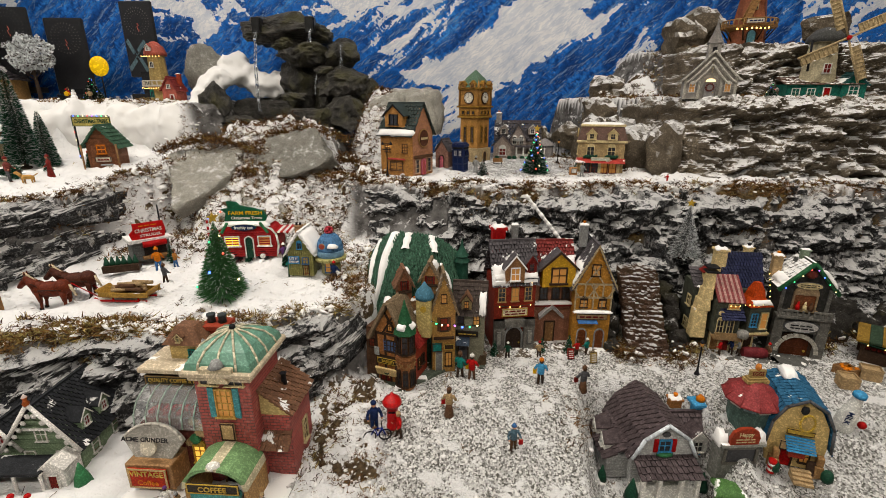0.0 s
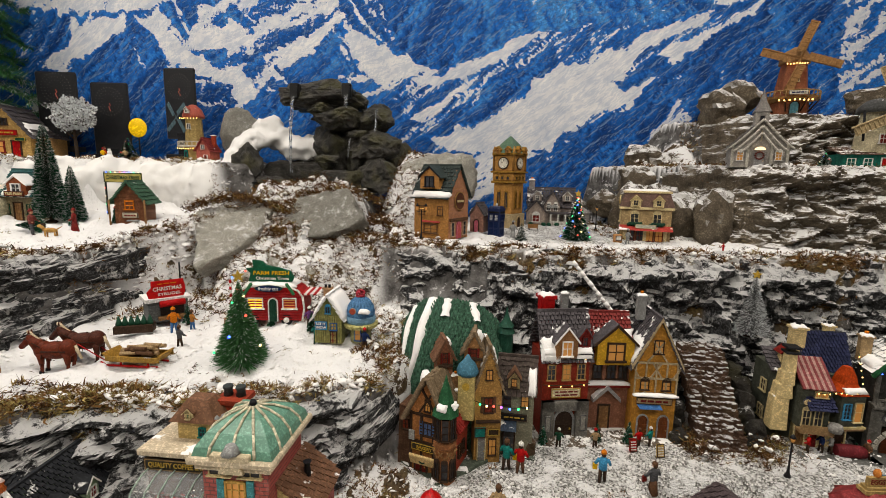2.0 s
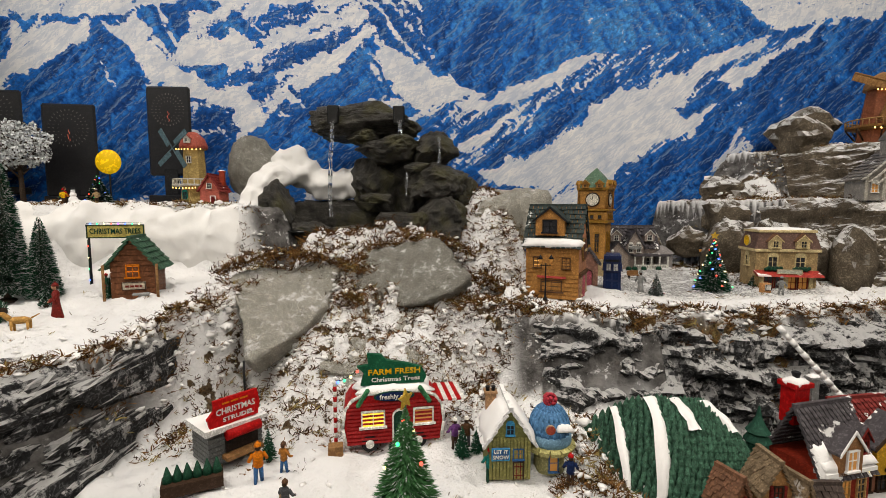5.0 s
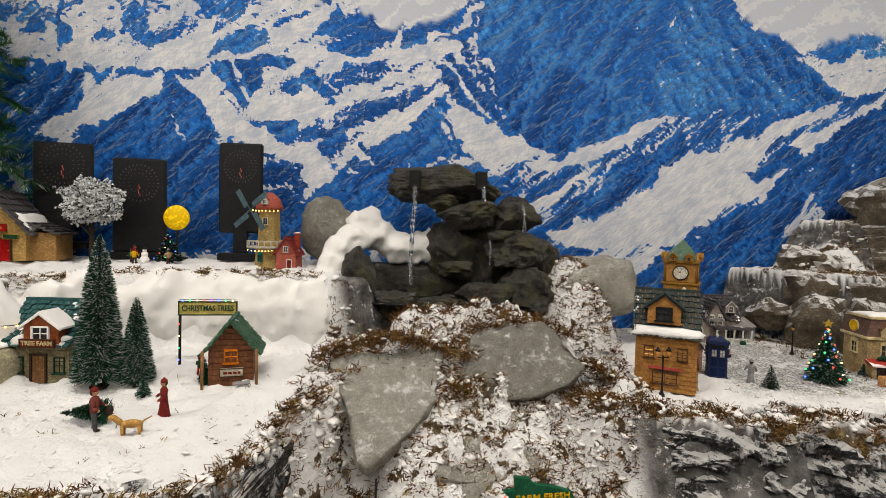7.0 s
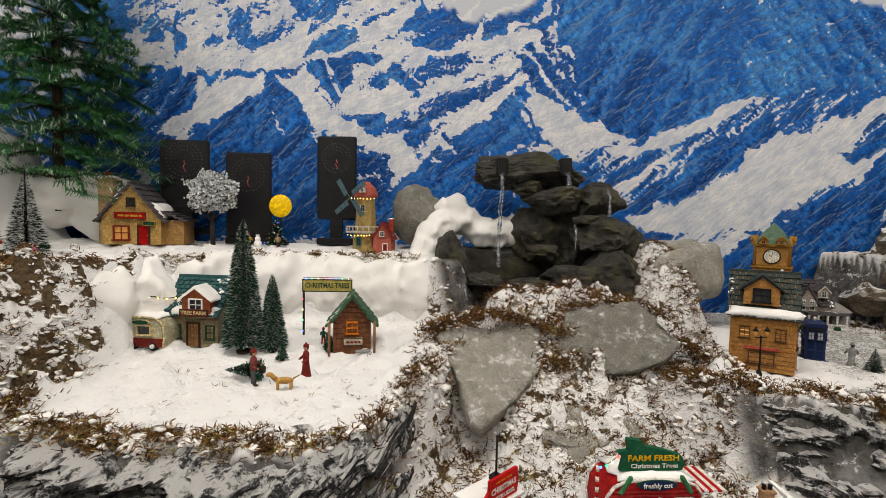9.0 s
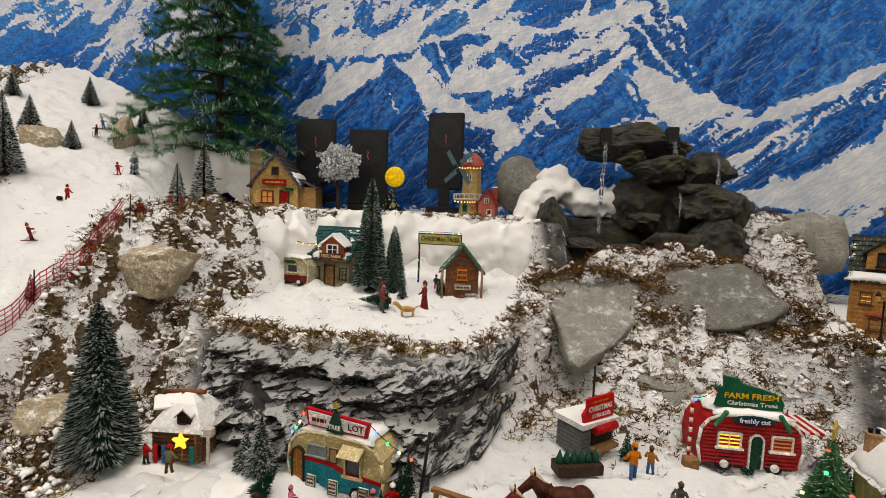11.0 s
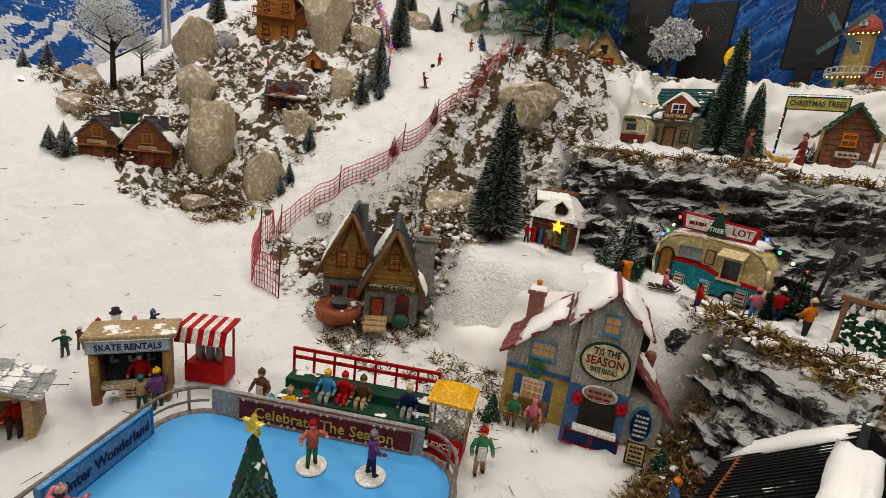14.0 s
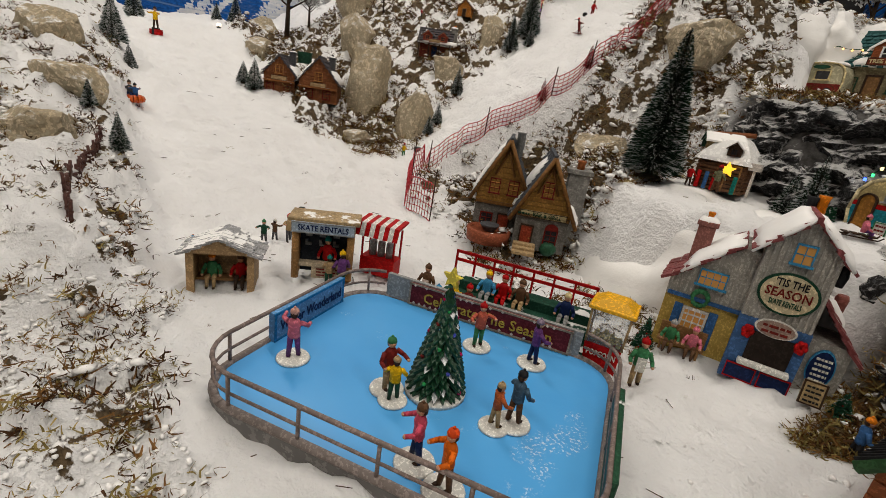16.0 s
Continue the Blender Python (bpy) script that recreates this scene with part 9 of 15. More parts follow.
            pts.append((gx - 0.012 + rr * math.cos(j * math.tau / 24), gz - 0.012 + rr * math.sin(j * math.tau / 24)))
        prism(bm, pts, -0.047 - 0.001 * k, -0.043)
        part("gear", bm, gm, t)
    window(t, pose(-0.022, -0.0425, 0.03), 0.022, 0.034, paint((0.45, 0.3, 0.08)), glow((1.0, 0.55, 0.08), 0.7), 2, 3, arch=True)
    # roof hut, chimneys and side wing
    h = new("roof_hut")
    h.parent = t
    h.matrix_basis = pose(-0.065, 0.045, 0.177)
    body(h, 0.055, 0.036, 0.03, 0.0, paint((0.5, 0.38, 0.18)), True, 0)
    bm = bmesh.new()
    lathe(bm, 0, 0, [(0.05, 0.03), (0.024, 0.056), (0.022, 0.058)], 4, smooth=False, turn=math.pi / 4, sx=1.0, sy=0.75)
    part("roof", bm, SHINGLE_BROWN, h)
    window(h, on_face(0.055, 0.036, "f", 0.01, 0.006), 0.011, 0.014, TEAL, PANE)
    dormer(h, -0.006, -0.018, 0.034, 0.014, 0.016, 0.01, CREAM, SHINGLE_BROWN, CREAM, TEAL)
    chimney(t, -0.028, 0.068, 0.17, 0.036, 0.05, BRICK, 2, paint((0.06, 0.07, 0.07)), False)
    bm = bmesh.new()
    lathe(bm, 0, 0, [(0.017, 0), (0.017, 0.05)], 12)
    part("drum", moved(bm, pose(-0.04, 0.04, 0.195, 0, 90, 0)), GREY, t)
    v = new("side_wing")
    v.parent = t
    v.matrix_basis = pose(0.105, 0.012, 0)
    body(v, 0.045, 0.085, 0.12, 0.0, brick)
    bm = bmesh.new()
    prism(bm, [(-0.024, 0.12), (0.024, 0.12), (0.024, 0.128), (-0.024, 0.165)], -0.045, 0.045)
    part("upper_wall", bm, paint((0.5, 0.4, 0.2)), v)
    shingle_slope(v, (0.03, 0, 0.122), (-0.026, 0, 0.168), (0, 1, 0), 0.1, SHINGLE_BROWN, 7, 9, 31)
    shingle_slope(v, (0.0, -0.062, 0.066), (0.0, -0.04, 0.09), (1, 0, 0), 0.048, SHINGLE_BROWN, 4, 5, 33)
    window(v, on_face(0.045, 0.085, "r", 0.01, 0.03), 0.02, 0.045, CREAM, PANE, 2, 3)
    bm = bmesh.new()
    lathe(bm, 0.0, 0.0, [(0.005, 0.145), (0.004, 0.165), (0.006, 0.168)], 8)
    part("flue", bm, BLACK, v)
    bm = bmesh.new()
    box(bm, 0.0, -0.02, -0.016, 0.26, 0.2, 0.018, bev=0.003)
    part("base", bm, paint((0.4, 0.38, 0.36), snow=0.9), t)
    return t


def brick_mat():
    m, nt, nodes, links, bsdf = nodes_of("painted_brick")
    tc = nodes.new("ShaderNodeTexCoord").outputs["Object"]
    mp = nodes.new("ShaderNodeMapping")
    mp.inputs["Rotation"].default_value = (radians(90), 0, 0)
    links.new(tc, mp.inputs["Vector"])
    bt = nodes.new("ShaderNodeTexBrick")
    bt.inputs["Scale"].default_value = 46
    bt.inputs["Color1"].default_value, bt.inputs["Color2"].default_value, bt.inputs["Mortar"].default_value = (0.36, 0.06, 0.045, 1), (0.24, 0.04, 0.03, 1), (0.1, 0.03, 0.025, 1)
    bt.inputs["Mortar Size"].default_value = 0.03
    links.new(mp.outputs[0], bt.inputs["Vector"])
    c = mix_node(nt, math_node(nt, "MULTIPLY", ramp_node(nt, noise_node(nt, tc, 160, 4), 0.5, 0.7), 0.4), bt.outputs["Color"], (0.5, 0.2, 0.16))
    links.new(c, bsdf.inputs["Base Color"])
    bsdf.inputs["Roughness"].default_value = 0.65
    bump_node(nt, bsdf, math_node(nt, "SUBTRACT", 1.0, bt.outputs["Fac"]), 0.7, 0.0015)
    return m


coffee_house()
person("workman figurine in blue overalls on the roastery roof", -0.40, 0.70, 10, SKYBLUE, z=1.15, legs=BLUE, hat=GREY, h=0.04)
for i, (x, y, c) in enumerate(((-0.425, 0.575, WHITE), (-0.375, 0.565, BLUE), (-0.40, 0.56, TAN), (-0.32, 0.55, WHITE), (-0.275, 0.565, GREY))):
    person("customer figurine outside the coffee house", x, y, 200 + 30 * i, c, legs=DKWOOD, hat=[PURPLE, TAN, GREY][i % 3], h=0.038)


def green_house():
    t = thing("green_house", "green cottage with black shingle roof and white lace gables", "village house", -0.662, 0.705, 0.972, 1, size=0.86)
    wall = paint((0.2, 0.26, 0.17))
    body(t, 0.13, 0.13, 0.065, 0.085, wall, True, 14)
    gable_roof(t, 0.13, 0.13, 0.065, 0.085, SHINGLE_DARK, 0.010, True, 15, 14, 41, snow=None)
    lace = paint((0.68, 0.66, 0.62))
    bm = bmesh.new()
    for s in (-1, 1):
        tube(bm, (s * 0.075, -0.076, 0.054), (0, -0.076, 0.158), 0.004, n=6)
        for k in range(6):
            f = (k + 0.5) / 6
            ball(bm, (s * 0.07 * (1 - f), -0.076, 0.05 + 0.09 * f), (0.006, 0.002, 0.006), seg=6)
    box(bm, 0, -0.074, 0.1, 0.05, 0.003, 0.004)
    part("bargeboard", bm, lace, t, "white lace gable trim")
    bm = bmesh.new()
    lathe(bm, 0, -0.076, [(0.004, 0.155), (0.006, 0.162), (0.003, 0.168), (0.005, 0.174), (0.001, 0.18)], 8)
    part("finial", bm, [paint((0.4, 0.12, 0.05), snow=0.5)], t)
    for x, y in ((0.045, 0.02), (0.045, -0.03)):
        dormer(t, x, y, 0.075, 0.028, 0.04, 0.03, wall, SHINGLE_DARK, lace, DKRED, rz=90)
    for u in (-0.03, 0.03):
        window(t, on_face(0.13, 0.13, "r", u, 0.016), 0.02, 0.036, lace, DKRED, 1, 2)
    for u in (-0.03, 0.03):
        window(t, on_face(0.13, 0.13, "f", u, 0.012), 0.022, 0.036, lace, DKRED, 1, 2)
    window(t, on_face(0.13, 0.13, "f", 0, 0.07), 0.022, 0.03, lace, DKRED, 2, 2)
    w = new("wing")
    w.parent = t
    w.matrix_basis = pose(-0.085, 0.02, 0)
    body(w, 0.10, 0.09, 0.06, 0.06, wall, False, 12)
    gable_roof(w, 0.10, 0.09, 0.06, 0.06, SHINGLE_DARK, 0.008, False, 11, 12, 43, snow=None)
    g = new("wing")
    g.parent = t
    g.matrix_basis = pose(-0.085, -0.03, 0)
    body(g, 0.07, 0.06, 0.055, 0.05, wall)
    gable_roof(g, 0.07, 0.06, 0.055, 0.05, SHINGLE_DARK, 0.007, True, 9, 8, 45, snow=None)
    bm = bmesh.new()
    for s in (-1, 1):
        tube(bm, (s * 0.042, -0.038, 0.048), (0, -0.038, 0.11), 0.0035, n=6)
    ball(bm, (0, -0.038, 0.118), 0.006, seg=8)
    part("bargeboard", bm, lace, g)
    window(g, on_face(0.07, 0.06, "f", 0, 0.06), 0.018, 0.024, lace, DKRED)
    bm = bmesh.new()
    box(bm, -0.05, -0.10, 0.04, 0.16, 0.05, 0.006)
    part("porch_roof", bm, SHINGLE_DARK, t)
    for u in (-0.12, -0.07, -0.02, 0.028):
        bm = bmesh.new()
        lathe(bm, u, -0.12, [(0.004, 0), (0.003, 0.005), (0.003, 0.038), (0.005, 0.042)], 8)
        part("porch_post", bm, lace, t)
    bm = bmesh.new()
    box(bm, 0.045, -0.09, 0, 0.04, 0.045, 0.045, bev=0.001)
    prism(bm, [(0.02, 0.045), (0.07, 0.045), (0.045, 0.062)], -0.115, -0.07)
    part("entrance", bm, lace, t)
    door(t, pose(0.045, -0.113, 0), 0.018, 0.032, DKRED, lace)
    lathe_bm = bmesh.new()
    lathe(lathe_bm, 0.085, -0.1, [(0.016, 0), (0.013, 0.015), (0.006, 0.035), (0.001, 0.048)], 9)
    part("shrub", lathe_bm, GREEN, t)
    bm = bmesh.new()
    for k in range(5):
        ball(bm, (-0.11 + 0.03 * k, -0.135, 0.006), 0.006, seg=7)
    part("hedge", bm, [RED], t)
    return t


green_house()


def lodge():
    t = thing("lodge", "wooden lodge with dark ribbed roof, stone chimney and snow edges", "village house", -0.945, 0.622, 0.968, -5, size=1.06)
    body(t, 0.15, 0.17, 0.085, 0.07, paint((0.28, 0.1, 0.05)), True, 12)
    gable_roof(t, 0.15, 0.17, 0.085, 0.07, paint((0.025, 0.025, 0.026), 0.5, 0.3, 60, 0.3, snow=0.1), 0.012, True, 8, 8, 51, snow=((-0.85, 0.5, 0.16, 0.95), (0.1, 0.12, 0.9, 0.22)), tin=True)
    bm = bmesh.new()
    snow_lump(bm, 0.03, 0.12, 0.012, 6)
    part("snow", moved(bm, pose(0, -0.02, 0.158)), SNOW, t, smooth=True)
    chimney(t, 0.045, 0.0, 0.10, 0.035, 0.06, STONEWALL, 2, BLACK)
    bm = bmesh.new()
    for s in (-1, 1):
        tube(bm, (s * 0.085, -0.097, 0.07), (0, -0.097, 0.158), 0.005, n=6)
    part("garland", bm, paint((0.05, 0.12, 0.05), snow=0.3), t)
    for u in (-0.045, 0.045):
        window(t, on_face(0.15, 0.17, "f", u, 0.02), 0.028, 0.035, DKWOOD, AMBER_GLOW)
    door(t, on_face(0.15, 0.17, "f", 0, 0), 0.028, 0.05, DKGREEN, DKWOOD)
    bm = bmesh.new()
    box(bm, 0.02, 0.03, 0.106, 0.012, 0.014, 0.02, ry=45)
    part("vent", bm, BLACK, t)
    return t


lodge()
t = thing("flower_pot", "terracotta pot lying on the moss", "flower pot", -0.86, 0.72, 1.10, 0, rx=20)
bm = bmesh.new()
lathe(bm, 0, 0, [(0.009, 0), (0.012, 0.018), (0.014, 0.019), (0.014, 0.024)], 14)
part("pot", bm, paint((0.45, 0.16, 0.06)), t)
person("figurine in orange hat by the lodge", -1.06, 0.66, 120, BLUE, legs=BLACK, hat=ORANGE, h=0.05)

# ---- middle terrace: tree lots, horses, hat shop ----


def trailer(name, label, x, y, z, rz, w, d, h, wall, trim, top=SNOW, size=1.0):
    """A rounded camping trailer: a loaf-shaped body with its long side to the front."""
    t = thing(name, label, "trailer", x, y, z, rz, size=size)
    prof = []
    for k in range(9):
        a = math.pi - k * math.pi / 8
        prof.append((w / 2 * (abs(math.cos(a)) ** 0.55) * (1 if math.cos(a) > 0 else -1), h * 0.42 + h * 0.58 * math.sin(a) ** 0.7 if 0 < k < 8 else h * 0.42))
    prof = [(-w / 2 * 0.93, h * 0.10)] + prof + [(w / 2 * 0.93, h * 0.10)]
    bm = bmesh.new()
    prism(bm, prof, -d / 2, d / 2)
    bmesh.ops.bevel(bm, geom=[e for e in bm.edges if abs(e.verts[0].co.y) == abs(e.verts[1].co.y) and abs(e.verts[0].co.y - e.verts[1].co.y) < 1e-6], offset=0.003, segments=2, affect="EDGES")
    b = part("body", bm, wall, t)
    bm = bmesh.new()
    for p, q in zip(prof, prof[1:]):
        for s in (-1, 1):
            tube(bm, (p[0], s * d / 2, p[1]), (q[0], s * d / 2, q[1]), h * 0.028, n=6)
    part("edge_trim", bm, trim, b)
    for sx in (-0.24, 0.24):
        bm = bmesh.new()
        lathe(bm, 0, 0, [(h * 0.13, -0.004), (h * 0.14, -0.002), (h * 0.14, 0.003), (h * 0.05, 0.004)], 14)
        wheel = part("wheel", moved(bm, pose(sx * w, -d / 2 + 0.002, h * 0.13, 90)), BLACK, t)
        bm = bmesh.new()
        lathe(bm, 0, 0, [(h * 0.07, -0.002), (h * 0.07, 0.005), (h * 0.03, 0.006)], 12)
        part("hub", moved(bm, pose(sx * w, -d / 2 + 0.001, h * 0.13, 90)), WHITE, wheel)
    bm = bmesh.new()
    snow_lump(bm, w * 0.75, d * 0.95, h * 0.1, 7)
    part("snow", moved(bm, pose(0, 0, h * 0.99)), SNOW, t, smooth=True)
    return t, b


t, b = trailer("red_trailer", "red and white tree-sale trailer with green fir-shaped sign", -0.503, 1.178, ground(-0.50, 1.15) - 0.002, 4, 0.155, 0.07, 0.092, paint((0.40, 0.035, 0.035)), WHITE, size=1.03)
bm = bmesh.new()
for k in range(11):
    box(bm, 0, -0.0358, 0.012 + 0.006 * k, 0.142, 0.002, 0.0034)
part("siding", bm, paint((0.4, 0.05, 0.05)), b)
window(t, pose(-0.032, -0.036, 0.038), 0.036, 0.026, WHITE, glow((1.0, 0.62, 0.05), 1.0), 2, 1)
window(t, pose(0.045, -0.036, 0.038), 0.032, 0.026, WHITE, AMBER_GLOW, 1, 1)
door(t, pose(0.008, -0.036, 0.008), 0.02, 0.045, DKGREEN, WHITE, True)
board(t, pose(0.0, -0.038, 0.086), 0.062, 0.015, NAVY, DKGREEN, oval=True)
lettering(t, pose(0.0, -0.0424, 0.086), "freshly cut", 0.0105, WHITE)
bm = bmesh.new()
prism(bm, [(-0.05, 0.098), (0.048, 0.098), (0.052, 0.108), (0.045, 0.122), (0.02, 0.13), (-0.01, 0.136), (-0.018, 0.145), (-0.04, 0.148), (-0.038, 0.13), (-0.055, 0.128), (-0.045, 0.118)], -0.022, -0.014)
part("sign", bm, paint((0.02, 0.12, 0.06)), t, "green fir-shaped sign")
lettering(t, pose(0.002, -0.0228, 0.118), "FARM FRESH", 0.0125, YELLOW, wide=0.08)
lettering(t, pose(0.004, -0.0228, 0.106), "Christmas Trees", 0.0095, WHITE, wide=0.075)
bm = bmesh.new()
for k in range(6):
    prism(bm, [(-0.035, 0.07), (0.035, 0.07), (0.035, 0.073), (-0.035, 0.073)], 0.07 + 0.007 * k, 0.077 + 0.007 * k, mi=k % 2, axis="x")
part("awning", bm, [RED, WHITE], t)
bm = bmesh.new()
for k in range(14):
    lathe(bm, -0.088, -0.03, [(0.0028, 0.008 * k), (0.0028, 0.008 * k + 0.008)], 8, mi=k % 2)
part("candy_pole", bm, [RED, WHITE], t)
garland(t, [(-0.088, -0.03, 0.112), (-0.05, -0.025, 0.13)], BULBS)
bm = bmesh.new()
box(bm, -0.088, -0.04, 0, 0.022, 0.016, 0.018, bev=0.001)
part("crate", bm, WOOD, t)
for s in (-1, 1):
    bm = bmesh.new()
    for k in range(8):
        ball(bm, (s * (0.04 + 0.002 * k), -0.037, 0.095 - 0.003 * k), 0.004, seg=6)
    part("garland", bm, GREEN, t)
person("figurine in purple coat serving at the red trailer", -0.405, 1.135, 200, PURPLE, legs=DKWOOD, hat=WHITE, h=0.05)
person("figurine in brown coat at the red trailer", -0.385, 1.14, 170, BROWN, legs=DKGREY, hat=WHITE, h=0.052)
for x, y, h in ((-0.50, 1.145, 0.035), (-0.395, 1.12, 0.05), (-0.37, 1.125, 0.045)):
    brush_tree("small dark cut fir for sale by the trailer", x, y, h, h * 0.3, int(h * 1000), NEEDLE2, 0.1, 420, group="trees for sale")

brush_tree("large green lit christmas tree with gold star", -0.488, 0.965, 0.172, 0.058, 11, NEEDLE4, 0.12, 3600, lamps=12, star=True, group="lit christmas trees")

# hat shop
t = thing("hat_shop", "olive hat shop with white roof and knitted-hat turret", "village house", -0.305, 1.085, ground(-0.305, 1.08) - 0.001, -4)
wl = paint((0.24, 0.24, 0.1))
body(t, 0.06, 0.075, 0.06, 0.045, wl, True, 0)
t.children[-1].matrix_basis = pose(-0.03, 0, 0)
hs = new("shop")
hs.parent = t
hs.matrix_basis = pose(-0.03, 0, 0)
bm = bmesh.new()
for k in range(12):
    box(bm, -0.0275 + 0.005 * k, -0.0382, 0, 0.0035, 0.002, 0.062)
part("siding", bm, paint((0.3, 0.28, 0.12)), hs)
gable_roof(hs, 0.06, 0.075, 0.06, 0.045, paint((0.75, 0.74, 0.72), snow=1.0), 0.007, True, 5, 6, 61, snow=((0, 0.5, 0.95, 0.95), (0, 0.5, 0.95, 0.95)))
window(hs, on_face(0.06, 0.075, "f", 0.012, 0.03), 0.016, 0.016, BLUE, AMBER_GLOW)
window(hs, on_face(0.06, 0.075, "f", 0.0, 0.066), 0.012, 0.016, SKYBLUE, PANE, arch=True)
door(hs, on_face(0.06, 0.075, "f", 0.012, 0.0), 0.014, 0.026, DKRED, DKWOOD)
board(hs, on_face(0.06, 0.075, "f", -0.014, 0.04) @ pose(0, -0.003, 0), 0.026, 0.018, BLUE, SKYBLUE)
lettering(hs, on_face(0.06, 0.075, "f", -0.014, 0.044) @ pose(0, -0.0066, 0), "LET IT", 0.0075, WHITE)
lettering(hs, on_face(0.06, 0.075, "f", -0.014, 0.036) @ pose(0, -0.0066, 0), "SNOW", 0.0075, WHITE)
chimney(hs, -0.02, 0.02, 0.075, 0.016, 0.03, paint((0.4, 0.25, 0.15)), 2, BLACK, False)
bm = bmesh.new()
lathe(bm, 0, 0, [(0.023, 0), (0.022, 0.04)], 14)
part("turret", moved(bm, pose(0.034, -0.01, 0)), paint((0.36, 0.34, 0.18)), t)
bm = bmesh.new()
for k in range(14):
    a = k * math.tau / 14
    box(bm, 0, 0, 0, 0.0135, 0.012, 0.007, rx=18)
    for v in bm.verts[-8:] if hasattr(bm.verts, "ensure_lookup_table") and not bm.verts.ensure_lookup_table() else []:
        v.co = pose(0.034 + 0.03 * math.sin(a), -0.01 - 0.03 * math.cos(a), 0.036, 0, 0, math.degrees(a)) @ v.co
part("eaves", bm, paint((0.45, 0.42, 0.2)), t)
bm = bmesh.new()
lathe(bm, 0, 0, [(0.03, 0.042), (0.032, 0.045), (0.032, 0.056), (0.029, 0.058)], 20)
part("hat_brim", moved(bm, pose(0.034, -0.01, 0)), paint((0.2, 0.32, 0.42)), t, "pale blue knitted brim")
bm = bmesh.new()
lathe(bm, 0, 0, [(0.0285, 0.057), (0.029, 0.066), (0.026, 0.08), (0.018, 0.092), (0.008, 0.098)], 20)
for k in range(20):
    a = k * math.tau / 20
    prev = None
    for r, z in ((0.0285, 0.057), (0.029, 0.066), (0.026, 0.08), (0.018, 0.092), (0.008, 0.098)):
        p = Vector((r * math.cos(a), r * math.sin(a), z))
        if prev is not None:
            tube(bm, prev, p, 0.0016, n=4)
        prev = p
part("hat", moved(bm, pose(0.034, -0.01, 0)), paint((0.13, 0.25, 0.42)), t, "blue knitted hat roof")
bm = bmesh.new()
for k in range(60):
    rng = random.Random(k)
    v = Vector((rng.gauss(0, 1), rng.gauss(0, 1), rng.gauss(0, 1))).normalized() * 0.0085
    ball(bm, (0.034 + v.x, -0.01 + v.y, 0.105 + v.z), 0.0028, seg=5)
part("pompom", bm, paint((0.5, 0.08, 0.1)), t, "red pompom")
window(t, pose(0.034, -0.034, 0.008), 0.014, 0.026, BLUE, AMBER_GLOW, 1, 2)
board(t, pose(0.026, -0.043, 0.075), 0.014, 0.014, paint((0.4, 0.1, 0.07)), paint((0.4, 0.3, 0.2)), oval=True)
bm = bmesh.new()
snow_lump(bm, 0.024, 0.012, 0.008, 33)
part("snow", moved(bm, pose(0.048, -0.036, 0.072)), SNOW, t, smooth=True)
person("figurine in teal coat before the hat shop", -0.365, 1.055, 180, TEAL, legs=DKGREEN, hat=RED, h=0.05)
person("figurine in dark coat by the hat shop", -0.255, 1.03, 160, NAVY, legs=DKWOOD, hat=RED, h=0.048)

# strudel stand with cart
t = thing("market_stand", "grey market stand with red sign and striped awning", "stall", -0.748, 1.145, ground(-0.745, 1.12) - 0.002, 44, size=0.95)
bm = bmesh.new()
box(bm, 0, 0.012, 0.012, 0.085, 0.055, 0.055, bev=0.001)
b = part("body", bm, paint((0.13, 0.135, 0.13)), t)
bm = bmesh.new()
for k in range(7):
    box(bm, 0, 0.012, 0.014 + 0.0075 * k, 0.087, 0.057, 0.0055)
part("siding", bm, paint((0.16, 0.165, 0.16)), b)
# Near-black plate stands in for the shaded inside of the hatch.
bm = bmesh.new()
box(bm, 0.008, -0.018, 0.03, 0.052, 0.004, 0.03)
part("hatch", bm, paint((0.03, 0.02, 0.015)), b)
bm = bmesh.new()
prism(bm, [(-0.05, 0.0655), (0.05, 0.0655), (0.05, 0.071), (-0.05, 0.075)], -0.024, 0.046)
part("roof", bm, paint((0.7, 0.69, 0.67), snow=1.0), t)
bm = bmesh.new()
lathe(bm, 0, 0, [(0.008, 0), (0.008, 0.055)], 10)
part("rolled_awning", moved(bm, pose(-0.02, -0.026, 0.06, 0, 90, 0)), RED, t)
bm = bmesh.new()
box(bm, 0.006, -0.026, 0.022, 0.06, 0.018, 0.006)
part("counter", bm, WOOD, t)
bm = bmesh.new()
prism(bm, [(-0.04, 0.074), (0.036, 0.074), (0.04, 0.094), (0.036, 0.116), (-0.034, 0.116), (-0.034, 0.1), (-0.044, 0.09)], -0.018, -0.013)
part("sign", bm, paint((0.5, 0.03, 0.03)), t, "red painted sign")
lettering(t, pose(0, -0.0188, 0.096), "CHRISTMAS", 0.0135, WHITE, wide=0.062)
lettering(t, pose(0.004, -0.0188, 0.0825), "STRUDEL", 0.0095, WHITE, wide=0.05)
bars(t, pose(0, -0.0188, 0.109), 0.05, 0.006, 1, ORANGE)
bm = bmesh.new()
tube(bm, (0.04, 0.03, 0.06), (0.04, 0.03, 0.15), 0.002, n=6)
box(bm, 0.04, 0.03, 0.06, 0.018, 0.018, 0.02)
part("flue", bm, BLACK, t)
brush_tree("little firs leaning on the stand", -0.69, 1.13, 0.05, 0.014, 402, NEEDLE2, 0.05, 300, z=ground(-0.70, 1.11) + 0.0, group="trees for sale")
person("figurine in orange jacket at the stand", -0.69, 1.075, 200, ORANGE, legs=BLUE, hat=ORANGE, h=0.058)
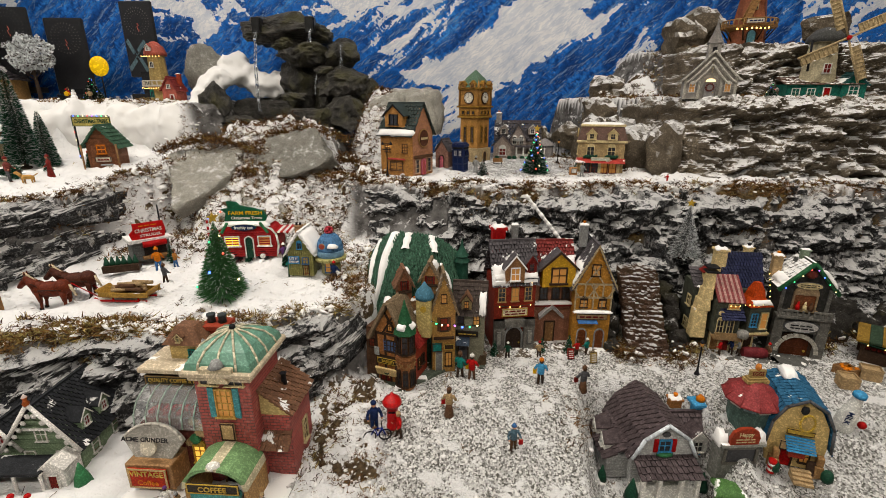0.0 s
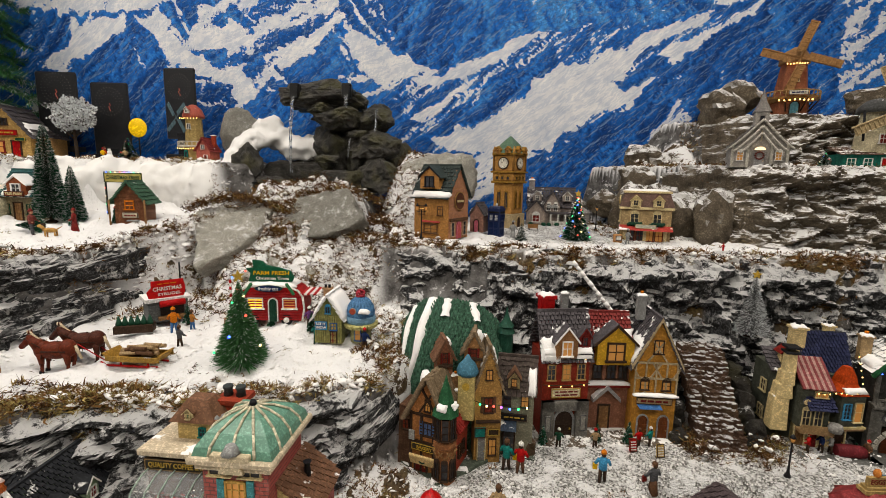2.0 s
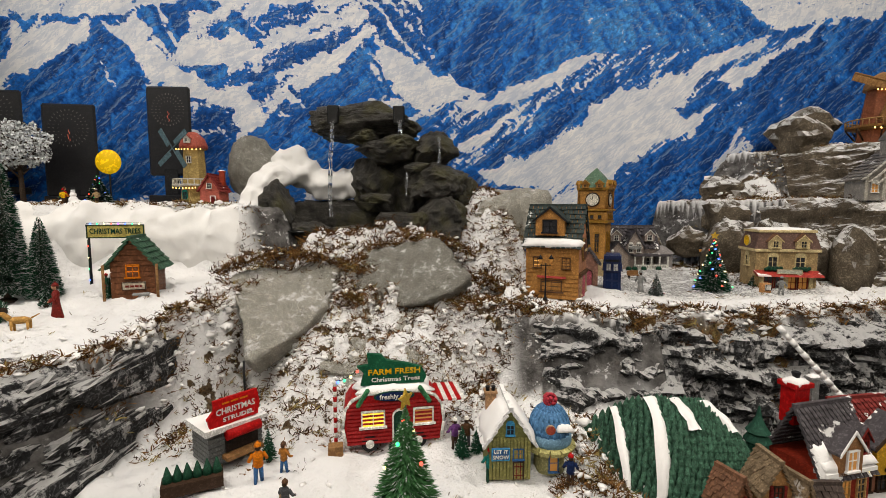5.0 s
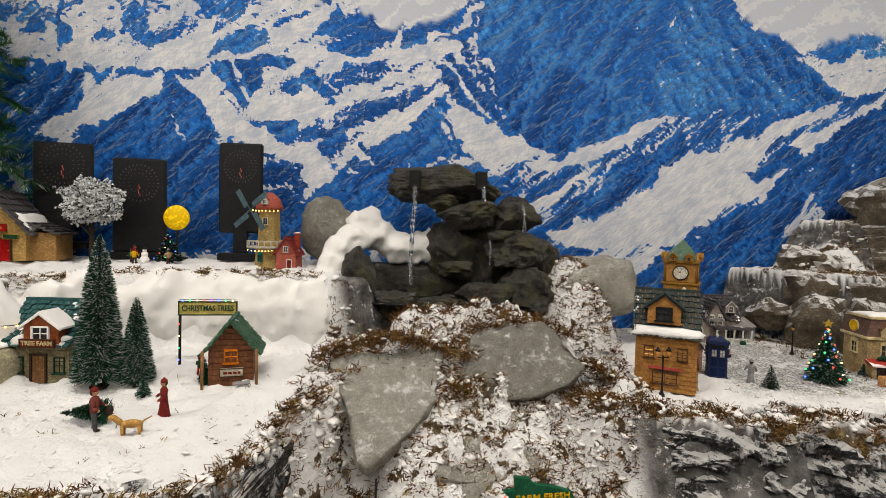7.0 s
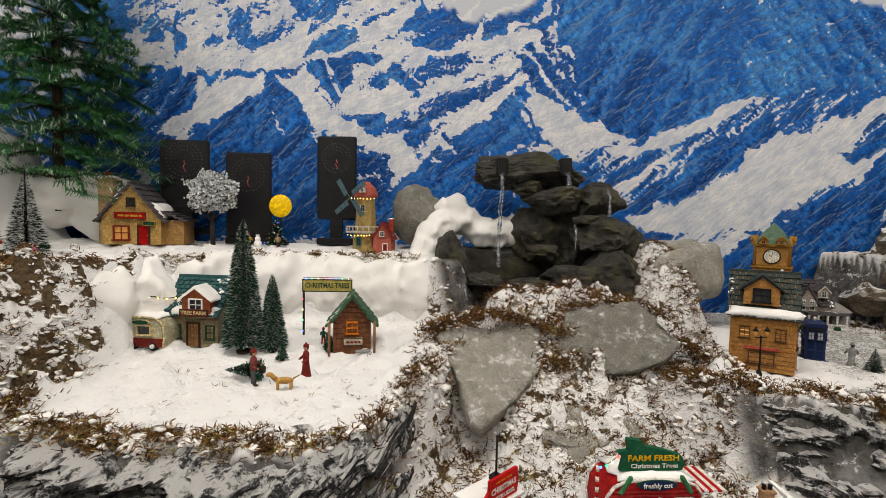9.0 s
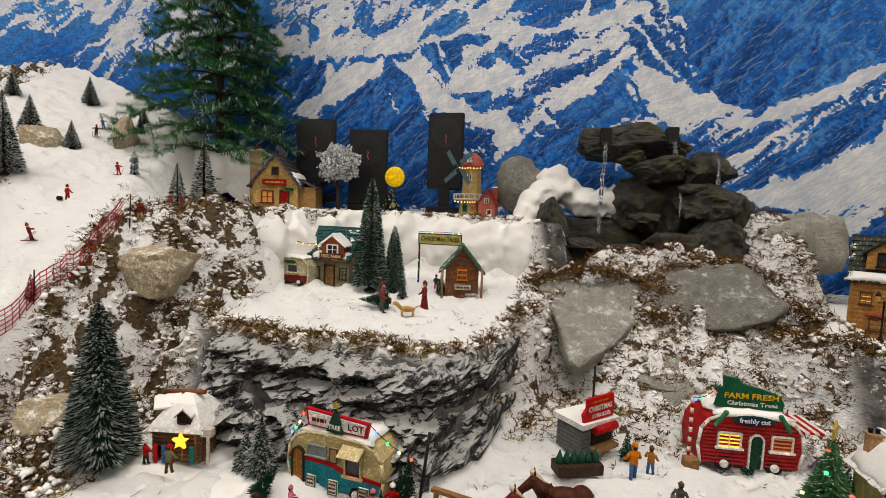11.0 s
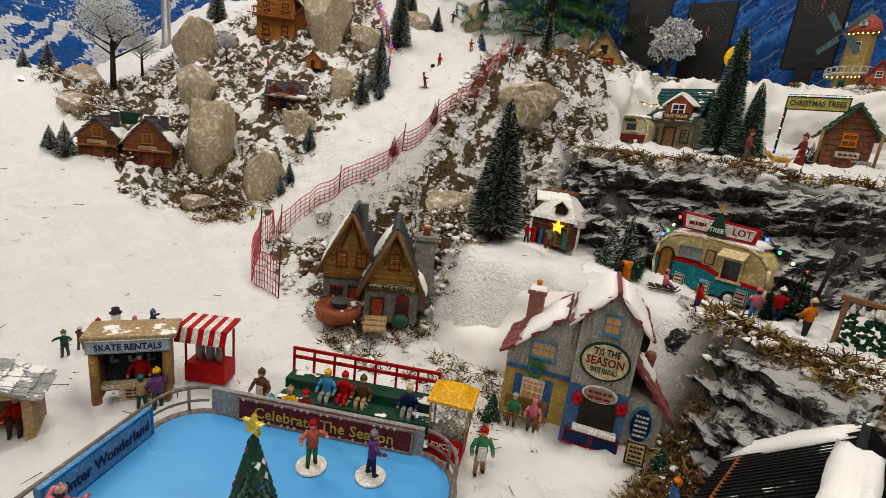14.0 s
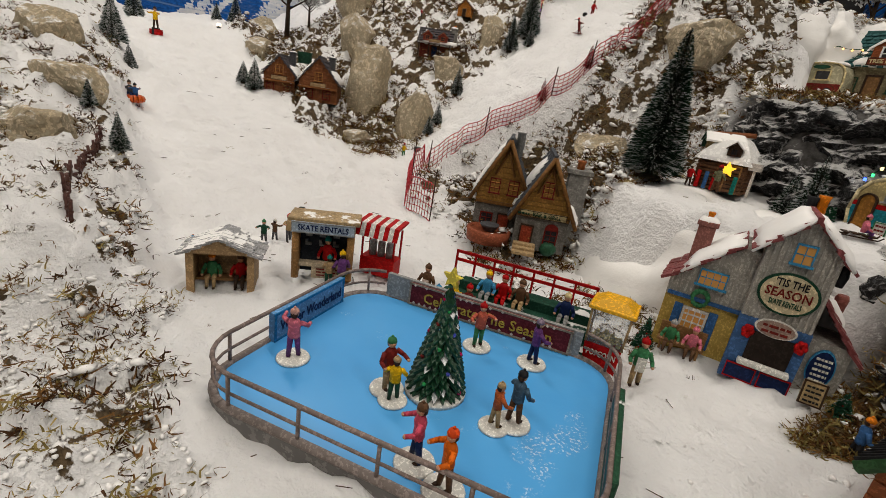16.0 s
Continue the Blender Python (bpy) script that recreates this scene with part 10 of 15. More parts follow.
person("figurine in brown jacket at the stand", -0.66, 1.095, 150, paint((0.4, 0.18, 0.06)), legs=BLUE, hat=BROWN, h=0.046)
t = thing("handcart", "dark wooden handcart with firs beside the stand", "cart", -0.775, 1.07, ground(-0.775, 1.07), 20)
bm = bmesh.new()
box(bm, 0, 0, 0.008, 0.075, 0.03, 0.016)
part("bed", bm, DKWOOD, t)
for k in range(6):
    bm = bmesh.new()
    lathe(bm, -0.03 + 0.012 * k, 0, [(0.008, 0.02), (0.006, 0.03), (0.001, 0.045)], 7)
    part("fir", bm, DKGREEN, t)


def horse(label, x, y, rz, coat, size=1.0):
    t = figure_horse(coat)
    t.matrix_basis = pose(x, y, ground(x, y) - 0.001, 0, 0, rz) @ Matrix.Diagonal((size, size, size, 1))
    return tagged(t, label, "horse figurine", "horses")


def figure_horse(coat):
    bm = bmesh.new()
    ball(bm, (0, 0, 0.048), (0.036, 0.0165, 0.0185), 0, 14)
    ball(bm, (0.024, 0, 0.052), (0.018, 0.017, 0.019), 0, 12)
    ball(bm, (-0.026, 0, 0.049), (0.016, 0.0155, 0.02), 0, 12)
    tube(bm, (-0.028, 0, 0.054), (-0.047, 0, 0.073), 0.0145, 0.009, 10)
    tube(bm, (-0.044, 0, 0.076), (-0.066, 0, 0.056), 0.0088, 0.0055, 9)
    ball(bm, (-0.047, 0, 0.074), 0.0088, 0, 8)
    ball(bm, (-0.066, 0, 0.056), 0.006, 0, 8)
    for s in (-1, 1):
        lathe(bm, -0.047, s * 0.004, [(0.0022, 0.084), (0.0006, 0.092)], 5)
        for lx in (-0.026, 0.026):
            tube(bm, (lx, s * 0.009, 0.045), (lx + 0.002, s * 0.009, 0.02), 0.0075, 0.0044, 7)
            tube(bm, (lx + 0.002, s * 0.008, 0.02), (lx, s * 0.008, 0.004), 0.0034, 0.003, 7)
            lathe(bm, lx - 0.001, s * 0.008, [(0.0048, 0), (0.0036, 0.006)], 7, 2)
    for k in range(9):
        f = k / 8
        ball(bm, (-0.03 - 0.02 * f, 0, 0.066 + 0.02 * f), (0.005, 0.003, 0.005), 1, 6)
    tube(bm, (0.038, 0, 0.058), (0.05, 0, 0.03), 0.004, 0.0025, 7, 1)
    for p, q in (((-0.02, -0.015, 0.035), (-0.022, 0, 0.071)), ((-0.022, 0, 0.071), (-0.02, 0.015, 0.035)), ((0.005, -0.0155, 0.04), (0.005, 0, 0.068)), ((0.005, 0, 0.068), (0.005, 0.0155, 0.04)), ((-0.02, -0.0155, 0.05), (0.03, -0.016, 0.05)), ((-0.055, -0.006, 0.074), (-0.02, -0.014, 0.058))):
        tube(bm, p, q, 0.0013, n=4, mi=3)
    return part("horse", bm, [coat, paint((0.6, 0.5, 0.36)), BLACK, paint((0.05, 0.025, 0.015))])


horse("chestnut toy draught horse in harness", -0.825, 0.922, 4, paint((0.15, 0.035, 0.018)), 0.92)
horse("dark brown toy draught horse in harness", -0.80, 0.962, 6, paint((0.09, 0.028, 0.016)), 0.92)
t = thing("log_sleigh", "yellow sleigh on red runners loaded with logs", "sleigh", -0.685, 0.953, ground(-0.685, 0.953), -2, size=0.92)
bm = bmesh.new()
prism(bm, [(-0.05, 0.012), (0.05, 0.012), (0.062, 0.03), (0.058, 0.03), (0.048, 0.016), (-0.05, 0.016), (-0.062, 0.03), (-0.066, 0.03)], -0.024, 0.024)
part("bed", bm, paint((0.34, 0.2, 0.06)), t)
for s in (-1, 1):
    bm = bmesh.new()
    box(bm, 0, s * 0.024, 0.014, 0.116, 0.003, 0.01)
    part("side_board", bm, paint((0.36, 0.22, 0.07), snow=0.35), t)
    bm = bmesh.new()
    for p, q in (((-0.06, 0.0015), (0.05, 0.0015)), ((-0.06, 0.0015), (-0.074, 0.008)), ((-0.03, 0.0015), (-0.03, 0.012)), ((0.03, 0.0015), (0.03, 0.012))):
        tube(bm, (p[0], s * 0.018, p[1]), (q[0], s * 0.018, q[1]), 0.0022, n=6)
    part("runner", bm, RED, t)
rng = random.Random(3)
for k in range(24):
    bm = bmesh.new()
    x0, y0 = rng.uniform(-0.03, 0.03), rng.uniform(-0.016, 0.016)
    tube(bm, (x0 - 0.02, y0, 0.02 + 0.0008 * k), (x0 + 0.02, y0 + rng.uniform(-0.008, 0.008), 0.022 + 0.0008 * k), 0.0045, n=8)
    part("log", bm, TAN if k % 3 else BROWN, t)
bm = bmesh.new()
for s in (-1, 1):
    tube(bm, (-0.07, s * 0.012, 0.01), (-0.125, s * 0.016, 0.045), 0.0012, n=5)
part("shaft", bm, RED, t)
person("man figurine carrying a bundle by the sleigh", -0.640, 1.012, 160, DKGREY, legs=DKWOOD, hat=BROWN, bag=TAN, h=0.047)

# yellow trailer of the tree lot
t, b = trailer("yellow_trailer", "cream and teal vintage trailer with tree-lot sign", -1.130, 0.992, ground(-1.13, 0.97) - 0.002, -8, 0.148, 0.07, 0.085, paint((0.56, 0.46, 0.25)), paint((0.6, 0.52, 0.34)), size=1.1)
bm = bmesh.new()
prism(bm, [(-0.07, 0.01), (0.07, 0.01), (0.073, 0.03), (0.02, 0.034), (-0.01, 0.042), (-0.074, 0.042)], -0.0362, -0.0345)
part("teal_panel", bm, paint((0.05, 0.25, 0.3)), b)
bm = bmesh.new()
prism(bm, [(-0.074, 0.042), (-0.01, 0.042), (0.02, 0.034), (0.073, 0.03), (0.073, 0.035), (0.02, 0.04), (-0.008, 0.048), (-0.074, 0.048)], -0.0366, -0.0345)
part("red_stripe", bm, RED, b)
door(t, pose(-0.056, -0.036, 0.008), 0.018, 0.042, paint((0.4, 0.2, 0.07)), DKWOOD, True)
window(t, pose(-0.026, -0.036, 0.052), 0.03, 0.016, GREY, paint((0.3, 0.33, 0.33)), 2, 1)
window(t, pose(0.03, -0.036, 0.034), 0.026, 0.03, CREAM, PANE, 1, 1)
bm = bmesh.new()
prism(bm, [(-0.052, 0.066), (-0.036, 0.074), (-0.036, 0.077), (-0.054, 0.068)], 0.014, 0.046, axis="x")
part("hatch_flap", bm, CREAM, t)
board(t, pose(0.002, -0.0372, 0.06), 0.012, 0.02, TAN, DKWOOD)
for u in (-0.03, 0.004, 0.05):
    board(t, pose(u, -0.042, 0.018), 0.015, 0.02, WHITE, GREEN)
    bars(t, pose(u, -0.0455, 0.018), 0.012, 0.016, 3, DKRED)
bm = bmesh.new()
prism(bm, [(-0.046, 0.09), (0.046, 0.088), (0.05, 0.108), (-0.05, 0.114)], -0.03, -0.025)
part("sign", bm, paint((0.5, 0.035, 0.05)), t)
bm = bmesh.new()
prism(bm, [(-0.042, 0.0925), (0.042, 0.091), (0.045, 0.1055), (-0.045, 0.111)], -0.0315, -0.029)
part("sign_face", bm, WHITE, t)
bars(t, pose(-0.027, -0.032, 0.101), 0.026, 0.012, 1, DKRED)
bm = bmesh.new()
prism(bm, [(-0.013, 0.09), (0.013, 0.09), (0.007, 0.101), (0.009, 0.101), (0.0, 0.122), (-0.009, 0.101), (-0.007, 0.101)], -0.036, -0.031)
part("sign_tree", bm, DKGREEN, t)
lettering(t, pose(0.0, -0.0366, 0.097), "TREE", 0.0085, WHITE)
lettering(t, pose(0.03, -0.0322, 0.099), "LOT", 0.0125, DKRED)
bm = bmesh.new()
star_shape(bm, (0, -0.034, 0.127), 0.006)
part("star", bm, GOLD, t)
garland(t, [(-0.075, -0.03, 0.075), (-0.05, -0.03, 0.114)], BULBS)
garland(t, [(0.05, -0.03, 0.108), (0.115, -0.02, 0.068)], BULBS, bulb=0.0022)
bm = bmesh.new()
tube(bm, (0.118, -0.02, -0.005), (0.128, -0.012, 0.105), 0.0022, n=6)
part("lamp_pole", bm, BLACK, t)
person("girl figurine in pink on a sledge", -1.175, 0.90, 120, PINK, legs=PURPLE, hat=PINK, h=0.04, seated=True, z=ground(-1.175, 0.90) + 0.006)
t = thing("sledge", "small dark wooden sledge on the snow", "sledge", -1.178, 0.898, ground(-1.178, 0.898), 30)
bm = bmesh.new()
for s in (-1, 1):
    tube(bm, (-0.02, s * 0.007, 0.001), (0.02, s * 0.007, 0.001), 0.001, n=5)
    tube(bm, (0.02, s * 0.007, 0.001), (0.025, s * 0.007, 0.006), 0.001, n=5)
for k in range(4):
    box(bm, -0.015 + 0.01 * k, 0, 0.004, 0.007, 0.018, 0.0015)
part("frame", bm, DKWOOD, t)
person("boy figurine in red jacket walking on the snow", -1.12, 0.862, 110, RED, legs=NAVY, hat=SKYBLUE, h=0.048)
person("child figurine in pink jacket by the trailer", -1.06, 0.915, 200, PINK, legs=BLUE, hat=PINK, h=0.046)
person("figurine in red and white hat holding a tree", -1.035, 0.925, 190, RED, legs=NAVY, hat=WHITE, h=0.05)
person("figurine in orange coat beside the cut trees", -1.0, 0.90, 230, ORANGE, legs=BLACK, hat=CREAM, h=0.052)
for x, y, h, s in ((-1.045, 0.905, 0.05, 1), (-1.015, 0.93, 0.085, 2), (-1.03, 0.945, 0.07, 3)):
    brush_tree("dark green cut fir standing in the tree lot", x, y, h, h * 0.2, 420 + s, NEEDLE, 0.05, 500, group="trees for sale")
brush_tree("frosted bottle-brush tree beside the cream trailer", -1.262, 0.965, 0.098, 0.03, 431, NEEDLE, 0.5, 1200)
brush_tree("small frosted bottle-brush tree beside the cream trailer", -1.295, 0.975, 0.07, 0.024, 432, NEEDLE, 0.5, 900)
brush_tree("cut teal fir lying on the snow", -1.225, 0.895, 0.06, 0.018, 433, NEEDLE2, 0.1, 500, z=ground(-1.225, 0.895) + 0.016, lean=75, group="trees for sale")
t = thing("wreath_frame", "wooden frame with a dark green net of fir and white bells", "wooden frame", -0.945, 0.905, ground(-0.945, 0.905) - 0.001, -14)
for u in (-0.026, 0.026):
    bm = bmesh.new()
    box(bm, u, 0, 0, 0.005, 0.007, 0.062)
    part("post", bm, WOOD, t)
bm = bmesh.new()
box(bm, 0, 0, 0.06, 0.064, 0.008, 0.005)
part("beam", bm, WOOD, t)
bm = bmesh.new()
rng = random.Random(9)
for k in range(160):
    ball(bm, (rng.uniform(-0.022, 0.022), rng.uniform(-0.004, 0.003), rng.uniform(0.004, 0.048)), 0.0028, seg=5)
part("fir_net", bm, DKGREEN, t)
for k in range(5):
    bm = bmesh.new()
    lathe(bm, -0.018 + 0.009 * k, -0.002, [(0.0038, 0.046), (0.003, 0.052), (0.0008, 0.058)], 8)
    part("bell", bm, WHITE, t)

# log cabin with the star lamp and the tall bottle-brush tree
brush_tree("tall dark bottle-brush tree with frosted tips", -1.51, 0.918, 0.262, 0.06, 441, NEEDLE, 0.34, 6500, z=1.166, power=0.75)
t = thing("ski_cabin", "small log cabin with snow roof and yellow star lamp", "village house", -1.405, 0.985, 1.166, 8)
body(t, 0.075, 0.07, 0.055, 0.0, paint((0.11, 0.06, 0.035)))
bm = bmesh.new()
for k in range(8):
    for s in (-1, 1):
        tube(bm, (-0.04, s * 0.035, 0.004 + 0.0068 * k), (0.04, s * 0.035, 0.004 + 0.0068 * k), 0.0035, n=7)
        tube(bm, (s * 0.0375, -0.038, 0.004 + 0.0068 * k), (s * 0.0375, 0.038, 0.004 + 0.0068 * k), 0.0035, n=7)
part("log_wall", bm, paint((0.16, 0.085, 0.05)), t)
bm = bmesh.new()
lathe(bm, 0, 0, [(0.066, 0.05), (0.062, 0.056), (0.03, 0.088), (0.012, 0.098)], 4, smooth=False, turn=math.pi / 4, sx=1.0, sy=0.95)
part("roof", bm, paint((0.78, 0.77, 0.75), 0.8, 0.06, 40, 0.4, snow=1.0), t, "thick snow roof")
bm = bmesh.new()
tube(bm, (-0.05, 0.01, 0.094), (0.025, 0.0, 0.1), 0.004, n=8)
part("ridge_log", bm, paint((0.25, 0.1, 0.05)), t)
dormer(t, 0.012, -0.028, 0.062, 0.022, 0.022, 0.02, DKWOOD, SNOW, DKWOOD)
dormer(t, -0.03, -0.01, 0.068, 0.03, 0.025, 0.035, paint((0.2, 0.15, 0.08)), SNOW, DKGREEN, rz=-60)
door(t, on_face(0.075, 0.07, "f", 0.02, 0), 0.022, 0.045, BLACK, WOOD)
bm = bmesh.new()
star_shape(bm, (0.014, -0.05, 0.04), 0.013, 0.006)
part("star_lamp", bm, glow((1.0, 0.62, 0.04), 1.3), t, "glowing yellow star lamp")
for k, c in enumerate((RED, BLUE, RED, TEAL)):
    bm = bmesh.new()
    box(bm, -0.03 + 0.013 * k + (0.02 if k == 3 else 0), -0.045, 0, 0.007, 0.003, 0.03, bev=0.001)
    part("snowboard", bm, c, t)
bm = bmesh.new()
box(bm, 0.05, -0.035, 0, 0.004, 0.004, 0.045)
box(bm, 0.05, -0.036, 0.045, 0.018, 0.012, 0.012)
part("post_box", bm, paint((0.6, 0.55, 0.5), snow=0.6), t)
person("figurine in olive jacket sitting by the cabin", -1.385, 0.915, 180, paint((0.2, 0.2, 0.12)), z=1.168, legs=BROWN, hat=RED, h=0.045)
person("figurine in red by the cabin door", -1.44, 0.93, 170, RED, z=1.166, legs=DKWOOD, hat=WHITE, h=0.038)

# ---- tree farm terrace ----
def g_(x, y, d=0.001):
    return ground(x, y) - d


t = thing("tree_farm_house", "olive tree-farm shop with teal shingle roof", "village house", -1.378, 1.51, g_(-1.37, 1.48), -6, size=1.3)
body(t, 0.085, 0.075, 0.065, 0.0, paint((0.26, 0.22, 0.14)), True, 8)
gable_roof(t, 0.085, 0.075, 0.065, 0.05, SHINGLE_TEAL, 0.008, False, 9, 10, 71, snow=((0.1, 0.12, 0.8, 0.25), None))
dormer(t, 0.012, -0.034, 0.06, 0.05, 0.042, 0.03, paint((0.3, 0.1, 0.05)), SNOW, SNOW)
board(t, pose(0.012, -0.053, 0.062), 0.05, 0.012, paint((0.2, 0.05, 0.03)), DKWOOD)
lettering(t, pose(0.012, -0.0566, 0.062), "TREE FARM", 0.0085, CREAM, wide=0.044)
door(t, on_face(0.085, 0.075, "f", 0.0, 0), 0.022, 0.04, WOOD, DKWOOD)
window(t, on_face(0.085, 0.075, "f", 0.03, 0.014), 0.016, 0.024, DKGREEN, PANE)
window(t, on_face(0.085, 0.075, "f", -0.03, 0.014), 0.016, 0.024, DKGREEN, PANE)
t, b = trailer("small_trailer", "small cream and red trailer beside the tree-farm shop", -1.468, 1.455, g_(-1.455, 1.44), -6, 0.075, 0.05, 0.055, paint((0.45, 0.42, 0.3)), CREAM, size=1.3)
bm = bmesh.new()
prism(bm, [(-0.035, 0.006), (0.035, 0.006), (0.036, 0.02), (-0.036, 0.02)], -0.0262, -0.0245)
part("red_panel", bm, DKRED, b)
window(t, pose(0.004, -0.026, 0.026), 0.024, 0.016, CREAM, PANE, 1, 1)
board(t, pose(0.0, -0.027, 0.047), 0.03, 0.008, DKGREEN, CREAM, oval=True)
bm = bmesh.new()
for k in range(13):
    lathe(bm, -0.05, -0.01, [(0.0028, 0.008 * k), (0.0028, 0.008 * k + 0.008)], 8, mi=k % 2)
part("candy_pole", bm, [RED, WHITE], t)
garland(t, [(-0.05, -0.01, 0.104), (0.0, 0.0, 0.085), (0.05, 0.02, 0.09)], WARM, bulb=0.0015)
brush_tree("tall dark teal frosted fir", -1.262, 1.435, 0.285, 0.047, 451, NEEDLE2, 0.3, 7000, power=0.62)
brush_tree("smaller dark teal frosted fir", -1.205, 1.45, 0.168, 0.034, 452, NEEDLE2, 0.3, 4200, power=0.65)
brush_tree("tiny dark fir sapling", -1.165, 1.395, 0.04, 0.014, 453, NEEDLE2, 0.2, 400)
t = thing("tree_hut", "brown sales hut with green shingle roof", "village house", -1.035, 1.475, g_(-1.035, 1.45), 10, size=1.25)
body(t, 0.062, 0.055, 0.062, 0.038, paint((0.2, 0.09, 0.05)), True, 11)
gable_roof(t, 0.062, 0.055, 0.062, 0.038, paint((0.07, 0.14, 0.09), 0.7, 0.3, 60, 0.4, snow=0.35), 0.011, True, 6, 7, 73, snow=None)
window(t, on_face(0.062, 0.055, "f", 0.0, 0.035), 0.02, 0.022, ORANGE, glow((1.0, 0.3, 0.02), 0.3), 2, 2)
board(t, pose(0.002, -0.031, 0.022), 0.034, 0.013, paint((0.55, 0.5, 0.4)), DKWOOD)
bars(t, pose(0.002, -0.0345, 0.022), 0.028, 0.008, 1, DKRED)
for s in (-1, 1):
    bm = bmesh.new()
    tube(bm, (s * 0.038, -0.04, 0), (s * 0.038, -0.04, 0.058), 0.0022, n=6)
    part("post", bm, WOOD, t)
t = thing("tree_sign", "christmas-tree sign on a black post with coloured lights", "sign", -1.105, 1.53, g_(-1.105, 1.53), 3)
bm = bmesh.new()
tube(bm, (-0.055, 0, 0), (-0.055, 0, 0.118), 0.0026, n=6)
part("post", bm, BLACK, t)
board(t, pose(0.0, 0, 0.118), 0.116, 0.03, paint((0.5, 0.42, 0.16)), paint((0.02, 0.05, 0.03)))
lettering(t, pose(0.0, -0.0042, 0.118), "CHRISTMAS TREES", 0.0165, DKGREEN, wide=0.102)
garland(t, [(-0.056, -0.004, 0.0), (-0.056, -0.004, 0.1)], BULBS, sag=0.0, bulb=0.0016)
garland(t, [(-0.056, -0.004, 0.136), (0.0, -0.004, 0.137), (0.056, -0.004, 0.136)], BULBS, sag=0.0, bulb=0.0018)
person("man figurine with axe carrying a cut tree", -1.175, 1.275, 100, paint((0.2, 0.06, 0.05)), legs=DKGREY, hat=DKRED, h=0.066)
person("woman figurine in long red coat carrying a cut tree", -1.09, 1.31, -60, DKRED, legs=DKRED, hat=DKRED, skirt=True, h=0.062)
brush_tree("cut teal fir carried between two figurines", -1.165, 1.295, 0.07, 0.022, 455, NEEDLE2, 0.15, 800, z=ground(-1.13, 1.29) + 0.022, lean=90, group="trees for sale")
bm = bmesh.new()
ball(bm, (0, 0, 0.02), (0.017, 0.006, 0.0065), seg=10)
tube(bm, (-0.014, 0, 0.022), (-0.022, 0, 0.03), 0.0045, 0.004)
ball(bm, (-0.025, 0, 0.031), (0.0065, 0.0045, 0.0045), seg=8)
for lx in (-0.011, 0.012):
    for s in (-1, 1):
        tube(bm, (lx, s * 0.004, 0.018), (lx, s * 0.004, 0), 0.0024, 0.0018)
tube(bm, (0.016, 0, 0.023), (0.028, 0, 0.03), 0.0016, 0.0008)
dog = part("dog_figurine", bm, paint((0.5, 0.3, 0.12)))
dog.matrix_basis = pose(-1.115, 1.262, g_(-1.115, 1.262), 0, 0, 8)
tagged(dog, "tan labrador figurine standing on the snow", "dog figurine")
t = thing("sledge", "grey toy sledge by the hut", "sledge", -1.0, 1.41, g_(-1.0, 1.41), 20)
bm = bmesh.new()
box(bm, 0, 0, 0.003, 0.03, 0.014, 0.004, bev=0.001)
part("bed", bm, GREY, t)
person("small elf figurine behind the hut", -1.10, 1.475, 170, DKGREEN, legs=RED, hat=RED, h=0.038)
for x, y, h in ((-1.085, 1.46, 0.05), (-1.075, 1.44, 0.04)):
    brush_tree("small green fir in a pot by the hut", x, y, h, h * 0.28, int(h * 900), NEEDLE2, 0.1, 420, group="trees for sale")

# ---- ledge with the fireworks boards ----


def firework(label, x, y, z, w, h, rz, foot=0.05):
    t = thing("firework_board", label, "display board", x, y, z, rz, "firework boards")
    bm = bmesh.new()
    box(bm, 0, 0, 0, w * 0.9, 0.06, 0.022, bev=0.003)
    part("foot", bm, BLACK, t)
    bm = bmesh.new()
    box(bm, 0, 0, 0.022, w * 0.3, 0.014, foot)
    part("stem", bm, BLACK, t)
    bm = bmesh.new()
    box(bm, 0, 0, foot, w, 0.012, h, bev=0.006)
    pn = part("panel", bm, paint((0.012, 0.012, 0.014), 0.35, 0.2), t, "black panel with burst lights")
    bm = bmesh.new()
    cx, cz = 0, foot + h * 0.74
    for ring, (r, n, s) in enumerate(((w * 0.34, 30, 0.0015), (w * 0.26, 24, 0.0012), (w * 0.18, 16, 0.001))):
        for k in range(n):
            a = k * math.tau / n
            box(bm, cx + r * math.cos(a), -0.0068, cz + r * math.sin(a), s, 0.0012, s * 3.2, ry=90 - math.degrees(a))
    part("burst_ring", bm, paint((0.16, 0.15, 0.14), 0.4), pn)
    bm = bmesh.new()
    for k in range(5):
        box(bm, cx + 0.003 * math.sin(k * 2), -0.0069, cz - w * 0.045 * k - 0.012, 0.0013, 0.0014, w * 0.045)
    part("burst_stem", bm, glow((0.5, 0.10, 0.06), 0.3), pn)


firework("tall black firework board on a stand", -1.20, 2.03, 1.575, 0.135, 0.28, -3, 0.085)
firework("black firework board behind the white tree", -1.505, 2.045, 1.572, 0.155, 0.29, 2, 0.02)
firework("wide black firework board on the ledge", -1.72, 2.04, 1.60, 0.165, 0.25, 4, 0.07)
t = thing("cottage", "tan gabled shop cottage with tall chimney", "village house", -1.80, 1.93, 1.572, 12, size=1.7)
body(t, 0.095, 0.085, 0.05, 0.058, paint((0.45, 0.3, 0.13)))
gable_roof(t, 0.095, 0.085, 0.05, 0.058, SHINGLE_GREY, 0.008, True, 7, 8, 81, snow=((0, 0.5, 0.9, 0.9), (0, 0.3, 0.8, 0.4)))
chimney(t, -0.055, 0.0, 0.0, 0.024, 0.115, TAN, 1, RED)
board(t, pose(0, -0.045, 0.052), 0.05, 0.012, RED, DKRED)
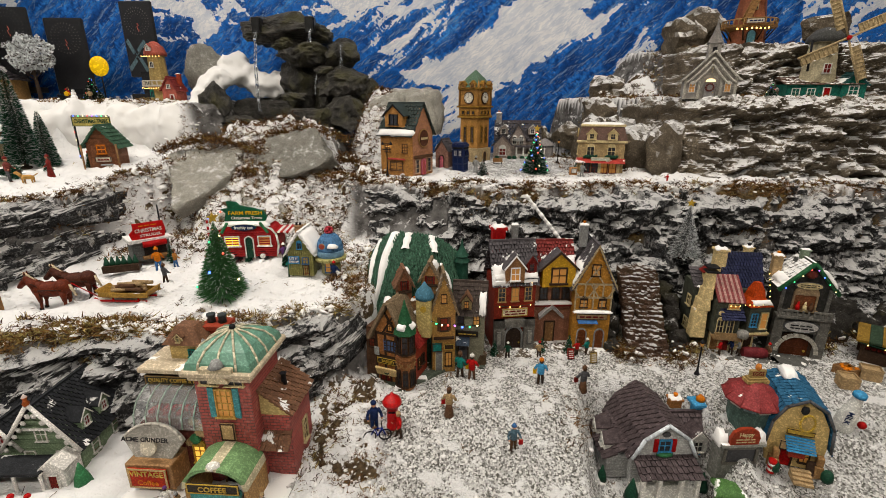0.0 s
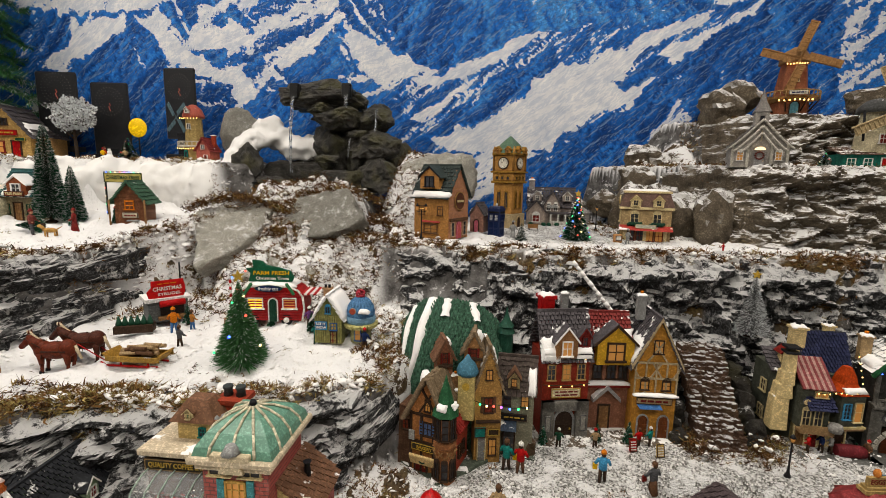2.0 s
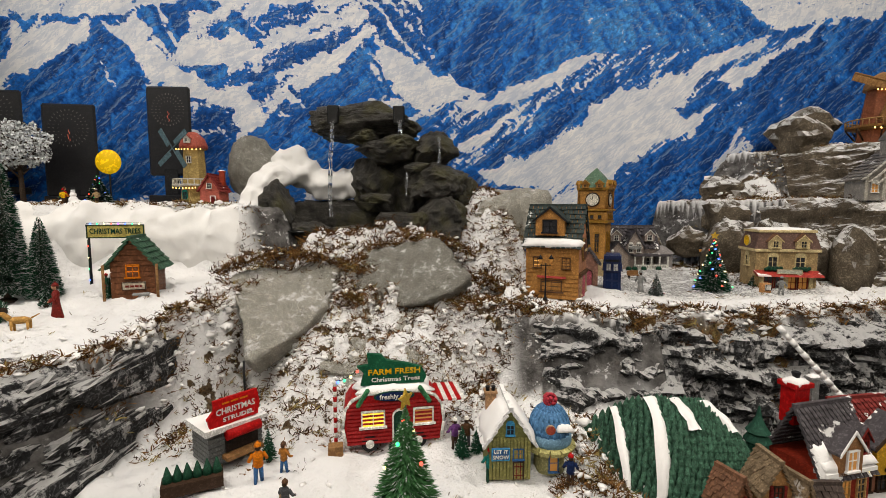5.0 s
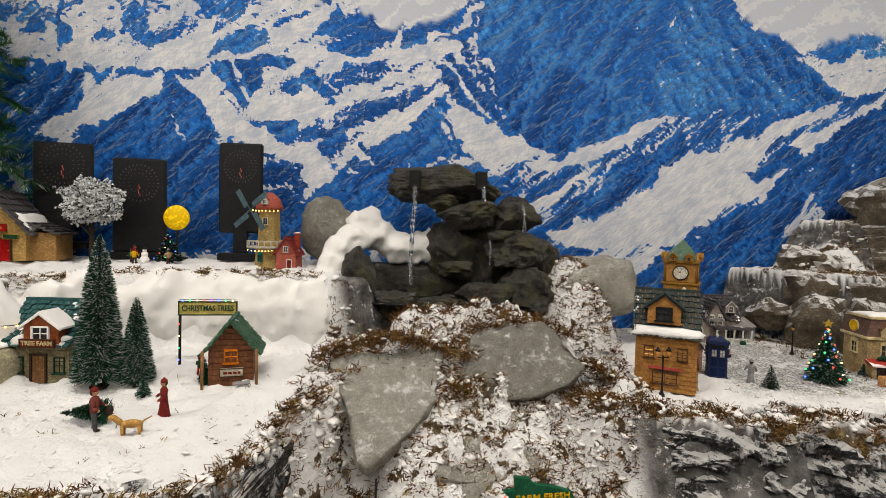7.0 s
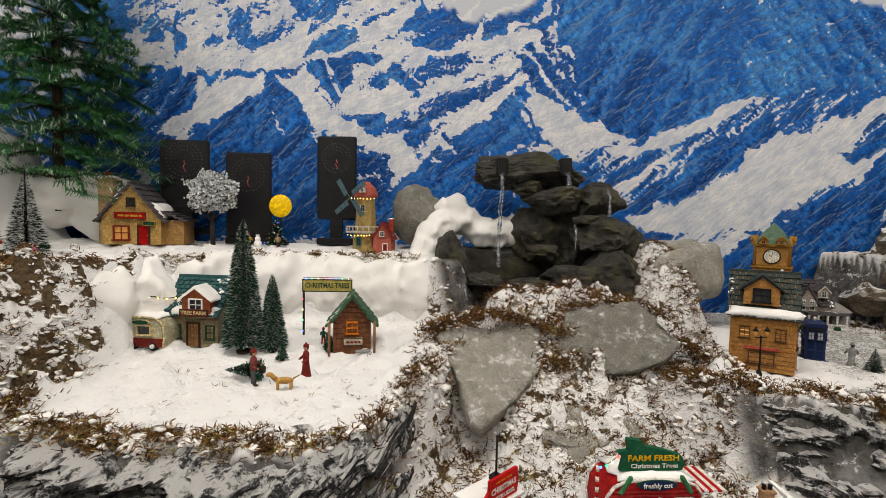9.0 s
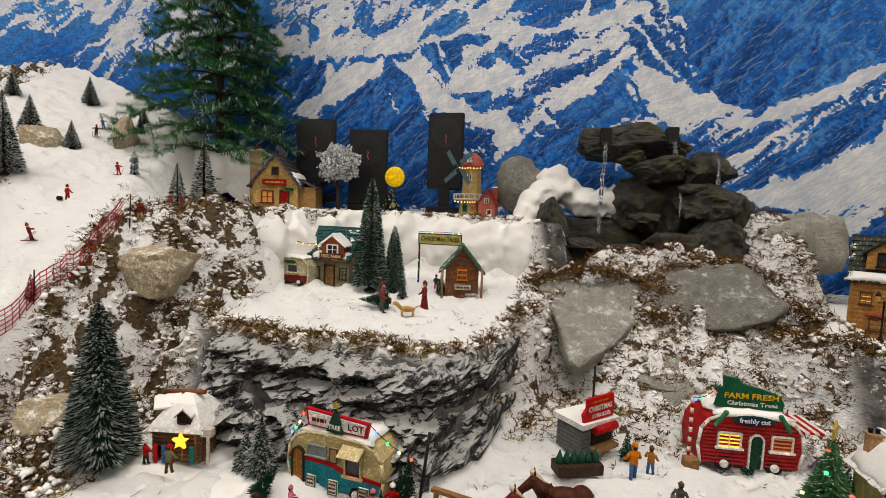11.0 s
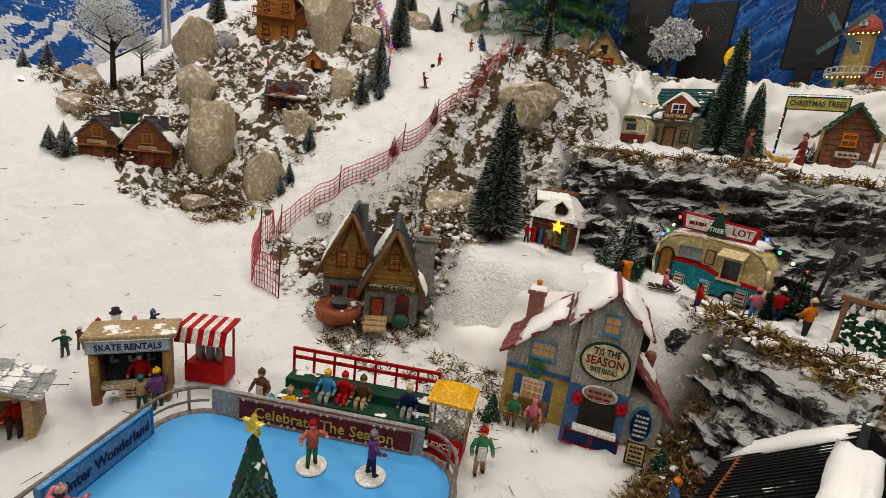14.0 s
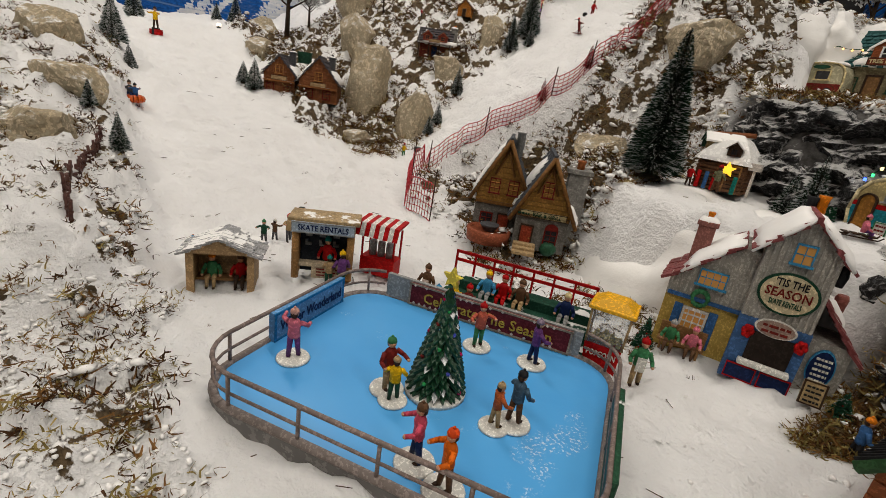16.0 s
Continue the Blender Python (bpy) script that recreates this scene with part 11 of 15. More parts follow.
bars(t, pose(0, -0.0485, 0.052), 0.044, 0.008, 1, GOLD)
door(t, on_face(0.095, 0.085, "f", 0.02, 0), 0.018, 0.034, RED, DKWOOD)
window(t, on_face(0.095, 0.085, "f", -0.016, 0.008), 0.026, 0.026, DKRED, AMBER_GLOW)
window(t, on_face(0.095, 0.085, "f", 0, 0.068), 0.014, 0.016, DKWOOD, PANE)
board(t, pose(0.03, -0.0445, 0.038), 0.02, 0.008, DKGREEN, GOLD)
w = new("wing")
w.parent = t
w.matrix_basis = pose(0.062, 0.0, 0)
body(w, 0.04, 0.06, 0.045, 0.0, paint((0.36, 0.22, 0.1)))
shingle_slope(w, (0.026, 0, 0.042), (-0.02, 0, 0.062), (0, 1, 0), 0.075, SHINGLE_GREY, 5, 6, 83)
leaf_tree("snow-laden tree with a round white crown", -1.575, 1.935, 0.245, 0.085, 5, z=1.566)
t = thing("moon", "yellow paper moon on a thin stand behind a lit tree", "moon", -1.395, 2.04, 1.575)
bm = bmesh.new()
lathe(bm, 0, 0, [(0.004, -0.0025), (0.038, -0.0022), (0.039, 0), (0.038, 0.0022), (0.004, 0.0025)], 28)
# A faint glow is added to the disc's yellow paint.
part("disc", moved(bm, pose(0, 0, 0.128, 90)), paint((0.85, 0.52, 0.02), 0.5, 0.06, 30, 0.05, emit=0.25, worn=0.0), t, "yellow moon disc")
bm = bmesh.new()
tube(bm, (0, 0.004, 0), (0, 0.004, 0.1), 0.003, n=6)
lathe(bm, 0, 0.004, [(0.03, 0), (0.03, 0.004)], 16)
part("stand", bm, BLACK, t)
brush_tree("dark lit christmas tree on the ledge", -1.375, 1.945, 0.09, 0.04, 461, NEEDLE, 0.15, 1500, lamps=14, z=1.572, group="lit christmas trees")
for i, (x, y, c, h) in enumerate(((-1.46, 1.93, RED, 0.05), (-1.445, 1.90, YELLOW, 0.045), (-1.35, 1.89, TAN, 0.045), (-1.48, 1.95, GREEN, 0.04))):
    person("reveller figurine on the snowy ledge", x, y, 150 + 40 * i, c, z=1.568, legs=DKWOOD, hat=[BROWN, RED, GREY][i % 3], h=h)


def snowman(x, y, z, h):
    bm = bmesh.new()
    ball(bm, (0, 0, h * 0.26), h * 0.27, 0, 12)
    ball(bm, (0, 0, h * 0.6), h * 0.19, 0, 12)
    ball(bm, (0, 0, h * 0.84), h * 0.13, 0, 10)
    lathe(bm, 0, 0, [(h * 0.16, h * 0.93), (h * 0.16, h * 0.95), (h * 0.1, h * 0.95), (h * 0.1, h * 1.08)], 10, 1)
    ob = part("snowman", bm, [SNOW, BLACK])
    ob.matrix_basis = pose(x, y, z, 0, 0, 20)
    tagged(ob, "white toy snowman with black hat", "snowman", "snowmen")


snowman(-1.415, 1.895, 1.568, 0.045)
t = thing("windmill_house", "stone mill house with domed red roof, sails and red annexe", "village house", -1.06, 1.90, 1.562, -6)
bm = bmesh.new()
lathe(bm, -0.02, 0, [(0.042, 0), (0.038, 0.06), (0.034, 0.062), (0.029, 0.165), (0.034, 0.168)], 8, smooth=False)
part("tower", bm, paint((0.4, 0.3, 0.14)), t, "yellow boarded mill tower")
bm = bmesh.new()
lathe(bm, -0.02, 0, [(0.038, 0.168), (0.039, 0.178), (0.03, 0.2), (0.012, 0.216), (0.004, 0.218)], 10)
part("cap", bm, paint((0.42, 0.13, 0.1), snow=0.15), t, "domed red cap")
dormer(t, -0.02, -0.03, 0.182, 0.018, 0.022, 0.02, WHITE, paint((0.42, 0.13, 0.1)), WHITE)
bm = bmesh.new()
lathe(bm, -0.02, 0, [(0.06, 0.058), (0.062, 0.064), (0.06, 0.064)], 12)
for k in range(22):
    a = k * math.tau / 22
    tube(bm, (-0.02 + 0.059 * math.cos(a), 0.059 * math.sin(a), 0.063), (-0.02 + 0.059 * math.cos(a), 0.059 * math.sin(a), 0.078), 0.0018, n=5)
    b2 = (k + 1) * math.tau / 22
    tube(bm, (-0.02 + 0.059 * math.cos(a), 0.059 * math.sin(a), 0.078), (-0.02 + 0.059 * math.cos(b2), 0.059 * math.sin(b2), 0.078), 0.002, n=5)
part("gallery", bm, paint((0.55, 0.52, 0.45)), t, "pale railed gallery")
sails = new("sails")
sails.parent = t
sails.matrix_basis = pose(-0.055, -0.05, 0.165, 0, 0, -20)
for k in range(4):
    a = radians(35 + 90 * k)
    bm = bmesh.new()
    d = Vector((math.cos(a), 0, math.sin(a)))
    n = Vector((-math.sin(a), 0, math.cos(a)))
    tube(bm, (0, 0, 0), d * 0.07, 0.0018, n=5)
    p = [d * 0.015 + n * 0.001, d * 0.07 + n * 0.001, d * 0.07 + n * 0.014, d * 0.015 + n * 0.014]
    for off in (-0.001, 0.001):
        bm.faces.new([bm.verts.new(q + Vector((0, off, 0))) for q in p])
    part("sail", bm, paint((0.1, 0.15, 0.17)), sails)
window(t, pose(-0.02, -0.031, 0.125), 0.014, 0.02, WHITE, PANE)
window(t, pose(-0.03, -0.041, 0.02), 0.014, 0.022, TEAL, PANE, arch=True)
a = new("annexe")
a.parent = t
a.matrix_basis = pose(0.045, -0.02, 0)
body(a, 0.055, 0.06, 0.05, 0.04, paint((0.4, 0.13, 0.1)))
gable_roof(a, 0.055, 0.06, 0.05, 0.04, SHINGLE_RED, 0.006, True, 6, 6, 85, snow=None)
window(a, on_face(0.055, 0.06, "f", 0, 0.05), 0.014, 0.016, WHITE, PANE)
door(a, on_face(0.055, 0.06, "f", 0.01, 0), 0.014, 0.028, DKRED, WHITE)
chimney(a, 0.02, 0.01, 0.06, 0.014, 0.04, BRICK, 0)
garland(t, [(-0.06, -0.03, 0.168), (-0.02, -0.045, 0.166), (0.02, -0.03, 0.168)], WARM, bulb=0.0018, sag=0.002)
garland(t, [(-0.07, -0.04, 0.056), (-0.02, -0.062, 0.054), (0.01, -0.05, 0.056)], WARM, bulb=0.0018, sag=0.002)
brush_tree("frosted bottle-brush tree by the fir", -1.845, 1.57, 0.215, 0.05, 471, NEEDLE, 0.5, 1700)
brush_tree("small frosted bottle-brush tree by the ski fence", -1.92, 1.55, 0.145, 0.038, 472, NEEDLE, 0.5, 1300)
for i, (x, y) in enumerate(((-1.89, 1.53), (-1.86, 1.52), (-1.90, 1.50), (-1.80, 1.54))):
    person("small spectator figurine in red on the snow", x, y, 180 + 30 * i, [RED, WHITE, RED, PINK][i], legs=DKGREY, hat=RED, h=0.032)
pine_tree("large green artificial fir with dusted needles", -2.10, 1.98, 1.70, 0.95, 0.37, 4)

# ---- upper village ----
t = thing("chocolate_shop", "log-built chocolate shop with dark green roof and oval sign", "village house", -0.112, 1.487, g_(-0.11, 1.45), -32, size=1.08)
darkroof = paint((0.055, 0.07, 0.065), 0.6, 0.3, 60, 0.3, snow=0.15)
body(t, 0.108, 0.10, 0.12, 0.075, paint((0.4, 0.21, 0.085)), False, 22)
gable_roof(t, 0.108, 0.10, 0.12, 0.075, darkroof, 0.008, False, 9, 12, 91, snow=((0, 0.1, 0.98, 0.2), None))
dormer(t, -0.005, -0.03, 0.133, 0.06, 0.056, 0.045, paint((0.4, 0.21, 0.085)), darkroof, BLACK)
bm = bmesh.new()
for k in range(15):
    box(bm, 0.0545, 0, 0.004 + 0.012 * k, 0.0022, (0.095 if k < 10 else 0.095 * max(0.06, 1 - (k - 9.4) / 6.4)), 0.011)
part("brick_front", bm, paint((0.42, 0.22, 0.14)), t, "pinkish brick gable front")
board(t, on_face(0.108, 0.10, "r", 0, 0.102) @ pose(0, -0.003, 0), 0.048, 0.05, paint((0.12, 0.05, 0.03)), paint((0.36, 0.22, 0.1)), oval=True)
bars(t, on_face(0.108, 0.10, "r", 0, 0.102) @ pose(0, -0.0072, 0), 0.038, 0.014, 1, CREAM)
door(t, on_face(0.108, 0.10, "r", 0.0, 0) @ pose(0, -0.002, 0), 0.018, 0.036, paint((0.5, 0.14, 0.14)), PINK, True)
for u in (-0.03, 0.03):
    window(t, on_face(0.108, 0.10, "r", u, 0.008) @ pose(0, -0.002, 0), 0.018, 0.038, paint((0.5, 0.36, 0.26)), PANE, 1, 3)
bm = bmesh.new()
box(bm, 0.057, 0, 0.048, 0.006, 0.09, 0.008)
part("shop_beam", bm, BROWN, t)
for u in (-0.03, 0.03):
    window(t, on_face(0.108, 0.10, "f", u, 0.064), 0.018, 0.024, BROWN, glow((1.0, 0.55, 0.15), 0.6) if u < 0 else PANE)
window(t, on_face(0.108, 0.10, "f", 0.0, 0.014), 0.045, 0.026, BROWN, PANE, 2, 1)
bm = bmesh.new()
prism(bm, [(-0.056, 0.044), (-0.046, 0.044), (-0.046, 0.052)], -0.03, 0.03, axis="x")
part("awning", bm, paint((0.35, 0.07, 0.06)), t)
bm = bmesh.new()
lathe(bm, 0.03, 0.01, [(0.005, 0.14), (0.005, 0.19), (0.007, 0.193), (0.001, 0.203)], 8)
part("flue", bm, paint((0.6, 0.6, 0.58), snow=0.6), t)
street_lamp(-0.166, 1.408, 0.10, two=True)
t = thing("narrow_shop", "narrow dark pink shop with grey roof", "village house", 0.008, 1.575, g_(0.0, 1.55), -25, size=1.05)
body(t, 0.042, 0.05, 0.055, 0.03, paint((0.33, 0.19, 0.15)), True, 0)
gable_roof(t, 0.042, 0.05, 0.055, 0.03, SHINGLE_GREY, 0.004, True, 5, 5, 93, snow=((0, 0.3, 0.8, 0.5), None))
door(t, on_face(0.042, 0.05, "f", 0, 0), 0.016, 0.03, PINK, DKWOOD, True)
t = thing("police_box", "dark blue wooden police telephone box", "police box", 0.058, 1.548, g_(0.06, 1.54), -28, size=1.05)
blue = paint((0.012, 0.025, 0.10), 0.4, 0.2)
bm = bmesh.new()
box(bm, 0, 0, 0, 0.042, 0.042, 0.006)
box(bm, 0, 0, 0.006, 0.037, 0.037, 0.072)
box(bm, 0, 0, 0.078, 0.04, 0.04, 0.008)
box(bm, 0, 0, 0.086, 0.034, 0.034, 0.005, taper=0.9)
part("box", bm, blue, t)
for face in "flr":
    for s in (-1, 1):
        m = on_face(0.037, 0.037, face, s * 0.008, 0)
        window(t, m @ pose(0, 0, 0.05), 0.012, 0.018, blue, WHITE if face == "f" else PANE, 2, 2)
        for z in (0.008, 0.029):
            bm = bmesh.new()
            box(bm, 0, -0.0006, z, 0.012, 0.0015, 0.017)
            part("panel", moved(bm, m), NAVY, t)
    bm = bmesh.new()
    box(bm, 0, -0.001, 0.0715, 0.032, 0.002, 0.005)
    part("sign_strip", moved(bm, on_face(0.037, 0.037, face, 0, 0)), BLACK, t)
bm = bmesh.new()
lathe(bm, 0, 0, [(0.003, 0.09), (0.003, 0.098), (0.001, 0.1)], 8)
part("lamp", bm, WHITE, t)
t = thing("clock_tower", "tall ochre clock tower with green pyramid roof", "clock tower", 0.120, 1.79, g_(0.115, 1.77), -38, size=1.02)
och = paint((0.40, 0.22, 0.085), 0.5)
ochd = paint((0.3, 0.17, 0.05), 0.5)
for z0, z1, w, mm in ((0, 0.05, 0.088, paint((0.4, 0.32, 0.2))), (0.05, 0.155, 0.075, och), (0.155, 0.163, 0.092, ochd), (0.163, 0.19, 0.084, och), (0.19, 0.196, 0.096, ochd), (0.196, 0.25, 0.078, och), (0.25, 0.258, 0.09, ochd)):
    bm = bmesh.new()
    box(bm, 0, 0, z0, w, w, z1 - z0, bev=0.0012)
    part("stage", bm, mm, t)
bm = bmesh.new()
for k, (w0, z0, w1, z1) in enumerate(((0.09, 0.258, 0.068, 0.272), (0.07, 0.271, 0.048, 0.289), (0.05, 0.288, 0.004, 0.316))):
    vs = []
    for w, z in ((w0, z0), (w1, z1)):
        vs.append([bm.verts.new((sx * w / 2, sy * w / 2, z)) for sx, sy in ((-1, -1), (1, -1), (1, 1), (-1, 1))])
    for i in range(4):
        bm.faces.new((vs[0][i], vs[0][(i + 1) % 4], vs[1][(i + 1) % 4], vs[1][i]))
    bm.faces.new(vs[1])
    bm.faces.new(vs[0][::-1])
part("roof", bm, paint((0.13, 0.2, 0.14), snow=0.15), t, "green pyramid roof")
for face in "flr":
    m = on_face(0.078, 0.078, face, 0, 0)
    bm = bmesh.new()
    prism(bm, [(0.021 * math.cos(q * math.tau / 24), 0.223 + 0.021 * math.sin(q * math.tau / 24)) for q in range(24)], -0.003, 0.0)
    rim = part("clock_rim", moved(bm, m), DKWOOD, t)
    bm = bmesh.new()
    prism(bm, [(0.0175 * math.cos(q * math.tau / 24), 0.223 + 0.0175 * math.sin(q * math.tau / 24)) for q in range(24)], -0.004, 0.0)
    part("clock_face", moved(bm, m), paint((0.68, 0.64, 0.55)), rim)
    bm = bmesh.new()
    for q in range(12):
        q_ = q * math.tau / 12
        box(bm, 0.0145 * math.sin(q_), -0.0044, 0.223 + 0.0145 * math.cos(q_) - 0.0016, 0.0012, 0.0008, 0.0032)
    tube(bm, (0, -0.0046, 0.223), (0.002, -0.0046, 0.236), 0.0007, n=4)
    tube(bm, (0, -0.0046, 0.223), (-0.007, -0.0046, 0.227), 0.0008, n=4)
    part("clock_marks", moved(bm, m), BLACK, rim)
    for s in (-1, 1):
        window(t, on_face(0.075, 0.075, face, s * 0.015, 0.07), 0.014, 0.055, ochd, PANE, 2, 4, arch=True)
    for s in (-1, 0, 1):
        window(t, on_face(0.084, 0.084, face, s * 0.022, 0.167), 0.012, 0.012, ochd, PANE, 1, 1, arch=True)
    for s in (-1, 1):
        dormer(t, *(on_face(0.085, 0.085, face, s * 0.02, 0.256).translation), 0.02, 0.02, 0.012, och, ochd, och, rz={"f": 0, "r": 90, "l": -90}[face])
    door(t, on_face(0.088, 0.088, face, 0, 0), 0.024, 0.028, DKWOOD, TAN, True)
for sx in (-1, 1):
    for sy in (-1, 1):
        bm = bmesh.new()
        lathe(bm, sx * 0.04, sy * 0.04, [(0.004, 0.196), (0.0035, 0.255), (0.006, 0.258), (0.003, 0.27), (0.001, 0.28)], 7)
        part("corner_pinnacle", bm, och, t)
t = thing("stone_manor", "grey stone manor with dark roof, dormers and arched porch", "village house", 0.305, 1.945, g_(0.30, 1.87), -6, size=1.08)
st = paint((0.34, 0.29, 0.26))
body(t, 0.16, 0.09, 0.07, 0.0, st, False)
gable_roof(t, 0.16, 0.09, 0.07, 0.06, SHINGLE_GREY, 0.006, False, 8, 14, 95, snow=None)
for u in (-0.052, 0.052):
    dormer(t, u, -0.035, 0.085, 0.03, 0.034, 0.03, st, SHINGLE_GREY, WHITE)
for x, w, h, rh in ((-0.055, 0.065, 0.05, 0.035), (0.0, 0.055, 0.075, 0.045)):
    g = new("gable")
    g.parent = t
    g.matrix_basis = pose(x, -0.055 if x else -0.045, 0)
    body(g, w, 0.04, h, rh, paint((0.36, 0.3, 0.26)) if x else st)
    gable_roof(g, w, 0.04, h, rh, SHINGLE_GREY, 0.005, True, 6, 5, int(97 + x * 100), snow=None)
    for s in ((0,) if x else (-1, 1)):
        window(g, on_face(w, 0.04, "f", s * 0.012, h * 0.25 if x else h * 0.7), 0.026 if x else 0.014, 0.026, WHITE, DKRED if x else PANE, 2, 2, arch=True)
board(t, pose(0.0, -0.068, 0.068), 0.044, 0.012, GREY, WHITE, oval=True)
bm = bmesh.new()
box(bm, 0.045, -0.065, 0.042, 0.11, 0.045, 0.006)
part("porch_roof", bm, SHINGLE_GREY, t)
for k in range(5):
    bm = bmesh.new()
    lathe(bm, -0.005 + 0.025 * k, -0.083, [(0.0035, 0), (0.0028, 0.006), (0.0025, 0.036), (0.0045, 0.042)], 8)
    part("porch_post", bm, WHITE, t)
bm = bmesh.new()
for k in range(20):
    box(bm, 0.0 + 0.005 * k, -0.085, 0, 0.0022, 0.0022, 0.014)
box(bm, 0.048, -0.085, 0.014, 0.1, 0.003, 0.003)
part("railing", bm, WHITE, t)
door(t, pose(0.02, -0.046, 0), 0.02, 0.034, DKRED, WHITE)
window(t, pose(0.055, -0.046, 0.01), 0.024, 0.026, WHITE, PANE)
bm = bmesh.new()
lathe(bm, 0.1, -0.03, [(0.034, 0), (0.033, 0.045), (0.04, 0.047), (0.014, 0.066), (0.001, 0.072)], 8, smooth=False)
part("corner_turret", bm, [paint((0.3, 0.28, 0.27))], t)
chimney(t, -0.07, 0.0, 0.09, 0.02, 0.065, paint((0.28, 0.26, 0.25)), 1)
for u in (-0.075, -0.03, -0.012, 0.015, 0.06):
    bm = bmesh.new()
    ball(bm, (u, -0.10, 0.006), 0.009, seg=8)
    part("shrub", bm, DKGREEN, t)
brush_tree("blue-lit green christmas tree with gold star", 0.293, 1.492, 0.135, 0.046, 481, NEEDLE2, 0.2, 2600, lamps=40, star=True, group="lit christmas trees")
t = thing("cafe", "cream cafe with mansard roof and red awning", "village house", 0.515, 1.545, g_(0.52, 1.50), -18, size=1.12)
cm = paint((0.40, 0.30, 0.17), var=0.45)
body(t, 0.125, 0.08, 0.085, 0.0, cm)
bm = bmesh.new()
for k in range(5):
    f = 1.02 - 0.035 * k
    box(bm, 0, 0, 0.092 + 0.0075 * k, 0.132 * f, 0.088 * f, 0.009, taper=0.97)
part("mansard_roof", bm, paint((0.17, 0.11, 0.09), snow=0.1), t, "brown mansard roof")
bm = bmesh.new()
box(bm, 0, 0, 0.13, 0.12, 0.08, 0.006, bev=0.001)
box(bm, 0, 0, 0.086, 0.136, 0.092, 0.007, bev=0.001)
part("cornice", bm, CREAM, t)
bm = bmesh.new()
snow_lump(bm, 0.11, 0.07, 0.006, 19)
part("snow", moved(bm, pose(0, 0, 0.136)), SNOW, t, smooth=True)
for u in (-0.028, 0.028):
    dormer(t, u, -0.04, 0.094, 0.026, 0.03, 0.02, CREAM, SHINGLE_BROWN, CREAM)
    window(t, on_face(0.125, 0.08, "f", u, 0.05), 0.022, 0.026, CREAM, PANE, 2, 2, arch=True)
    bm = bmesh.new()
    for k in range(12):
        ball(bm, (u - 0.015 + 0.0028 * k, -0.047, 0.046 + 0.002 * (k % 3)), 0.0045, seg=6)
    part("flower_box", bm, DKGREEN, t)
for u in (-0.035, -0.012, 0.012, 0.035):
    window(t, on_face(0.125, 0.08, "f", u, 0.002), 0.02, 0.03, DKRED, AMBER_GLOW if u > 0 else PANE, 2, 2)
window(t, on_face(0.125, 0.08, "l", 0.0, 0.05), 0.022, 0.026, CREAM, PANE, 2, 2, arch=True)
for u in (-0.05, 0.0, 0.05):
    bm = bmesh.new()
    box(bm, u, -0.043, 0, 0.008, 0.006, 0.034)
    part("column", bm, CREAM, t)
bm = bmesh.new()
prism(bm, [(-0.066, 0.032), (-0.04, 0.038), (-0.04, 0.044), (-0.064, 0.035)], -0.066, 0.066, axis="x")
part("awning", bm, paint((0.4, 0.07, 0.06), snow=0.25), t, "red awning")
board(t, pose(0, -0.056, 0.043), 0.05, 0.01, paint((0.5, 0.5, 0.42)), CREAM)
board(t, on_face(0.125, 0.08, "l", 0, 0.11) @ pose(0, -0.002, 0), 0.03, 0.026, YELLOW, CREAM, oval=True)
brush_tree("dark fir by the cafe", 0.435, 1.53, 0.03, 0.012, 483, NEEDLE2, 0.2, 300, group="little firs")
person("grey figurine by the cafe", 0.425, 1.43, 120, GREY, legs=GREY, hat=GREY, h=0.045)
person("grey statue figurine on the gravel square", 0.105, 1.495, 150, GREY, legs=GREY, hat=GREY, h=0.055, skirt=True)
brush_tree("small decorated tree on the village edge", 0.125, 1.46, 0.055, 0.02, 484, NEEDLE, 0.3, 500, lamps=6, baubles=True, group="little firs")
street_lamp(0.42, 1.72, 0.085)
person("tiny red figurine on the snowy edge", 0.64, 1.33, 180, RED, legs=RED, hat=RED, h=0.022)
t = thing("notice_board", "small white notice stand before the cafe", "notice board", 0.405, 1.455, g_(0.405, 1.455), 0, "notice boards")
bm = bmesh.new()
box(bm, 0, 0, 0, 0.022, 0.014, 0.024, bev=0.001)
part("stand", bm, paint((0.55, 0.3, 0.15)), t)
board(t, pose(0, -0.0075, 0.014), 0.016, 0.014, WHITE, DKWOOD)
for x, y, rz in ((0.2, 1.70, 4),):
    t = thing("park_bench", "small brown bench on the gravel", "bench", x, y, g_(x, y), rz)
    bm = bmesh.new()
    box(bm, 0, 0, 0.008, 0.035, 0.01, 0.002)
    part("seat", bm, WOOD, t)
    bm = bmesh.new()
    box(bm, 0, 0.006, 0.01, 0.035, 0.002, 0.012)
    part("backrest", bm, WOOD, t)
    for u in (-0.014, 0.014):
        bm = bmesh.new()
        box(bm, u, 0, 0, 0.002, 0.008, 0.008)
        part("leg", bm, BLACK, t)
brush_tree("white tinsel tree with gold star on the rock ledge", 0.635, 1.175, 0.14, 0.046, 491, paint((0.16, 0.16, 0.16)), 0.8, 2600, star=True, z=1.175)
bm = bmesh.new()
prev = None
for k in range(15):
    f = k / 14
    p = Vector((0.215 + 0.13 * f, 1.205 - 0.05 * f, 1.335 - 0.16 * f))
    if prev is not None:
        tube(bm, prev, p, 0.0045 + 0.001 * (k % 2), n=7)
    prev = p
tagged(part("snow_rope", bm, SNOW, smooth=True), "thin slanting ridge of snow down the rock face", "snow")

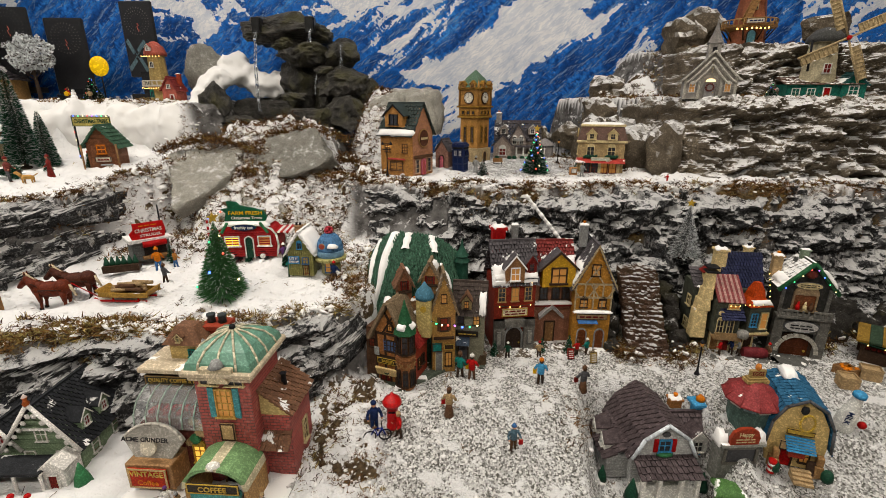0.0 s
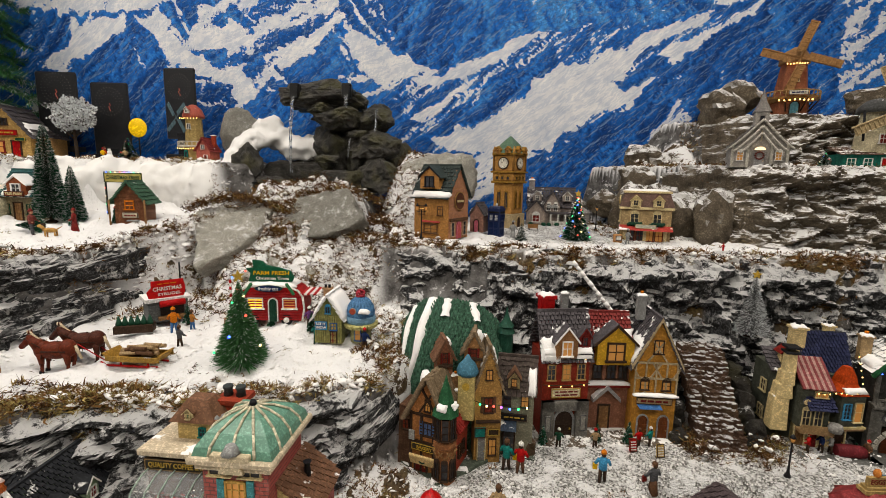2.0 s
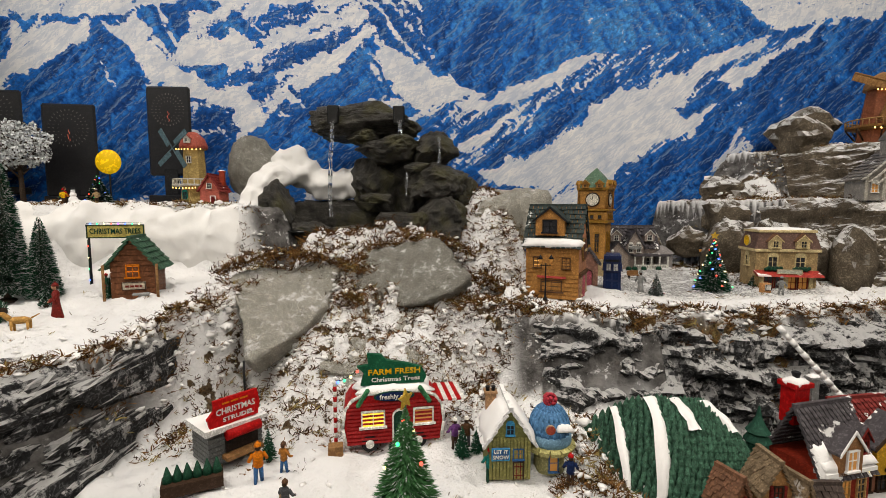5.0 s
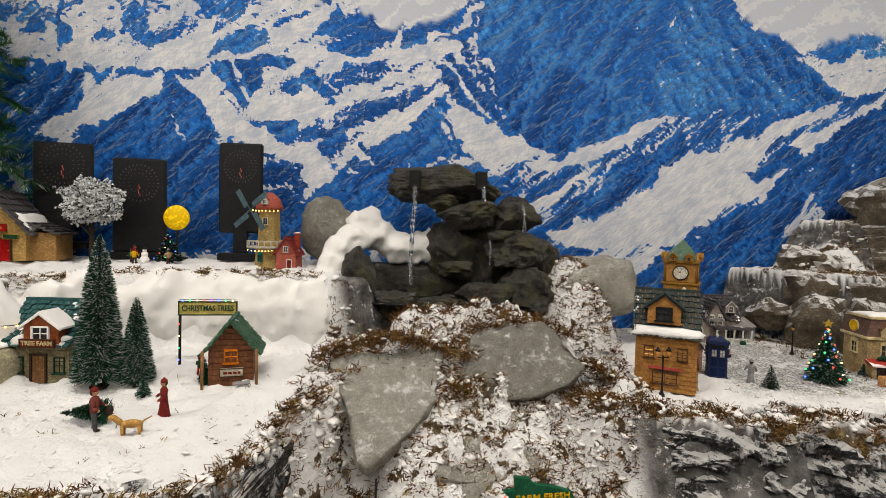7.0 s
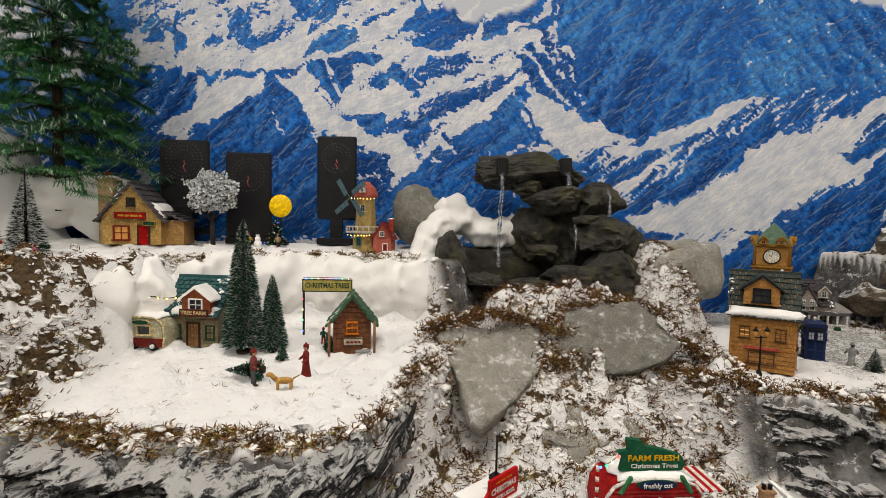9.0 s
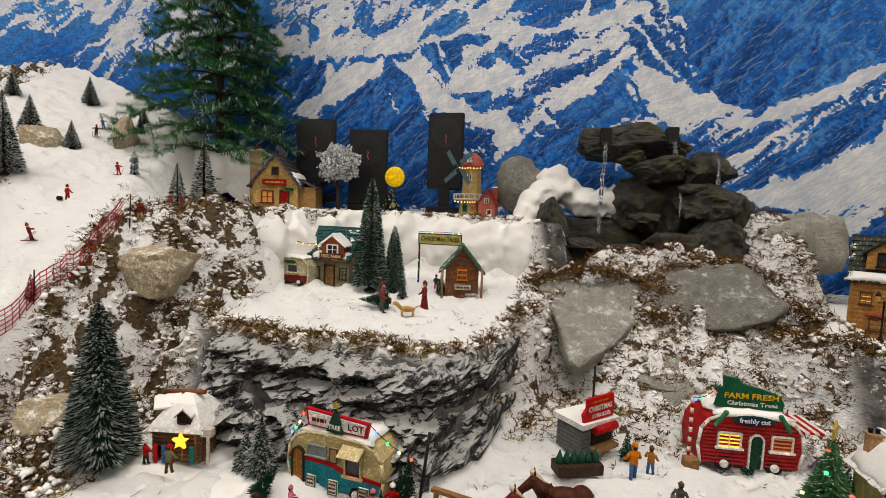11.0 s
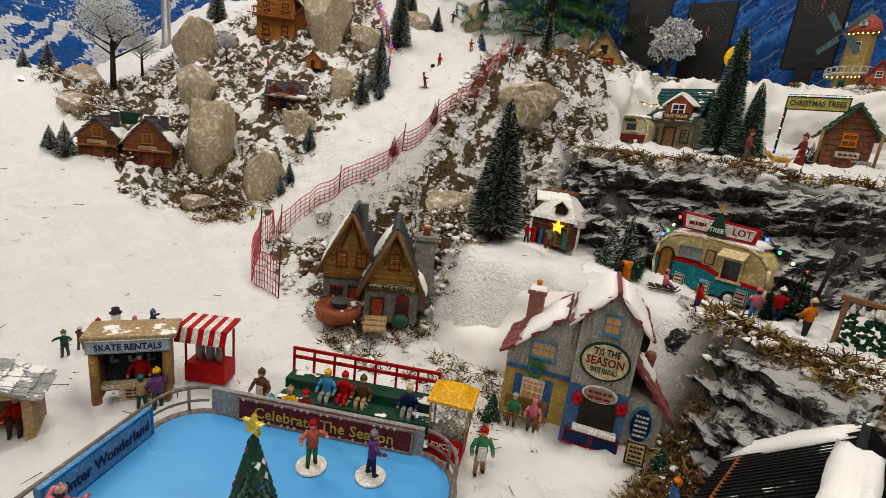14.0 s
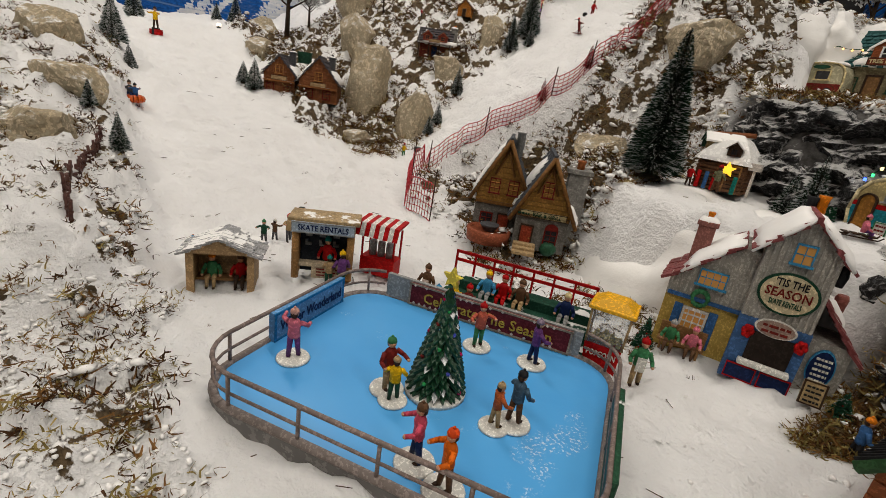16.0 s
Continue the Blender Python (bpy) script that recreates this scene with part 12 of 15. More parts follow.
# ---- church ledge and windmill ----
t = thing("church", "small pale grey church with scalloped gables and steeple", "church", 0.838, 1.56, g_(0.84, 1.55), -22, size=1.15)
cg = paint((0.33, 0.31, 0.28))
cd = paint((0.2, 0.185, 0.17), snow=0.3)
body(t, 0.125, 0.08, 0.055, 0.06, cg)
gable_roof(t, 0.125, 0.08, 0.055, 0.06, cd, 0.008, True, 8, 8, 101, snow=None)
bm = bmesh.new()
for s in (-1, 1):
    for k in range(3):
        prev = None
        for j in range(9):
            f = j / 8
            p = Vector((s * (0.072 - 0.014 * k) * (1 - f), -0.049 - 0.001 * k, 0.046 + (0.074 - 0.012 * k) * f ** 1.15 - 0.005 * k))
            if prev is not None:
                tube(bm, prev, p, 0.0028, n=5)
            prev = p
part("bargeboard", bm, paint((0.45, 0.43, 0.38)), t, "scalloped gable mouldings")
bm = bmesh.new()
box(bm, 0, -0.01, 0.105, 0.03, 0.03, 0.036, bev=0.001)
part("belfry", bm, cg, t)
window(t, pose(0, -0.0255, 0.116), 0.012, 0.016, cd, PANE, 1, 1, arch=True)
bm = bmesh.new()
lathe(bm, 0, -0.01, [(0.026, 0.141), (0.012, 0.165), (0.004, 0.185), (0.001, 0.2)], 4, smooth=False, turn=math.pi / 4)
part("steeple", bm, cd, t)
door(t, on_face(0.125, 0.08, "f", 0, 0) @ pose(0, -0.002, 0), 0.028, 0.034, paint((0.3, 0.29, 0.28)), cd, True)
bm = bmesh.new()
for k in range(12):
    q_ = k * math.tau / 12
    ball(bm, (0.009 * math.cos(q_), -0.046, 0.03 + 0.009 * math.sin(q_)), 0.0026, seg=6)
part("wreath", bm, [paint((0.15, 0.04, 0.03))], t)
bm = bmesh.new()
prism(bm, [(0.012 * math.cos(q * math.pi / 8), 0.044 + 0.008 * math.sin(q * math.pi / 8)) for q in range(9)], -0.047, -0.043)
part("fanlight", bm, glow((1.0, 0.75, 0.4), 1.0), t)
bm = bmesh.new()
box(bm, 0, -0.046, 0.066, 0.003, 0.002, 0.026)
box(bm, 0, -0.046, 0.08, 0.014, 0.002, 0.003)
part("cross", bm, paint((0.45, 0.4, 0.3)), t)
for u in (-0.042, 0.042):
    window(t, on_face(0.125, 0.08, "f", u, 0.018), 0.015, 0.022, WHITE, AMBER_GLOW, 2, 3, arch=True)
for u in (-0.026, 0.026, -0.06, 0.06):
    bm = bmesh.new()
    box(bm, u, -0.043, 0, 0.006, 0.006, 0.06)
    part("pilaster", bm, paint((0.4, 0.38, 0.33)), t)
t = thing("teal_mill", "teal boarded mill house with pale tower and crossed sails", "village house", 1.175, 1.55, g_(1.15, 1.52), -12, size=1.05)
tl = paint((0.03, 0.16, 0.12))
body(t, 0.19, 0.08, 0.045, 0.0, tl, True, 7)
shingle_slope(t, (0.0, -0.048, 0.043), (0.0, 0.04, 0.07), (1, 0, 0), 0.2, paint((0.2, 0.13, 0.1), snow=0.7), 5, 16, 105)
for u in (-0.07, -0.03, 0.075):
    window(t, on_face(0.19, 0.08, "f", u, 0.012), 0.022, 0.022, WHITE, PANE)
door(t, on_face(0.19, 0.08, "f", 0.01, 0), 0.018, 0.034, RED, WHITE)
g = new("gable")
g.parent = t
g.matrix_basis = pose(0.075, -0.02, 0)
body(g, 0.06, 0.05, 0.045, 0.03, tl, True, 8)
gable_roof(g, 0.06, 0.05, 0.045, 0.03, SHINGLE_TEAL, 0.006, True, 5, 5, 107, snow=((0, 0.3, 0.8, 0.5), (0, 0.3, 0.8, 0.5)))
window(g, on_face(0.06, 0.05, "f", 0, 0.014), 0.026, 0.026, WHITE, PANE)
bm = bmesh.new()
lathe(bm, 0.0, 0.01, [(0.05, 0.04), (0.036, 0.16), (0.04, 0.164)], 8, smooth=False)
part("tower", bm, paint((0.45, 0.4, 0.28)), t, "pale boarded tower")
bm = bmesh.new()
lathe(bm, 0, 0, [(0.046, 0.162), (0.043, 0.178), (0.026, 0.196), (0.004, 0.202)], 10, sy=1.2)
part("cap", moved(bm, pose(0.0, 0.01, 0)), paint((0.1, 0.1, 0.095), snow=0.2), t, "dark grey mill cap")
for z in (0.075, 0.125):
    window(t, pose(0.0, -0.036 + 0.1 * (z - 0.075), z), 0.02, 0.026, WHITE, DKRED)
bm = bmesh.new()
tube(bm, (-0.06, -0.06, 0.08), (-0.045, -0.02, 0.165), 0.003, n=6)
part("brace", bm, BLACK, t)
sails = new("sails")
sails.parent = t
sails.matrix_basis = pose(0.02, -0.066, 0.165, 0, 0, 5)
for k in range(4):
    q_ = radians(24 + 90 * k)
    bm = bmesh.new()
    d, n = Vector((math.cos(q_), 0, math.sin(q_))), Vector((-math.sin(q_), 0, math.cos(q_)))
    tube(bm, (0, 0, 0), d * 0.13, 0.003, n=5)
    for j in range(9):
        tube(bm, d * (0.03 + 0.0115 * j), d * (0.03 + 0.0115 * j) + n * 0.024, 0.0012, n=4)
    tube(bm, d * 0.03 + n * 0.024, d * 0.125 + n * 0.024, 0.0014, n=4)
    p = [d * 0.03, d * 0.125, d * 0.125 + n * 0.023, d * 0.03 + n * 0.023]
    for off in (0.0015, 0.003):
        bm.faces.new([bm.verts.new(q + Vector((0, off, 0))) for q in p])
    part("sail", bm, paint((0.42, 0.33, 0.2), snow=0.15), sails)
bm = bmesh.new()
ball(bm, (0, -0.004, 0), 0.007, seg=8)
part("hub", bm, RED, sails)
brush_tree("lit green fir beside the teal mill", 1.03, 1.54, 0.06, 0.022, 493, NEEDLE2, 0.3, 900, lamps=6, group="lit christmas trees")
person("figurine in red by the teal mill", 0.945, 1.43, 180, RED, legs=TAN, hat=TAN, h=0.035)
t = thing("windmill", "reddish wooden windmill with gallery and four sails", "windmill", 1.08, 1.80, 1.752, -20, size=1.06)
rw = paint((0.3, 0.12, 0.07))
bm = bmesh.new()
lathe(bm, 0, 0, [(0.056, 0), (0.054, 0.055), (0.05, 0.06), (0.036, 0.17), (0.04, 0.174)], 8, smooth=False)
part("tower", bm, rw, t, "reddish boarded tower")
bm = bmesh.new()
lathe(bm, 0, 0, [(0.044, 0.172), (0.042, 0.19), (0.028, 0.212), (0.006, 0.224)], 12)
part("cap", bm, paint((0.35, 0.2, 0.1)), t, "rounded brown cap")
bm = bmesh.new()
lathe(bm, 0, 0, [(0.05, 0.05), (0.082, 0.058), (0.084, 0.064), (0.05, 0.064)], 8, smooth=False)
part("gallery", bm, paint((0.32, 0.18, 0.08)), t)
bm = bmesh.new()
for k in range(32):
    q_, q2 = k * math.tau / 32, (k + 1) * math.tau / 32
    tube(bm, (0.079 * math.cos(q_), 0.079 * math.sin(q_), 0.062), (0.079 * math.cos(q_), 0.079 * math.sin(q_), 0.08), 0.0015, n=4)
    tube(bm, (0.079 * math.cos(q_), 0.079 * math.sin(q_), 0.081), (0.079 * math.cos(q2), 0.079 * math.sin(q2), 0.081), 0.0022, n=4)
part("railing", bm, paint((0.4, 0.25, 0.12)), t)
for k in range(8):
    q_ = k * math.tau / 8 + 0.39
    bm = bmesh.new()
    tube(bm, (0.052 * math.cos(q_), 0.052 * math.sin(q_), 0.02), (0.078 * math.cos(q_), 0.078 * math.sin(q_), 0.056), 0.0025, n=5)
    part("strut", bm, DKWOOD, t)
board(t, pose(0, -0.083, 0.072), 0.05, 0.014, paint((0.55, 0.5, 0.42)), DKWOOD)
bars(t, pose(0, -0.0865, 0.072), 0.042, 0.009, 1, NAVY)
window(t, pose(0, -0.045, 0.11), 0.016, 0.02, CREAM, PANE)
door(t, pose(0, -0.055, 0), 0.026, 0.036, paint((0.14, 0.3, 0.36)), DKWOOD, True)
sails = new("sails")
sails.parent = t
sails.matrix_basis = pose(0, -0.062, 0.178, 0, 22, 0) @ Matrix.Scale(0.88, 4)
for k in range(4):
    q_ = radians(3 + 90 * k)
    bm = bmesh.new()
    d, n = Vector((math.cos(q_), 0, math.sin(q_))), Vector((-math.sin(q_), 0, math.cos(q_)))
    tube(bm, (0, 0, 0), d * 0.125, 0.003, n=5)
    p = [d * 0.02, d * 0.125, d * 0.125 + n * 0.025, d * 0.02 + n * 0.025]
    for off in (0.0, 0.003):
        bm.faces.new([bm.verts.new(q + Vector((0, off, 0))) for q in p])
    for j in range(8):
        tube(bm, d * (0.025 + 0.0135 * j), d * (0.025 + 0.0135 * j) + n * 0.026, 0.0012, n=4)
    part("sail", bm, paint((0.3, 0.17, 0.08)), sails)
garland(t, [(-0.05, -0.06, 0.056), (0, -0.084, 0.054), (0.05, -0.06, 0.056)], WARM, bulb=0.0025, sag=0.002)
garland(t, [(-0.03, -0.03, 0.172), (0, -0.045, 0.17), (0.03, -0.03, 0.172)], WARM, bulb=0.002, sag=0.002)

# ---- ski hill ----
def net_fence(label, way, hts, stakes, lamps=False):
    t = thing("ski_fence", label, "fence", 0, 0, 0, group="net fences")
    red = paint((0.5, 0.05, 0.06), 0.45, 0.15, 40, 0.0)
    pts = []
    for (a, b), (c, d), h0, h1 in zip(way, way[1:], hts, hts[1:]):
        n = max(2, int(math.hypot(c - a, d - b) / 0.011))
        for k in range(n):
            f = k / n
            pts.append((a + (c - a) * f, b + (d - b) * f, h0 + (h1 - h0) * f))
    for seg in range(0, len(pts) - 1, 9):
        bm = bmesh.new()
        run = pts[seg:seg + 10]
        rows = 6
        for (x0, y0, h0), (x1, y1, h1) in zip(run, run[1:]):
            z0, z1 = ground(x0, y0), ground(x1, y1)
            for r in range(rows):
                f = r / (rows - 1)
                w = 0.004 * math.sin(x0 * 90 + r)
                tube(bm, (x0, y0 + w * 0.3, z0 + h0 * f), (x1, y1 + w * 0.3, z1 + h1 * f), 0.0009 if 0 < r < rows - 1 else 0.0012, n=4)
            tube(bm, (x0, y0, z0), (x0, y0, z0 + h0), 0.0009, n=4)
        part("net", bm, red, t)
    for k in stakes:
        bm = bmesh.new()
        x, y = way[k]
        tube(bm, (x, y, ground(x, y) - 0.004), (x + 0.004, y, ground(x, y) + hts[k] * 1.45), 0.0014, n=6)
        part("stake", bm, DKWOOD, t)
    if lamps:
        garland(t, [(x, y, ground(x, y) + h) for (x, y), h in zip(way, hts)], BULBS, sag=0.004, bulb=0.0035)


net_fence("red plastic net fence along the ski run",
          [(-1.768, 0.605), (-1.878, 0.607), (-1.955, 0.665), (-2.012, 0.746), (-1.999, 0.816), (-1.981, 0.889), (-1.957, 0.963), (-1.912, 1.034), (-1.842, 1.076), (-1.775, 1.104), (-1.692, 1.155)],
          [0.075, 0.075, 0.07, 0.058, 0.052, 0.05, 0.05, 0.048, 0.046, 0.046, 0.046], (0, 2, 3, 5, 7, 8, 10))
net_fence("red net fence with coloured lights at the hill's edge", [(-2.24, 1.25), (-2.30, 1.31), (-2.41, 1.40), (-2.525, 1.47), (-2.66, 1.54), (-2.79, 1.605)], [0.05, 0.055, 0.055, 0.055, 0.05, 0.05], (0, 2, 4, 5), True)
for x, y in ((-1.93, 1.02), (-1.85, 1.078)):
    brush_tree("small red brush cone standing at the net fence", x, y, 0.055, 0.014, int(-x * 100), paint((0.3, 0.03, 0.03)), 0.2, 500, group="red cones")


def skier(label, x, y, rz, coat, h=0.042):
    person(label, x, y, rz, coat, legs=coat, hat=RED, h=h, lean=-14, arm=(60, 60), z=ground(x, y) + 0.003)
    t = thing("skis", "pair of thin skis with poles on the snow", "skis", x, y, ground(x, y) + 0.002, rz, "skis")
    for s in (-1, 1):
        bm = bmesh.new()
        box(bm, s * 0.004, -0.004, 0, 0.0028, 0.05, 0.0012)
        part("ski", bm, DKRED, t)
        bm = bmesh.new()
        tube(bm, (s * 0.012, 0.012, 0), (s * 0.01, -0.006, 0.022), 0.0006, n=4)
        part("pole", bm, BLACK, t)


skier("skier figurine in red crouching down the slope", -2.03, 1.22, 150, DKRED)
skier("skier figurine in red suit on the upper run", -2.20, 1.62, 200, RED)
skier("tumbling skier figurine in dark suit", -2.42, 1.74, 240, DKWOOD)
skier("skier figurine in blue high on the slope", -2.45, 1.80, 190, BLUE)
person("ski instructor figurine in red with dog", -2.19, 1.44, 180, RED, legs=DKRED, hat=BROWN, h=0.048)
t = thing("rucksack", "small black rucksack in the snow", "bag", -2.225, 1.445, g_(-2.225, 1.445), 20)
bm = bmesh.new()
ball(bm, (0, 0, 0.007), (0.009, 0.007, 0.008), seg=8)
part("bag", bm, BLACK, t)
person("spectator figurine with skis at the fence end", -1.685, 1.175, 170, DKRED, legs=TAN, hat=GREY, h=0.05)
for i, (x, y, h, r) in enumerate(((-2.225, 1.20, 0.195, 0.045), (-2.225, 1.135, 0.11, 0.03), (-2.18, 1.17, 0.06, 0.02), (-2.40, 1.43, 0.25, 0.055), (-2.55, 1.62, 0.14, 0.045), (-2.43, 1.66, 0.1, 0.03), (-2.22, 0.95, 0.085, 0.025), (-2.14, 0.815, 0.055, 0.018), (-2.155, 0.85, 0.06, 0.018), (-2.62, 1.90, 0.11, 0.035),
                                  (-2.36, 1.87, 0.07, 0.02), (-2.40, 1.93, 0.06, 0.018), (-2.80, 1.75, 0.09, 0.03), (-2.475, 0.425, 0.085, 0.03), (-2.50, 0.40, 0.06, 0.022), (-3.40, 0.56, 0.12, 0.04), (-3.50, 0.50, 0.075, 0.025), (-3.30, 1.15, 0.2, 0.05), (-2.80, 1.22, 0.05, 0.018), (-2.83, 1.26, 0.06, 0.02),
                                  (-2.0, 0.09, 0.07, 0.02), (-2.12, 0.05, 0.05, 0.016), (-2.60, 0.10, 0.13, 0.04), (-2.52, 0.13, 0.06, 0.02), (-3.05, 0.17, 0.13, 0.035))):
    brush_tree("frosted grey-green bottle-brush tree on the hill", x, y, h, r, 500 + i, NEEDLE, 0.55, int(600 + 9000 * h))
for i, (x, y) in enumerate(((-2.24, 1.72), (-2.20, 1.68), (-2.16, 1.64))):
    brush_tree("tiny violet lit fir beside the ski run", x, y, 0.05, 0.015, 530 + i, paint((0.05, 0.04, 0.12)), 0.3, 350, lamps=3, group="violet firs")
leaf_tree("frosted white bare-branched tree", -3.0, 0.665, 0.32, 0.145, 9, bare=True)
leaf_tree("small frosted white tree among the rocks", -2.78, 0.96, 0.11, 0.04, 12, bare=True)
leaf_tree("frosted white tree near the mountain picture", -3.15, 0.80, 0.17, 0.08, 14, bare=True)
t = thing("metal_post", "grey round metal post behind the hill", "post", -3.42, 0.98, ground(-3.42, 0.98) - 0.02)
bm = bmesh.new()
lathe(bm, 0, 0, [(0.03, 0), (0.018, 0.03), (0.016, 0.3), (0.014, 0.9)], 16)
part("tube", bm, paint((0.45, 0.45, 0.45), 0.35, 0.1, metal=0.7), t)

# rocky village
t = thing("double_chalet", "pair of joined red-brown log chalets with snowy roofs", "village house", -2.462, 0.562, ground(-2.42, 0.545) - 0.008, 62, size=1.12)
for x, w, h, rh, d in ((-0.055, 0.075, 0.06, 0.04, 0.1), (0.045, 0.095, 0.055, 0.055, 0.1)):
    c = new("chalet")
    c.parent = t
    c.matrix_basis = pose(x, 0 if x > 0 else 0.012, 0)
    body(c, w, d, h, rh, paint((0.24, 0.1, 0.05)), True, 14)
    gable_roof(c, w, d, h, rh, SHINGLE_GREY, 0.009, True, 6, 8, int(120 + x * 100), snow=((0, 0.4, 0.95, 0.8), (0, 0.3, 0.9, 0.5)))
    for u in (-0.022, 0.022):
        window(c, on_face(w, d, "f", u, 0.01), 0.02, 0.022, DKRED, PANE)
    window(c, on_face(w, d, "f", 0, h * 0.95), 0.02, 0.022, paint((0.4, 0.2, 0.08)), PANE)
    board(c, on_face(w, d, "f", 0, h * 0.78) @ pose(0, -0.002, 0), 0.04, 0.011, TAN, DKWOOD)
    bm = bmesh.new()
    box(bm, 0, -d / 2 - 0.006, h * 0.62, w * 1.02, 0.014, 0.004)
    part("eave", bm, paint((0.3, 0.13, 0.06), snow=0.4), c)
    chimney(c, w * 0.25, 0.02, h + rh * 0.4, 0.016, 0.035, DKGREY, 1, BLACK)
bm = bmesh.new()
lathe(bm, 0.0, 0.0, [(0.017, 0.09), (0.019, 0.115), (0.02, 0.118)], 12)
part("water_tank", bm, DKGREEN, t)
t = thing("small_chalet", "small dark red cabin with grey dormered roof, stone chimney and snow", "village house", -2.455, 1.005, ground(-2.43, 0.985) - 0.006, 52, size=1.15)
body(t, 0.085, 0.06, 0.045, 0.032, paint((0.2, 0.06, 0.04)), False, 8)
gable_roof(t, 0.085, 0.06, 0.045, 0.032, SHINGLE_GREY, 0.009, False, 6, 9, 131, snow=((0.3, 0.12, 0.95, 0.3), (0, 0.4, 0.9, 0.7)))
for u in (-0.022, 0.022):
    dormer(t, u, -0.028, 0.044, 0.026, 0.024, 0.03, paint((0.24, 0.06, 0.045)), SHINGLE_GREY, paint((0.4, 0.14, 0.08)))
bm = bmesh.new()
box(bm, 0, -0.042, 0.036, 0.095, 0.026, 0.003)
part("porch_roof", bm, paint((0.3, 0.29, 0.28), snow=0.8), t)
for u in (-0.044, -0.015, 0.015, 0.044):
    bm = bmesh.new()
    box(bm, u, -0.05, 0, 0.0035, 0.0035, 0.037)
    part("porch_post", bm, DKWOOD, t)
door(t, on_face(0.085, 0.06, "f", 0.0, 0), 0.016, 0.03, NAVY, DKWOOD)
for u in (-0.028, 0.028):
    window(t, on_face(0.085, 0.06, "f", u, 0.008), 0.018, 0.02, DKRED, AMBER_GLOW)
board(t, pose(0, -0.056, 0.044), 0.032, 0.009, TAN, DKRED)
chimney(t, 0.05, 0.0, 0.0, 0.018, 0.085, STONEWALL, 1)
t = thing("tall_chalet", "tall orange timber chalet with balcony", "village house", -2.785, 1.165, ground(-2.74, 1.13) - 0.008, 46, size=1.55)
body(t, 0.085, 0.08, 0.10, 0.04, paint((0.4, 0.17, 0.06)), True, 12)
gable_roof(t, 0.085, 0.08, 0.10, 0.04, SHINGLE_BROWN, 0.01, True, 6, 7, 133, snow=((0, 0.4, 0.9, 0.7), (0, 0.4, 0.9, 0.7)))
bm = bmesh.new()
box(bm, 0, -0.05, 0.05, 0.095, 0.022, 0.004)
for k in range(13):
    box(bm, -0.045 + 0.0075 * k, -0.06, 0.054, 0.002, 0.002, 0.012)
box(bm, 0, -0.06, 0.066, 0.095, 0.003, 0.003)
part("balcony", bm, paint((0.3, 0.12, 0.05)), t)
for u in (-0.022, 0.022):
    window(t, on_face(0.085, 0.08, "f", u, 0.066), 0.014, 0.02, DKWOOD, AMBER_GLOW)
    window(t, on_face(0.085, 0.08, "f", u, 0.012), 0.016, 0.024, DKWOOD, PANE)
board(t, on_face(0.085, 0.08, "f", 0, 0.1) @ pose(0, -0.002, 0), 0.036, 0.01, NAVY, WHITE)
w = new("wing")
w.parent = t
w.matrix_basis = pose(0.06, 0.0, 0)
body(w, 0.05, 0.06, 0.055, 0.025, paint((0.3, 0.11, 0.05)), True, 7)
gable_roof(w, 0.05, 0.06, 0.055, 0.025, SHINGLE_BROWN, 0.007, True, 5, 5, 135, snow=((0, 0.4, 0.9, 0.7), (0, 0.4, 0.9, 0.7)))
for x, y, rz in ((-2.478, 1.125, 40), (-2.62, 1.34, 24)):
    t = thing("log_hut", "little orange log hut with a lit doorway", "village house", x, y, ground(x, y) - 0.002, rz, "log huts")
    body(t, 0.045, 0.04, 0.032, 0.02, paint((0.42, 0.18, 0.06)), True, 6)
    gable_roof(t, 0.045, 0.04, 0.032, 0.02, SHINGLE_BROWN, 0.006, True, 5, 5, 137, snow=((0, 0.5, 0.9, 0.9), (0, 0.5, 0.9, 0.9)))
    door(t, on_face(0.045, 0.04, "f", 0, 0), 0.014, 0.024, DKWOOD, WOOD)
t = thing("a_frame_lodge", "dark green A-frame lodge with crossed beams", "village house", -2.98, 1.54, ground(-2.95, 1.50) - 0.008, 36, size=1.6)
body(t, 0.11, 0.08, 0.04, 0.06, paint((0.1, 0.12, 0.07)), True, 10)
gable_roof(t, 0.11, 0.08, 0.04, 0.06, SHINGLE_TEAL, 0.008, True, 7, 7, 139, snow=((0, 0.3, 0.9, 0.6), (0, 0.3, 0.9, 0.6)))
bm = bmesh.new()
for s in (-1, 1):
    tube(bm, (s * 0.06, -0.055, 0), (-s * 0.012, -0.055, 0.135), 0.004, n=6)
part("cross_beam", bm, WOOD, t)
board(t, on_face(0.11, 0.08, "f", 0, 0.045) @ pose(0, -0.003, 0), 0.045, 0.012, RED, WHITE)
window(t, on_face(0.11, 0.08, "f", 0, 0.008), 0.024, 0.026, DKWOOD, AMBER_GLOW)
person("red figurine on skis by the log hut", -2.60, 1.02, 120, RED, legs=BLACK, hat=BROWN, h=0.03)
person("little gnome figurine at the end of the run", -2.10, 0.72, 200, YELLOW, legs=GREEN, hat=RED, h=0.034)
t = thing("drum_pot", "small dark pot in the snow", "pot", -2.09, 0.755, g_(-2.09, 0.755))
bm = bmesh.new()
lathe(bm, 0, 0, [(0.008, 0), (0.01, 0.012), (0.009, 0.013)], 10)
part("pot", bm, DKGREY, t)

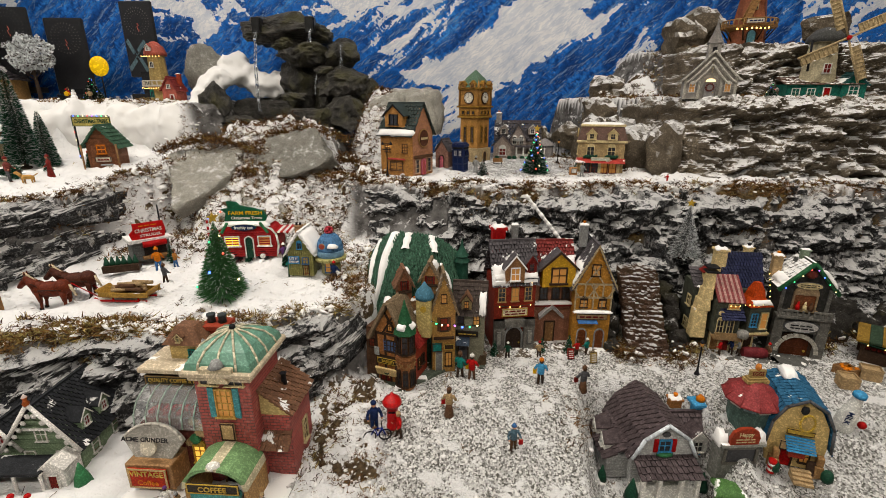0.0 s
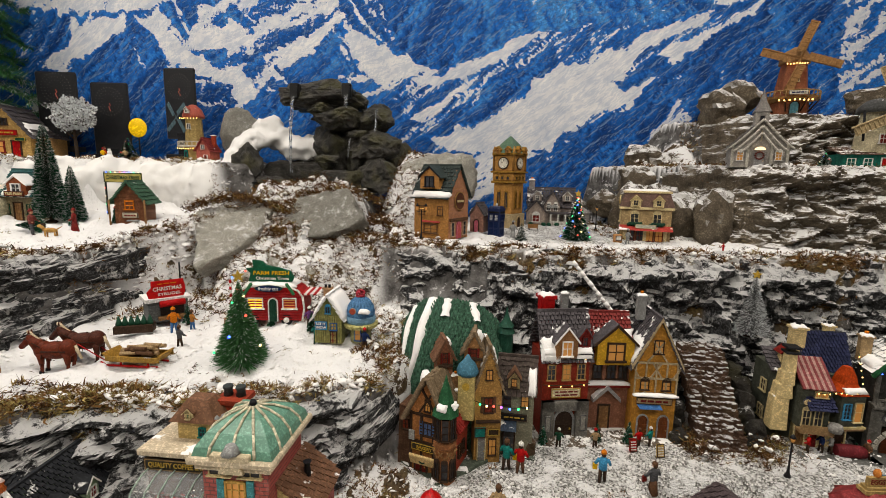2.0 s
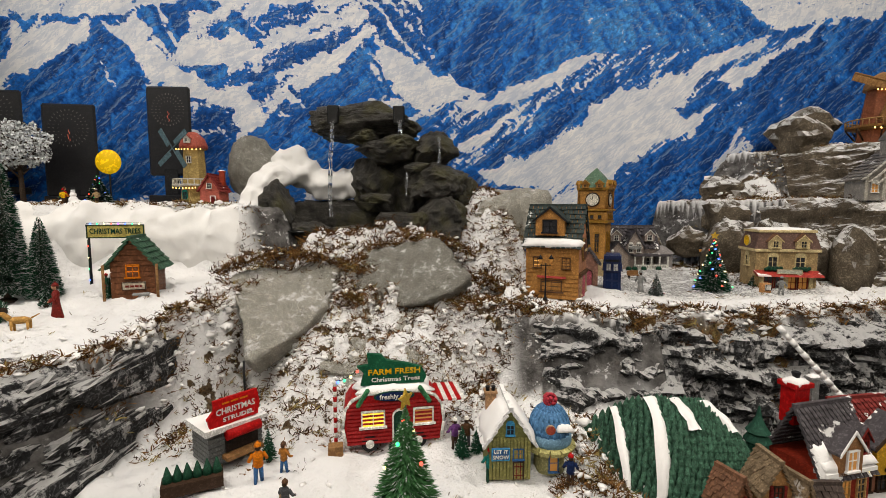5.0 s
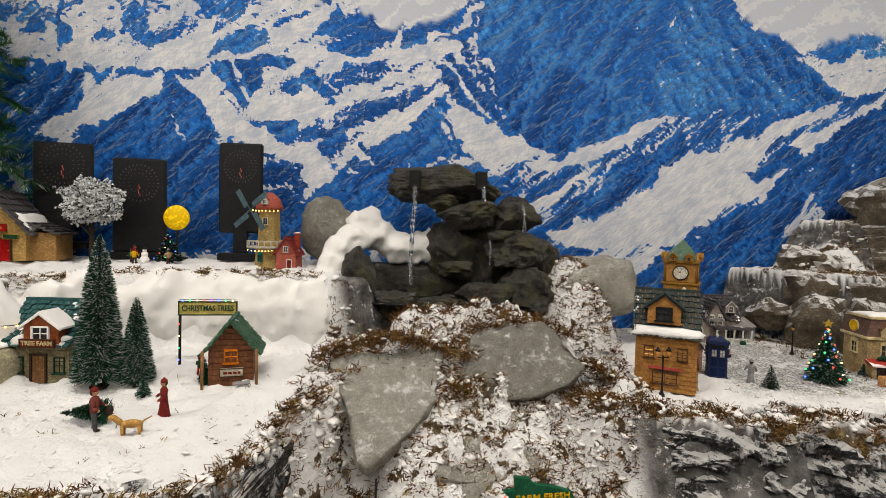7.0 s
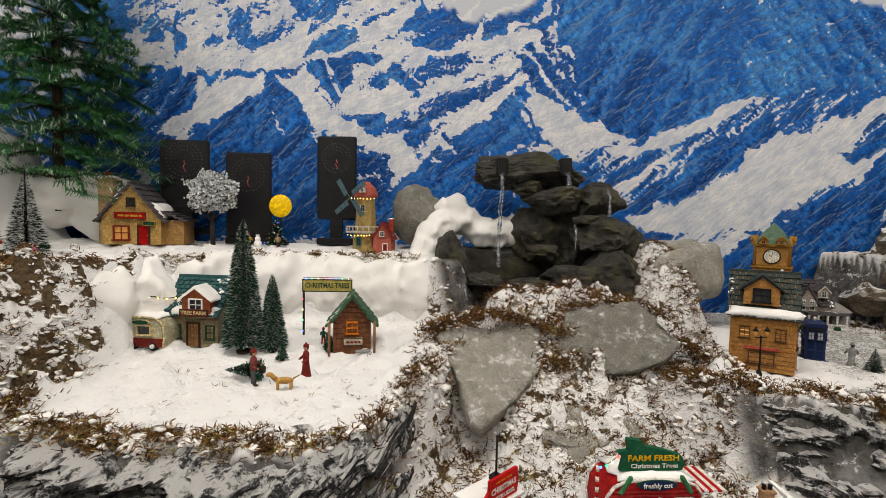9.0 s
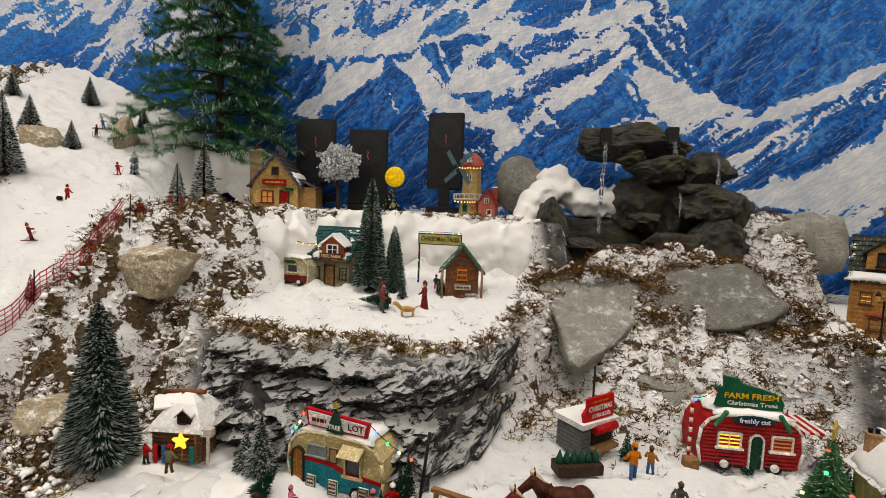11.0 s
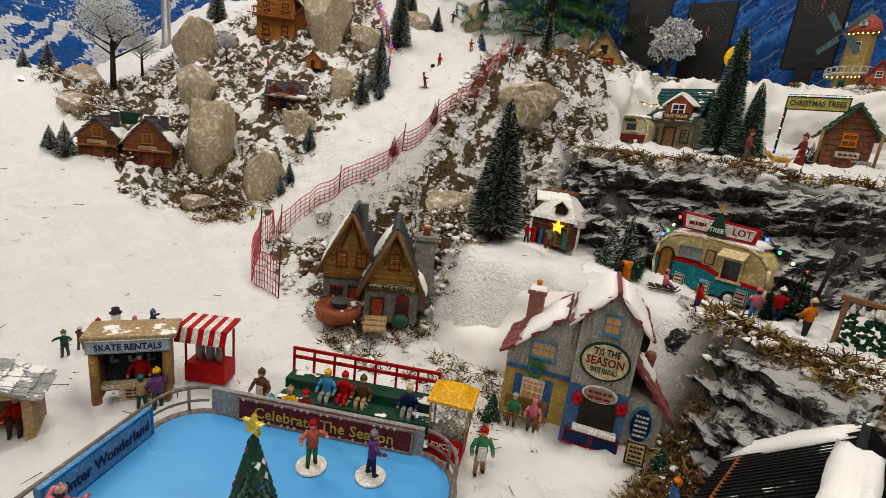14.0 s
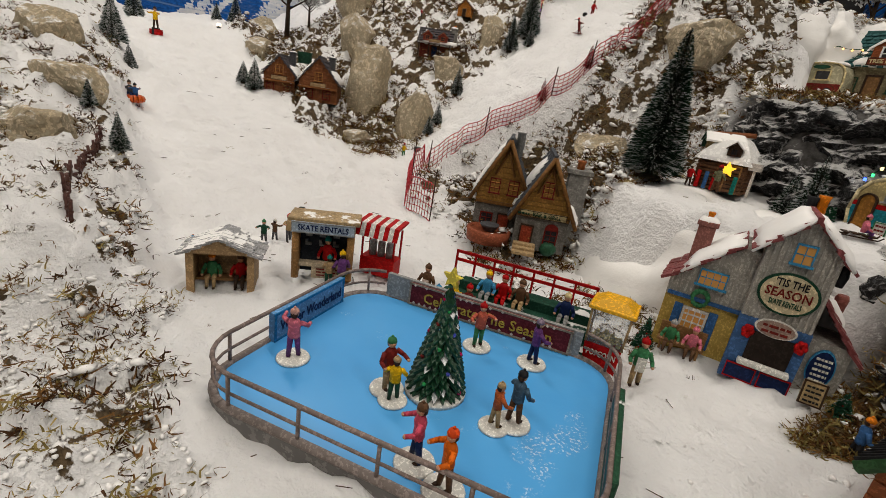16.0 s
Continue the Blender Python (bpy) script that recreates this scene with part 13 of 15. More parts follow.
# ---- sledge run ----
t = thing("red_platform", "red and black starting platform at the top of the run", "platform", -2.83, 0.215, g_(-2.83, 0.215), 30)
for k in range(3):
    bm = bmesh.new()
    box(bm, -0.012 + 0.012 * k, 0, 0, 0.011, 0.02, 0.016 + 0.004 * (k == 1))
    part("block", bm, RED if k % 2 == 0 else BLACK, t)
person("snowboarder figurine in ochre jacket on the platform", -2.83, 0.215, 60, YELLOW, z=g_(-2.83, 0.215) + 0.019, legs=DKWOOD, hat=DKWOOD, h=0.06, arm=(80, 80))
t = thing("snow_tube", "orange inflated snow tube", "snow tube", -2.31, 0.125, g_(-2.31, 0.125))
bm = bmesh.new()
for k in range(16):
    q0, q1 = k * math.tau / 16, (k + 1) * math.tau / 16
    tube(bm, (0.017 * math.cos(q0), 0.017 * math.sin(q0), 0.008), (0.017 * math.cos(q1), 0.017 * math.sin(q1), 0.008), 0.008, n=8)
part("ring", bm, paint((0.6, 0.13, 0.03), 0.35, 0.1), t)
person("two-tone blue figurine riding the snow tube", -2.305, 0.13, 80, BLUE, z=g_(-2.31, 0.125) + 0.014, legs=NAVY, hat=BLACK, h=0.042, seated=True, arm=(100, 100))
person("figurine in dark jacket riding the snow tube", -2.322, 0.12, 80, DKGREY, z=g_(-2.31, 0.125) + 0.014, legs=NAVY, hat=DKWOOD, h=0.048, seated=True)
bm = bmesh.new()
rng = random.Random(77)
t = thing("twig_fence", "low woven twig fence half sunk in snow", "fence", 0, 0, 0)
for k in range(26):
    f = k / 25
    x, y = -2.0 + 0.30 * f, 0.065 - 0.03 * f - 0.02 * math.sin(f * 3)
    bm = bmesh.new()
    tube(bm, (x, y, ground(x, y) - 0.006), (x + rng.uniform(-0.004, 0.004), y + rng.uniform(-0.003, 0.003), ground(x, y) + rng.uniform(0.018, 0.03)), 0.0028, 0.002, n=6)
    part("stake", bm, paint((0.11, 0.055, 0.045), snow=0.3), t)
for r in range(3):
    bm = bmesh.new()
    prev = None
    for k in range(26):
        f = k / 25
        x, y = -2.0 + 0.30 * f, 0.065 - 0.03 * f - 0.02 * math.sin(f * 3)
        p = Vector((x, y + 0.003 * (-1) ** (k + r), ground(x, y) + 0.005 + 0.006 * r))
        if prev is not None:
            tube(bm, prev, p, 0.0016, n=5)
        prev = p
    part("rail", bm, paint((0.11, 0.055, 0.045), snow=0.3), t)
t = thing("spot_light", "small warm spot light in the snow", "lamp", -2.98, 0.42, g_(-2.98, 0.42))
bm = bmesh.new()
lathe(bm, 0, 0, [(0.008, 0), (0.007, 0.008)], 10)
part("housing", bm, DKGREY, t)
bm = bmesh.new()
ball(bm, (0, 0, 0.012), 0.008, seg=8)
part("bulb", bm, glow((1.0, 0.85, 0.6), 3.0), t)

# ---- inn ----
t = thing("bar_and_grill", "stone and timber inn with twin gables, slate roof and stone chimney", "village house", -1.622, 0.722, g_(-1.61, 0.69) - 0.003, 46, size=1.08)
stone = paint((0.2, 0.19, 0.17), 0.8, 0.5, 130, 0.7)
tim = paint((0.34, 0.19, 0.07))
sl = paint((0.085, 0.09, 0.1), 0.7, 0.4, 70, 0.5, snow=0.12)
for x, y, w, d, h, rh in ((-0.045, 0.02, 0.085, 0.09, 0.082, 0.085), (0.028, -0.01, 0.085, 0.12, 0.07, 0.085)):
    c = new("house")
    c.parent = t
    c.matrix_basis = pose(x, y, 0)
    body(c, w, d, 0.058, 0.0, stone)
    body(c, w * 0.98, d * 0.99, h - 0.058, rh, tim, True, 12, z=0.058, name="gable")
    gable_roof(c, w, d, h, rh, sl, 0.011, True, 11, 12, int(141 + x * 100), snow=((-0.2, 0.45, 0.5, 0.9), (-0.6, 0.15, 0.35, 0.3)))
    bm = bmesh.new()
    for s in (-1, 1):
        tube(bm, (s * (w / 2 + 0.011), -d / 2 - 0.012, h - 0.022), (0, -d / 2 - 0.012, h + rh), 0.0035, n=6)
        tube(bm, (s * 0.016, -d / 2 - 0.003, h + rh * 0.3), (0, -d / 2 - 0.003, h + rh * 0.8), 0.002, n=5)
    box(bm, 0, -d / 2 - 0.003, 0.056, w, 0.004, 0.005)
    part("timber_frame", bm, paint((0.2, 0.1, 0.04)), c)
    for u in ((-0.014, 0.018) if x < 0 else (0.0,)):
        window(c, on_face(w, d, "f", u, 0.075 if x < 0 else 0.09), 0.018, 0.026, DKRED, AMBER_GLOW, 2, 3)
    window(c, on_face(w, d, "f", 0.018 if x > 0 else -0.02, 0.01), 0.022, 0.03, DKRED, PANE, 2, 3, arch=x > 0)
    door(c, on_face(w, d, "f", -0.022 if x > 0 else 0.01, 0), 0.02, 0.04, paint((0.35, 0.08, 0.05)), DKWOOD)
board(t, pose(0.028, -0.072, 0.061), 0.075, 0.011, CREAM, DKWOOD)
lettering(t, pose(0.034, -0.0758, 0.061), "BAR & GRILL", 0.0085, DKGREEN, wide=0.046)
bars(t, pose(-0.004, -0.0757, 0.061), 0.022, 0.007, 1, DKGREEN)
chimney(t, 0.078, 0.0, 0.0, 0.034, 0.128, STONEWALL, 1, paint((0.4, 0.15, 0.07)), False)
bm = bmesh.new()
lathe(bm, -0.03, 0.0, [(0.007, 0.14), (0.007, 0.178), (0.009, 0.18)], 10)
part("flue", bm, GREY, t)
bm = bmesh.new()
lathe(bm, -0.055, -0.06, [(0.036, 0), (0.038, 0.02), (0.033, 0.021), (0.033, 0.016)], 16)
part("terrace_wall", bm, paint((0.3, 0.1, 0.06)), t, "round red brick terrace wall")
bm = bmesh.new()
lathe(bm, -0.055, -0.06, [(0.008, 0.015), (0.016, 0.026), (0.017, 0.028)], 12)
part("grill", bm, DKGREY, t)
for k in range(3):
    bm = bmesh.new()
    box(bm, 0.006, -0.085 - 0.01 * k, 0, 0.036, 0.014, 0.014 - 0.004 * k, bev=0.001)
    part("step", bm, TAN, t)
bm = bmesh.new()
ball(bm, (0.045, -0.085, 0.01), (0.014, 0.01, 0.012), seg=9)
part("shrub", bm, paint((0.03, 0.09, 0.05), snow=0.3), t)

# ---- skate rental house ----
t = thing("skate_house", "blue and yellow ribbed skate-rental house with thick snow roof", "village house", -1.222, 0.752, g_(-1.21, 0.70) - 0.002, 22, size=0.95)
t.scale = (0.88, 0.95, 1.2)
rib = paint((0.42, 0.4, 0.36))
yl = paint((0.5, 0.36, 0.13))
bl = paint((0.08, 0.15, 0.3))
mm_ = paint((0.26, 0.09, 0.09), 0.6, 0.3, 60, 0.3, snow=0.2)
body(t, 0.105, 0.10, 0.062, 0.0, yl, True, 0, x=-0.055)
bm = bmesh.new()
prism(bm, [(-0.108, 0.062), (-0.002, 0.062), (-0.002, 0.13), (-0.03, 0.13), (-0.108, 0.085)], -0.049, 0.05)
part("upper_wall", bm, rib, t)
bm = bmesh.new()
for k in range(15):
    box(bm, -0.105 + 0.007 * k, -0.05, 0.066, 0.0028, 0.0028, 0.02 + 0.0028 * k)
part("ribbed_cladding", bm, rib, t)
shingle_slope(t, (-0.118, 0, 0.076), (-0.03, 0, 0.135), (0, 1, 0), 0.115, mm_, 6, 10, 151, snow=((0.1, 0.62, 0.9, 0.7),))
c = new("tall_gable")
c.parent = t
c.matrix_basis = pose(0.03, -0.015, 0)
body(c, 0.08, 0.11, 0.145, 0.03, rib)
bm = bmesh.new()
for k in range(12):
    box(bm, -0.0375 + 0.0068 * k, -0.0555, 0.068, 0.0028, 0.003, 0.08 + 0.026 * (1 - abs(k - 5.5) / 5.5))
part("ribbed_cladding", bm, rib, c)
gable_roof(c, 0.08, 0.11, 0.145, 0.03, mm_, 0.012, True, 5, 8, 153, snow=((0, 0.5, 1.0, 1.05), (-0.2, 0.5, 0.8, 0.9)))
bm = bmesh.new()
box(bm, 0, -0.052, 0, 0.082, 0.014, 0.07)
part("shop_front", bm, bl, c)
# The hatch's shaded inside is a near-black plate on the front.
bm = bmesh.new()
box(bm, 0.004, -0.0592, 0.026, 0.05, 0.003, 0.032)
part("hatch", bm, paint((0.03, 0.02, 0.015)), c)
bm = bmesh.new()
box(bm, 0.004, -0.064, 0.022, 0.06, 0.012, 0.005, bev=0.001)
part("counter", bm, WHITE, c)
for s in (-1, 1):
    bm = bmesh.new()
    for k in range(6):
        ball(bm, (0.004 + s * 0.03 + 0.004 * math.cos(k), -0.062, 0.056 + 0.004 * math.sin(k)), 0.004, seg=6)
    part("red_bow", bm, RED, c)
board(c, pose(0.002, -0.0595, 0.066), 0.048, 0.018, paint((0.4, 0.3, 0.25)), WHITE, oval=True)
bars(c, pose(0.002, -0.064, 0.066), 0.036, 0.012, 2, DKRED)
board(c, pose(0.0, -0.0572, 0.102), 0.068, 0.042, paint((0.6, 0.52, 0.36)), DKGREEN, oval=True)
lettering(c, pose(0.0, -0.0615, 0.1125), "'TIS THE", 0.0105, BLACK, wide=0.036)
lettering(c, pose(0.0, -0.0615, 0.102), "SEASON", 0.0125, DKRED, wide=0.05)
lettering(c, pose(0.0, -0.0615, 0.0925), "SKATE RENTALS", 0.0075, DKGREEN, wide=0.036)
window(c, pose(0.0, -0.0572, 0.132), 0.022, 0.02, SKYBLUE, AMBER_GLOW)
for u in (-0.018, 0.022):
    board(c, pose(u, -0.0595, 0.011), 0.036, 0.017, NAVY, RED)
bm = bmesh.new()
lathe(bm, 0.045, -0.05, [(0.004, 0.12), (0.006, 0.13), (0.004, 0.14)], 8)
part("bell", bm, BLACK, c)
board(t, pose(-0.055, -0.0515, 0.065), 0.1, 0.004, BLUE, BLUE, name="beam")
window(t, on_face(0.105, 0.10, "f", -0.062, 0.012), 0.034, 0.042, WHITE, AMBER_GLOW, 4, 5, shutter=BLUE)
window(t, pose(-0.055, -0.0515, 0.082), 0.036, 0.018, SKYBLUE, AMBER_GLOW, 4, 2)
bm = bmesh.new()
for k in range(16):
    q_ = k * math.tau / 16
    ball(bm, (-0.062 + 0.01 * math.cos(q_), -0.053, 0.067 + 0.008 * math.sin(q_)), 0.0034, seg=6)
part("wreath", bm, GREEN, t)
w = new("lean_to")
w.parent = t
w.matrix_basis = pose(0.095, -0.01, 0)
body(w, 0.05, 0.085, 0.062, 0.0, rib)
shingle_slope(w, (0.034, 0, 0.05), (-0.026, 0, 0.105), (0, 1, 0), 0.1, mm_, 5, 8, 155, snow=((0.2, 0.6, 0.5, 0.5),))
board(w, on_face(0.05, 0.085, "f", 0.0, 0.036) @ pose(0, -0.002, 0), 0.03, 0.042, NAVY, SKYBLUE, oval=True)
bars(w, on_face(0.05, 0.085, "f", 0.0, 0.036) @ pose(0, -0.0065, 0), 0.02, 0.028, 5, WHITE)
bm = bmesh.new()
lathe(bm, 0.0, 0.0, [(0.006, 0.08), (0.008, 0.1), (0.006, 0.104)], 9)
part("flue", bm, paint((0.3, 0.12, 0.1)), w)
chimney(t, -0.085, 0.02, 0.09, 0.024, 0.045, paint((0.3, 0.14, 0.12)), 1)
for z, c_ in ((0.182, BLACK), (0.185, ORANGE)):
    bm = bmesh.new()
    lathe(bm, 0.02 + (z - 0.18) * 4, 0.03, [(0.007, z - 0.02), (0.006, z), (0.008, z + 0.006)], 9)
    part("chimney_pot", bm, c_, t)
t = thing("bench", "brown wooden bench against the skate house", "bench", -1.252, 0.668, g_(-1.252, 0.668) + 0.006, 24)
bm = bmesh.new()
box(bm, 0, 0, 0.012, 0.055, 0.014, 0.003)
part("seat", bm, WOOD, t)
bm = bmesh.new()
box(bm, 0, 0.008, 0.015, 0.055, 0.003, 0.02)
part("backrest", bm, WOOD, t)
for u in (-0.022, 0.022):
    bm = bmesh.new()
    box(bm, u, 0, 0, 0.003, 0.012, 0.012)
    part("leg", bm, WOOD, t)
for u, c_ in ((-0.013, GREEN), (0.013, PINK)):
    p = pose(-1.252, 0.668, 0, 0, 0, 24) @ Vector((u, -0.002, 0))
    person("seated figurine in bright jacket on the bench", p.x, p.y, 24, c_, z=g_(-1.252, 0.668) + 0.016, legs=BROWN, hat=GREY if u < 0 else PINK, h=0.05, seated=True)
brush_tree("little potted fir with red baubles by the skate house", -1.292, 0.655, 0.05, 0.016, 561, NEEDLE2, 0.1, 500, lamps=6, baubles=True, group="little firs")
p = pose(-1.222, 0.752, 0, 0, 0, 24) @ Vector((0.075, -0.095, 0))
t = thing("menu_board", "cream price board leaning by the counter", "notice board", p.x, p.y, g_(p.x, p.y) + 0.004, 24, "notice boards")
board(t, pose(0, 0, 0.014, -10), 0.022, 0.028, paint((0.5, 0.38, 0.22)), DKWOOD)
bars(t, pose(0, -0.0034, 0.014, -10), 0.017, 0.022, 4, BLACK)
brush_tree("small green plant in a pot by the counter", p.x + 0.025, p.y + 0.02, 0.035, 0.014, 563, NEEDLE2, 0.1, 350, lamps=4, baubles=True, group="little firs")
p = pose(-1.222, 0.752, 0, 0, 0, 24) @ Vector((0.034, -0.062, 0))
person("seller figurine behind the skate counter", p.x, p.y, 24, DKGREEN, z=g_(-1.21, 0.70) + 0.006, legs=BROWN, hat=WOOD, h=0.05)

# ---- ice rink ----
RC, RT = (-1.328, 0.331), 33.0
RM = pose(RC[0], RC[1], 0.972, 0, 0, RT)


def on_rink(u, v, z=0.0):
    return RM @ Vector((u, v, z))


t = thing("ice_rink", "blue toy ice rink with grey kerb and railings", "ice rink", RC[0], RC[1], 0.972, RT)
HU, HV, RR = 0.176, 0.142, 0.05


def rounded(hu, hv, r, n=7):
    out = []
    for cx, cy, a0 in ((hu - r, hv - r, 0), (-hu + r, hv - r, 90), (-hu + r, -hv + r, 180), (hu - r, -hv + r, 270)):
        for k in range(n + 1):
            a = radians(a0 + 90 * k / n)
            out.append((cx + r * math.cos(a), cy + r * math.sin(a)))
    return out


def ice_mat():
    m, nt, nodes, links, bsdf = nodes_of("painted_ice")
    tc = nodes.new("ShaderNodeTexCoord").outputs["Object"]
    c = mix_node(nt, noise_node(nt, tc, 9, 3), (0.05, 0.28, 0.62), (0.09, 0.36, 0.69))
    ln = nodes.new("ShaderNodeVectorMath")
    ln.operation = "LENGTH"
    mp = nodes.new("ShaderNodeMapping")
    mp.inputs["Scale"].default_value = (5.4, 6.8, 0)
    links.new(tc, mp.inputs["Vector"])
    links.new(mp.outputs[0], ln.inputs[0])
    edge = math_node(nt, "ADD", ln.outputs["Value"], math_node(nt, "MULTIPLY", noise_node(nt, tc, 40, 5), 0.5))
    fl = math_node(nt, "MULTIPLY", ramp_node(nt, edge, 1.04, 1.32), ramp_node(nt, noise_node(nt, tc, 420, 3, 0.8), 0.5, 0.56))
    tr = math_node(nt, "MULTIPLY", ramp_node(nt, noise_node(nt, tc, 11, 3), 0.64, 0.68), ramp_node(nt, noise_node(nt, tc, 300, 2, 0.8), 0.56, 0.6))
    c = mix_node(nt, math_node(nt, "MAXIMUM", fl, math_node(nt, "MULTIPLY", tr, 0.6)), c, (0.78, 0.8, 0.82))
    links.new(c, bsdf.inputs["Base Color"])
    bsdf.inputs["Roughness"].default_value = 0.3
    bump_node(nt, bsdf, noise_node(nt, tc, 60, 4), 0.12, 0.002)
    return m


bm = bmesh.new()
prism(bm, rounded(HU, HV, RR), -0.012, 0.014, axis="z")
part("base", bm, paint((0.24, 0.23, 0.22), 0.6, 0.15, 30, 0.2), t, "grey moulded base")
bm = bmesh.new()
prism(bm, rounded(HU - 0.006, HV - 0.006, RR - 0.006), 0.0, 0.0165, axis="z")
part("ice", bm, ice_mat(), t, "glossy blue ice with snow at the rim")
bm = bmesh.new()
rim = rounded(HU - 0.002, HV - 0.002, RR)
for p, q in zip(rim, rim[1:] + rim[:1]):
    tube(bm, (p[0], p[1], 0.016), (q[0], q[1], 0.016), 0.0042, n=6)
part("kerb", bm, paint((0.28, 0.24, 0.22), 0.55), t)
railm = paint((0.25, 0.2, 0.18), 0.5)
for z in (0.032, 0.05):
    bm = bmesh.new()
    for p, q in zip(rim, rim[1:] + rim[:1]):
        if not (p[1] > HV - 0.004 and q[1] > HV - 0.004):
            tube(bm, (p[0], p[1], z), (q[0], q[1], z), 0.0022 if z > 0.04 else 0.0015, n=6)
    part("rail", bm, railm, t)
for k in range(8):
    for u, v in ((-HU + 0.05 + k * (2 * HU - 0.1) / 7, -HV + 0.002), (HU - 0.002, -HV + 0.05 + k * (2 * HV - 0.1) / 7), (-HU + 0.002, -HV + 0.05 + k * (2 * HV - 0.1) / 7)):
        if k % 2 == 0 or v > -HV + 0.01:
            if k % 3 == 0 or v < -HV + 0.01:
                bm = bmesh.new()
                tube(bm, (u, v, 0.014), (u, v, 0.05), 0.0018, n=6)
                part("rail_post", bm, railm, t)
for p in (rim[3], rim[11], rim[19], rim[27]):
    bm = bmesh.new()
    tube(bm, (p[0], p[1], 0.014), (p[0], p[1], 0.05), 0.0018, n=6)
    part("rail_post", bm, railm, t)
bm = bmesh.new()
box(bm, 0, HV - 0.002, 0.014, 2 * HU - 0.09, 0.006, 0.036)
part("back_board", bm, GREY, t)
b = board(t, pose(0.012, HV - 0.0052, 0.033), 0.215, 0.031, paint((0.14, 0.025, 0.03)), paint((0.3, 0.25, 0.2)), name="banner")
lettering(b, pose(0.012, HV - 0.0095, 0.032), "Celebrate The Season", 0.0195, GOLD, wide=0.17)
bm = bmesh.new()
rng = random.Random(31)
for k in range(26):
    for z in (0.0205, 0.0455):
        if rng.random() < 0.6:
            box(bm, 0.012 - 0.1 + 0.008 * k, HV - 0.0092, z, 0.0028, 0.001, 0.0028, ry=45)
part("snowflake_print", bm, [paint((0.6, 0.5, 0.45))], b)
lm = pose(-HU - 0.001, 0.022, 0.033, 0, 0, 90)
b = board(t, lm @ pose(0, -0.003, 0), 0.125, 0.034, paint((0.16, 0.3, 0.5)), paint((0.05, 0.2, 0.42)), 0.008, name="banner")
lettering(b, lm @ pose(0, -0.0125, 0), "Winter Wonderland", 0.0175, NAVY, wide=0.11)
bm = bmesh.new()
box(bm, HU + 0.001, -0.02, 0.02, 0.008, 0.13, 0.03, bev=0.001)
part("side_board", bm, paint((0.03, 0.09, 0.05), snow=0.3), t)

IZ = 0.972 + 0.0165
p = on_rink(0.012, -0.018)
t = thing("rink_tree", "green plastic christmas tree with gold star on a white base", "tree", p.x, p.y, IZ, 20, "lit christmas trees")
bm = bmesh.new()
lathe(bm, 0, 0, [(0.03, 0), (0.03, 0.004), (0.026, 0.006)], 24)
part("base", bm, WHITE, t)
bm = bmesh.new()
tube(bm, (0, 0, 0), (0, 0, 0.11), 0.005, 0.002, 8)
part("trunk", bm, BARK, t)
rng = random.Random(12)
bm = bmesh.new()
for lv in range(17):
    u = lv / 17
    n = int(26 - 20 * u)
    r = 0.026 * (1 - u) ** 0.85 + 0.002
    for k in range(n):
        q_ = (k + 0.5 * (lv % 2)) * math.tau / n + rng.uniform(-0.1, 0.1)
        c_, s_ = math.cos(q_), math.sin(q_)
        z = 0.008 + 0.1 * u
        ps = [(r * 0.4 * c_, r * 0.4 * s_, z + 0.008), (r * 0.9 * c_ - 0.003 * s_, r * 0.9 * s_ + 0.003 * c_, z + 0.003), (r * 1.08 * c_, r * 1.08 * s_, z - 0.001), (r * 0.9 * c_ + 0.003 * s_, r * 0.9 * s_ - 0.003 * c_, z + 0.003)]
        vs = [bm.verts.new(v) for v in ps]
        lo = [bm.verts.new((v[0] * 0.96, v[1] * 0.96, v[2] - 0.003)) for v in ps]
        f = bm.faces.new(vs)
        f.material_index = 1 if rng.random() < 0.06 else 0
        for e in range(4):
            bm.faces.new((vs[e], lo[e], lo[(e + 1) % 4], vs[(e + 1) % 4]))
part("crown", bm, [paint((0.018, 0.075, 0.035), 0.3, 0.3), FROST], t)
for k in range(22):
    u = (k + 0.4) / 23
    q_ = k * 2.4
    r = 0.027 * (1 - u) ** 0.85
    bm = bmesh.new()
    ball(bm, (r * math.cos(q_), r * math.sin(q_), 0.01 + 0.1 * u), 0.0022, seg=7)
    part("bauble", bm, [paint((0.5, 0.04, 0.12), 0.2), paint((0.1, 0.12, 0.5), 0.2), paint((0.05, 0.3, 0.1), 0.2), DKRED][k % 4], t)
bm = bmesh.new()
star_shape(bm, (0, 0, 0.12), 0.0105, 0.004)
part("star", bm, paint((0.62, 0.52, 0.12), 0.35), t)
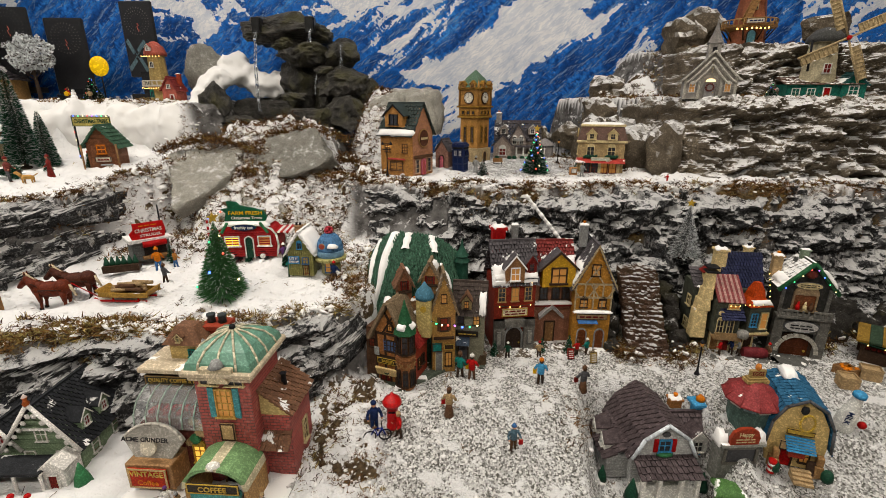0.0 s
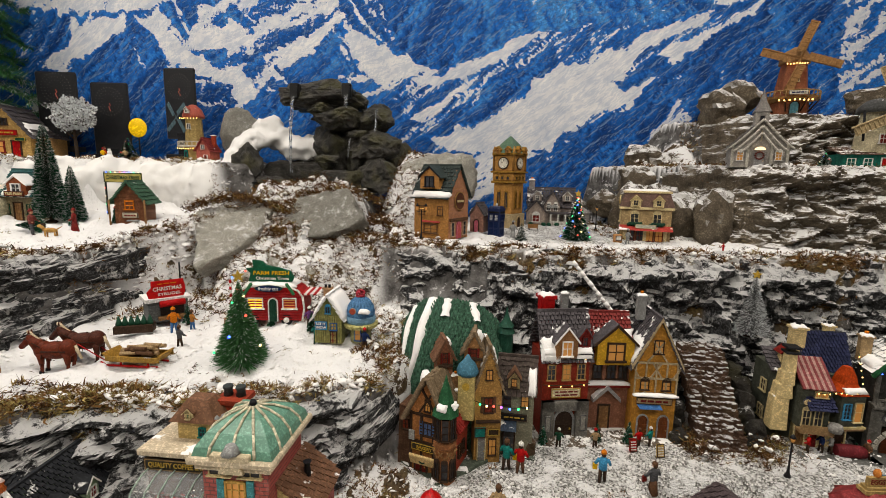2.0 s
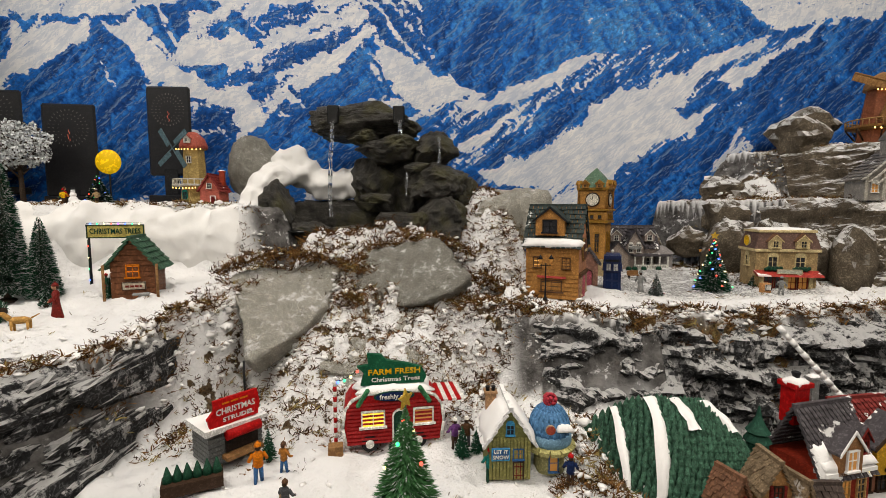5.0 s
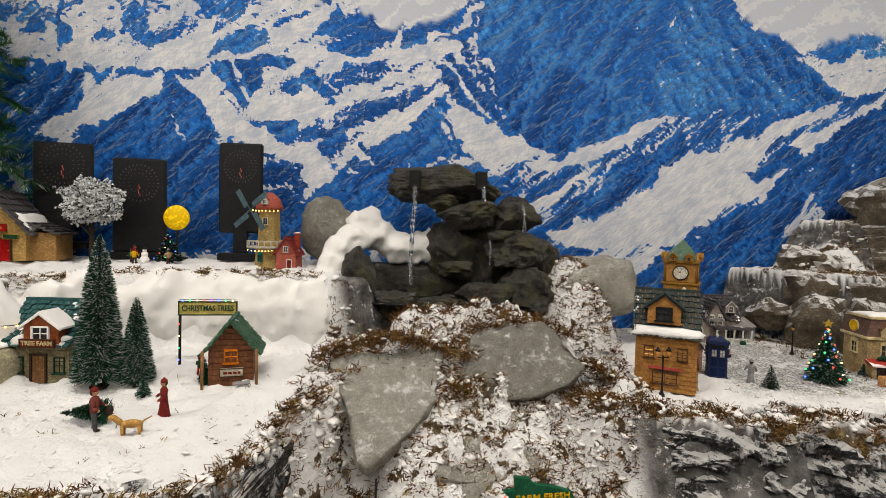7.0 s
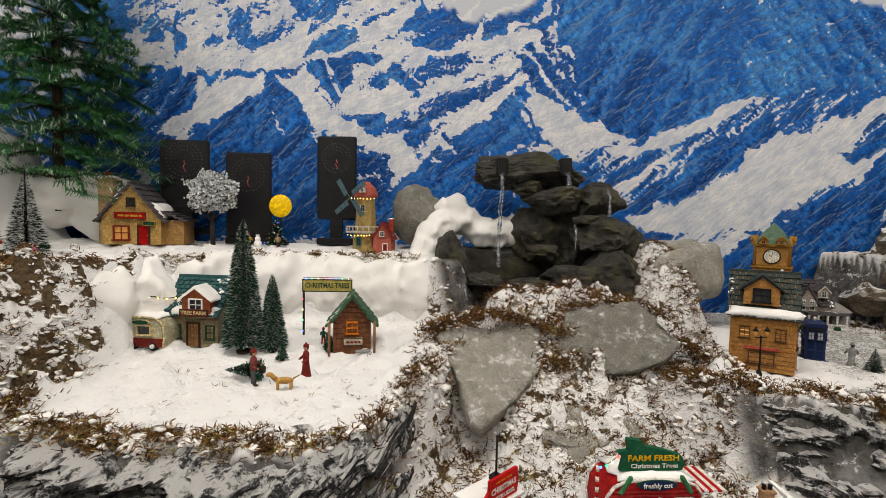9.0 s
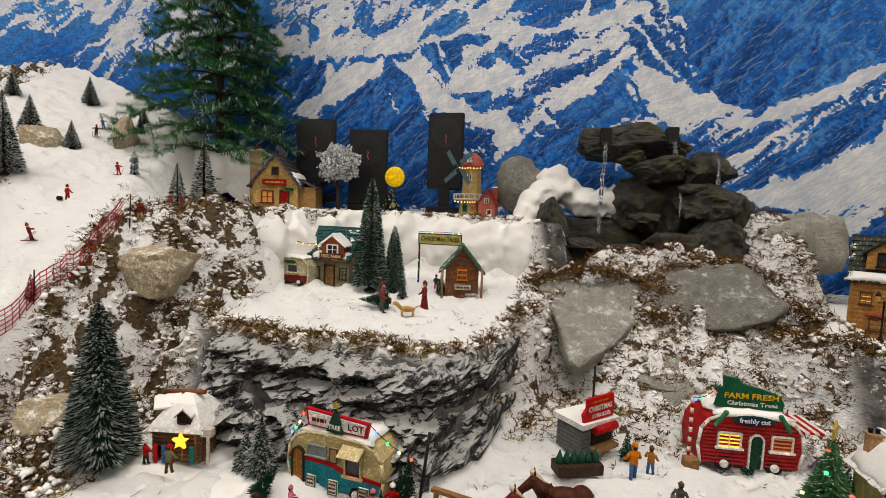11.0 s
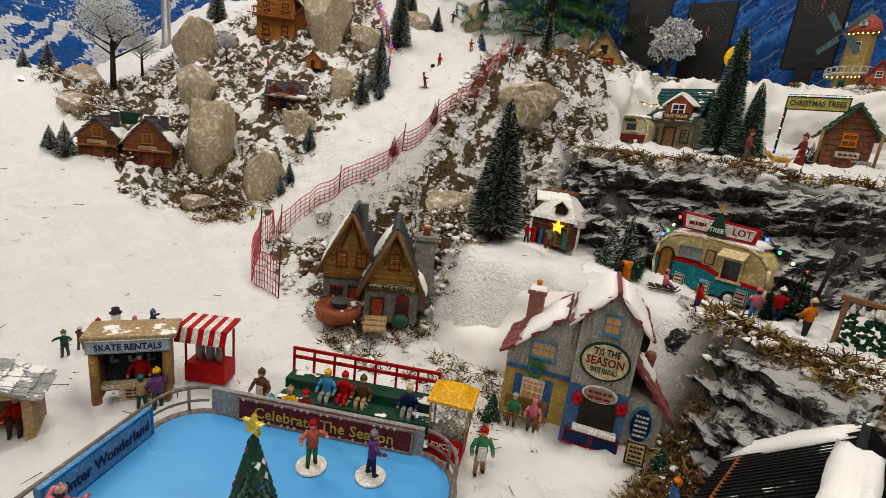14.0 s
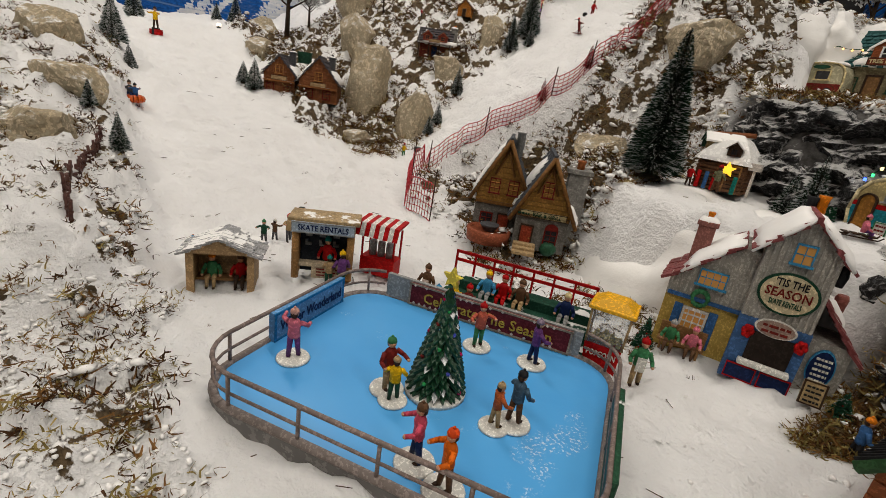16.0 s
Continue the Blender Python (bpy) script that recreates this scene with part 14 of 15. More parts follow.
for lab, u, v, rz, coat, legs, hat, arm in (
        ("skater figurine in pink on a white disc", -0.131, -0.053, 200, PINK, PURPLE, paint((0.5, 0.3, 0.25)), (60, 90)),
        ("skater figurine in dark red and green cap", -0.028, -0.043, 60, DKRED, TAN, GREEN, (40, 60)),
        ("child skater figurine in yellow beside another", -0.015, -0.055, 200, YELLOW, DKGREEN, TAN, (30, 40)),
        ("skater figurine in red jacket and red hat", 0.02, 0.085, 30, paint((0.5, 0.14, 0.1)), GREEN, RED, (70, 90)),
        ("skater figurine in purple coat", 0.085, 0.088, 120, PURPLE, NAVY, paint((0.25, 0.2, 0.25)), (50, 30)),
        ("man skater figurine in blue jacket", 0.092, -0.023, 150, paint((0.08, 0.13, 0.18)), BROWN, BLACK, (20, 50)),
        ("child skater figurine in orange with tan trousers", 0.078, -0.037, 130, paint((0.45, 0.13, 0.06)), TAN, TAN, (40, 50)),
        ("girl skater figurine in rose jacket arms wide", 0.036, -0.112, 300, paint((0.5, 0.1, 0.14)), NAVY, BROWN, (60, 60)),
        ("boy skater figurine in orange with bobble hat", 0.066, -0.125, 310, paint((0.6, 0.15, 0.04)), BROWN, paint((0.6, 0.1, 0.05)), (60, 60))):
    p = on_rink(u, v)
    figure(lab, p.x, p.y, IZ, rz + RT - 180 + 180, coat, legs, hat, h=0.044 if "child" in lab else 0.053, arm=arm, stand=WHITE, group="skaters")

# spectators' stand and stalls round the rink
t = thing("spectator_stand", "dark green stepped stand with red railing, dusted with snow", "stand", *on_rink(0.035, HV + 0.04)[:2], 0.972, RT)
for k in range(3):
    bm = bmesh.new()
    box(bm, 0, -0.022 + 0.022 * k, 0, 0.2, 0.024, 0.02 + 0.014 * k, bev=0.001)
    part("tier", bm, paint((0.02, 0.07, 0.045), snow=0.45), t)
for z in (0.066, 0.078):
    bm = bmesh.new()
    box(bm, 0, 0.032, z, 0.2, 0.0028, 0.004)
    part("rail", bm, RED, t)
for k in range(8):
    bm = bmesh.new()
    box(bm, -0.0985 + 0.0281 * k, 0.032, 0.044, 0.0028, 0.0028, 0.036)
    part("rail_post", bm, RED, t)
for lab, u, v, z, coat, legs, hat in (
        ("seated spectator figurine in yellow", -0.075, -0.026, 0.024, YELLOW, TAN, TAN), ("seated spectator figurine in dark red", -0.055, -0.026, 0.024, DKRED, GREEN, RED),
        ("seated spectator figurine in sky blue with yellow scarf", -0.04, 0.004, 0.038, SKYBLUE, GREY, YELLOW), ("seated child figurine in red", -0.018, 0.006, 0.038, RED, RED, RED),
        ("seated spectator figurine in brown jacket", 0.006, 0.006, 0.038, BROWN, TAN, BROWN), ("seated spectator figurine in navy and white cap", 0.066, 0.004, 0.038, NAVY, GREY, CREAM), ("child figurine in grey below the stand", -0.095, -0.035, 0.014, GREY, DKGREY, SKYBLUE)):
    p = pose(*on_rink(0.035, HV + 0.04)[:2], 0.972, 0, 0, RT) @ Vector((u, v, z))
    figure(lab, p.x, p.y, p.z - 0.002, RT, coat, legs, hat, h=0.056, seated=True, group="spectators")
t = thing("popcorn_cart", "glass popcorn cart with yellow roof and red base", "cart", *on_rink(0.157, HV + 0.028)[:2], 0.972, RT - 6)
bm = bmesh.new()
box(bm, 0, 0, 0, 0.04, 0.034, 0.034, taper=1.08)
part("base", bm, paint((0.45, 0.03, 0.025)), t, "red cart base")
lettering(t, pose(0, -0.0186, 0.022), "POPCORN", 0.0105, WHITE, wide=0.034)
bm = bmesh.new()
box(bm, 0, 0, 0.034, 0.042, 0.036, 0.044, taper=1.06)
part("glass_case", bm, CLEAR, t)
for sx in (-1, 1):
    for sy in (-1, 1):
        bm = bmesh.new()
        tube(bm, (sx * 0.021, sy * 0.018, 0.034), (sx * 0.0225, sy * 0.0192, 0.078), 0.0014, n=5)
        part("corner_bar", bm, TAN, t)
bm = bmesh.new()
for k in range(60):
    rng = random.Random(k)
    ball(bm, (rng.uniform(-0.017, 0.017), rng.uniform(-0.013, 0.013), 0.036 + rng.uniform(0, 0.014) * (1 - abs(rng.uniform(-1, 1)))), 0.003, seg=5)
part("popcorn", bm, paint((0.6, 0.5, 0.25)), t)
bm = bmesh.new()
box(bm, 0, 0, 0.078, 0.054, 0.047, 0.005, bev=0.001)
box(bm, 0, 0, 0.083, 0.048, 0.041, 0.009, taper=0.55)
part("roof", bm, paint((0.75, 0.42, 0.015), 0.45, 0.12, snow=0.15), t, "yellow pitched roof")
p = on_rink(0.198, HV + 0.005)
figure("popcorn seller figurine in white apron", p.x, p.y, 0.973, RT + 10, GREEN, TAN, RED, h=0.06, apron=WHITE)
p = on_rink(-0.092, HV + 0.04)
figure("stall keeper figurine in pale apron", p.x, p.y, 0.973, RT, BROWN, DKRED, BROWN, h=0.058, apron=paint((0.6, 0.5, 0.45)))
t = thing("candy_stall", "red snack stall with red and white striped awning", "stall", -1.607, 0.412, g_(-1.607, 0.412), RT + 6)
bm = bmesh.new()
box(bm, 0, 0, 0, 0.056, 0.032, 0.028, bev=0.001)
part("counter", bm, RED, t)
for sx in (-1, 1):
    for sy in (-1, 1):
        bm = bmesh.new()
        tube(bm, (sx * 0.026, sy * 0.014, 0.02), (sx * 0.026, sy * 0.014, 0.072), 0.0018, n=6)
        part("post", bm, RED, t)
for k in range(9):
    bm = bmesh.new()
    x0 = -0.034 + 0.00756 * k
    prism(bm, [(-0.026, 0.064), (-0.02, 0.08), (0.018, 0.084), (0.018, 0.087), (-0.021, 0.083), (-0.028, 0.064)], x0, x0 + 0.00756, axis="x")
    part("awning_stripe", bm, RED if k % 2 == 0 else WHITE, t)
for u in (-0.014, 0.0, 0.014):
    bm = bmesh.new()
    lathe(bm, u, 0, [(0.006, 0.028), (0.006, 0.05), (0.005, 0.052)], 10)
    part("drum", bm, GREY, t)
t = thing("rental_booth", "tan timber skate-rental booth with lettered board", "stall", -1.628, 0.328, g_(-1.62, 0.32), 62)
for s in (-1, 1):
    bm = bmesh.new()
    tube(bm, (s * 0.038, -0.02, 0), (s * 0.039, -0.018, 0.086), 0.0055, n=7)
    part("post", bm, paint((0.36, 0.21, 0.1)), t)
bm = bmesh.new()
box(bm, 0, 0.015, 0, 0.078, 0.012, 0.084)
part("back_wall", bm, paint((0.03, 0.035, 0.045)), t)
for s in (-1, 1):
    bm = bmesh.new()
    box(bm, s * 0.038, 0.0, 0, 0.004, 0.036, 0.084)
    part("side_wall", bm, paint((0.28, 0.16, 0.08)), t)
bm = bmesh.new()
box(bm, 0, 0, 0.086, 0.1, 0.05, 0.006, bev=0.001)
part("roof", bm, paint((0.4, 0.3, 0.18), snow=0.4), t)
bm = bmesh.new()
box(bm, 0, -0.014, 0.018, 0.072, 0.012, 0.006)
box(bm, 0.01, -0.016, 0, 0.05, 0.004, 0.02)
part("counter", bm, paint((0.45, 0.38, 0.28)), t)
bars(t, pose(0.01, -0.0184, 0.01), 0.042, 0.014, 3, DKRED)
board(t, pose(0, -0.024, 0.079), 0.088, 0.016, paint((0.45, 0.52, 0.58)), GREY)
lettering(t, pose(0, -0.0285, 0.079), "SKATE RENTALS", 0.0115, NAVY, wide=0.07)
for k in range(6):
    bm = bmesh.new()
    box(bm, -0.024 + 0.02 * (k % 3), 0.007, 0.042 + 0.014 * (k // 3), 0.009, 0.004, 0.004)
    box(bm, -0.027 + 0.02 * (k % 3), 0.007, 0.045 + 0.014 * (k // 3), 0.004, 0.004, 0.006)
    part("skate", bm, GREY, t)
for lab, u, v, rz, coat, h in (("rental keeper figurine in red behind the counter", 0.005, 0.0, 0, RED, 0.06), ("child figurine in tan at the rental booth", 0.012, -0.032, 180, TAN, 0.045), ("figurine in purple coat at the rental booth", 0.03, -0.036, 200, PURPLE, 0.055)):
    p = pose(-1.628, 0.328, 0, 0, 0, 62) @ Vector((u, v, 0))
    person(lab, p.x, p.y, rz + 62, coat, legs=DKGREEN, hat=YELLOW if "purple" in lab else TEAL, h=h)
t = thing("rest_shed", "open plywood shed with bench and snowy roof", "shed", -1.645, 0.195, g_(-1.64, 0.19), 68, size=0.9)
ply = paint((0.42, 0.29, 0.17))
bm = bmesh.new()
prism(bm, [(-0.043, 0), (0.043, 0), (0.043, 0.068), (0, 0.086), (-0.043, 0.068)], 0.018, 0.022)
part("back_wall", bm, ply, t)
for s in (-1, 1):
    bm = bmesh.new()
    box(bm, s * 0.043, -0.004, 0, 0.004, 0.05, 0.069)
    part("side_wall", bm, ply, t)
    bm = bmesh.new()
    box(bm, s * 0.041, -0.028, 0, 0.01, 0.006, 0.069)
    part("post", bm, ply, t)
bm = bmesh.new()
prism(bm, [(-0.043, 0.066), (0.043, 0.066), (0.043, 0.070), (0, 0.088), (-0.043, 0.070)], -0.032, -0.027)
part("gable_board", bm, ply, t)
for s in (-1, 1):
    shingle_slope(t, (s * 0.056, -0.004, 0.064), (0, -0.004, 0.092), (0, 1, 0), 0.072, paint((0.36, 0.36, 0.36), snow=0.7), 4, 6, 161)
bm = bmesh.new()
box(bm, 0, 0.004, 0.014, 0.08, 0.02, 0.004)
part("bench", bm, WOOD, t)
for u, c_, hcol in ((-0.016, GREEN, ORANGE), (0.02, RED, BROWN)):
    p = pose(-1.645, 0.195, 0, 0, 0, 68) @ Vector((u, 0.0, 0))
    person("seated figurine resting in the shed", p.x, p.y, 68, c_, z=g_(-1.64, 0.19) + 0.013, legs=TAN if u < 0 else DKWOOD, hat=hcol, h=0.056, seated=True)
# snow play behind the booths
for i, (x, y, c, h) in enumerate(((-1.80, 0.285, DKGREEN, 0.042), (-1.79, 0.325, TAN, 0.05), (-1.80, 0.375, PINK, 0.04), (-1.78, 0.395, NAVY, 0.05), (-1.805, 0.305, BROWN, 0.038))):
    person("child figurine playing in the snow", x, y, 60 + 40 * i, c, legs=DKGREY, hat=[GREEN, RED, PINK, BLUE, WHITE][i], h=h, arm=(80, 80))
snowman(-1.80, 0.35, g_(-1.80, 0.35), 0.055)
figure("child figurine in blue lying in the snow", -1.745, 0.165, g_(-1.745, 0.165) + 0.012, 60, paint((0.1, 0.35, 0.6)), legs=paint((0.15, 0.2, 0.3)), hat=BLUE, h=0.05, lean=-88, arm=(90, 90))
bm = bmesh.new()
ball(bm, (0, 0, 0.012), (0.016, 0.009, 0.011), seg=10)
ball(bm, (-0.015, 0, 0.015), (0.008, 0.007, 0.007), seg=8)
for lx in (-0.009, 0.009):
    for s in (-1, 1):
        tube(bm, (lx, s * 0.005, 0.008), (lx, s * 0.006, 0), 0.003, 0.0026)
dg = part("dog_figurine", bm, paint((0.36, 0.15, 0.05)))
dg.matrix_basis = pose(-1.775, 0.215, g_(-1.775, 0.215), 0, 0, 30)
tagged(dg, "brown dog figurine on the snow", "dog figurine")

# ---- moss, snow clods and twigs strewn over the ground ----
MOSS_A = paint((0.22, 0.12, 0.05), 0.9, 0.4, 30, 0.0)
MOSS_B = paint((0.085, 0.042, 0.02), 0.9, 0.4, 30, 0.0)
MOSS_C = paint((0.34, 0.27, 0.12), 0.9, 0.35, 30, 0.0)


def stamp(name, label, category, templates, spots, materials):
    """One object of many small pieces: spots are (x, y, z, scale, turn, lean, template, material)."""
    V, F, MI, base = [], [], [], 0
    for x, y, z, s, turn, lean, k, mi in spots:
        v, f = templates[k]
        m = np.array((Matrix.Rotation(turn, 3, "Z") @ Matrix.Rotation(lean, 3, "X"))) * s
        V.append(v @ m.T + np.array((x, y, z)))
        F.append(f + base)
        MI.append(np.full(len(f), mi, np.int32))
        base += len(v)
    V, F, MI = np.concatenate(V), np.concatenate(F), np.concatenate(MI)
    me = bpy.data.meshes.new(name)
    me.vertices.add(len(V))
    me.vertices.foreach_set("co", V.reshape(-1).astype(np.float32))
    n = F.shape[1]
    me.loops.add(F.size)
    me.loops.foreach_set("vertex_index", F.reshape(-1).astype(np.int32))
    me.polygons.add(len(F))
    me.polygons.foreach_set("loop_start", np.arange(0, F.size, n, dtype=np.int32))
    me.polygons.foreach_set("material_index", MI)
    me.update(calc_edges=True)
    me.validate()
    for m in materials:
        me.materials.append(m)
    return tagged(new(name, me), label, category, kind="stuff")


def moss_template(seed, n=8):
    """A tuft of curling strands."""
    rng = random.Random(seed)
    V, F = [], []
    for _ in range(n):
        p = Vector((rng.gauss(0, 0.45), rng.gauss(0, 0.45), rng.uniform(-0.1, 0.25)))
        d = Vector((rng.gauss(0, 1), rng.gauss(0, 1), rng.uniform(0.1, 1.0))).normalized()
        w = rng.uniform(0.06, 0.1)
        pts = []
        for s in range(3):
            pts.append(p.copy())
            d = (d + Vector((rng.gauss(0, 0.55), rng.gauss(0, 0.55), rng.gauss(-0.12, 0.5)))).normalized()
            p = p + d * rng.uniform(0.28, 0.5)
        side = d.cross(Vector((rng.gauss(0, 1), rng.gauss(0, 1), rng.gauss(0, 1)))).normalized() * w
        b = len(V)
        for i, q in enumerate(pts):
            t = 1 - 0.6 * i / 2
            V += [q - side * t, q + side * t]
        for i in range(2):
            F.append((b + 2 * i, b + 2 * i + 1, b + 2 * i + 3, b + 2 * i + 2))
    return np.array([tuple(v) for v in V]), np.array(F)


def clod_template(seed):
    bm = rock_mesh((2.4, 1.8, 0.8), seed, 0.0, 1.1, 1, 3)
    v = np.array([tuple(q.co) for q in bm.verts])
    bm.verts.index_update()
    f = np.array([[q.index for q in fc.verts] for fc in bm.faces])
    bm.free()
    return v, f


MOSS_T = [moss_template(k) for k in range(6)]
CLOD_T = [clod_template(700 + k) for k in range(6)]
rng = random.Random(2024)
moss, clods = [], []


def edge_strip(line, x0, x1, n, back, front, z_up=0.004, keep=0.6, mixin=(0.45, 0.3, 0.25), size=0.011):
    """Moss and snow along a terrace's brow."""
    for _ in range(int(n * 0.7)):
        x = rng.uniform(x0, x1)
        patch = noise.noise(Vector((x * 11, line[1][0] * 9, 3.3)))
        if patch < keep - 0.9 - 0.5 * rng.random():
            continue
        y = float(np.interp(x, line[0], line[1])) + rng.triangular(-front * 0.6, back, 0.0)
        z = ground(x, y) + z_up * rng.random()
        if rng.random() < 0.28 + 0.62 * (noise.noise(Vector((x * 26, y * 26, 5.5))) > -0.05):
            moss.append((x, y, z, size * rng.uniform(0.6, 1.5), rng.random() * 6.3, rng.uniform(-0.4, 0.4), rng.randrange(6), rng.choices((0, 1, 2), mixin)[0]))
        else:
            clods.append((x, y, z + 0.001, 0.005 * rng.uniform(0.35, 1.9), rng.random() * 6.3, rng.random(), rng.randrange(6), 0))


edge_strip(FRONT1, -1.12, -0.14, 1800, 0.04, 0.02, mixin=(0.4, 0.2, 0.4))
edge_strip(FRONT1, -1.12, -0.5, 900, 0.06, 0.03, mixin=(0.4, 0.15, 0.45), size=0.013)
edge_strip(FRONT2, -1.55, -0.86, 1500, 0.035, 0.018)
edge_strip(FRONT2, -0.35, 1.9, 3800, 0.05, 0.03, mixin=(0.5, 0.4, 0.1))
edge_strip(FRONT3, -1.80, -0.90, 2000, 0.03, 0.035, mixin=(0.5, 0.3, 0.2))
edge_strip(FRONT3R, 0.62, 1.9, 2600, 0.06, 0.05)
edge_strip(FRONT4R, 0.80, 1.9, 2200, 0.08, 0.05)
edge_strip(FRONT2, -0.95, -0.30, 2600, 0.06, 0.14, mixin=(0.45, 0.45, 0.1))


def area(n, x0, x1, y0, y1, mossy, size=0.011, clod=0.006, test=None, mixin=(0.4, 0.35, 0.25), freq=9.0):
    for _ in range(int(n * 0.75)):
        x, y = rng.uniform(x0, x1), rng.uniform(y0, y1)
        if test and not test(x, y):
            continue
        patch = noise.noise(Vector((x * freq, y * freq, 7.7))) * 0.5 + 0.5
        z = ground(x, y)
        if rng.random() < mossy * (0.35 + 1.3 * patch):
            moss.append((x, y, z, size * rng.uniform(0.6, 1.5), rng.random() * 6.3, rng.uniform(-0.4, 0.4), rng.randrange(6), rng.choices((0, 1, 2), mixin)[0]))
        elif clod and rng.random() < 1.5 - 1.9 * patch:
            clods.append((x, y, z + 0.001, clod * 0.42 * rng.uniform(0.3, 2.0), rng.random() * 6.3, rng.random(), rng.randrange(6), 0))


late = []
is_rough = lambda x, y: field(ROUGH, x, y) > 0.35
area(15000, -3.3, -1.5, 0.48, 2.05, 0.42, 0.0125, 0.009, test=is_rough, mixin=(0.4, 0.45, 0.15))
area(3000, -1.62, -1.22, -0.2, 0.14, 0.3, 0.0085, 0.005, test=is_rough, mixin=(0.35, 0.2, 0.45), freq=14)
area(3200, -2.6, -1.4, -0.2, 0.2, 0.4, 0.009, 0.0055, test=is_rough, mixin=(0.35, 0.5, 0.15))
area(2600, -2.55, -2.12, 0.60, 0.85, 0.6, 0.012)
area(3000, -0.95, -0.02, 1.28, 1.75, 0.6, 0.012, test=is_rough, mixin=(0.45, 0.5, 0.05))
area(1500, -0.36, -0.12, 1.6, 1.95, 0.7, 0.012, mixin=(0.45, 0.5, 0.05))
area(700, -0.86, -0.38, 1.5, 1.62, 0.8, 0.014, mixin=(0.45, 0.5, 0.05))
area(2600, 0.4, 1.3, 1.5, 2.02, 0.5, 0.012, mixin=(0.5, 0.45, 0.05))
area(1500, -1.80, -1.5, 0.68, 1.0, 0.7, 0.012)
area(900, -1.08, -0.85, 0.66, 0.82, 0.95, 0.013, 0.005, mixin=(0.35, 0.45, 0.2))
area(700, -1.45, -1.28, 0.62, 0.76, 0.4, 0.011)
is_turf = lambda x, y: field(TURF, x, y) > 0.4
area(15000, -1.16, -0.40, 0.60, 0.94, 0.97, 0.0115, 0.005, test=is_turf, mixin=(0.5, 0.15, 0.35))
area(11000, -0.12, 1.35, 1.19, 1.34, 0.9, 0.012, 0.0065, test=is_turf, mixin=(0.55, 0.37, 0.08))
area(2600, -0.92, -0.26, 1.18, 1.5, 0.6, 0.0125, 0.008, test=is_rough, mixin=(0.5, 0.42, 0.08))
area(1500, -1.9, -1.48, 0.9, 1.34, 0.6, 0.012, 0.008, test=is_rough, mixin=(0.45, 0.42, 0.13))
area(1300, -0.27, 0.0, 0.9, 1.24, 0.6, 0.011, 0.0065, test=is_rough, mixin=(0.5, 0.35, 0.15))
# loose clods on snow and gravel
area(7000, -0.1, 1.0, 0.5, 1.05, 0.0, 0.008, 0.0042, freq=14)
area(1600, -0.24, 0.05, 0.5, 0.9, 0.06, 0.010, 0.005, freq=14)
area(1100, -0.27, -0.08, 0.62, 0.9, 0.55, 0.009, 0.006, test=is_rough, mixin=(0.4, 0.45, 0.15))
area(1800, 0.0, 0.75, 1.3, 1.5, 0.04, 0.008, 0.0045)
area(2400, -1.1, -0.15, 0.8, 1.28, 0.05, 0.009, 0.0055)
area(1600, -0.9, -0.15, 1.15, 1.4, 0.35, 0.011, 0.006)
area(1500, -1.6, -0.9, 1.1, 1.65, 0.03, 0.008, 0.0045)
area(1300, -2.2, -1.1, 0.0, 0.7, 0.01, 0.006, 0.0032)
area(700, -1.1, 0.2, 0.5, 0.75, 0.02, 0.008, 0.006)
area(90, 0.20, 0.34, 0.70, 0.84, 0.5, 0.011, 0.006, mixin=(0.5, 0.4, 0.1))
area(900, 0.40, 0.66, 0.93, 1.2, 0.55, 0.010, 0.005, mixin=(0.4, 0.4, 0.2))
for x, y, r in ((0.43, 0.97, 0.03), (0.54, 0.95, 0.03), (0.425, 0.985, 0.022), (0.42, 1.01, 0.025), (0.415, 1.05, 0.028), (0.42, 1.09, 0.028), (0.555, 0.96, 0.02), (0.56, 0.985, 0.024), (0.565, 1.02, 0.028), (0.57, 1.06, 0.028), (0.575, 1.10, 0.03), (0.60, 1.0, 0.018),
                (0.915, 1.0, 0.02), (0.93, 1.03, 0.03), (0.97, 1.05, 0.035), (1.02, 1.04, 0.04), (1.07, 1.06, 0.04), (1.12, 1.05, 0.04), (0.91, 1.07, 0.03), (1.17, 1.03, 0.04)):
    late.append((x, y, r))


def clump(x, y, r, tall=0.6, snowy=0.3, mixin=(0.35, 0.5, 0.15)):
    """A bushy mound of moss with snow caught on top."""
    for _ in range(int(18 + 10500 * r * r)):
        a, d = rng.random() * math.tau, math.sqrt(rng.random())
        px, py = x + r * d * math.cos(a), y + r * d * math.sin(a)
        z = ground(px, py) + r * tall * (1 - d * d) * rng.uniform(0.3, 1.0)
        if rng.random() < snowy and d < 0.9:
            clods.append((px, py, ground(px, py) + r * tall * (1 - d * d) + 0.002, 0.0052 * rng.uniform(0.4, 1.7), rng.random() * 6.3, rng.random(), rng.randrange(6), 0))
        else:
            moss.append((px, py, z, 0.012 * rng.uniform(0.7, 1.4), rng.random() * 6.3, rng.uniform(-0.6, 0.6), rng.randrange(6), rng.choices((0, 1, 2), mixin)[0]))


for x, y, r in late:
    clump(x, y, r, 0.9, 0.12, (0.25, 0.6, 0.15))


for x, y, r in ((-0.205, 0.96, 0.028), (-0.215, 1.0, 0.034), (-0.21, 1.05, 0.036), (-0.19, 1.10, 0.036), (-0.14, 1.14, 0.034), (-0.08, 1.16, 0.032), (-0.01, 1.16, 0.03), (-0.25, 1.02, 0.03)):
    clump(x, y, r, 0.7, 0.25, (0.5, 0.35, 0.15))


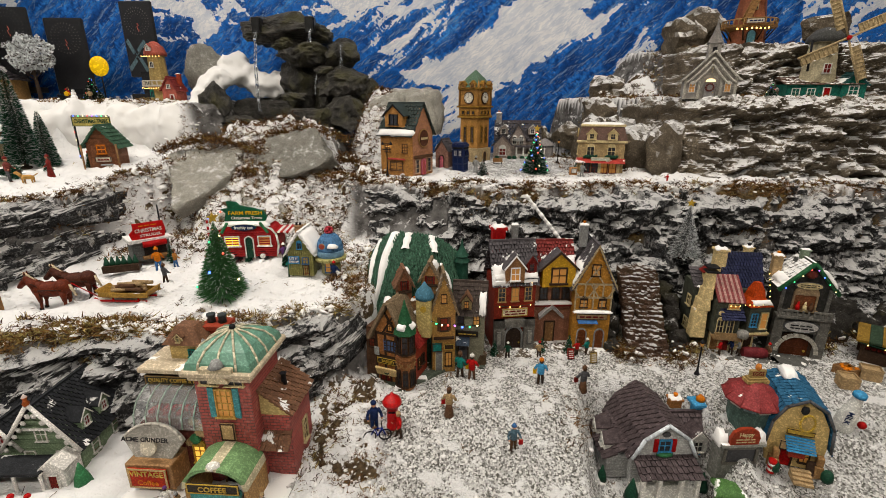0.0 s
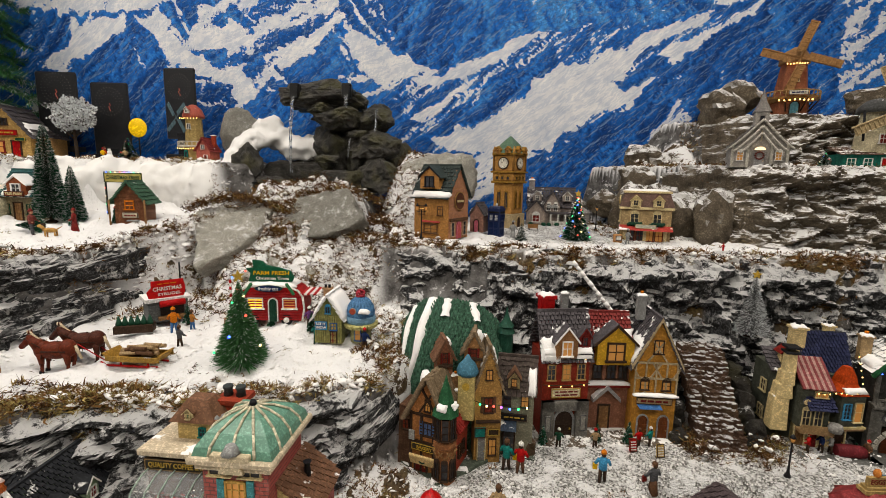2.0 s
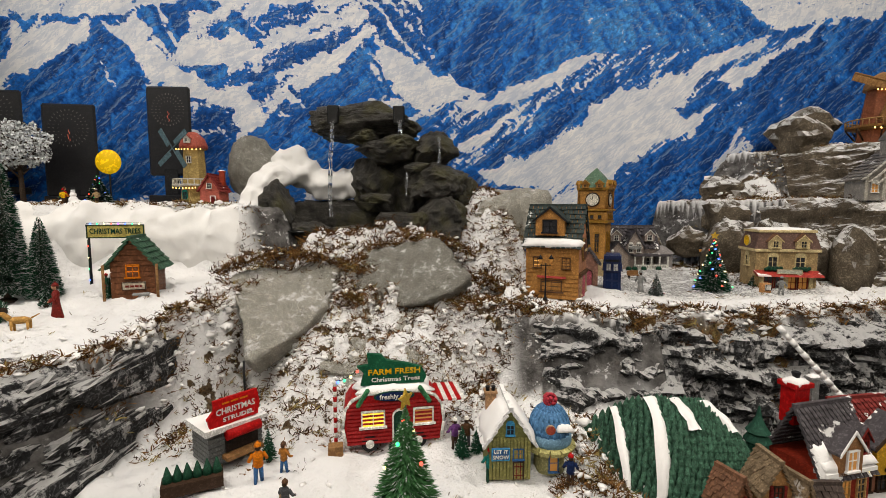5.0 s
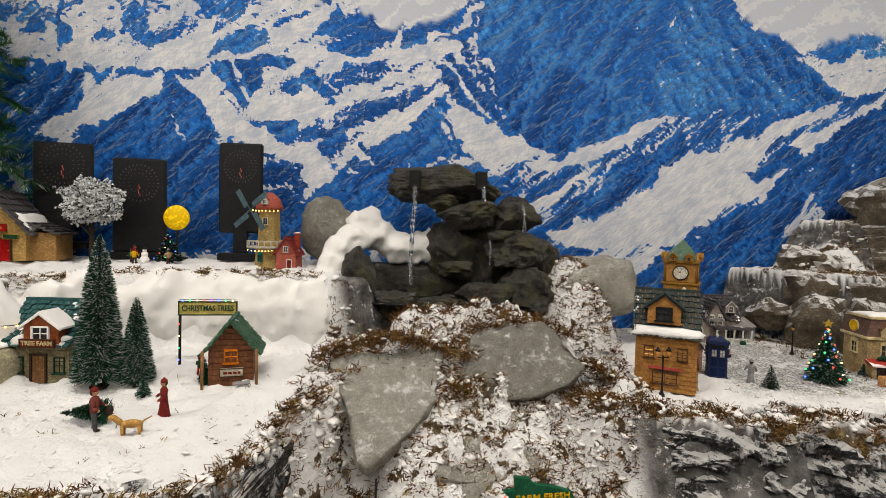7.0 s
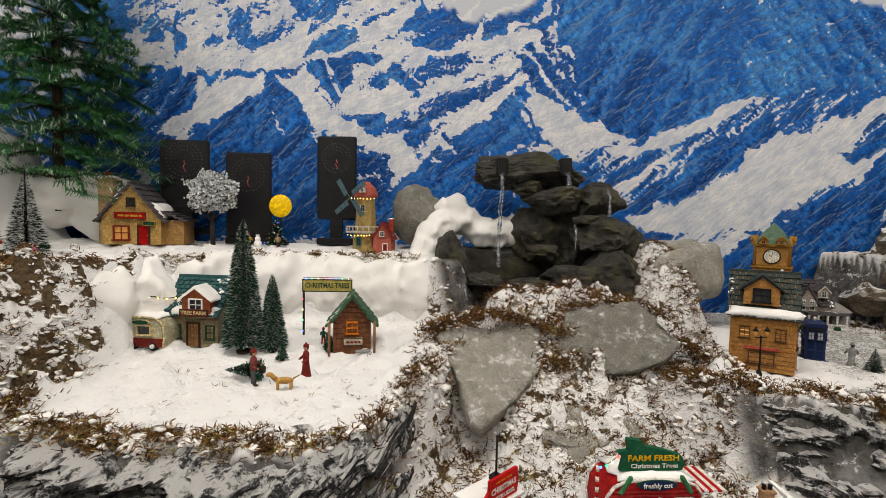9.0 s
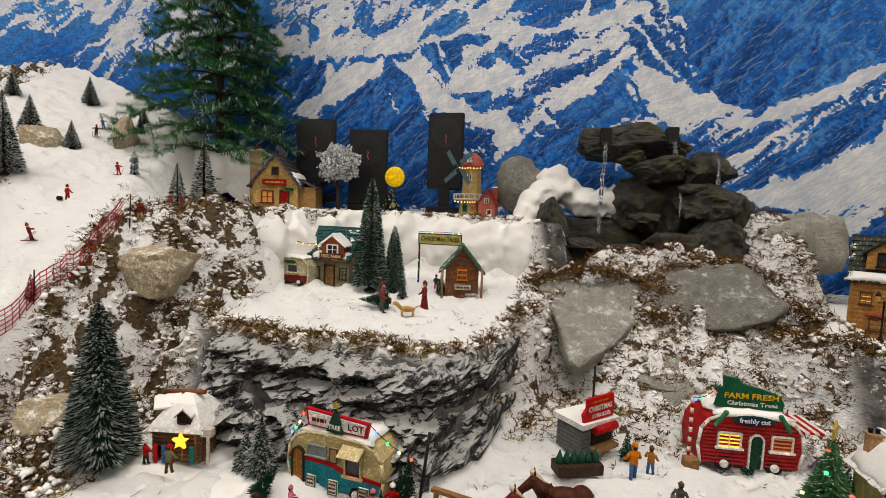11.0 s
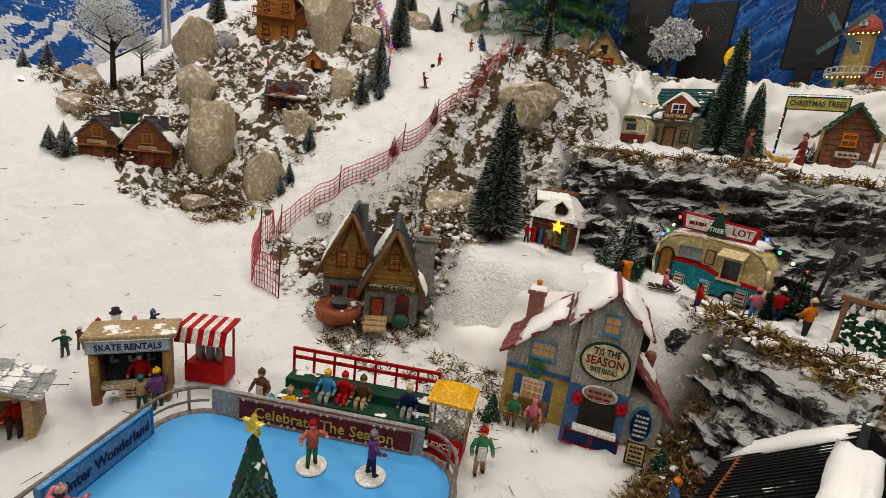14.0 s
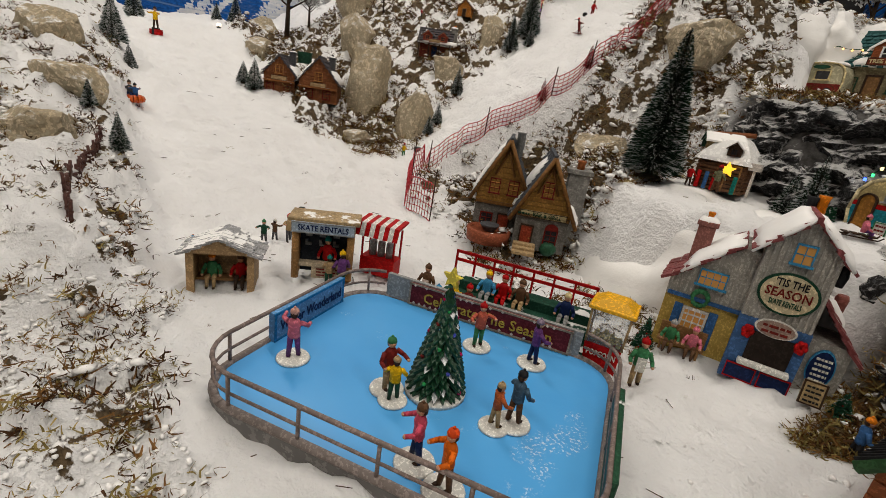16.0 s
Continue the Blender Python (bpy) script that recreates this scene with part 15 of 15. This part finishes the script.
def clumps(n, x0, x1, y0, y1, r0, r1, test, snowy=0.3, tall=0.6):
    for _ in range(n):
        x, y = rng.uniform(x0, x1), rng.uniform(y0, y1)
        if test(x, y):
            clump(x, y, rng.uniform(r0, r1), tall, snowy)


clumps(190, -3.2, -1.5, 0.50, 2.0, 0.018, 0.055, is_rough, 0.22, 0.7)
clumps(40, -2.05, -1.45, 0.6, 1.2, 0.02, 0.045, is_rough)
clumps(46, -2.6, -1.25, -0.2, 0.16, 0.015, 0.035, is_rough, 0.4, 0.4)
clumps(36, -0.95, -0.02, 1.28, 1.75, 0.015, 0.035, is_rough)
clumps(10, -0.34, -0.14, 1.6, 1.92, 0.02, 0.035, lambda x, y: True)
clumps(14, -0.86, -0.36, 1.5, 1.62, 0.02, 0.03, lambda x, y: True, 0.15)
clumps(16, 0.45, 1.2, 1.75, 2.0, 0.02, 0.04, is_rough)
for x in (-1.5, -1.42, -1.3, -1.22, -1.12, -1.02, -0.95):
    clump(x + rng.uniform(-0.02, 0.02), float(np.interp(x, *FRONT2)) + 0.01, 0.02, 0.5, 0.25)
for x in (-0.30, -0.2, -0.06, 0.08, 0.22, 0.36, 0.5, 0.62, 0.8, 0.96):
    clump(x + rng.uniform(-0.03, 0.03), float(np.interp(x, *FRONT2)) + 0.005, rng.uniform(0.018, 0.03), 0.5, 0.3)
for x in (-1.06, -0.98, -0.9, -0.8, -0.62, -0.5, -0.32, -0.22):
    clump(x + rng.uniform(-0.02, 0.02), float(np.interp(x, *FRONT1)) + 0.01, rng.uniform(0.018, 0.03), 0.5, 0.2, (0.4, 0.25, 0.35))


def fringe(x, y, z, half, n, rise=0.02):
    """Dry moss packed along the head of a leaning stone."""
    for _ in range(n):
        u = rng.uniform(-1, 1)
        px, py = x + u * half, y + rng.gauss(0, 0.012)
        pz = max(ground(px, py), z - abs(u) ** 2 * rise * 2 + rng.gauss(0, 0.007))
        if rng.random() < 0.12:
            clods.append((px, py, pz + 0.008, 0.0045 * rng.uniform(0.4, 1.6), rng.random() * 6.3, rng.random(), rng.randrange(6), 0))
        else:
            moss.append((px, py, pz, 0.013 * rng.uniform(0.6, 1.4), rng.random() * 6.3, rng.uniform(-0.9, 0.9), rng.randrange(6), rng.choices((0, 1, 2), (0.5, 0.42, 0.08))[0]))


fringe(-0.72, 1.475, 1.455, 0.16, 420)
fringe(-0.44, 1.525, 1.485, 0.14, 260)
fringe(-0.57, 1.43, 1.36, 0.045, 220)
fringe(-0.30, 1.47, 1.40, 0.06, 160)
for x in (-1.62, -1.5, -1.36, -1.18, -1.08):
    clump(x, float(np.interp(x, *FRONT2)) + 0.02, rng.uniform(0.02, 0.035), 0.4, 0.2)
for x, y in ((-1.72, 0.83), (-1.78, 0.92), (-1.66, 0.78), (-1.88, 0.86), (-1.02, 0.73), (-0.94, 0.70), (-0.84, 0.72)):
    clump(x, y, rng.uniform(0.03, 0.045), 0.45, 0.18)
for k in range(26):
    x = -0.34 + 0.065 * k + rng.uniform(-0.02, 0.02)
    clump(x, float(np.interp(x, *FRONT2)) + rng.uniform(-0.01, 0.015), rng.uniform(0.014, 0.03), 0.45, 0.25, (0.55, 0.4, 0.05))
for line, x0, n in ((FRONT3R, 0.64, 16), (FRONT4R, 0.82, 14)):
    for k in range(n):
        x = x0 + 0.07 * k + rng.uniform(-0.02, 0.02)
        clump(x, float(np.interp(x, *line)) + rng.uniform(0.0, 0.03), rng.uniform(0.018, 0.034), 0.45, 0.3, (0.5, 0.3, 0.2))
for k in range(14):
    x = -1.78 + 0.065 * k
    clump(x, float(np.interp(x, *FRONT3)) + rng.uniform(0.015, 0.035), rng.uniform(0.012, 0.022), 0.45, 0.35, (0.5, 0.3, 0.2))
below = lambda x, y: x > fence_x(y) + 0.03
for x, y, r in ((-1.88, 0.985, 0.05), (-1.82, 0.97, 0.045), (-1.56, 1.13, 0.04), (-1.63, 1.10, 0.045), (-1.60, 1.16, 0.035), (-1.66, 0.64, 0.04), (-1.58, 0.62, 0.03), (-1.07, 0.805, 0.04), (-1.0, 0.79, 0.045),
                (-0.95, 0.80, 0.04), (-0.88, 0.80, 0.035), (-0.80, 0.84, 0.03), (-1.31, 1.085, 0.028), (-0.9, 1.27, 0.035), (-0.84, 1.54, 0.045), (-0.56, 1.47, 0.035), (-0.24, 1.64, 0.03), (-0.12, 1.33, 0.03), (0.05, 1.34, 0.03)):
    clump(x, y, r, 0.45, 0.12)
for x, y, r in ((-1.09, 0.75, 0.03), (-1.06, 0.71, 0.03), (-1.13, 0.74, 0.02), (-1.03, 0.67, 0.025), (-1.38, 0.08, 0.022), (-1.45, 0.10, 0.025), (-1.42, 0.03, 0.03), (-1.56, 0.05, 0.03)):
    clump(x, y, r, 0.4, 0.15)
clumps(70, -2.05, -1.5, 0.62, 1.3, 0.014, 0.036, below, 0.45, 0.5)
clumps(34, -1.98, -1.52, 0.70, 1.2, 0.03, 0.05, below, 0.5, 0.55)
for _ in range(900):
    x, y = rng.uniform(-2.1, -1.48), rng.uniform(0.6, 1.34)
    if below(x, y) and is_rough(x, y):
        clods.append((x, y, ground(x, y) + 0.003, 0.0055 * rng.uniform(0.4, 1.9), rng.random() * 6.3, rng.random(), rng.randrange(6), 0))
stamp("moss", "tufts of dry brown and olive moss along the ledges", "moss", MOSS_T, moss, [MOSS_A, MOSS_B, MOSS_C])
stamp("snow_clods", "loose clods of artificial snow on ledges and ground", "snow", CLOD_T, clods, [SNOW])
# fallen twigs
twigs = bmesh.new()
for _ in range(260):
    x, y = rng.uniform(-2.6, -0.3), rng.uniform(0.1, 1.4)
    z = ground(x, y) + 0.002
    a, l = rng.random() * 6.3, rng.uniform(0.006, 0.022)
    tube(twigs, (x, y, z), (x + l * math.cos(a), y + l * math.sin(a), z + rng.uniform(-0.001, 0.004)), 0.0006, 0.0004, n=4)
tagged(part("twigs", twigs, MOSS_B), "thin dark twigs and moss strands on the snow", "twigs", kind="stuff")
